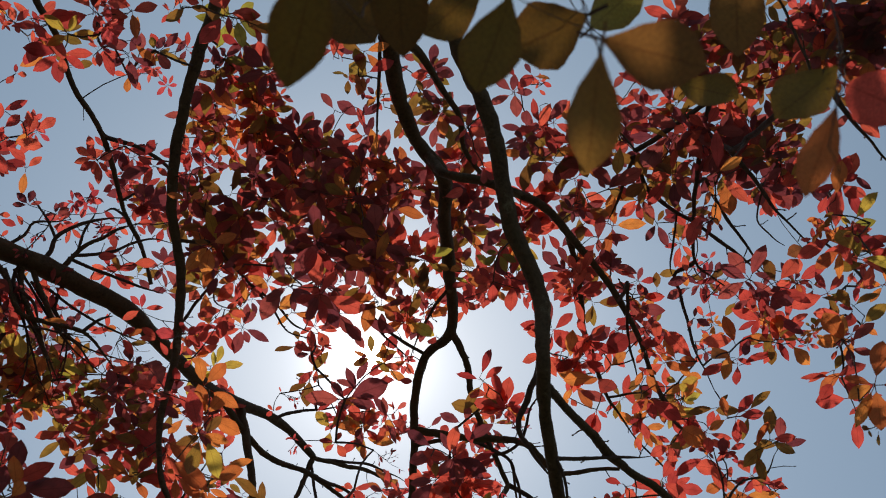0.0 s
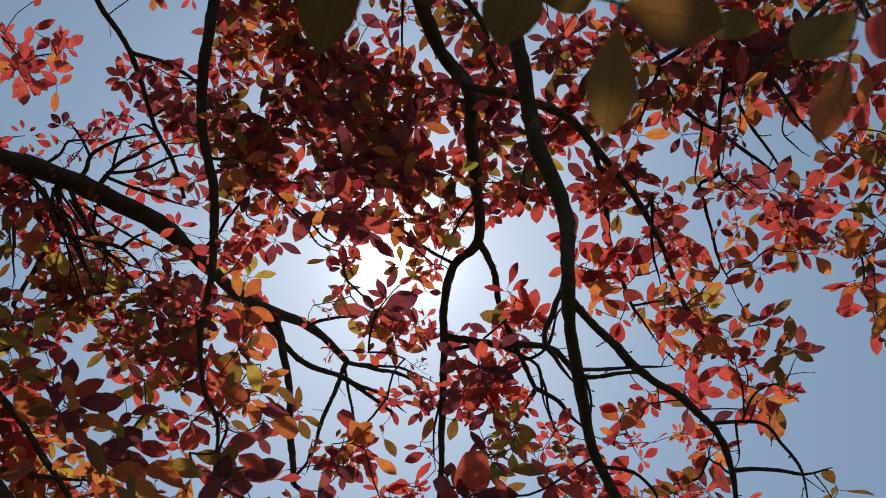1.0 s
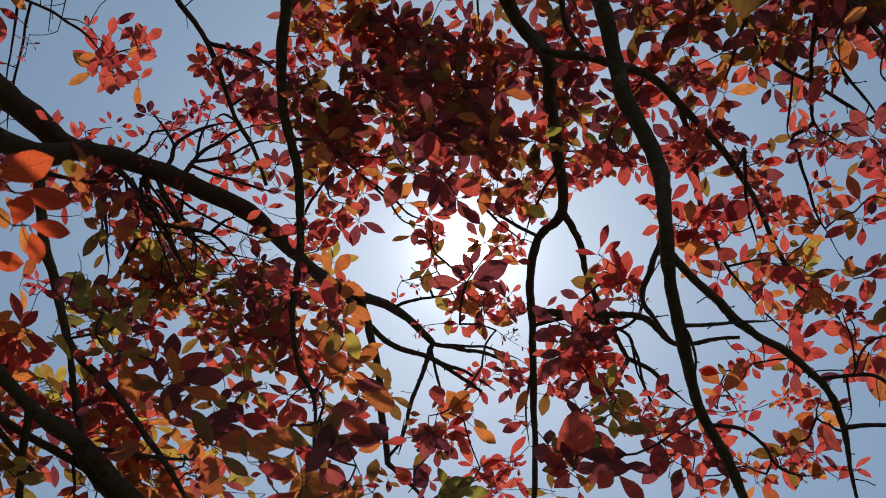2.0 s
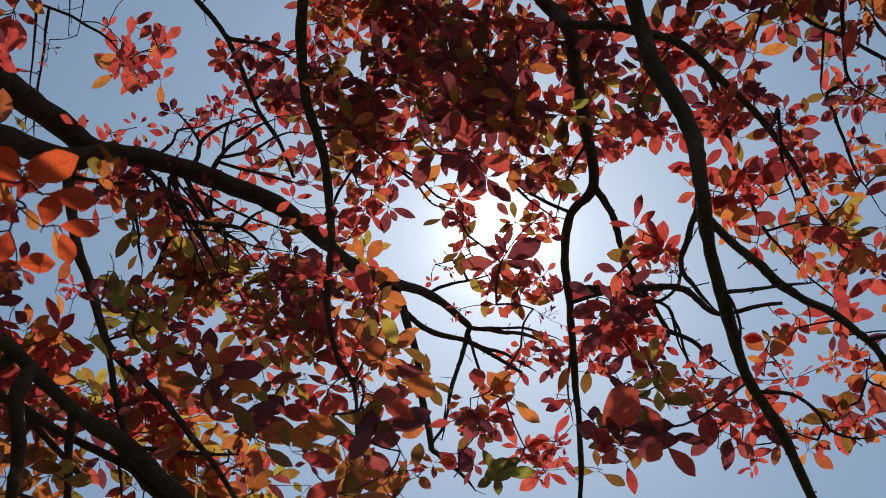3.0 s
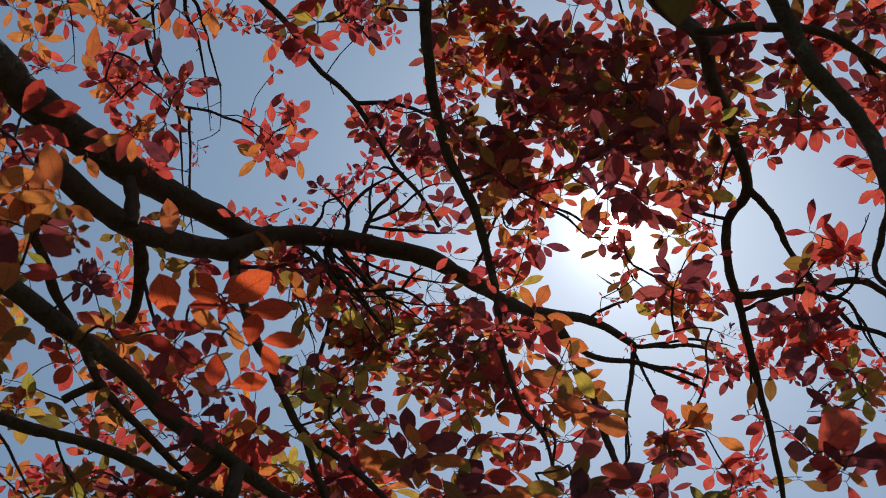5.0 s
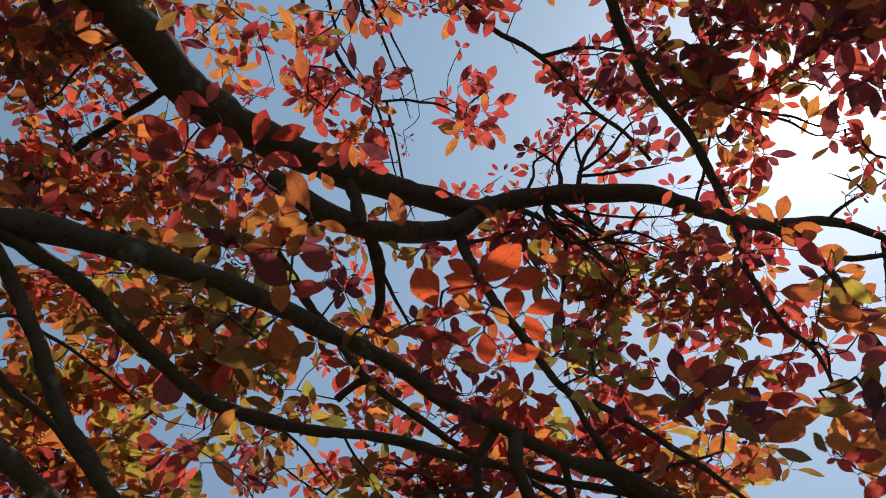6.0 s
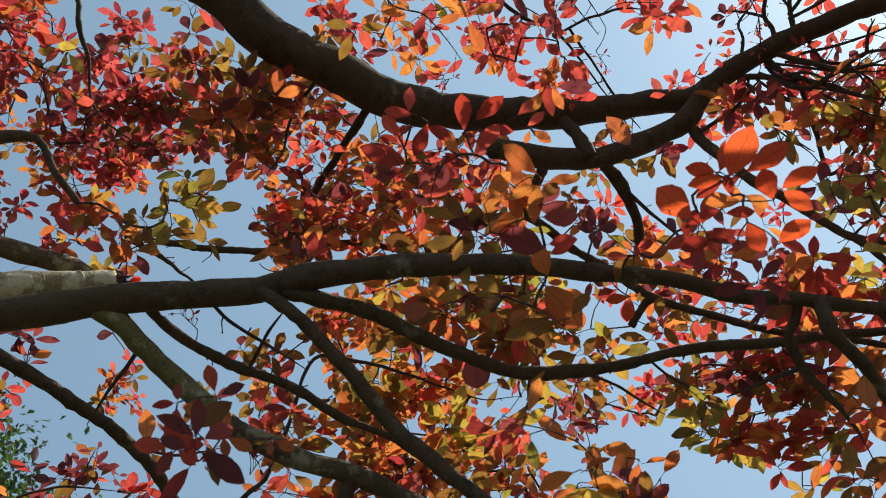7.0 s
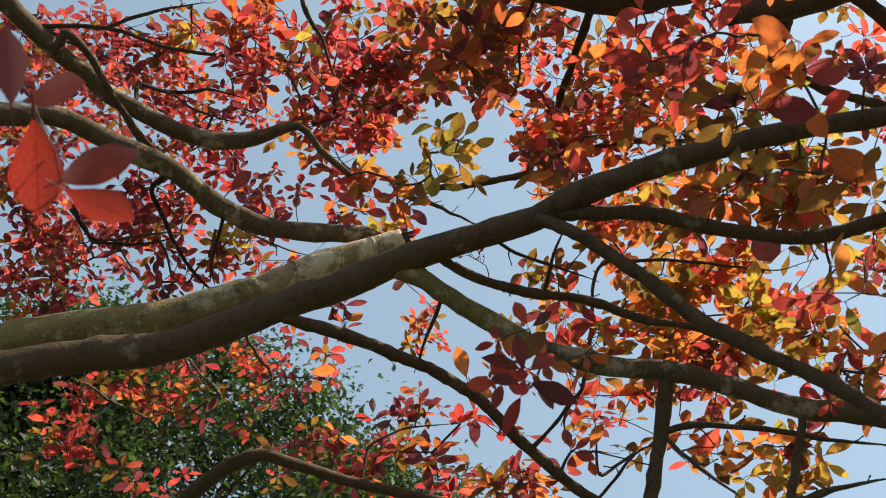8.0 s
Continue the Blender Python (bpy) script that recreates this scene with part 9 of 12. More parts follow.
spray(-2.547, -0.685, 3.620, 0.046, 0.0310, "prp", 13)
spray(-1.343, 1.517, 3.856, 0.070, 0.0550, "mrn", 9)
spray(-1.237, 1.589, 3.827, 0.070, 0.0550, "ngm", 9)
spray(-1.284, 1.606, 3.694, 0.070, 0.0550, "rmn", 10)
spray(-1.036, 1.441, 3.690, 0.070, 0.0550, "mrm", 11)
spray(-1.140, 1.639, 3.679, 0.070, 0.0550, "ngo", 9)
spray(-0.977, 1.572, 3.697, 0.070, 0.0550, "rm", 11)
spray(-0.926, 1.523, 3.485, 0.070, 0.0550, "nm", 9)
spray(-0.844, 1.481, 3.643, 0.070, 0.0550, "rmo", 11)
spray(-0.808, 1.535, 3.487, 0.070, 0.0550, "mn", 10)
spray(-0.719, 1.487, 3.514, 0.070, 0.0550, "rmo", 8)
spray(-1.253, 1.283, 3.736, 0.070, 0.0550, "rm", 9)
spray(-1.201, 1.435, 3.869, 0.070, 0.0550, "rmp", 11)
spray(-0.758, 1.418, 3.679, 0.070, 0.0550, "rp", 11)
spray(-1.195, 1.600, 3.530, 0.070, 0.0550, "nm", 12)
spray(-2.294, -0.021, 4.377, 0.075, 0.0580, "rm", 9)
spray(-2.136, 0.045, 4.001, 0.075, 0.0580, "rmo", 11)
spray(-2.113, 0.120, 4.108, 0.075, 0.0580, "on", 8)
spray(-2.128, 0.158, 3.949, 0.075, 0.0580, "ron", 9)
spray(-2.019, 0.096, 4.208, 0.075, 0.0580, "on", 11)
spray(-2.176, 0.265, 4.165, 0.075, 0.0580, "or", 11)
spray(-1.909, 0.245, 3.984, 0.075, 0.0580, "rmo", 11)
spray(-2.176, 0.331, 4.050, 0.075, 0.0580, "ro", 11)
spray(-2.286, 0.230, 3.976, 0.075, 0.0580, "ron", 8)
spray(-2.106, 0.394, 4.088, 0.075, 0.0580, "or", 11)
spray(-2.298, 0.339, 3.928, 0.075, 0.0580, "no", 10)
spray(-2.356, 0.254, 3.888, 0.075, 0.0580, "rm", 8)
spray(-2.094, 0.402, 3.817, 0.075, 0.0580, "rm", 11)
spray(-1.830, 0.279, 4.005, 0.075, 0.0580, "rmp", 9)
spray(-2.335, 0.143, 4.111, 0.075, 0.0580, "rm", 8)
spray(-2.101, 0.098, 4.241, 0.075, 0.0580, "no", 11)
spray(-1.975, 0.357, 3.977, 0.075, 0.0620, "dm", 10)
spray(-2.031, 0.441, 3.962, 0.075, 0.0620, "rd", 8)
spray(-1.950, 0.481, 3.988, 0.075, 0.0620, "dm", 9)
spray(-1.995, 0.522, 3.868, 0.075, 0.0620, "dm", 9)
spray(-1.773, 0.524, 3.757, 0.075, 0.0620, "md", 11)
spray(-2.126, 0.561, 3.869, 0.075, 0.0620, "dr", 11)
spray(-1.941, 0.619, 3.786, 0.075, 0.0620, "dm", 9)
spray(-1.711, 0.623, 3.681, 0.075, 0.0620, "md", 9)
spray(-1.844, 0.705, 3.719, 0.075, 0.0620, "dm", 9)
spray(-1.962, 0.309, 4.126, 0.075, 0.0620, "rd", 11)
spray(0.493, 1.151, 4.340, 0.075, 0.0600, "mr", 8)
spray(0.592, 1.047, 4.247, 0.075, 0.0600, "m", 8)
spray(0.662, 1.089, 4.096, 0.075, 0.0600, "mr", 9)
spray(0.766, 1.029, 4.082, 0.075, 0.0600, "m", 9)
spray(0.917, 1.249, 4.245, 0.075, 0.0600, "mr", 10)
spray(0.532, 1.169, 4.077, 0.075, 0.0600, "m", 10)
spray(0.743, 1.251, 4.108, 0.075, 0.0600, "mr", 10)
spray(0.921, 1.051, 4.161, 0.075, 0.0600, "m", 10)
spray(0.632, 1.273, 4.053, 0.075, 0.0600, "mn", 9)
spray(0.413, 1.227, 4.264, 0.075, 0.0600, "mr", 10)
spray(1.007, 1.148, 4.084, 0.075, 0.0600, "mn", 11)
near_leaf((-0.081, 0.170, 2.260), (-0.116, 0.263, 2.273), "kk", .55)
near_leaf((-0.114, 0.299, 2.654), (-0.073, 0.369, 2.710), "k", .85)
near_leaf((-0.028, 0.205, 2.429), (-0.027, 0.305, 2.457), "k", .58)
near_leaf((0.060, 0.266, 2.547), (-0.013, 0.334, 2.594), "k", .55)
near_leaf((0.067, 0.218, 2.328), (0.037, 0.314, 2.350), "k", .58)
near_leaf((0.157, 0.285, 2.480), (0.081, 0.339, 2.534), "k", .75)
near_leaf((0.185, 0.348, 2.631), (0.254, 0.320, 2.698), "g", .6)
near_leaf((0.128, 0.235, 2.253), (0.220, 0.270, 2.267), "n", .62)
near_leaf((0.277, 0.403, 2.591), (0.368, 0.446, 2.623), "k", .5)
near_leaf((0.116, 0.219, 2.182), (0.108, 0.318, 2.186), "n", .45)
near_leaf((0.306, 0.253, 2.509), (0.330, 0.352, 2.539), "n", .6)
near_leaf((0.386, 0.327, 2.414), (0.350, 0.406, 2.465), "k", .62)
near_leaf((0.328, 0.309, 2.276), (0.321, 0.407, 2.293), "o", .36)
near_leaf((0.449, 0.395, 2.532), (0.535, 0.439, 2.554), "r", .75)
near_leaf((-0.698, -0.547, 2.264), (-0.672, -0.569, 2.355), "d", .4)
near_leaf((-0.719, -0.553, 2.294), (-0.756, -0.511, 2.363), "d", .42)
near_leaf((-0.707, -0.530, 2.264), (-0.815, -0.545, 2.231), "d", .48)
near_leaf((-0.754, -0.510, 2.227), (-0.786, -0.464, 2.299), "d", .44)
near_leaf((-0.759, -0.509, 2.223), (-0.836, -0.460, 2.247), "d", .45)
near_leaf((-1.309, 1.176, 4.426), (-1.318, 1.130, 4.502), "r", .45)
near_leaf((-1.385, 1.242, 4.364), (-1.370, 1.252, 4.281), "r", .4)
near_leaf((-1.385, 1.242, 4.364), (-1.326, 1.238, 4.315), "m", .35)
near_leaf((-1.226, 1.256, 4.026), (-1.197, 1.262, 3.981), "r", .4)
near_leaf((-0.966, 1.454, 4.427), (-0.987, 1.443, 4.492), "m", .4)
near_leaf((-1.086, 1.556, 4.332), (-1.072, 1.490, 4.298), "r", .4)
near_leaf((-1.078, 1.566, 4.329), (-1.103, 1.517, 4.255), "r", .4)
near_leaf((-1.064, 1.611, 4.308), (-1.142, 1.628, 4.326), "r", .4)
near_leaf((-0.804, 1.385, 3.914), (-0.758, 1.351, 3.885), "r", .4)
near_leaf((-0.524, 1.174, 3.939), (-0.554, 1.167, 4.001), "g", .6)
near_leaf((-0.464, 1.203, 3.936), (-0.490, 1.189, 4.026), "r", .4)
near_leaf((-0.460, 1.203, 3.936), (-0.433, 1.144, 3.902), "r", .4)
near_leaf((-0.460, 1.203, 3.936), (-0.484, 1.157, 3.891), "r", .4)
near_leaf((-0.460, 1.203, 3.936), (-0.416, 1.168, 3.897), "r", .4)
near_leaf((-0.430, 1.176, 3.955), (-0.387, 1.191, 3.956), "o", .6)
near_leaf((-0.474, 1.463, 4.227), (-0.476, 1.442, 4.394), "o", .5)
near_leaf((-0.318, 1.162, 4.294), (-0.349, 1.152, 4.241), "y", .6)
near_leaf((-0.225, 1.074, 3.823), (-0.214, 1.033, 3.833), "o", .6)
near_leaf((0.015, 1.298, 4.075), (0.063, 1.250, 4.017), "r", .4)
near_leaf((0.088, 1.409, 4.206), (0.168, 1.425, 4.283), "m", .4)
near_leaf((0.176, 1.579, 4.102), (0.227, 1.621, 4.080), "r", .4)
near_leaf((0.572, 1.017, 3.771), (0.506, 1.038, 3.680), "m", .5)
near_leaf((0.909, 1.144, 3.968), (0.901, 1.135, 4.045), "r", .6)
near_leaf((0.573, 0.877, 3.301), (0.613, 0.844, 3.295), "o", .5)
near_leaf((1.136, 1.584, 4.141), (1.124, 1.641, 4.200), "o", .6)
near_leaf((0.514, 1.562, 4.061), (0.560, 1.555, 3.999), "r", .5)
near_leaf((0.767, 1.467, 4.049), (0.800, 1.480, 4.043), "r", .35)
near_leaf((-1.157, 1.284, 3.499), (-1.077, 1.261, 3.448), "o", .5)
near_leaf((-1.127, 1.227, 3.551), (-1.162, 1.268, 3.545), "y", .5)
near_leaf((-1.114, 1.297, 3.514), (-1.137, 1.294, 3.608), "o", .4)
near_leaf((-1.283, 1.627, 3.769), (-1.322, 1.608, 3.838), "o", .6)
near_leaf((-1.275, 1.627, 3.773), (-1.245, 1.635, 3.809), "o", .5)
near_leaf((-1.080, 1.223, 3.161), (-1.122, 1.217, 3.223), "g", .6)
near_leaf((-1.036, 1.213, 3.194), (-0.985, 1.186, 3.171), "o", .4)
near_leaf((-0.781, 1.573, 4.012), (-0.734, 1.511, 3.981), "r", .5)
near_leaf((-0.634, 1.447, 3.605), (-0.590, 1.428, 3.598), "r", .6)
near_leaf((-0.817, 1.664, 3.723), (-0.871, 1.663, 3.821), "m", .6)
near_leaf((-0.106, 1.562, 3.921), (-0.155, 1.560, 3.960), "m", .4)
near_leaf((-0.130, 1.612, 3.888), (-0.114, 1.665, 3.906), "r", .4)
near_leaf((-0.140, 1.590, 3.902), (-0.095, 1.651, 3.948), "r", .35)
near_leaf((-0.069, 1.719, 4.021), (-0.096, 1.769, 4.020), "r", .45)
near_leaf((-0.038, 1.749, 4.000), (-0.061, 1.743, 3.947), "r", .5)
near_leaf((-0.227, 1.955, 4.264), (-0.175, 1.915, 4.215), "r", .6)
near_leaf((0.119, 1.486, 3.376), (0.107, 1.461, 3.429), "r", .45)
near_leaf((0.085, 1.487, 3.379), (0.038, 1.445, 3.339), "r", .4)
near_leaf((0.107, 2.245, 4.164), (0.068, 2.265, 4.122), "r", .45)
near_leaf((0.343, 1.420, 3.666), (0.291, 1.403, 3.662), "r", .4)
near_leaf((0.389, 1.462, 3.485), (0.428, 1.374, 3.429), "r", .5)
near_leaf((0.405, 1.484, 3.465), (0.448, 1.467, 3.496), "o", .5)
near_leaf((0.393, 1.613, 3.513), (0.413, 1.529, 3.475), "r", .6)
near_leaf((0.671, 1.516, 3.509), (0.692, 1.439, 3.449), "o", .5)
near_leaf((0.607, 1.840, 3.817), (0.576, 1.930, 3.862), "r", .5)
near_leaf((0.534, 1.523, 3.258), (0.605, 1.600, 3.291), "o", .5)
near_leaf((-0.914, 1.479, 3.038), (-0.935, 1.392, 3.012), "m", .7)
near_leaf((-0.848, 1.527, 3.027), (-0.753, 1.457, 3.014), "m", .5)
near_leaf((-0.783, 1.373, 2.854), (-0.718, 1.448, 2.897), "m", .5)
near_leaf((-0.722, 1.296, 2.743), (-0.623, 1.242, 2.688), "o", .4)
near_leaf((-1.378, 1.781, 3.459), (-1.397, 1.907, 3.464), "m", .45)
near_leaf((-1.089, 1.525, 2.953), (-1.051, 1.598, 3.043), "o", .5)
near_leaf((-0.911, 1.579, 2.935), (-0.834, 1.594, 2.973), "o", .45)
near_leaf((-0.892, 1.593, 2.931), (-0.863, 1.693, 2.957), "o", .45)
near_leaf((-0.522, 1.219, 2.904), (-0.458, 1.260, 2.873), "o", .5)
near_leaf((-0.472, 1.085, 2.515), (-0.498, 1.019, 2.501), "o", .45)
near_leaf((-0.509, 1.088, 2.496), (-0.529, 1.031, 2.491), "o", .45)
near_leaf((-0.544, 1.375, 2.739), (-0.610, 1.513, 2.748), "o", .45)
near_leaf((-0.536, 1.373, 2.745), (-0.505, 1.328, 2.803), "m", .5)
near_leaf((-0.521, 1.368, 2.757), (-0.446, 1.348, 2.738), "m", .5)
near_leaf((-0.534, 1.380, 2.737), (-0.486, 1.445, 2.709), "m", .6)
near_leaf((-0.494, 1.372, 3.017), (-0.440, 1.391, 3.060), "o", .5)
near_leaf((-0.591, 1.678, 3.276), (-0.512, 1.726, 3.291), "m", .5)
near_leaf((-0.571, 1.709, 3.252), (-0.560, 1.694, 3.159), "m", .6)
near_leaf((-0.557, 1.713, 3.252), (-0.471, 1.670, 3.174), "o", .5)
near_leaf((-0.445, 1.257, 2.680), (-0.385, 1.295, 2.741), "m", .5)
near_leaf((-0.327, 1.631, 3.098), (-0.268, 1.564, 3.082), "o", .4)
near_leaf((-0.325, 1.636, 3.094), (-0.263, 1.590, 3.069), "o", .4)
near_leaf((-0.436, 2.138, 3.610), (-0.433, 2.013, 3.593), "r", .45)
near_leaf((-0.392, 2.224, 3.555), (-0.368, 2.313, 3.576), "r", .5)
near_leaf((-0.594, 2.249, 3.483), (-0.530, 2.241, 3.396), "r", .5)
near_leaf((-0.543, 2.299, 3.437), (-0.501, 2.357, 3.574), "m", .6)
near_leaf((-0.287, 1.747, 2.976), (-0.371, 1.823, 3.013), "g", .5)
near_leaf((-0.102, 1.711, 3.035), (-0.094, 1.725, 3.099), "m", .5)
near_leaf((-0.083, 1.564, 2.883), (-0.011, 1.425, 2.837), "r", .5)
near_leaf((-0.090, 1.731, 3.012), (-0.148, 1.775, 3.083), "m", .5)
near_leaf((-0.040, 1.429, 2.752), (0.055, 1.440, 2.750), "m", .4)
near_leaf((0.062, 1.729, 3.155), (0.003, 1.726, 3.133), "y", .4)
near_leaf((-0.053, 1.659, 3.374), (-0.117, 1.649, 3.333), "m", .5)
near_leaf((-0.007, 1.801, 3.396), (-0.057, 1.766, 3.321), "r", .5)
near_leaf((0.351, 1.847, 3.307), (0.305, 1.774, 3.287), "o", .5)
near_leaf((0.584, 1.845, 3.240), (0.512, 1.834, 3.238), "r", .4)
near_leaf((0.578, 1.859, 3.227), (0.528, 1.831, 3.182), "r", .4)
near_leaf((0.786, 2.095, 3.547), (0.782, 2.014, 3.545), "o", .5)
near_leaf((0.839, 2.097, 3.523), (0.827, 2.084, 3.602), "o", .6)
near_leaf((0.844, 2.096, 3.522), (0.841, 1.985, 3.511), "r", .5)
near_leaf((0.837, 2.147, 3.469), (0.883, 2.167, 3.586), "o", .6)
near_leaf((0.769, 1.735, 3.277), (0.817, 1.761, 3.300), "m", .45)
near_leaf((0.508, 1.935, 3.165), (0.456, 1.892, 3.165), "o", .5)
near_leaf((0.536, 1.926, 3.166), (0.505, 1.963, 3.231), "o", .5)
near_leaf((0.548, 1.911, 3.179), (0.551, 1.934, 3.255), "r", .6)
near_leaf((0.592, 1.896, 3.180), (0.559, 1.872, 3.069), "r", .7)
near_leaf((0.575, 2.160, 3.291), (0.627, 2.185, 3.242), "o", .5)
near_leaf((0.781, 2.567, 3.540), (0.797, 2.493, 3.523), "r", .5)
near_leaf((0.903, 2.121, 3.189), (0.908, 2.051, 3.173), "r", .5)
near_leaf((-1.782, 0.088, 3.685), (-1.721, 0.142, 3.672), "o", .6)
near_leaf((-1.827, 0.086, 3.650), (-1.837, 0.079, 3.746), "r", .5)
near_leaf((-1.863, 0.107, 3.618), (-1.740, 0.104, 3.575), "o", .5)
near_leaf((-1.948, 0.674, 4.458), (-1.920, 0.618, 4.419), "r", .4)
near_leaf((-2.127, 0.754, 4.752), (-2.083, 0.755, 4.732), "o", .5)
near_leaf((-1.212, 1.083, 4.202), (-1.224, 1.054, 4.304), "r", .5)
near_leaf((-1.282, 1.136, 4.147), (-1.271, 1.199, 4.200), "r", .35)
near_leaf((-1.122, 0.380, 2.747), (-1.112, 0.436, 2.803), "o", .6)
near_leaf((-1.446, 0.448, 3.115), (-1.399, 0.528, 3.096), "m", .4)
near_leaf((-1.118, 0.392, 2.745), (-1.096, 0.464, 2.722), "m", .7)
near_leaf((-1.818, 0.653, 3.357), (-1.725, 0.681, 3.310), "m", .3)
near_leaf((-1.470, 1.025, 3.591), (-1.497, 1.013, 3.634), "y", .6)
near_leaf((-1.285, 0.861, 3.389), (-1.315, 0.844, 3.517), "o", .4)
near_leaf((-1.511, 1.193, 3.811), (-1.610, 1.303, 3.844), "m", .5)
near_leaf((-1.121, 0.841, 2.992), (-1.129, 0.813, 2.926), "r", .5)
near_leaf((-1.171, 0.823, 2.969), (-1.174, 0.810, 3.008), "m", .5)
near_leaf((-0.784, 0.705, 2.781), (-0.757, 0.662, 2.767), "y", .5)
near_leaf((-0.773, 0.714, 2.780), (-0.748, 0.673, 2.771), "o", .5)
near_leaf((-0.786, 0.716, 2.788), (-0.760, 0.728, 2.771), "o", .5)
near_leaf((-1.733, 0.710, 3.114), (-1.719, 0.773, 3.185), "o", .5)
near_leaf((-1.714, 0.755, 3.107), (-1.724, 0.739, 3.026), "y", .6)
near_leaf((-1.785, 0.665, 3.083), (-1.746, 0.649, 2.944), "m", .5)
near_leaf((-1.985, 0.665, 3.179), (-1.929, 0.697, 3.108), "y", .6)
near_leaf((-2.266, 1.014, 3.315), (-2.308, 1.005, 3.338), "r", .4)
near_leaf((-0.976, 1.060, 2.822), (-0.894, 1.042, 2.752), "y", .45)
near_leaf((-1.638, -0.513, 3.565), (-1.654, -0.450, 3.589), "r", .4)
near_leaf((-1.784, -0.706, 3.896), (-1.849, -0.698, 3.920), "r", .5)
near_leaf((-2.494, -0.757, 3.947), (-2.478, -0.721, 4.006), "m", .4)
near_leaf((-2.468, -0.836, 3.919), (-2.401, -0.779, 3.906), "r", .6)
near_leaf((-2.501, -0.780, 3.934), (-2.450, -0.702, 3.868), "m", .4)
near_leaf((-2.171, -0.431, 4.286), (-2.070, -0.440, 4.257), "m", .5)
near_leaf((-1.605, -0.055, 3.609), (-1.635, -0.101, 3.685), "y", .8)
near_leaf((-2.063, -0.290, 3.947), (-2.023, -0.290, 3.972), "m", .6)
near_leaf((-1.668, 0.150, 3.262), (-1.696, 0.192, 3.276), "y", .5)
near_leaf((-2.354, -0.671, 3.614), (-2.364, -0.603, 3.605), "m", .4)
near_leaf((-2.568, -1.246, 3.649), (-2.612, -1.326, 3.696), "r", .4)
near_leaf((-2.583, -1.213, 3.648), (-2.548, -1.267, 3.712), "o", .4)
near_leaf((-2.388, -1.060, 3.439), (-2.419, -1.030, 3.440), "r", .4)
near_leaf((-2.382, -1.095, 3.431), (-2.367, -1.032, 3.439), "m", .3)
near_leaf((-2.424, -1.198, 3.321), (-2.412, -1.167, 3.233), "r", .4)
near_leaf((-2.433, -1.171, 3.323), (-2.393, -1.105, 3.282), "r", .4)
near_leaf((-2.478, -0.691, 3.460), (-2.512, -0.731, 3.437), "r", .4)
near_leaf((-2.671, -0.256, 3.779), (-2.606, -0.349, 3.738), "y", .35)
near_leaf((-2.726, -0.251, 3.826), (-2.641, -0.274, 3.813), "y", .5)
near_leaf((-2.721, -0.231, 3.832), (-2.644, -0.177, 3.812), "y", .4)
near_leaf((-2.724, -0.231, 3.829), (-2.760, -0.176, 3.883), "y", .35)
near_leaf((-2.730, -0.261, 3.821), (-2.663, -0.313, 3.781), "g", .4)
near_leaf((-2.723, -0.156, 3.609), (-2.696, -0.206, 3.561), "r", .5)
near_leaf((-2.537, -0.441, 3.127), (-2.507, -0.367, 3.122), "o", .5)
near_leaf((-2.546, -0.430, 3.115), (-2.614, -0.414, 3.103), "o", .5)
near_leaf((-2.936, -0.406, 3.455), (-2.855, -0.356, 3.437), "r", .4)
near_leaf((-2.936, -0.406, 3.455), (-2.895, -0.365, 3.392), "r", .4)
near_leaf((-2.610, 0.006, 3.005), (-2.530, -0.004, 3.020), "r", .4)
near_leaf((-2.609, 0.009, 3.008), (-2.562, 0.040, 3.014), "r", .4)
near_leaf((-2.612, 0.006, 3.002), (-2.591, -0.032, 3.002), "r", .4)
near_leaf((-2.376, -0.249, 2.902), (-2.380, -0.250, 2.955), "m", .4)
near_leaf((-2.383, -0.244, 2.891), (-2.365, -0.211, 2.905), "m", .4)
near_leaf((-2.386, -0.246, 2.884), (-2.364, -0.297, 2.890), "r", .4)
near_leaf((-2.391, -0.244, 2.876), (-2.426, -0.197, 2.895), "m", .4)
near_leaf((-2.768, 0.719, 2.956), (-2.819, 0.671, 2.960), "r", .35)
near_leaf((-2.913, 0.771, 3.025), (-2.922, 0.801, 2.989), "o", .4)
near_leaf((-2.146, 0.756, 2.686), (-2.149, 0.820, 2.692), "m", .4)
near_leaf((-2.147, 0.752, 2.686), (-2.235, 0.834, 2.683), "m", .5)
near_leaf((-1.058, 0.737, 4.128), (-1.065, 0.695, 4.123), "r", .35)
near_leaf((-1.059, 0.740, 4.127), (-1.074, 0.711, 4.044), "r", .35)
near_leaf((-1.474, 1.037, 5.145), (-1.458, 1.053, 5.110), "r", .4)
near_leaf((-0.888, 0.789, 4.000), (-0.882, 0.812, 3.985), "r", .5)
near_leaf((-0.965, 0.991, 4.646), (-0.976, 0.964, 4.743), "m", .35)
near_leaf((-0.613, 0.852, 4.234), (-0.602, 0.792, 4.200), "r", .45)
near_leaf((-0.606, 0.860, 4.233), (-0.584, 0.872, 4.191), "m", .5)
near_leaf((-0.593, 0.885, 4.228), (-0.537, 0.844, 4.223), "m", .4)
near_leaf((-0.594, 0.892, 4.226), (-0.657, 0.916, 4.281), "m", .5)
near_leaf((-0.587, 0.901, 4.224), (-0.548, 0.931, 4.296), "m", .5)
near_leaf((-0.587, 0.908, 4.222), (-0.601, 0.937, 4.223), "m", .5)
near_leaf((-0.589, 1.021, 4.388), (-0.619, 1.016, 4.413), "m", .4)
near_leaf((-0.442, 0.639, 3.721), (-0.446, 0.706, 3.763), "y", .4)
near_leaf((-0.459, 0.690, 3.915), (-0.423, 0.667, 3.881), "y", .5)
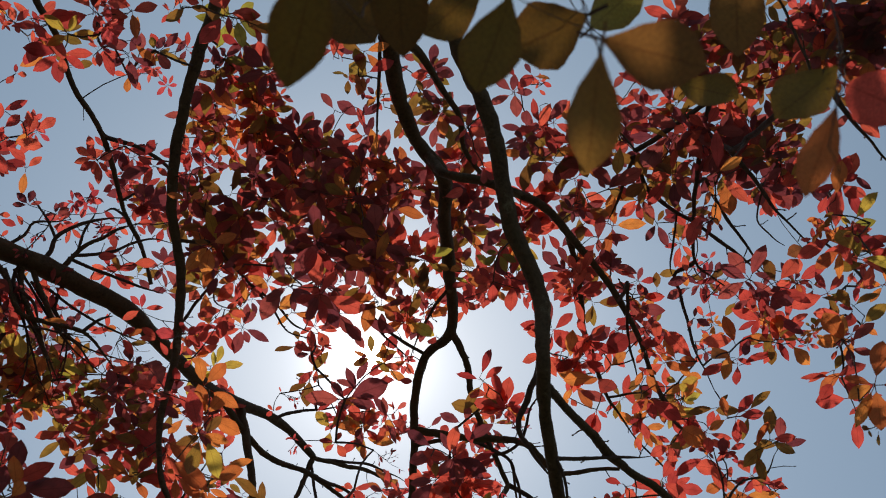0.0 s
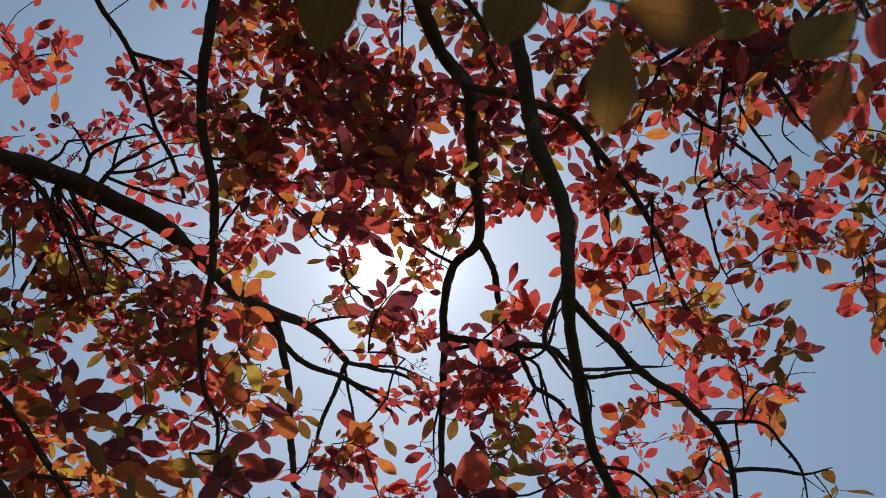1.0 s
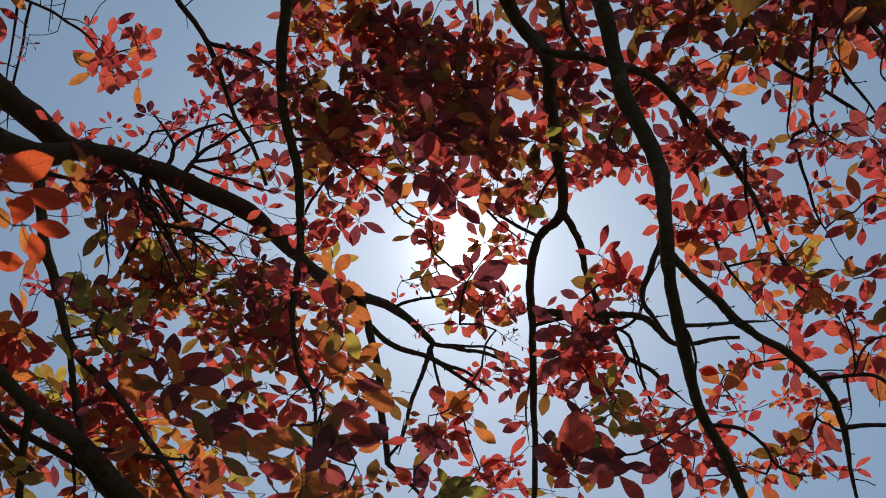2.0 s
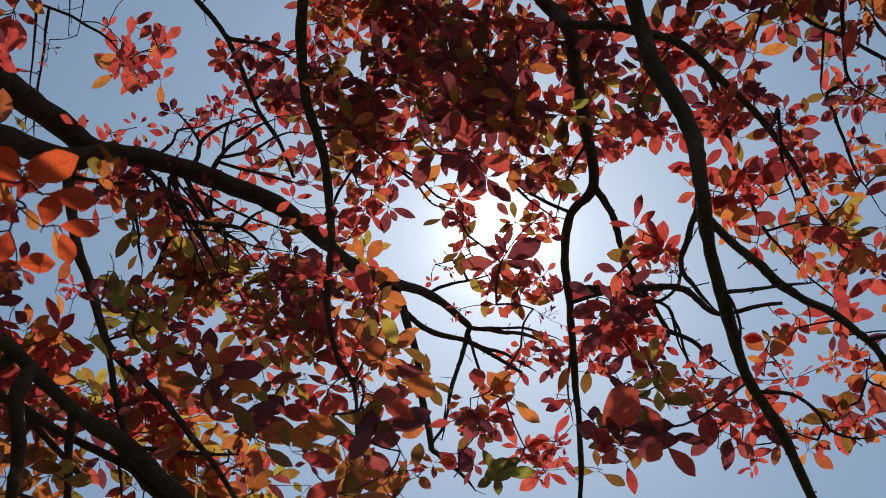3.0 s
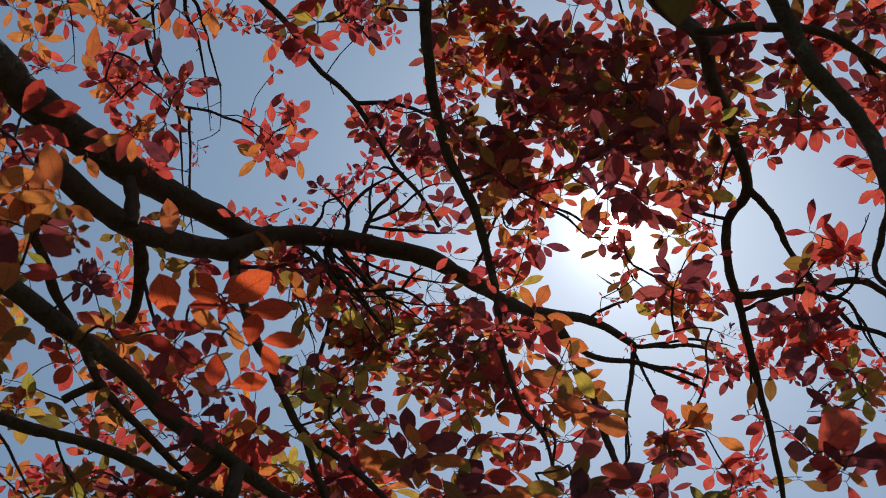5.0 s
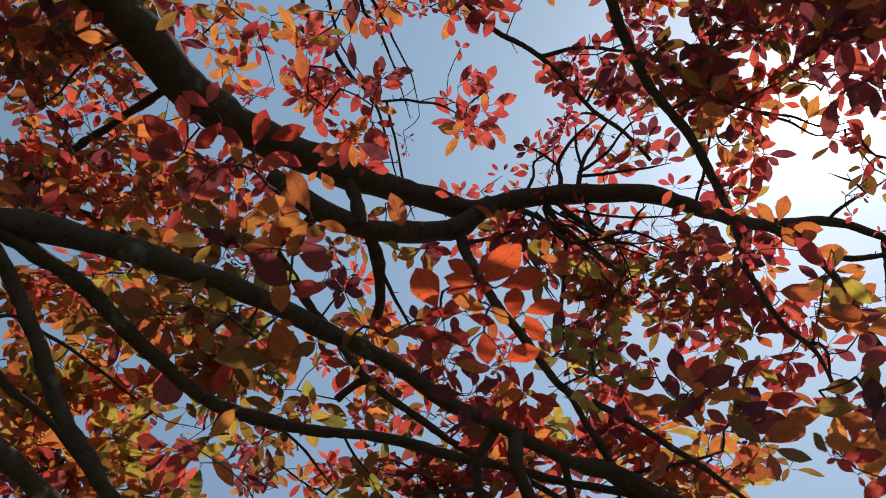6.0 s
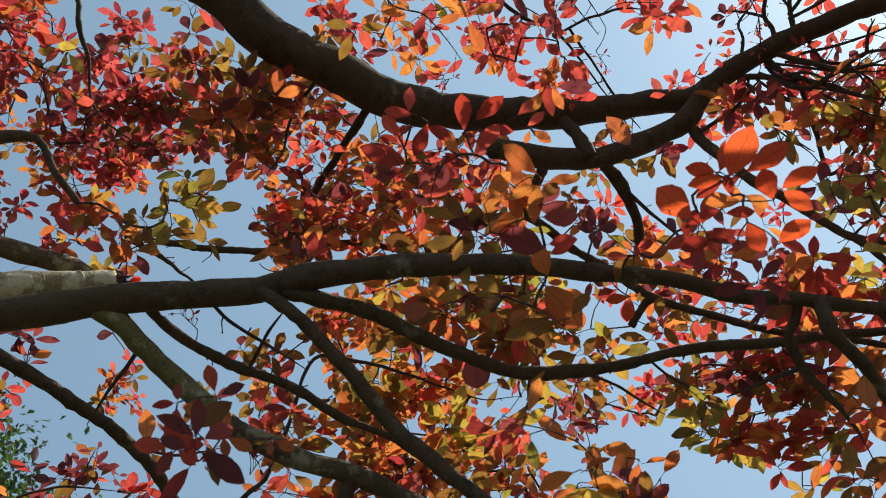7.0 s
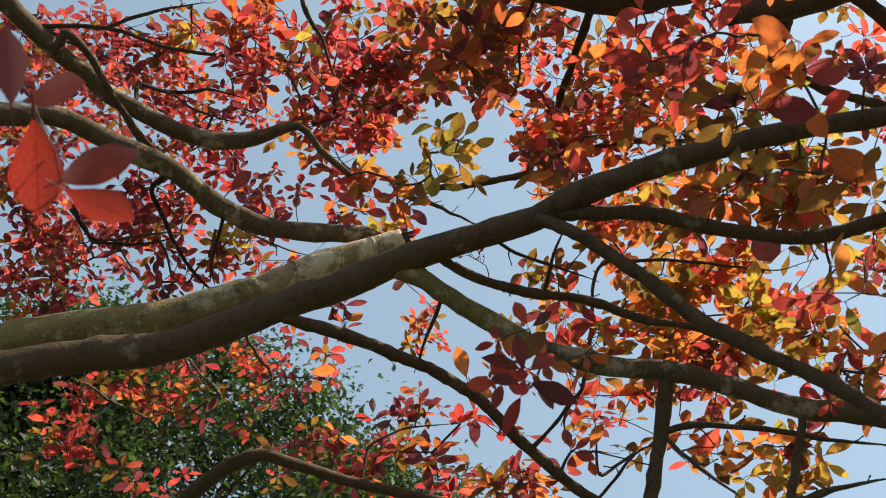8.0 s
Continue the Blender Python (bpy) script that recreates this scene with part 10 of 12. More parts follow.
near_leaf((-0.401, 0.729, 3.914), (-0.464, 0.696, 3.938), "o", .4)
near_leaf((-0.481, 0.882, 4.251), (-0.550, 0.878, 4.276), "o", .4)
near_leaf((-0.660, 1.013, 4.352), (-0.633, 1.044, 4.264), "o", .5)
near_leaf((-0.340, 1.077, 4.747), (-0.329, 1.013, 4.744), "r", .45)
near_leaf((-0.312, 1.083, 4.748), (-0.325, 1.049, 4.855), "r", .4)
near_leaf((-0.198, 0.863, 4.016), (-0.187, 0.805, 3.974), "r", .5)
near_leaf((-0.177, 0.888, 4.009), (-0.236, 0.881, 4.101), "y", .6)
near_leaf((-0.194, 0.911, 3.999), (-0.219, 0.869, 3.984), "o", .5)
near_leaf((-0.674, 1.067, 4.329), (-0.768, 1.127, 4.397), "r", .5)
near_leaf((-0.669, 1.100, 4.317), (-0.725, 1.126, 4.268), "o", .4)
near_leaf((-1.230, 1.108, 4.284), (-1.240, 1.069, 4.349), "r", .5)
near_leaf((0.305, 1.198, 4.321), (0.268, 1.140, 4.302), "m", .5)
near_leaf((0.348, 1.214, 4.309), (0.406, 1.260, 4.339), "m", .5)
near_leaf((-1.725, 0.946, 2.741), (-1.806, 0.944, 2.872), "o", .5)
near_leaf((-1.890, 1.077, 2.891), (-1.870, 1.156, 2.970), "o", .5)
near_leaf((-1.846, 1.051, 2.863), (-1.750, 1.081, 2.797), "m", .35)
near_leaf((-1.776, 0.984, 2.767), (-1.791, 1.082, 2.779), "g", .5)
near_leaf((-1.661, 0.906, 2.665), (-1.748, 0.855, 2.674), "y", .7)
near_leaf((-2.039, 1.090, 2.914), (-2.007, 1.014, 2.908), "g", .3)
near_leaf((-1.786, 0.990, 2.747), (-1.846, 1.092, 2.749), "g", .5)
near_leaf((-1.482, 0.857, 2.539), (-1.483, 0.864, 2.610), "m", .5)
near_leaf((-1.477, 0.864, 2.539), (-1.423, 0.875, 2.553), "m", .5)
near_leaf((-1.479, 0.865, 2.535), (-1.492, 0.928, 2.519), "m", .4)
near_leaf((-1.812, 0.970, 2.728), (-1.842, 1.023, 2.707), "m", .45)
near_leaf((-1.503, 0.832, 2.534), (-1.444, 0.835, 2.482), "o", .4)
near_leaf((-1.473, 0.918, 2.483), (-1.366, 0.897, 2.469), "m", .5)
near_leaf((-1.459, 0.931, 2.488), (-1.372, 0.932, 2.461), "m", .35)
near_leaf((-1.472, 0.933, 2.466), (-1.480, 0.988, 2.484), "r", .5)
near_leaf((-1.966, 1.341, 2.746), (-1.983, 1.407, 2.768), "r", .5)
near_leaf((-1.906, 1.386, 2.782), (-1.989, 1.415, 2.781), "r", .45)
near_leaf((-2.096, 1.017, 2.895), (-2.052, 1.040, 2.930), "m", .5)
near_leaf((-2.072, 1.044, 2.909), (-2.085, 1.090, 2.942), "m", .4)
near_leaf((-1.813, 0.965, 2.731), (-1.872, 0.948, 2.720), "y", .5)
near_leaf((-1.490, 0.939, 2.427), (-1.507, 0.923, 2.486), "m", .5)
near_leaf((-2.273, 1.324, 3.256), (-2.204, 1.332, 3.206), "o", .5)
near_leaf((-1.244, 1.467, 2.867), (-1.219, 1.542, 2.916), "y", .4)
near_leaf((-1.390, 1.687, 3.037), (-1.329, 1.662, 2.925), "y", .5)
near_leaf((-1.255, 1.788, 3.012), (-1.291, 1.755, 3.058), "r", .4)
near_leaf((-1.255, 1.790, 3.010), (-1.290, 1.814, 3.087), "r", .4)
near_leaf((-1.592, 2.361, 3.403), (-1.622, 2.301, 3.424), "r", .4)
near_leaf((-1.599, 2.361, 3.398), (-1.669, 2.327, 3.394), "r", .4)
near_leaf((-1.612, 2.355, 3.396), (-1.676, 2.432, 3.396), "r", .45)
near_leaf((-1.589, 2.366, 3.399), (-1.599, 2.452, 3.403), "r", .4)
near_leaf((-1.254, 1.793, 3.006), (-1.206, 1.802, 2.989), "o", .5)
near_leaf((-1.161, 1.158, 2.624), (-1.182, 1.192, 2.713), "o", .45)
near_leaf((-1.162, 1.159, 2.622), (-1.192, 1.124, 2.605), "r", .4)
near_leaf((-1.161, 1.158, 2.624), (-1.177, 1.232, 2.635), "r", .4)
near_leaf((-1.262, 1.572, 3.264), (-1.239, 1.490, 3.254), "y", .5)
near_leaf((-1.326, 1.821, 3.375), (-1.323, 1.745, 3.351), "m", .45)
near_leaf((-1.025, 1.323, 2.902), (-1.033, 1.294, 2.863), "m", .4)
near_leaf((-1.388, 1.634, 3.105), (-1.315, 1.611, 3.056), "o", .5)
near_leaf((-1.264, 1.446, 2.878), (-1.187, 1.423, 2.869), "y", .45)
near_leaf((-1.723, -0.054, 3.286), (-1.694, -0.040, 3.350), "y", 0.62)
near_leaf((-1.666, -0.037, 3.241), (-1.637, -0.005, 3.260), "y", 0.50)
near_leaf((-1.736, -0.032, 3.305), (-1.738, 0.018, 3.316), "y", 0.48)
near_leaf((-1.706, -0.077, 3.258), (-1.698, -0.098, 3.297), "y", 0.55)
near_leaf((-1.729, -0.086, 3.263), (-1.717, -0.112, 3.300), "y", 0.72)
near_leaf((-1.717, -0.123, 3.230), (-1.682, -0.140, 3.255), "y", 0.55)
near_leaf((-1.717, -0.093, 3.251), (-1.675, -0.062, 3.277), "g", 0.50)
near_leaf((-1.720, -0.095, 3.238), (-1.721, -0.038, 3.260), "g", 0.62)
near_leaf((-1.714, -0.055, 3.233), (-1.690, 0.007, 3.226), "y", 0.60)
near_leaf((-1.699, -0.062, 3.207), (-1.696, -0.016, 3.186), "y", 0.55)
near_leaf((-1.751, -0.118, 3.265), (-1.774, -0.129, 3.229), "g", 0.50)
near_leaf((-1.731, -0.112, 3.211), (-1.728, -0.147, 3.192), "g", 0.50)
near_leaf((-1.782, -0.103, 3.257), (-1.791, -0.045, 3.236), "y", 0.50)
near_leaf((-1.723, -0.044, 3.201), (-1.740, -0.021, 3.151), "y", 0.50)
near_leaf((-1.714, -0.038, 3.188), (-1.704, 0.003, 3.176), "y", 0.42)
near_leaf((-1.777, -0.093, 3.214), (-1.799, -0.110, 3.166), "g", 0.70)
near_leaf((-1.730, -0.115, 3.173), (-1.756, -0.128, 3.142), "g", 0.50)
near_leaf((-1.699, -0.128, 3.245), (-1.741, -0.121, 3.224), "y", 0.50)
near_leaf((-1.684, -0.049, 3.237), (-1.683, -0.014, 3.237), "g", 0.45)
near_leaf((-1.172, 0.356, 2.996), (-1.176, 0.312, 3.057), "o", 0.44)
near_leaf((-1.192, 0.394, 3.036), (-1.114, 0.413, 3.037), "r", 0.45)
near_leaf((-1.189, 0.376, 3.095), (-1.131, 0.344, 3.126), "d", 0.51)
near_leaf((-1.126, 0.370, 3.051), (-1.064, 0.399, 3.066), "d", 0.49)
near_leaf((-1.159, 0.287, 3.041), (-1.232, 0.286, 3.023), "d", 0.43)
near_leaf((-1.166, 0.258, 3.061), (-1.172, 0.204, 3.052), "r", 0.46)
near_leaf((-1.180, 0.255, 3.082), (-1.155, 0.250, 3.132), "r", 0.47)
near_leaf((-1.201, 0.245, 3.028), (-1.179, 0.203, 3.048), "r", 0.56)
near_leaf((-1.226, 0.270, 2.990), (-1.254, 0.189, 3.033), "d", 0.47)
near_leaf((-1.232, 0.343, 3.036), (-1.285, 0.316, 3.009), "m", 0.52)
near_leaf((-1.214, 0.347, 3.019), (-1.266, 0.353, 2.996), "m", 0.55)
near_leaf((-1.162, 0.459, 2.994), (-1.161, 0.493, 2.945), "o", 0.43)
near_leaf((-1.213, 0.465, 3.018), (-1.260, 0.447, 3.000), "o", 0.45)
near_leaf((-1.194, 0.451, 3.037), (-1.223, 0.418, 3.047), "m", 0.52)
near_leaf((-1.336, 0.261, 3.060), (-1.356, 0.228, 3.052), "d", 0.47)
near_leaf((-1.300, 0.292, 3.062), (-1.325, 0.242, 3.049), "d", 0.53)
near_leaf((-1.170, 0.368, 2.969), (-1.195, 0.332, 2.991), "d", 0.52)
near_leaf((-1.165, 0.405, 3.084), (-1.146, 0.461, 3.088), "r", 0.49)
near_leaf((-1.167, 0.288, 3.036), (-1.142, 0.329, 2.998), "d", 0.49)
near_leaf((-1.205, 0.271, 3.073), (-1.209, 0.243, 3.054), "d", 0.55)
near_leaf((-1.173, 0.416, 3.002), (-1.213, 0.414, 2.996), "r", 0.45)
near_leaf((-1.274, 0.337, 2.949), (-1.257, 0.294, 2.947), "m", 0.47)
near_leaf((-1.072, 0.447, 3.006), (-1.034, 0.464, 3.011), "r", 0.47)
near_leaf((-1.104, 0.448, 3.076), (-1.077, 0.474, 3.107), "r", 0.44)
near_leaf((-1.086, 0.469, 3.004), (-1.063, 0.483, 2.983), "o", 0.51)
near_leaf((-1.753, 0.251, 3.426), (-1.687, 0.288, 3.419), "m", 0.53)
near_leaf((-1.812, 0.254, 3.282), (-1.742, 0.263, 3.280), "d", 0.53)
near_leaf((-1.819, 0.201, 3.317), (-1.814, 0.240, 3.270), "m", 0.48)
near_leaf((-1.799, 0.142, 3.348), (-1.753, 0.175, 3.348), "r", 0.48)
near_leaf((-1.842, 0.108, 3.373), (-1.822, 0.137, 3.374), "r", 0.46)
near_leaf((-1.566, 0.042, 3.527), (-1.496, 0.052, 3.529), "o", 0.43)
near_leaf((-1.592, 0.055, 3.570), (-1.542, 0.109, 3.556), "o", 0.53)
near_leaf((-1.832, 0.087, 3.405), (-1.831, 0.124, 3.400), "r", 0.56)
near_leaf((-1.757, 0.207, 3.307), (-1.741, 0.226, 3.266), "m", 0.44)
near_leaf((-1.770, 0.189, 3.361), (-1.784, 0.214, 3.343), "y", 0.52)
near_leaf((-1.626, 0.261, 3.397), (-1.625, 0.300, 3.409), "o", 0.42)
near_leaf((-1.649, 0.052, 3.588), (-1.629, 0.110, 3.541), "o", 0.54)
near_leaf((-1.664, 0.106, 3.419), (-1.724, 0.103, 3.423), "o", 0.53)
near_leaf((-0.884, 0.665, 2.768), (-0.903, 0.624, 2.784), "e", 0.60)
near_leaf((-0.865, 0.653, 2.744), (-0.834, 0.664, 2.783), "e", 0.60)
near_leaf((-0.851, 0.655, 2.719), (-0.778, 0.655, 2.758), "e", 0.66)
near_leaf((-0.879, 0.725, 2.788), (-0.808, 0.762, 2.800), "e", 0.50)
near_leaf((-0.926, 0.631, 2.689), (-0.923, 0.572, 2.732), "e", 0.72)
near_leaf((-0.885, 0.680, 2.764), (-0.925, 0.640, 2.771), "e", 0.48)
near_leaf((-0.905, 0.698, 2.783), (-0.953, 0.677, 2.779), "d", 0.45)
near_leaf((-0.874, 0.691, 2.701), (-0.919, 0.651, 2.726), "o", 0.50)
near_leaf((-0.846, 0.723, 2.687), (-0.814, 0.687, 2.709), "e", 0.72)
near_leaf((-0.842, 0.746, 2.719), (-0.778, 0.765, 2.715), "e", 0.50)
near_leaf((-0.867, 0.780, 2.755), (-0.863, 0.825, 2.725), "e", 0.60)
near_leaf((-0.915, 0.732, 2.710), (-0.929, 0.760, 2.664), "e", 0.66)
near_leaf((-0.889, 0.752, 2.647), (-0.824, 0.762, 2.642), "e", 0.54)
near_leaf((-0.971, 0.657, 2.739), (-0.997, 0.679, 2.738), "d", 0.50)
near_leaf((-0.933, 0.702, 2.744), (-0.988, 0.678, 2.758), "d", 0.35)
near_leaf((-0.905, 0.680, 2.699), (-0.864, 0.702, 2.673), "d", 0.40)
near_leaf((-0.948, 0.674, 2.677), (-0.995, 0.657, 2.698), "d", 0.60)
near_leaf((-0.980, 0.717, 2.722), (-0.948, 0.738, 2.727), "d", 0.60)
near_leaf((-0.885, 0.711, 2.733), (-0.865, 0.730, 2.695), "o", 0.50)
near_leaf((-0.898, 0.701, 2.742), (-0.873, 0.673, 2.757), "d", 0.45)
near_leaf((-0.874, 0.705, 2.765), (-0.887, 0.684, 2.749), "r", 0.50)
near_leaf((-0.935, 0.717, 2.676), (-0.950, 0.692, 2.712), "d", 0.50)
near_leaf((-1.189, 0.646, 2.926), (-1.220, 0.625, 2.944), "m", 0.50)
near_leaf((-1.215, 0.663, 2.962), (-1.192, 0.634, 2.976), "m", 0.50)
near_leaf((-1.220, 0.670, 2.962), (-1.206, 0.711, 2.972), "m", 0.50)
near_leaf((-1.217, 0.660, 2.942), (-1.236, 0.674, 2.922), "m", 0.50)
near_leaf((-1.233, 0.674, 2.972), (-1.238, 0.659, 2.940), "m", 0.50)
near_leaf((-1.281, 0.762, 2.867), (-1.314, 0.727, 2.871), "e", 0.50)
near_leaf((-1.254, 0.742, 2.838), (-1.283, 0.746, 2.799), "e", 0.58)
near_leaf((-1.186, 0.757, 2.885), (-1.168, 0.794, 2.909), "o", 0.55)
near_leaf((-1.211, 0.754, 2.934), (-1.198, 0.785, 2.950), "r", 0.50)
near_leaf((-1.221, 0.733, 2.912), (-1.234, 0.689, 2.906), "r", 0.50)
near_leaf((-1.208, 0.747, 2.915), (-1.198, 0.780, 2.907), "r", 0.45)
near_leaf((-1.177, 0.720, 2.902), (-1.190, 0.728, 2.880), "r", 0.50)
near_leaf((-0.927, 0.991, 2.930), (-0.940, 1.033, 2.909), "g", 0.50)
near_leaf((-0.921, 0.972, 2.903), (-0.886, 1.026, 2.915), "y", 0.50)
near_leaf((-0.928, 0.963, 2.948), (-0.926, 0.982, 2.920), "g", 0.50)
near_leaf((-0.949, 1.016, 2.897), (-0.928, 1.068, 2.910), "g", 0.50)
whorl((-1.122, 0.924, 3.817), "r", ((-1.102, 0.857, 3.873), (-1.053, 0.885, 3.854), (-1.005, 0.962, 3.825), (-1.050, 0.985, 3.803), (-1.086, 0.999, 3.754), (-1.127, 1.014, 3.733), (-1.163, 1.001, 3.785), (-1.196, 0.925, 3.794), (-1.182, 0.955, 3.775), (-1.145, 0.898, 3.866),))
whorl((-1.178, 0.873, 3.874), "p", ((-1.191, 0.857, 3.909), (-1.151, 0.856, 3.895), (-1.201, 0.881, 3.879), (-1.162, 0.885, 3.854),))
whorl((-1.244, 0.683, 3.769), "r", ((-1.224, 0.646, 3.826), (-1.186, 0.719, 3.763), (-1.283, 0.666, 3.793), (-1.283, 0.714, 3.757),))
whorl((-1.275, 0.712, 3.661), "r", ((-1.238, 0.753, 3.662), (-1.282, 0.670, 3.699), (-1.313, 0.789, 3.597), (-1.317, 0.734, 3.616),))
whorl((-1.147, 0.518, 3.808), "o", ((-1.178, 0.569, 3.773), (-1.131, 0.538, 3.817),))
whorl((-1.076, 0.541, 3.808), "o", ((-1.090, 0.601, 3.785), (-1.114, 0.575, 3.810), (-1.046, 0.563, 3.799),))
whorl((-1.248, 0.647, 4.059), "r", ((-1.277, 0.625, 4.070), (-1.292, 0.660, 4.075), (-1.238, 0.689, 4.061), (-1.253, 0.669, 4.025),))
whorl((-0.782, 0.605, 3.591), "y", ((-0.825, 0.562, 3.600), (-0.831, 0.628, 3.601), (-0.718, 0.615, 3.598), (-0.768, 0.575, 3.627),))
whorl((-0.842, 0.675, 3.679), "r", ((-0.922, 0.656, 3.683), (-0.903, 0.703, 3.648), (-0.838, 0.715, 3.650), (-0.795, 0.712, 3.674), (-0.776, 0.684, 3.696),))
whorl((-0.777, 0.693, 3.767), "r", ((-0.722, 0.695, 3.792), (-0.762, 0.762, 3.755), (-0.765, 0.663, 3.816),))
whorl((-1.140, 0.737, 4.168), "r", ((-1.154, 0.705, 4.203), (-1.170, 0.732, 4.151), (-1.113, 0.716, 4.215), (-1.141, 0.771, 4.179),))
whorl((-0.814, 0.852, 4.018), "r", ((-0.853, 0.845, 4.026), (-0.825, 0.895, 4.007), (-0.779, 0.887, 3.990), (-0.822, 0.835, 4.054), (-0.784, 0.856, 4.032),))
whorl((-0.723, 0.781, 3.992), "m", ((-0.726, 0.743, 3.996), (-0.702, 0.760, 4.037), (-0.756, 0.790, 4.016), (-0.680, 0.823, 3.953), (-0.743, 0.822, 3.985),))
whorl((-1.071, 0.802, 3.932), "r", ((-1.090, 0.817, 3.903), (-1.040, 0.805, 3.930), (-1.077, 0.787, 3.963),))
whorl((-1.114, 1.153, 3.881), "m", ((-1.092, 1.112, 3.891), (-1.144, 1.128, 3.905), (-1.147, 1.140, 3.862), (-1.086, 1.157, 3.903),))
whorl((-1.059, 1.197, 3.904), "m", ((-1.065, 1.182, 3.942), (-1.037, 1.201, 3.941), (-1.088, 1.198, 3.905),))
whorl((-1.222, 1.169, 3.869), "r", ((-1.254, 1.139, 3.877), (-1.279, 1.163, 3.843), (-1.231, 1.136, 3.901), (-1.183, 1.143, 3.870), (-1.161, 1.172, 3.866), (-1.153, 1.203, 3.860), (-1.207, 1.215, 3.854), (-1.232, 1.208, 3.826),))
whorl((-1.333, 1.080, 3.768), "r", ((-1.375, 1.058, 3.803), (-1.292, 1.073, 3.774),))
whorl((-1.296, 1.163, 3.853), "r", ((-1.340, 1.178, 3.865), (-1.307, 1.135, 3.868), (-1.267, 1.185, 3.848),))
whorl((-1.023, 1.226, 4.040), "p", ((-1.057, 1.212, 4.059), (-0.988, 1.210, 4.069), (-0.981, 1.241, 4.048), (-1.028, 1.257, 4.032), (-1.064, 1.247, 4.052),))
whorl((-0.919, 1.054, 3.929), "r", ((-0.941, 1.017, 3.951), (-0.968, 1.077, 3.924), (-0.913, 1.107, 3.885), (-0.889, 1.082, 3.910), (-0.892, 1.056, 3.968),))
whorl((-0.847, 1.030, 3.960), "r", ((-0.868, 1.013, 3.977), (-0.815, 1.017, 3.951), (-0.838, 1.051, 3.949), (-0.870, 1.041, 3.960),))
whorl((-0.697, 0.980, 3.706), "r", ((-0.737, 0.960, 3.725), (-0.778, 0.997, 3.693), (-0.667, 0.963, 3.702), (-0.670, 1.007, 3.707), (-0.725, 1.016, 3.680),))
whorl((-0.802, 1.173, 3.776), "r", ((-0.805, 1.144, 3.791), (-0.783, 1.208, 3.775), (-0.766, 1.181, 3.798),))
whorl((-1.457, 0.849, 3.773), "r", ((-1.387, 0.888, 3.739), (-1.431, 0.871, 3.780), (-1.500, 0.869, 3.786), (-1.445, 0.823, 3.784),))
whorl((-1.393, 0.571, 4.032), "r", ((-1.421, 0.546, 4.055), (-1.348, 0.564, 4.040), (-1.347, 0.605, 4.016), (-1.422, 0.593, 4.007), (-1.382, 0.614, 4.004),))
whorl((-1.421, 0.655, 3.991), "r", ((-1.448, 0.624, 4.001), (-1.394, 0.650, 3.998), (-1.406, 0.695, 3.991), (-1.443, 0.660, 3.961),))
whorl((-1.489, 0.812, 3.871), "r", ((-1.512, 0.786, 3.905), (-1.451, 0.802, 3.879), (-1.439, 0.866, 3.834), (-1.522, 0.845, 3.868),))
whorl((-0.157, 1.140, 3.974), "r", ((-0.151, 1.097, 3.991), (-0.148, 1.164, 3.962), (-0.178, 1.133, 3.993), (-0.120, 1.125, 3.972),))
whorl((-0.107, 1.094, 3.904), "r", ((-0.115, 1.060, 3.921), (-0.071, 1.105, 3.930), (-0.071, 1.129, 3.890), (-0.115, 1.138, 3.902),))
whorl((0.075, 0.909, 3.674), "r", ((0.034, 0.883, 3.680), (0.115, 0.904, 3.700), (0.119, 0.939, 3.692), (0.054, 0.930, 3.660),))
whorl((0.088, 0.959, 3.652), "r", ((0.071, 0.928, 3.652), (0.135, 0.969, 3.662), (0.086, 0.984, 3.622), (0.108, 0.995, 3.657),))
whorl((0.218, 0.986, 3.747), "m", ((0.213, 1.024, 3.708), (0.196, 0.959, 3.754), (0.250, 0.992, 3.774),))
whorl((0.260, 1.020, 3.704), "o", ((0.264, 1.059, 3.703), (0.252, 0.993, 3.717), (0.283, 1.010, 3.698),))
whorl((0.110, 1.002, 3.637), "m", ((0.128, 1.037, 3.641), (0.106, 1.030, 3.610),))
whorl((0.128, 1.127, 3.445), "g", ((0.094, 1.146, 3.427), (0.144, 1.166, 3.423), (0.168, 1.149, 3.438), (0.102, 1.135, 3.466),))
whorl((0.115, 1.222, 3.473), "r", ((0.065, 1.199, 3.455), (0.111, 1.275, 3.470), (0.082, 1.204, 3.508), (0.072, 1.255, 3.479),))
whorl((0.042, 1.322, 3.555), "r", ((0.075, 1.366, 3.566), (0.050, 1.369, 3.557), (0.074, 1.315, 3.555),))
whorl((0.280, 1.377, 3.366), "o", ((0.300, 1.341, 3.420),))
whorl((0.244, 1.322, 3.383), "r", ((0.186, 1.313, 3.386), (0.193, 1.292, 3.387), (0.203, 1.338, 3.361),))
whorl((0.218, 1.324, 3.314), "r", ((0.163, 1.321, 3.285), (0.200, 1.357, 3.300), (0.242, 1.368, 3.283),))
whorl((0.218, 1.301, 3.535), "r", ((0.195, 1.267, 3.532), (0.242, 1.340, 3.544), (0.227, 1.354, 3.520), (0.200, 1.333, 3.542),))
whorl((0.475, 1.371, 3.549), "m", ((0.553, 1.403, 3.572),))
whorl((0.497, 1.323, 3.538), "r", ((0.471, 1.290, 3.532), (0.523, 1.344, 3.550), (0.478, 1.332, 3.515),))
whorl((0.532, 1.386, 3.342), "o", ((0.514, 1.359, 3.372), (0.563, 1.424, 3.330), (0.496, 1.375, 3.343), (0.585, 1.412, 3.367),))
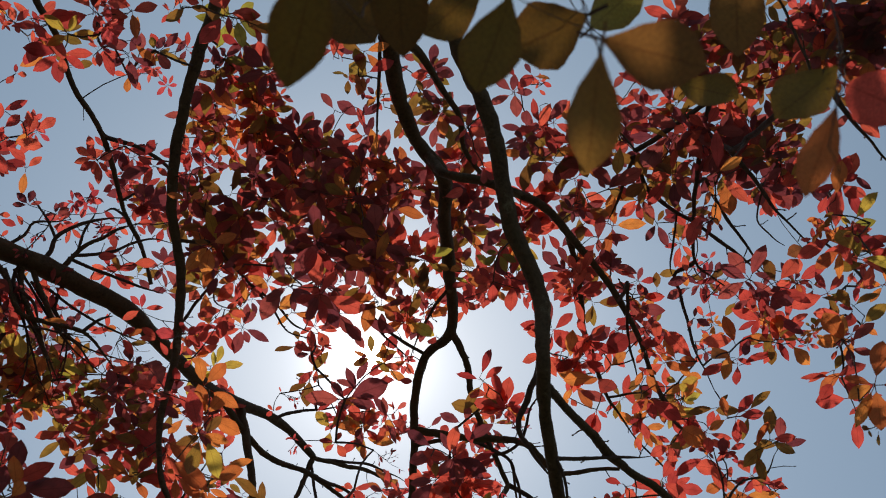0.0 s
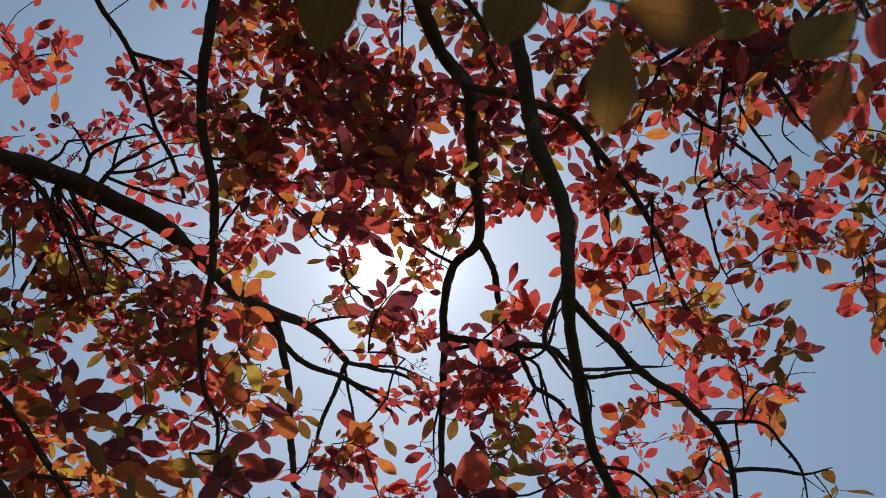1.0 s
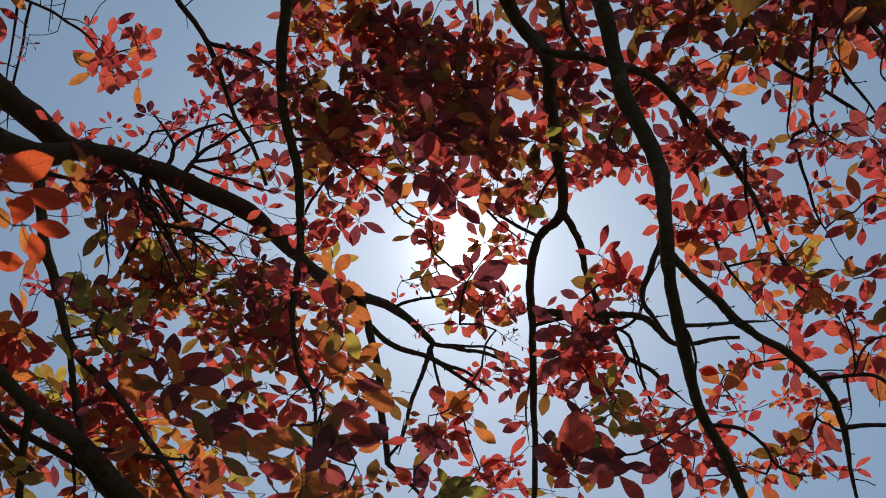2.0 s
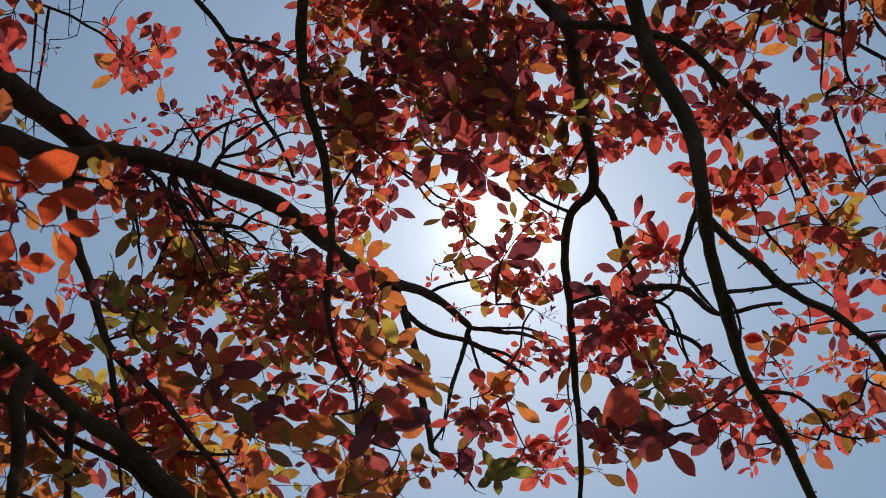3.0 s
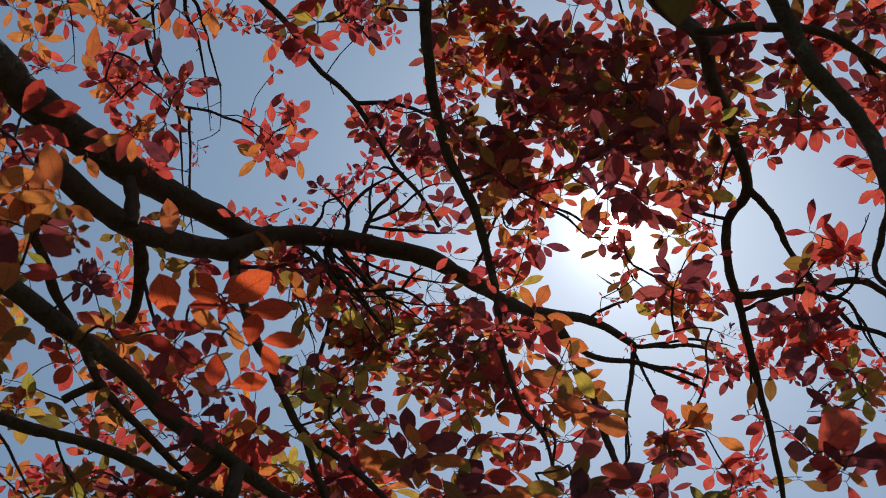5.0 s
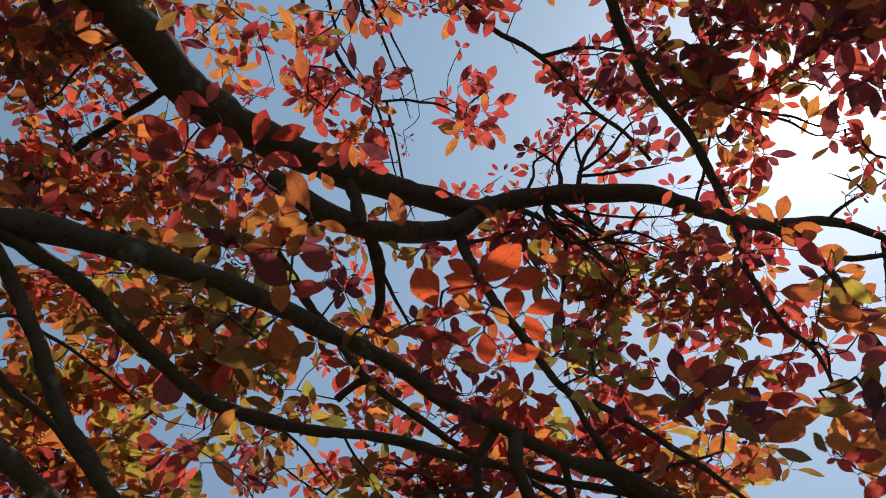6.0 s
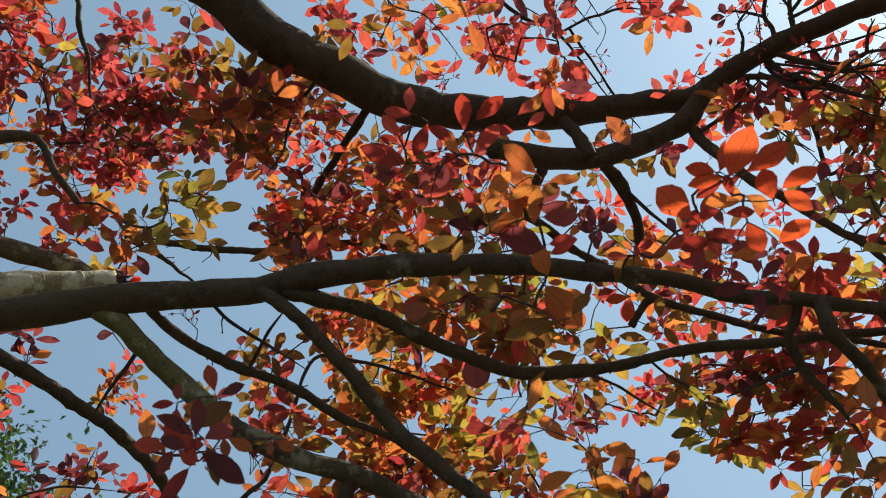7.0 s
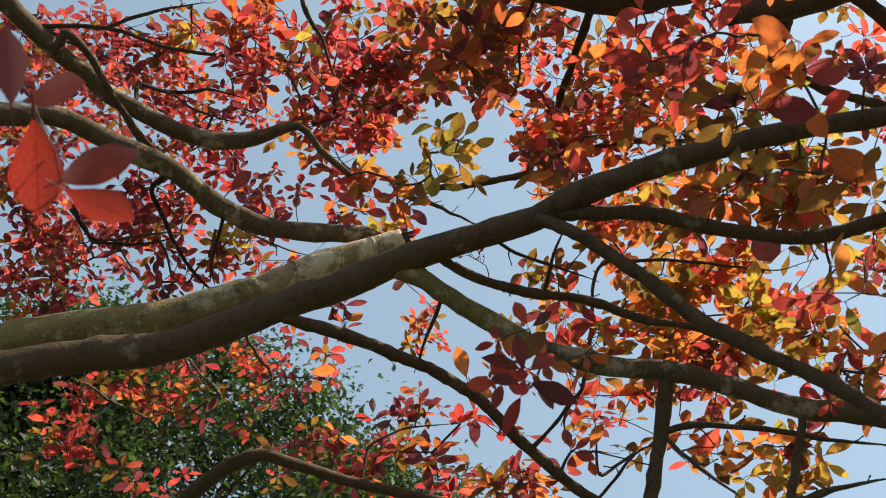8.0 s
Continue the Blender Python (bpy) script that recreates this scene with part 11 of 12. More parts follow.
whorl((0.541, 1.454, 3.343), "y", ((0.589, 1.451, 3.351), (0.510, 1.435, 3.342), (0.569, 1.488, 3.354),))
whorl((0.483, 1.431, 3.450), "r", ((0.535, 1.422, 3.488), (0.513, 1.447, 3.442), (0.459, 1.449, 3.421), (0.501, 1.410, 3.475),))
whorl((0.487, 1.496, 3.457), "o", ((0.515, 1.504, 3.443), (0.466, 1.539, 3.449),))
whorl((0.625, 1.240, 3.788), "r", ((0.653, 1.277, 3.794), (0.606, 1.256, 3.800), (0.635, 1.217, 3.782),))
whorl((0.696, 1.148, 3.698), "o", ((0.705, 1.220, 3.680), (0.679, 1.112, 3.697), (0.736, 1.129, 3.710),))
whorl((0.432, 0.941, 3.613), "y", ((0.419, 1.008, 3.574),))
whorl((0.412, 1.088, 3.655), "m", ((0.393, 1.066, 3.671), (0.461, 1.070, 3.699), (0.504, 1.046, 3.676),))
whorl((0.708, 1.350, 3.726), "p", ((0.686, 1.371, 3.692), (0.724, 1.327, 3.727), (0.682, 1.325, 3.718),))
whorl((0.653, 1.413, 3.687), "m", ((0.591, 1.438, 3.686),))
whorl((0.629, 1.416, 3.551), "m", ((0.669, 1.438, 3.550), (0.635, 1.392, 3.563), (0.608, 1.431, 3.532),))
whorl((0.129, 1.558, 3.404), "r", ((0.068, 1.560, 3.406), (0.184, 1.538, 3.438), (0.051, 1.525, 3.408), (0.117, 1.499, 3.428), (0.145, 1.488, 3.449),))
whorl((-0.013, 1.404, 3.082), "r", ((0.008, 1.359, 3.125),))
whorl((-0.043, 1.436, 3.141), "m", ((-0.100, 1.393, 3.158),))
whorl((-0.039, 1.367, 2.974), "m", ((-0.093, 1.357, 2.957), (-0.041, 1.336, 2.993), (-0.005, 1.345, 3.007), (-0.093, 1.413, 2.957),))
whorl((0.307, 1.687, 3.113), "o", ((0.366, 1.662, 3.165), (0.268, 1.674, 3.128),))
whorl((0.299, 1.712, 3.103), "m", ((0.272, 1.688, 3.111), (0.331, 1.725, 3.105),))
whorl((0.404, 1.941, 3.252), "r", ((0.402, 1.917, 3.269), (0.450, 1.937, 3.281), (0.398, 1.976, 3.232), (0.424, 1.958, 3.235),))
whorl((0.167, 1.719, 2.968), "m", ((0.106, 1.683, 2.997), (0.097, 1.739, 2.921),))
whorl((0.214, 1.681, 2.985), "r", ((0.179, 1.670, 2.987), (0.246, 1.695, 3.011), (0.180, 1.717, 2.987), (0.239, 1.714, 2.966),))
whorl((0.199, 1.774, 2.990), "m", ((0.171, 1.819, 2.978), (0.223, 1.792, 2.973), (0.240, 1.833, 2.962), (0.169, 1.824, 2.934),))
whorl((-0.046, 1.562, 2.829), "m", ((-0.006, 1.506, 2.890), (0.062, 1.595, 2.857), (-0.067, 1.524, 2.875),))
whorl((-0.051, 1.549, 2.816), "r", ((-0.101, 1.556, 2.822), (-0.092, 1.577, 2.800), (-0.021, 1.576, 2.786), (-0.108, 1.518, 2.837),))
whorl((0.057, 1.713, 3.116), "y", ((0.109, 1.673, 3.137), (0.055, 1.781, 3.093),))
whorl((0.062, 1.716, 3.120), "o", ((0.129, 1.713, 3.116), (0.092, 1.739, 3.093),))
whorl((0.004, 1.806, 3.172), "g", ((0.013, 1.861, 3.124), (-0.034, 1.774, 3.164), (0.044, 1.818, 3.199),))
whorl((0.187, 1.939, 3.372), "r", ((0.161, 1.933, 3.397), (0.235, 1.905, 3.419), (0.243, 1.960, 3.395), (0.198, 1.982, 3.379),))
whorl((0.153, 2.021, 3.378), "p", ((0.145, 2.017, 3.403), (0.177, 2.005, 3.371), (0.152, 2.068, 3.369), (0.186, 2.049, 3.372),))
whorl((-0.251, 1.692, 3.298), "r", ((-0.275, 1.668, 3.292), (-0.214, 1.704, 3.318), (-0.238, 1.734, 3.305), (-0.274, 1.709, 3.261),))
whorl((-0.155, 1.792, 3.192), "r", ((-0.216, 1.810, 3.179),))
whorl((-0.386, 1.706, 3.159), "o", ((-0.361, 1.672, 3.176), (-0.430, 1.683, 3.152), (-0.343, 1.684, 3.172), (-0.318, 1.724, 3.172), (-0.423, 1.756, 3.140), (-0.347, 1.742, 3.142), (-0.446, 1.709, 3.143),))
whorl((-0.383, 1.702, 3.099), "m", ((-0.428, 1.709, 3.083), (-0.341, 1.745, 3.079), (-0.405, 1.740, 3.050), (-0.351, 1.693, 3.117), (-0.444, 1.711, 3.117),))
whorl((-0.466, 1.626, 3.015), "o", ((-0.538, 1.645, 3.010),))
whorl((-0.270, 1.774, 3.038), "r", ((-0.256, 1.761, 3.067), (-0.295, 1.792, 3.043), (-0.241, 1.800, 3.043),))
whorl((-0.300, 1.642, 3.414), "r", ((-0.343, 1.633, 3.417), (-0.330, 1.666, 3.407), (-0.282, 1.691, 3.416), (-0.284, 1.613, 3.421),))
whorl((-0.266, 1.524, 3.437), "m", ((-0.368, 1.515, 3.445), (-0.300, 1.498, 3.479), (-0.197, 1.550, 3.440), (-0.159, 1.503, 3.473),))
whorl((-0.353, 1.461, 3.553), "r", ((-0.391, 1.423, 3.559), (-0.391, 1.457, 3.541), (-0.350, 1.404, 3.579),))
whorl((-0.171, 1.497, 3.544), "r", ((-0.206, 1.508, 3.525), (-0.141, 1.475, 3.553), (-0.131, 1.525, 3.550),))
whorl((-0.140, 1.566, 3.557), "r", ((-0.184, 1.555, 3.550), (-0.103, 1.583, 3.571),))
whorl((-0.466, 1.609, 3.512), "r", ((-0.488, 1.630, 3.521), (-0.446, 1.608, 3.527), (-0.480, 1.589, 3.514),))
whorl((0.503, 1.537, 3.224), "r", ((0.446, 1.538, 3.191), (0.506, 1.585, 3.198),))
whorl((0.514, 1.723, 3.249), "r", ((0.536, 1.669, 3.275),))
whorl((0.513, 1.742, 3.233), "m", ((0.508, 1.791, 3.195),))
whorl((0.436, 1.829, 3.343), "r", ((0.398, 1.798, 3.341), (0.459, 1.831, 3.381), (0.458, 1.866, 3.327), (0.418, 1.857, 3.333), (0.388, 1.824, 3.341),))
whorl((0.455, 1.953, 3.152), "r", ((0.427, 1.938, 3.182), (0.490, 1.958, 3.164), (0.452, 1.991, 3.131),))
whorl((0.445, 2.065, 3.180), "r", ((0.415, 2.067, 3.201), (0.474, 2.093, 3.167), (0.450, 2.120, 3.166),))
whorl((0.361, 1.573, 3.404), "r", ((0.331, 1.614, 3.375), (0.353, 1.620, 3.361), (0.386, 1.588, 3.388),))
whorl((0.292, 1.521, 3.390), "r", ((0.267, 1.545, 3.386), (0.308, 1.555, 3.404),))
whorl((0.470, 1.601, 3.390), "r", ((0.436, 1.597, 3.377), (0.486, 1.638, 3.356), (0.486, 1.581, 3.397),))
whorl((-1.055, 1.130, 3.028), "m", ((-1.082, 1.096, 3.028), (-1.071, 1.101, 3.074), (-1.029, 1.126, 3.067), (-1.000, 1.147, 3.008),))
whorl((-0.982, 1.188, 3.043), "y", ((-0.939, 1.234, 3.019),))
whorl((-0.984, 1.173, 3.028), "g", ((-1.020, 1.218, 3.013), (-1.013, 1.149, 3.032),))
whorl((-0.999, 1.199, 2.994), "y", ((-0.971, 1.247, 2.983),))
whorl((-0.959, 1.152, 3.051), "o", ((-1.008, 1.153, 3.034), (-0.943, 1.149, 3.078),))
whorl((-1.121, 1.376, 3.139), "r", ((-1.178, 1.374, 3.147), (-1.119, 1.352, 3.163), (-1.098, 1.361, 3.136), (-1.141, 1.398, 3.126),))
whorl((-0.980, 1.276, 3.021), "m", ((-0.966, 1.261, 3.053), (-1.008, 1.309, 3.011),))
whorl((-0.912, 1.288, 3.057), "r", ((-0.921, 1.255, 3.063), (-0.900, 1.312, 3.058), (-0.929, 1.320, 3.046),))
whorl((-0.904, 1.293, 2.999), "r", ((-0.955, 1.309, 3.008),))
whorl((-0.844, 1.251, 2.864), "m", ((-0.775, 1.247, 2.863), (-0.843, 1.217, 2.919), (-0.878, 1.252, 2.842),))
whorl((-0.770, 1.295, 2.802), "m", ((-0.797, 1.265, 2.836), (-0.689, 1.301, 2.825), (-0.759, 1.329, 2.791), (-0.822, 1.288, 2.812),))
whorl((-0.848, 1.482, 3.167), "o", ((-0.876, 1.495, 3.148),))
whorl((-0.774, 1.517, 3.117), "y", ((-0.816, 1.531, 3.080), (-0.750, 1.575, 3.102), (-0.754, 1.517, 3.142), (-0.804, 1.522, 3.117),))
whorl((-0.741, 1.667, 3.227), "r", ((-0.789, 1.675, 3.211), (-0.716, 1.661, 3.228), (-0.769, 1.725, 3.182), (-0.713, 1.738, 3.214),))
whorl((-0.594, 1.412, 3.079), "o", ((-0.547, 1.460, 3.062), (-0.607, 1.393, 3.079), (-0.599, 1.465, 3.065),))
whorl((-0.540, 1.470, 3.095), "o", ((-0.501, 1.434, 3.123), (-0.498, 1.493, 3.089), (-0.575, 1.492, 3.083), (-0.524, 1.532, 3.080), (-0.552, 1.504, 3.068),))
whorl((-0.550, 1.377, 3.227), "o", ((-0.471, 1.412, 3.201), (-0.562, 1.312, 3.260), (-0.499, 1.332, 3.248), (-0.550, 1.339, 3.235),))
whorl((-0.674, 1.490, 3.604), "r", ((-0.694, 1.474, 3.631), (-0.628, 1.478, 3.608), (-0.694, 1.504, 3.579), (-0.610, 1.471, 3.630),))
whorl((-0.612, 1.430, 3.651), "r", ((-0.656, 1.436, 3.664), (-0.564, 1.443, 3.672),))
whorl((-0.848, 1.407, 3.600), "r", ((-0.899, 1.395, 3.583), (-0.810, 1.392, 3.617), (-0.811, 1.445, 3.569), (-0.875, 1.435, 3.584), (-0.955, 1.431, 3.575),))
whorl((-1.405, 0.025, 2.514), "r", ((-1.372, -0.000, 2.545), (-1.401, 0.063, 2.546),))
whorl((-1.404, -0.030, 2.487), "r", ((-1.405, -0.036, 2.518), (-1.434, -0.064, 2.492), (-1.465, -0.020, 2.455),))
whorl((-1.437, 0.037, 2.509), "o", ((-1.448, -0.017, 2.511),))
whorl((-1.501, -0.012, 2.472), "r", ((-1.520, -0.074, 2.472), (-1.557, -0.023, 2.450), (-1.526, 0.030, 2.461), (-1.486, 0.031, 2.479),))
whorl((-1.505, 0.060, 2.514), "o", ((-1.527, 0.076, 2.491), (-1.520, 0.117, 2.506), (-1.494, 0.063, 2.552),))
whorl((-1.514, 0.173, 2.599), "r", ((-1.535, 0.125, 2.607), (-1.506, 0.144, 2.631), (-1.507, 0.199, 2.613), (-1.527, 0.215, 2.590), (-1.534, 0.153, 2.581), (-1.533, 0.202, 2.557),))
whorl((-1.602, 0.161, 2.592), "o", ((-1.606, 0.163, 2.558), (-1.612, 0.210, 2.584), (-1.622, 0.137, 2.589),))
whorl((-1.637, 0.624, 2.512), "r", ((-1.676, 0.615, 2.506), (-1.650, 0.633, 2.489), (-1.642, 0.624, 2.542), (-1.650, 0.655, 2.516),))
whorl((-1.766, 0.149, 2.475), "r", ((-1.759, 0.137, 2.522), (-1.755, 0.187, 2.502), (-1.796, 0.197, 2.476), (-1.807, 0.152, 2.451),))
whorl((-1.844, 0.591, 2.453), "y", ((-1.828, 0.568, 2.472), (-1.827, 0.613, 2.469), (-1.867, 0.577, 2.437), (-1.866, 0.632, 2.439), (-1.839, 0.540, 2.450),))
whorl((-1.604, 0.672, 2.604), "r", ((-1.610, 0.641, 2.585), (-1.638, 0.706, 2.590), (-1.578, 0.655, 2.618),))
whorl((-1.674, 0.732, 2.600), "o", ((-1.681, 0.694, 2.578), (-1.685, 0.763, 2.568),))
whorl((-1.055, 0.409, 2.777), "o", ((-1.023, 0.371, 2.826),))
whorl((-1.068, 0.343, 2.745), "o", ((-1.014, 0.365, 2.780),))
whorl((-1.116, 0.476, 2.862), "r", ((-1.087, 0.499, 2.891),))
whorl((-1.090, 0.446, 2.801), "m", ((-1.063, 0.516, 2.801),))
whorl((-1.317, 0.743, 3.088), "m", ((-1.286, 0.709, 3.119), (-1.301, 0.767, 3.136), (-1.321, 0.706, 3.091), (-1.320, 0.779, 3.123), (-1.328, 0.757, 3.065),))
whorl((-1.153, 0.346, 2.757), "y", ((-1.174, 0.285, 2.726), (-1.196, 0.345, 2.737),))
whorl((-1.162, 0.507, 2.804), "r", ((-1.142, 0.560, 2.820), (-1.163, 0.485, 2.780),))
whorl((-1.137, 0.471, 2.689), "o", ((-1.188, 0.574, 2.663),))
whorl((-1.228, 0.453, 2.721), "n", ((-1.204, 0.388, 2.725), (-1.234, 0.412, 2.687),))
whorl((-1.221, 0.323, 2.645), "o", ((-1.230, 0.266, 2.621),))
whorl((-1.183, 0.484, 2.668), "o", ((-1.198, 0.437, 2.626),))
whorl((-1.351, 0.494, 2.797), "g", ((-1.377, 0.509, 2.770), (-1.373, 0.476, 2.803),))
whorl((-1.573, 0.191, 3.017), "r", ((-1.550, 0.185, 3.087), (-1.563, 0.230, 2.995),))
whorl((-1.523, 0.160, 2.963), "m", ((-1.507, 0.132, 3.002),))
whorl((-1.682, 0.097, 3.213), "r", ((-1.690, 0.063, 3.181), (-1.673, 0.072, 3.218), (-1.681, 0.133, 3.246),))
whorl((-1.769, 0.140, 3.150), "m", ((-1.777, 0.097, 3.145), (-1.761, 0.168, 3.144), (-1.765, 0.122, 3.187), (-1.790, 0.157, 3.130),))
whorl((-1.749, -0.572, 3.693), "o", ((-1.724, -0.619, 3.709), (-1.713, -0.552, 3.761), (-1.779, -0.516, 3.668), (-1.777, -0.596, 3.686), (-1.748, -0.643, 3.700), (-1.740, -0.538, 3.708),))
whorl((-1.664, -0.404, 3.603), "y", ((-1.684, -0.460, 3.607),))
whorl((-1.661, -0.327, 3.575), "r", ((-1.665, -0.353, 3.578), (-1.671, -0.293, 3.588), (-1.650, -0.336, 3.611), (-1.679, -0.326, 3.529),))
whorl((-1.802, -0.623, 3.626), "o", ((-1.809, -0.653, 3.656), (-1.813, -0.584, 3.629), (-1.848, -0.611, 3.607), (-1.783, -0.635, 3.689),))
whorl((-2.035, -0.648, 3.384), "m", ((-2.013, -0.594, 3.446),))
whorl((-2.053, -0.641, 3.415), "m", ((-2.075, -0.600, 3.379),))
whorl((-2.021, -0.462, 3.369), "r", ((-2.017, -0.486, 3.350), (-2.020, -0.428, 3.368), (-2.020, -0.457, 3.414), (-2.027, -0.468, 3.339),))
whorl((-1.918, -0.270, 3.359), "o", ((-1.932, -0.334, 3.324), (-1.878, -0.285, 3.384), (-1.931, -0.208, 3.358),))
whorl((-1.901, -0.196, 3.310), "o", ((-1.878, -0.121, 3.304), (-1.955, -0.163, 3.222), (-1.880, -0.211, 3.357), (-1.947, -0.141, 3.264),))
whorl((-1.933, -0.303, 3.237), "o", ((-1.950, -0.334, 3.205), (-1.971, -0.279, 3.234), (-1.914, -0.328, 3.248),))
whorl((-1.718, -0.178, 3.753), "r", ((-1.740, -0.219, 3.731), (-1.717, -0.144, 3.782), (-1.760, -0.162, 3.717), (-1.710, -0.202, 3.796),))
whorl((-1.778, -0.391, 3.534), "r", ((-1.752, -0.423, 3.552), (-1.757, -0.343, 3.538), (-1.782, -0.429, 3.508), (-1.825, -0.384, 3.510),))
whorl((-1.833, -0.703, 3.572), "r", ((-1.814, -0.732, 3.568), (-1.836, -0.683, 3.611), (-1.838, -0.685, 3.548), (-1.873, -0.730, 3.564),))
whorl((-1.736, -0.741, 3.689), "y", ((-1.722, -0.776, 3.714), (-1.734, -0.707, 3.675), (-1.774, -0.738, 3.676),))
whorl((-1.792, -0.878, 3.733), "y", ((-1.803, -0.861, 3.737), (-1.799, -0.895, 3.755),))
whorl((-1.840, -0.815, 3.717), "y", ((-1.827, -0.849, 3.731), (-1.859, -0.790, 3.707),))
whorl((-1.157, 0.216, 2.912), "r", ((-1.176, 0.163, 2.932),))
whorl((-1.201, 0.252, 2.930), "m", ((-1.233, 0.213, 2.933), (-1.212, 0.204, 2.939),))
whorl((-1.106, 0.475, 3.053), "o", ((-1.110, 0.518, 3.036), (-1.134, 0.476, 3.039),))
whorl((-1.051, 0.395, 2.839), "o", ((-1.094, 0.449, 2.802),))
whorl((-1.071, 0.392, 2.822), "o", ((-1.122, 0.368, 2.793), (-1.095, 0.425, 2.771),))
whorl((-1.088, 0.460, 2.808), "m", ((-1.046, 0.478, 2.825),))
whorl((-1.293, 0.377, 3.777), "o", ((-1.235, 0.427, 3.805), (-1.299, 0.463, 3.728),))
whorl((-1.333, 0.377, 3.810), "y", ((-1.361, 0.432, 3.780), (-1.345, 0.338, 3.820),))
whorl((-1.181, 0.477, 3.799), "o", ((-1.220, 0.464, 3.805), (-1.147, 0.475, 3.807), (-1.186, 0.542, 3.771),))
whorl((-1.120, 0.544, 3.767), "r", ((-1.150, 0.525, 3.773), (-1.149, 0.564, 3.751), (-1.133, 0.580, 3.761), (-1.110, 0.535, 3.797),))
whorl((-1.353, 0.529, 3.944), "p", ((-1.364, 0.491, 3.950), (-1.311, 0.533, 3.953), (-1.390, 0.533, 3.924), (-1.363, 0.565, 3.919), (-1.324, 0.562, 3.925),))
whorl((-1.250, 0.688, 3.817), "m", ((-1.219, 0.657, 3.859), (-1.200, 0.731, 3.833), (-1.288, 0.655, 3.806), (-1.274, 0.714, 3.779),))
whorl((-1.267, 0.695, 3.709), "o", ((-1.283, 0.692, 3.697), (-1.228, 0.744, 3.695), (-1.260, 0.675, 3.726),))
whorl((-1.303, 0.723, 3.709), "o", ((-1.401, 0.706, 3.680),))
whorl((-1.321, 0.740, 3.742), "r", ((-1.323, 0.816, 3.682),))
whorl((-1.323, 0.622, 3.761), "r", ((-1.296, 0.591, 3.785), (-1.297, 0.625, 3.786),))
whorl((-1.421, 0.577, 3.924), "p", ((-1.412, 0.556, 3.931), (-1.456, 0.575, 3.920), (-1.384, 0.575, 3.941), (-1.466, 0.534, 3.904),))
whorl((-1.455, 0.612, 3.859), "r", ((-1.489, 0.577, 3.857), (-1.446, 0.645, 3.833), (-1.447, 0.590, 3.878), (-1.419, 0.636, 3.857),))
whorl((-1.423, 0.659, 3.812), "r", ((-1.390, 0.643, 3.842), (-1.452, 0.649, 3.801), (-1.406, 0.698, 3.806), (-1.470, 0.661, 3.777),))
whorl((-1.402, 0.804, 3.702), "r", ((-1.381, 0.792, 3.706), (-1.356, 0.816, 3.707), (-1.366, 0.845, 3.703), (-1.399, 0.824, 3.689),))
whorl((-1.484, 0.044, 3.407), "o", ((-1.430, 0.039, 3.445), (-1.440, 0.096, 3.414),))
whorl((-1.720, 0.121, 3.238), "r", ((-1.654, 0.161, 3.236), (-1.721, 0.085, 3.240), (-1.739, 0.123, 3.212),))
whorl((-1.704, 0.205, 3.133), "m", ((-1.667, 0.182, 3.176),))
whorl((-1.700, 0.225, 3.161), "r", ((-1.641, 0.233, 3.187), (-1.678, 0.253, 3.181),))
whorl((-0.889, 0.640, 3.703), "r", ((-0.919, 0.690, 3.674), (-0.930, 0.623, 3.679), (-0.848, 0.688, 3.719),))
whorl((-0.817, 1.087, 4.001), "r", ((-0.792, 1.057, 4.058), (-0.807, 1.149, 3.983),))
whorl((-0.845, 1.147, 4.048), "r", ((-0.896, 1.131, 4.035),))
whorl((-0.939, 1.059, 3.960), "r", ((-0.983, 1.034, 3.975), (-0.984, 1.060, 3.933), (-0.929, 1.100, 3.925), (-0.951, 1.007, 3.993),))
whorl((-0.829, 1.222, 3.696), "r", ((-0.880, 1.210, 3.675), (-0.799, 1.206, 3.711),))
whorl((-0.799, 1.230, 3.669), "r", ((-0.748, 1.248, 3.696),))
whorl((-0.573, 1.360, 3.627), "r", ((-0.634, 1.341, 3.588), (-0.525, 1.389, 3.638), (-0.588, 1.426, 3.590), (-0.543, 1.359, 3.658),))
whorl((-0.664, 1.381, 3.561), "r", ((-0.675, 1.351, 3.572), (-0.633, 1.420, 3.553), (-0.658, 1.411, 3.537), (-0.641, 1.368, 3.572),))
whorl((-0.604, 1.446, 3.423), "o", ((-0.549, 1.411, 3.463), (-0.614, 1.388, 3.466),))
whorl((-0.573, 1.409, 3.360), "o", ((-0.514, 1.471, 3.365),))
whorl((-0.655, 1.244, 3.341), "r", ((-0.692, 1.225, 3.327), (-0.639, 1.279, 3.329), (-0.684, 1.202, 3.334),))
whorl((-0.377, 1.331, 3.684), "n", ((-0.452, 1.290, 3.679),))
whorl((-0.370, 1.325, 3.642), "o", ((-0.428, 1.352, 3.604),))
whorl((-0.321, 1.245, 3.557), "m", ((-0.271, 1.355, 3.510),))
whorl((-0.345, 1.506, 3.548), "r", ((-0.363, 1.477, 3.569), (-0.393, 1.527, 3.517), (-0.349, 1.527, 3.513),))
whorl((-0.504, 1.231, 3.633), "o", ((-0.454, 1.211, 3.696), (-0.530, 1.243, 3.624),))
whorl((-0.583, 1.176, 3.652), "o", ((-0.645, 1.224, 3.611), (-0.597, 1.238, 3.596), (-0.617, 1.157, 3.637), (-0.526, 1.177, 3.691),))
whorl((-0.629, 1.070, 3.696), "o", ((-0.674, 1.044, 3.682), (-0.600, 1.076, 3.733),))
whorl((-0.619, 0.980, 3.875), "r", ((-0.610, 1.020, 3.860), (-0.640, 0.958, 3.885),))
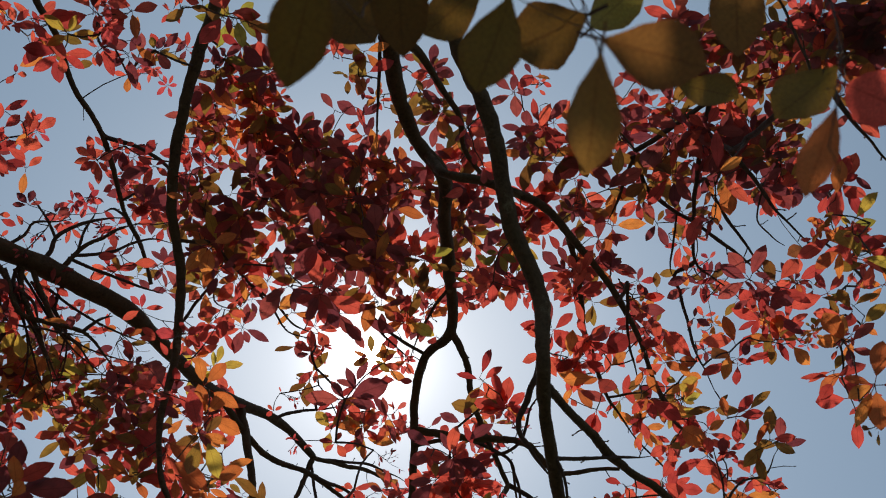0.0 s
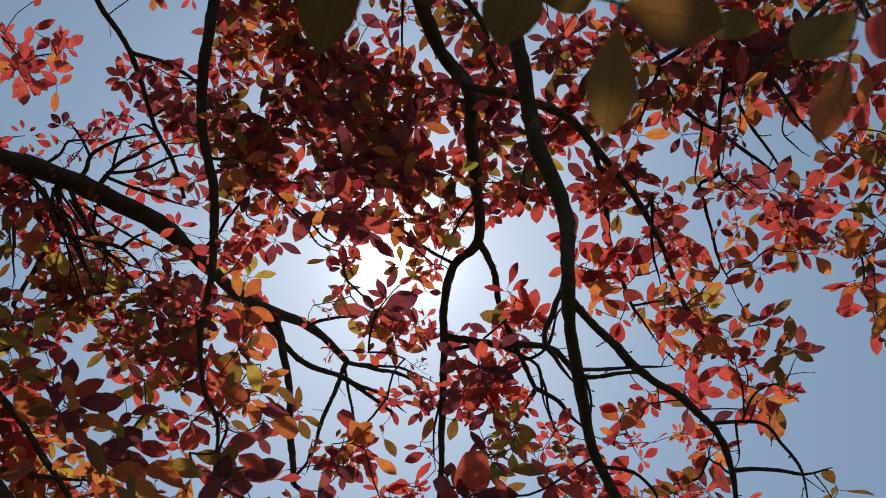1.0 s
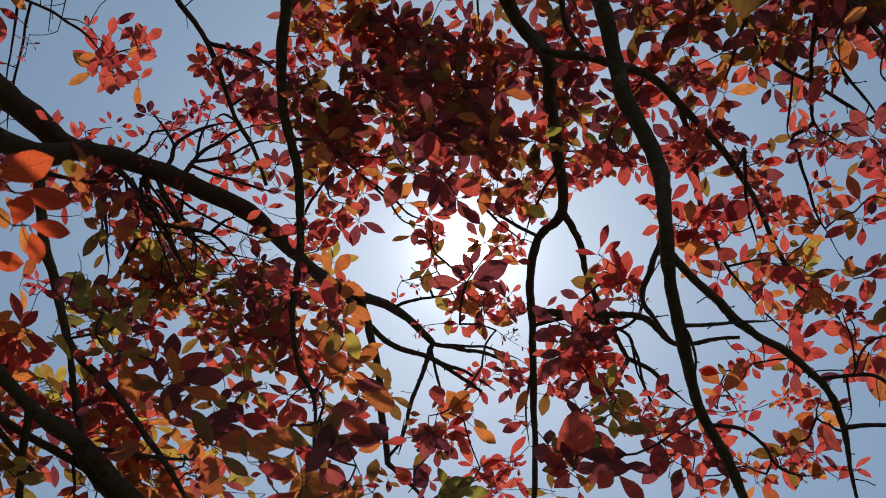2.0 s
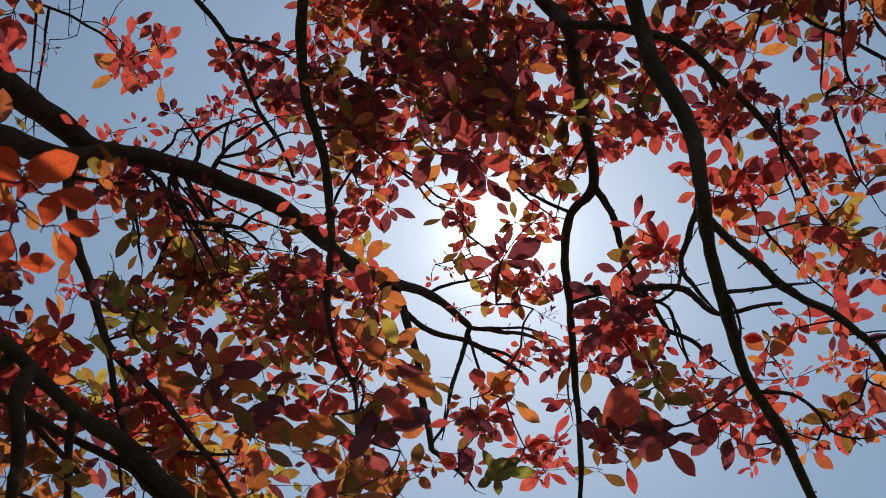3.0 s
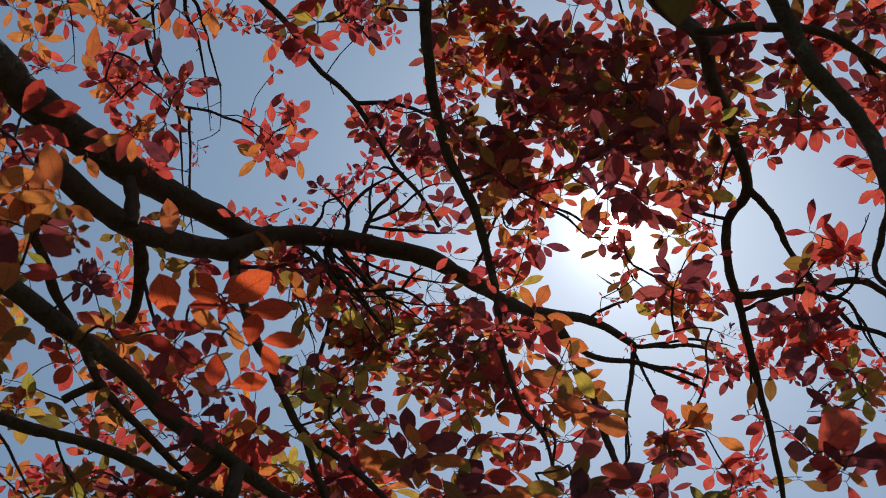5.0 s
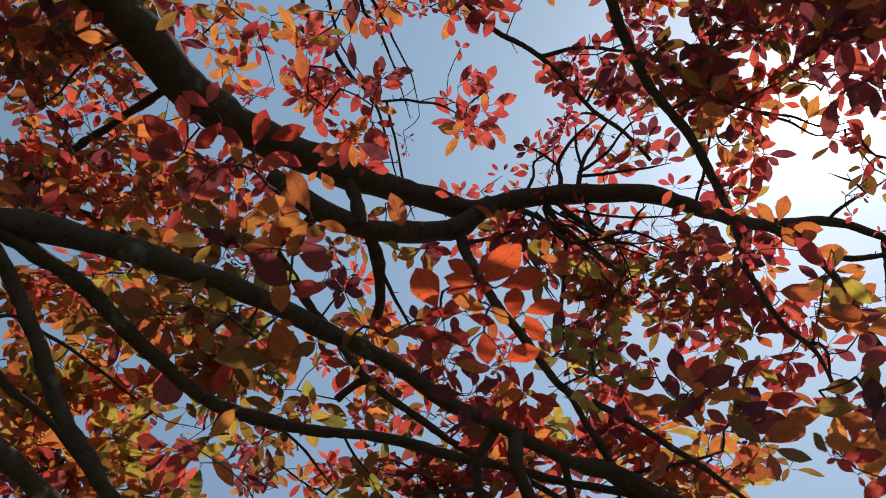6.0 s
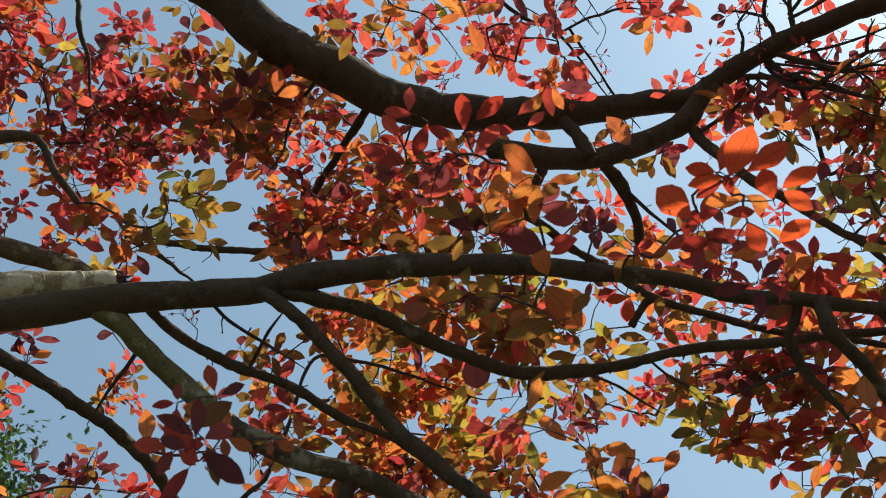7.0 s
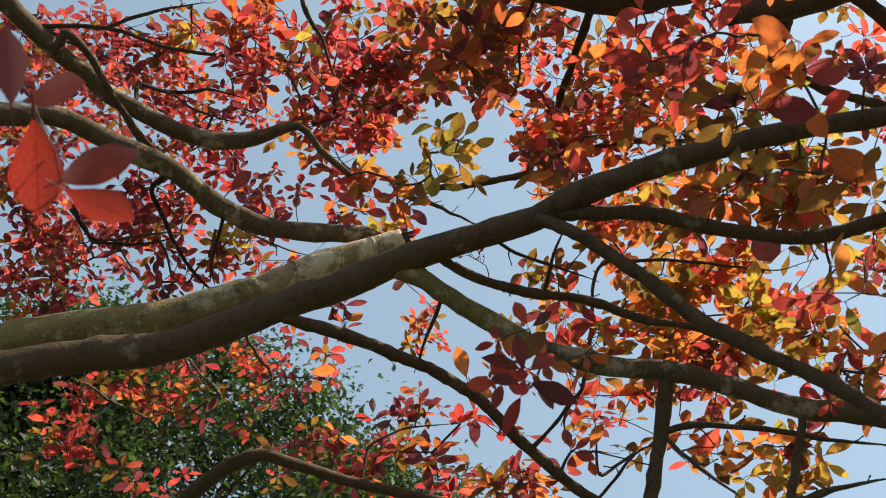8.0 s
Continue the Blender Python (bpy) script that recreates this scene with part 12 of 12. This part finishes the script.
whorl((-0.384, 1.219, 3.747), "g", ((-0.430, 1.197, 3.749), (-0.387, 1.249, 3.721),))
whorl((-1.476, 0.871, 3.301), "m", ((-1.457, 0.822, 3.332), (-1.442, 0.910, 3.295), (-1.514, 0.832, 3.327), (-1.518, 0.893, 3.282),))
whorl((-1.740, 1.012, 3.396), "m", ((-1.750, 0.984, 3.401), (-1.714, 1.018, 3.416), (-1.792, 1.023, 3.378), (-1.738, 1.048, 3.386),))
whorl((-1.423, 0.423, 2.829), "n", ((-1.481, 0.376, 2.837),))
whorl((-1.189, 0.500, 2.711), "o", ((-1.202, 0.574, 2.665),))
whorl((-1.179, 0.508, 2.729), "o", ((-1.163, 0.533, 2.723),))
whorl((-1.082, 0.447, 2.772), "m", ((-1.045, 0.506, 2.762),))
whorl((-1.168, 0.512, 2.783), "r", ((-1.122, 0.539, 2.786),))
whorl((-1.589, 0.909, 2.997), "o", ((-1.578, 0.882, 3.035), (-1.540, 0.918, 3.014),))
whorl((-1.608, 0.924, 3.014), "y", ((-1.631, 0.891, 3.006), (-1.574, 0.969, 3.025), (-1.619, 0.981, 2.965),))
whorl((-1.638, 0.719, 2.845), "y", ((-1.600, 0.779, 2.848),))
whorl((-1.663, 0.730, 2.846), "o", ((-1.663, 0.819, 2.785),))
whorl((-1.698, 0.739, 2.860), "r", ((-1.783, 0.723, 2.819),))
whorl((-1.796, 0.769, 2.992), "n", ((-1.806, 0.736, 3.030), (-1.779, 0.766, 3.020),))
whorl((-1.561, 0.974, 3.177), "o", ((-1.589, 0.928, 3.181), (-1.613, 1.005, 3.145),))
whorl((-1.468, 0.952, 3.230), "o", ((-1.509, 0.905, 3.253), (-1.458, 0.919, 3.253), (-1.423, 0.986, 3.252), (-1.466, 0.980, 3.231), (-1.419, 1.005, 3.225),))
whorl((-1.603, 1.203, 3.133), "r", ((-1.622, 1.186, 3.149), (-1.580, 1.190, 3.180), (-1.563, 1.220, 3.169), (-1.586, 1.225, 3.146),))
whorl((-1.569, 1.111, 3.024), "r", ((-1.607, 1.080, 3.028),))
whorl((-2.077, 1.101, 3.180), "m", ((-2.085, 1.062, 3.184), (-2.056, 1.116, 3.185), (-2.070, 1.153, 3.173), (-2.123, 1.126, 3.160), (-2.074, 1.181, 3.156),))
whorl((-2.173, 0.992, 3.128), "r", ((-2.164, 0.985, 3.146), (-2.158, 1.014, 3.143), (-2.200, 1.004, 3.116),))
whorl((-2.061, 0.757, 3.100), "r", ((-2.017, 0.733, 3.123), (-2.108, 0.747, 3.101), (-2.039, 0.789, 3.113), (-2.091, 0.796, 3.069), (-2.053, 0.811, 3.069),))
whorl((-1.975, 0.742, 2.951), "o", ((-1.940, 0.772, 2.971),))
whorl((-0.817, 1.218, 2.869), "m", ((-0.795, 1.160, 2.923), (-0.751, 1.220, 2.921), (-0.851, 1.190, 2.884),))
whorl((-0.826, 1.259, 2.892), "m", ((-0.730, 1.288, 2.926), (-0.775, 1.271, 2.935),))
whorl((-0.886, 1.344, 2.954), "n", ((-0.945, 1.287, 2.956),))
whorl((-0.955, 1.235, 2.962), "o", ((-0.941, 1.340, 2.929),))
whorl((-0.979, 1.246, 2.986), "y", ((-0.908, 1.298, 3.020),))
whorl((-0.786, 1.444, 3.151), "y", ((-0.840, 1.458, 3.106), (-0.777, 1.495, 3.124), (-0.759, 1.447, 3.153), (-0.800, 1.427, 3.169),))
whorl((-1.003, 1.126, 3.080), "y", ((-0.981, 1.185, 3.077), (-1.015, 1.165, 3.055),))
whorl((-1.053, 1.180, 3.074), "y", ((-1.019, 1.222, 3.068),))
whorl((-0.743, 1.646, 3.137), "r", ((-0.800, 1.601, 3.138), (-0.779, 1.597, 3.167), (-0.701, 1.665, 3.173),))
whorl((-0.623, 1.475, 2.893), "o", ((-0.723, 1.439, 2.881),))
whorl((-0.622, 1.463, 2.880), "o", ((-0.653, 1.520, 2.823),))
whorl((-0.633, 1.446, 2.920), "n", ((-0.573, 1.488, 2.935),))
whorl((-0.537, 1.360, 2.843), "m", ((-0.470, 1.369, 2.889), (-0.512, 1.409, 2.829),))
whorl((-0.659, 1.441, 3.228), "o", ((-0.584, 1.527, 3.238),))
whorl((-0.663, 1.484, 3.238), "r", ((-0.649, 1.562, 3.223),))
whorl((-0.607, 1.561, 3.227), "g", ((-0.586, 1.611, 3.233),))
whorl((-0.543, 1.550, 3.247), "o", ((-0.479, 1.556, 3.271),))
whorl((-0.570, 1.530, 3.268), "m", ((-0.594, 1.475, 3.303),))
whorl((-0.555, 1.551, 3.295), "r", ((-0.529, 1.523, 3.338),))
whorl((-0.666, 1.635, 2.841), "r", ((-0.685, 1.584, 2.859), (-0.615, 1.626, 2.858), (-0.667, 1.657, 2.824),))
whorl((-1.195, 1.409, 3.278), "r", ((-1.219, 1.411, 3.260), (-1.177, 1.410, 3.301), (-1.181, 1.443, 3.275),))
whorl((-1.214, 1.306, 3.115), "y", ((-1.241, 1.271, 3.132), (-1.178, 1.318, 3.113), (-1.231, 1.305, 3.094),))
whorl((-1.013, 1.278, 2.902), "m", ((-0.971, 1.246, 2.933),))
whorl((-1.091, 1.507, 3.019), "o", ((-1.118, 1.495, 3.010), (-1.053, 1.530, 3.036), (-1.086, 1.552, 3.019),))
whorl((-0.894, 1.553, 3.017), "o", ((-0.947, 1.580, 2.995), (-0.893, 1.590, 2.977), (-0.890, 1.574, 3.015),))
bud_sprig((-0.467, 1.641, 3.624), 0)
bud_sprig((-0.406, 1.757, 3.558), 1)
bud_sprig((-0.215, 1.739, 3.485), 2)
bud_sprig((0.135, 1.945, 3.534), 3)
bud_sprig((0.152, 1.984, 3.269), 4)
bud_sprig((0.371, 1.931, 3.102), 5)
bud_sprig((-0.885, 1.610, 3.203), 6)
bud_sprig((-0.822, 0.730, 4.039), 7)
bud_sprig((-1.333, 0.865, 3.855), 8)
bud_sprig((-0.614, 1.692, 3.200), 9)
bud_sprig((0.679, 1.409, 3.625), 10)
bud_sprig((0.189, 1.766, 3.541), 11)
bud_sprig((-0.651, 1.071, 3.845), 12)
bud_sprig((-1.139, 1.275, 3.862), 13)
bud_sprig((-0.924, 1.259, 3.913), 14)
bud_sprig((-0.592, 1.463, 3.820), 15)
bud_sprig((-1.447, 0.469, 3.661), 16)
bud_sprig((-1.553, 0.848, 3.365), 17)
bud_sprig((-1.065, 1.205, 3.829), 18)
bud_sprig((-1.308, 0.688, 3.060), 19)
bud_sprig((-1.814, 0.172, 2.642), 20)
bud_sprig((-2.380, -0.526, 2.959), 21)
bud_sprig((-1.894, 0.022, 3.033), 22)
whorl((0.914, 1.449, 3.248), "r", ((0.828, 1.452, 3.244), (0.906, 1.395, 3.267), (0.974, 1.434, 3.275),))
whorl((0.909, 1.459, 3.200), "r", ((0.912, 1.525, 3.164), (0.956, 1.455, 3.221),))
whorl((0.917, 1.314, 3.291), "o", ((0.829, 1.318, 3.294), (0.896, 1.358, 3.273),))
whorl((0.939, 1.323, 3.398), "r", ((0.865, 1.315, 3.401),))
whorl((0.957, 1.317, 3.347), "o", ((1.016, 1.278, 3.371), (0.996, 1.344, 3.344),))
whorl((0.935, 1.440, 3.340), "o", ((0.867, 1.476, 3.312),))
whorl((0.744, 1.273, 3.434), "m", ((0.710, 1.247, 3.452), (0.684, 1.311, 3.432), (0.796, 1.267, 3.444), (0.778, 1.330, 3.415), (0.721, 1.302, 3.415), (0.770, 1.243, 3.464), (0.814, 1.293, 3.409),))
whorl((0.813, 1.386, 3.384), "o", ((0.862, 1.439, 3.363),))
whorl((0.781, 1.402, 3.415), "n", ((0.778, 1.442, 3.392),))
whorl((0.679, 1.375, 3.372), "o", ((0.653, 1.308, 3.405),))
whorl((0.714, 1.366, 3.389), "m", ((0.699, 1.400, 3.363),))
whorl((0.598, 1.397, 3.426), "o", ((0.683, 1.394, 3.419),))
whorl((0.683, 1.426, 3.416), "o", ((0.670, 1.494, 3.395),))
whorl((0.583, 1.401, 3.354), "r", ((0.514, 1.337, 3.389),))
whorl((0.525, 1.443, 3.485), "r", ((0.518, 1.384, 3.504), (0.480, 1.435, 3.490),))
whorl((0.575, 1.466, 3.395), "o", ((0.523, 1.433, 3.401), (0.610, 1.481, 3.393),))
whorl((0.771, 1.587, 3.251), "m", ((0.778, 1.531, 3.290), (0.713, 1.588, 3.269), (0.831, 1.572, 3.251), (0.784, 1.594, 3.230),))
whorl((0.642, 1.627, 3.224), "r", ((0.565, 1.617, 3.235),))
whorl((0.639, 1.646, 3.207), "o", ((0.583, 1.658, 3.186),))
whorl((0.641, 1.627, 3.263), "m", ((0.679, 1.627, 3.283), (0.647, 1.581, 3.289),))
whorl((0.707, 1.661, 3.234), "r", ((0.735, 1.638, 3.255), (0.676, 1.613, 3.248), (0.729, 1.700, 3.217), (0.662, 1.669, 3.219),))
whorl((0.662, 1.550, 3.318), "o", ((0.657, 1.518, 3.358), (0.610, 1.564, 3.295),))
whorl((0.680, 1.545, 3.316), "r", ((0.726, 1.504, 3.347), (0.746, 1.534, 3.311), (0.679, 1.597, 3.279), (0.711, 1.594, 3.310),))
whorl((0.475, 1.705, 3.379), "r", ((0.464, 1.660, 3.393),))
whorl((0.528, 1.601, 3.297), "r", ((0.492, 1.597, 3.321), (0.500, 1.613, 3.282), (0.564, 1.590, 3.311),))
whorl((0.484, 1.640, 3.213), "r", ((0.516, 1.595, 3.236), (0.540, 1.682, 3.198),))
whorl((0.471, 1.496, 3.348), "r", ((0.434, 1.536, 3.338), (0.485, 1.536, 3.311), (0.548, 1.544, 3.317),))
whorl((0.357, 1.463, 3.393), "o", ((0.274, 1.466, 3.397),))
whorl((0.479, 1.338, 3.543), "r", ((0.548, 1.338, 3.542),))
whorl((0.632, 1.323, 3.602), "m", ((0.566, 1.337, 3.599),))
whorl((0.597, 1.276, 3.539), "r", ((0.595, 1.241, 3.575),))
whorl((0.967, 1.156, 3.523), "y", ((1.032, 1.148, 3.527), (0.952, 1.126, 3.532),))
whorl((0.917, 1.193, 3.512), "o", ((0.956, 1.155, 3.529),))
whorl((0.958, 1.122, 3.636), "r", ((0.936, 1.168, 3.618),))
whorl((0.987, 1.100, 3.650), "r", ((1.019, 1.053, 3.692), (1.028, 1.081, 3.645), (1.034, 1.144, 3.639),))
whorl((0.694, 1.054, 3.626), "o", ((0.699, 1.139, 3.580),))
whorl((0.542, 1.190, 3.654), "m", ((0.512, 1.142, 3.674), (0.514, 1.233, 3.641), (0.567, 1.243, 3.623), (0.560, 1.159, 3.664),))
whorl((0.788, 1.080, 3.626), "m", ((0.729, 1.082, 3.623), (0.833, 1.049, 3.642), (0.857, 1.110, 3.626), (0.755, 1.109, 3.606), (0.808, 1.155, 3.592), (0.768, 1.126, 3.589),))
whorl((0.238, 0.997, 3.779), "m", ((0.205, 1.015, 3.762), (0.277, 0.976, 3.776), (0.260, 1.043, 3.774),))
grow_shoots()

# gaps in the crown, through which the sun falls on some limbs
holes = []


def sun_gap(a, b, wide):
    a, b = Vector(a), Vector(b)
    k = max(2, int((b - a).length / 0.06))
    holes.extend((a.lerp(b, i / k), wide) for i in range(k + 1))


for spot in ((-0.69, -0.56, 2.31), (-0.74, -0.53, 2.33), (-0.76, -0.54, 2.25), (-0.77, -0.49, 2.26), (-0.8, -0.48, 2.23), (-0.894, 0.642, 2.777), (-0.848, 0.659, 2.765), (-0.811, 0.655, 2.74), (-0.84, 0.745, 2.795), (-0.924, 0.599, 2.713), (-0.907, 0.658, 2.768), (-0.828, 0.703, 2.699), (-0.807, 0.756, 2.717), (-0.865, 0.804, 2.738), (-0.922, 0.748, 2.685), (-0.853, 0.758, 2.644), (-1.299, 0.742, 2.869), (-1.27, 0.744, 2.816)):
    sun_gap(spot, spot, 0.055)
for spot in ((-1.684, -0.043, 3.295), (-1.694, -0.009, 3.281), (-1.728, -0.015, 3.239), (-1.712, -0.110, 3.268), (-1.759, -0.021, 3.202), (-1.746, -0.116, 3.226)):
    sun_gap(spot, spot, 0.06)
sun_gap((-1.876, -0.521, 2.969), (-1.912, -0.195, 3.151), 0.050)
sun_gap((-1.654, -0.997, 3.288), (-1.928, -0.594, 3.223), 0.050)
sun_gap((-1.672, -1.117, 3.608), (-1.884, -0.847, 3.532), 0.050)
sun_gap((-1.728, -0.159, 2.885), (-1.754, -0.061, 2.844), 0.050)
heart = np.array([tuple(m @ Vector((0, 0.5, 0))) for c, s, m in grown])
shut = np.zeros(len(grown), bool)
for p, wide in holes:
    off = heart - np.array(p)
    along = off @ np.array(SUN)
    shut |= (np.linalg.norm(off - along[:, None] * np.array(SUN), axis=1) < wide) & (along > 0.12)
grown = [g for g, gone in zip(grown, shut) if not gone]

# the leaves about the standing place are parts of their own, the rest is one mass for each colour
grown.sort(key=lambda g: (g[2].translation - HUB).length)
meshes = {}
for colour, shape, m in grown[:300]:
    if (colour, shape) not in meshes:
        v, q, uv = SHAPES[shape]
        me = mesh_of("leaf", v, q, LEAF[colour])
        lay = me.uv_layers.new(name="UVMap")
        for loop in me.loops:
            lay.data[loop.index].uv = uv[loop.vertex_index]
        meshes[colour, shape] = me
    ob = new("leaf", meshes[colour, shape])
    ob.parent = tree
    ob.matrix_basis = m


def quad_mesh(name, vs, qs, us, material):
    me = bpy.data.meshes.new(name)
    me.vertices.add(len(vs))
    me.vertices.foreach_set("co", vs.ravel())
    me.loops.add(qs.size)
    me.loops.foreach_set("vertex_index", qs.ravel().astype(np.int32))
    me.polygons.add(len(qs))
    me.polygons.foreach_set("loop_start", np.arange(0, qs.size, 4, dtype=np.int32))
    me.update(calc_edges=True)
    me.validate()
    lay = me.uv_layers.new(name="UVMap")
    lay.data.foreach_set("uv", us[qs.ravel()].ravel())
    me.materials.append(material)
    me.shade_smooth()
    return me


def mass(name, leaves, material, parent, label):
    """Many leaves in one mesh."""
    vs, qs, us, start = [], [], [], 0
    for shape, m in leaves:
        v, q, uv = SHAPES[shape]
        a = np.array(m)
        vs.append(v @ a[:3, :3].T + a[:3, 3])
        qs.append(np.array(q) + start)
        us.append(uv)
        start += len(v)
    vs, qs, us = np.concatenate(vs), np.concatenate(qs), np.concatenate(us)
    ob = new(name, quad_mesh(name, vs, qs, us, material))
    ob.parent = parent
    return tagged(ob, label, kind="stuff")


WORDS = {"r": "bright red leaves, thin and backlit", "o": "orange leaves, thin and backlit", "m": "maroon leaves, partly darkened for shade in their colour", "y": "golden yellow leaves", "g": "olive green leaves", "p": "tiny crimson young leaves and buds", "n": "brown olive leaves", "k": "near olive brown leaves with shade put into their colour", "d": "large deep red leaves, some shade put into their colour", "e": "large flame red leaves with sunlight put into their colour"}
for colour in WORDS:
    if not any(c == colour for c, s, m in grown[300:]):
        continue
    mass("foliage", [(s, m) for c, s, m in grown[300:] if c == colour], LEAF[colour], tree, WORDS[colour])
brushwood = new("brushwood", mesh_of("brushwood", twigs_v, twigs_f, TWIG))
brushwood.parent = tree
tagged(brushwood, "fine dark twigs", kind="stuff")


# green trees behind
def green_tree(x, y, height, spread, seed):
    rnd = random.Random(seed)
    top = tagged(new("background_tree"), "dense green leafy tree standing behind", "tree", "green trees behind")
    verts, faces = [], []
    tube(verts, faces, smooth_line([(x, y, 0, 0.16), (x + 0.1, y, height * 0.4, 0.12), (x, y + 0.1, height * 0.85, 0.04)], 0.3), 9, 0.1)
    trunk = new("trunk", mesh_of("trunk", verts, faces, BARK))
    trunk.parent = top
    ends = []
    for k in range(80):
        a, h = rnd.uniform(0, 6.28), rnd.uniform(0.25, 1.0)
        wide = spread * math.sin(math.pi * min(1, 0.12 + 0.8 * h)) ** 0.7 * rnd.uniform(0.35, 1.0)
        end = Vector((x + math.cos(a) * wide, y + math.sin(a) * wide, height * h))
        root = Vector((x, y, height * h * 0.75))
        verts, faces = [], []
        tube(verts, faces, smooth_line([(*root, 0.035), (*((root + end) / 2 + Vector((0, 0, -0.1))), 0.02), (*end, 0.008)], 0.25), 5)
        branch = new("branch", mesh_of("branch", verts, faces, BARK))
        branch.parent = top
        ends.append(end)
    # many small leaves in loose clumps about the branch ends
    rs = np.random.RandomState(seed)
    at = np.repeat(np.array([tuple(e) for e in ends]), 1050, axis=0)
    count = len(at)
    clump = rs.normal(0, 1, (count // 25 + 1, 3)) * (0.30, 0.30, 0.22)
    at = at + clump[rs.randint(0, len(clump), count)] + rs.normal(0, 0.07, (count, 3))
    way = rs.uniform(-1, 1, (count, 3)) * (1, 1, 0.7) + (0, 0, -0.15)
    way /= np.linalg.norm(way, axis=1, keepdims=True)
    side = np.cross(way, rs.uniform(-0.6, 0.6, (count, 3)) + (0, 0, 1))
    side /= np.linalg.norm(side, axis=1, keepdims=True)
    lift = np.cross(side, way)
    size = rs.uniform(0.05, 0.11, (count, 1))
    v, q, uv = SHAPES[SIMPLE]
    verts = np.stack([at + size * (side * a + way * c + lift * e) for a, c, e in v], axis=1).reshape(-1, 3)
    faces = (np.arange(count)[:, None, None] * len(v) + np.array(q)[None]).reshape(-1, 4)
    me = quad_mesh("crown", verts, faces, np.tile(uv, (count, 1)), LEAF["far"])
    crown = new("crown", me)
    crown.parent = top
    tagged(crown, "crown of small green leaves", kind="stuff")


green_tree(-9.0, -2.7, 7.3, 2.8, 3)
green_tree(-11.5, -0.6, 7.0, 2.3, 5)
green_tree(-8.2, -4.6, 6.7, 2.3, 11)
green_tree(-11.0, -6.2, 8.2, 3.0, 8)
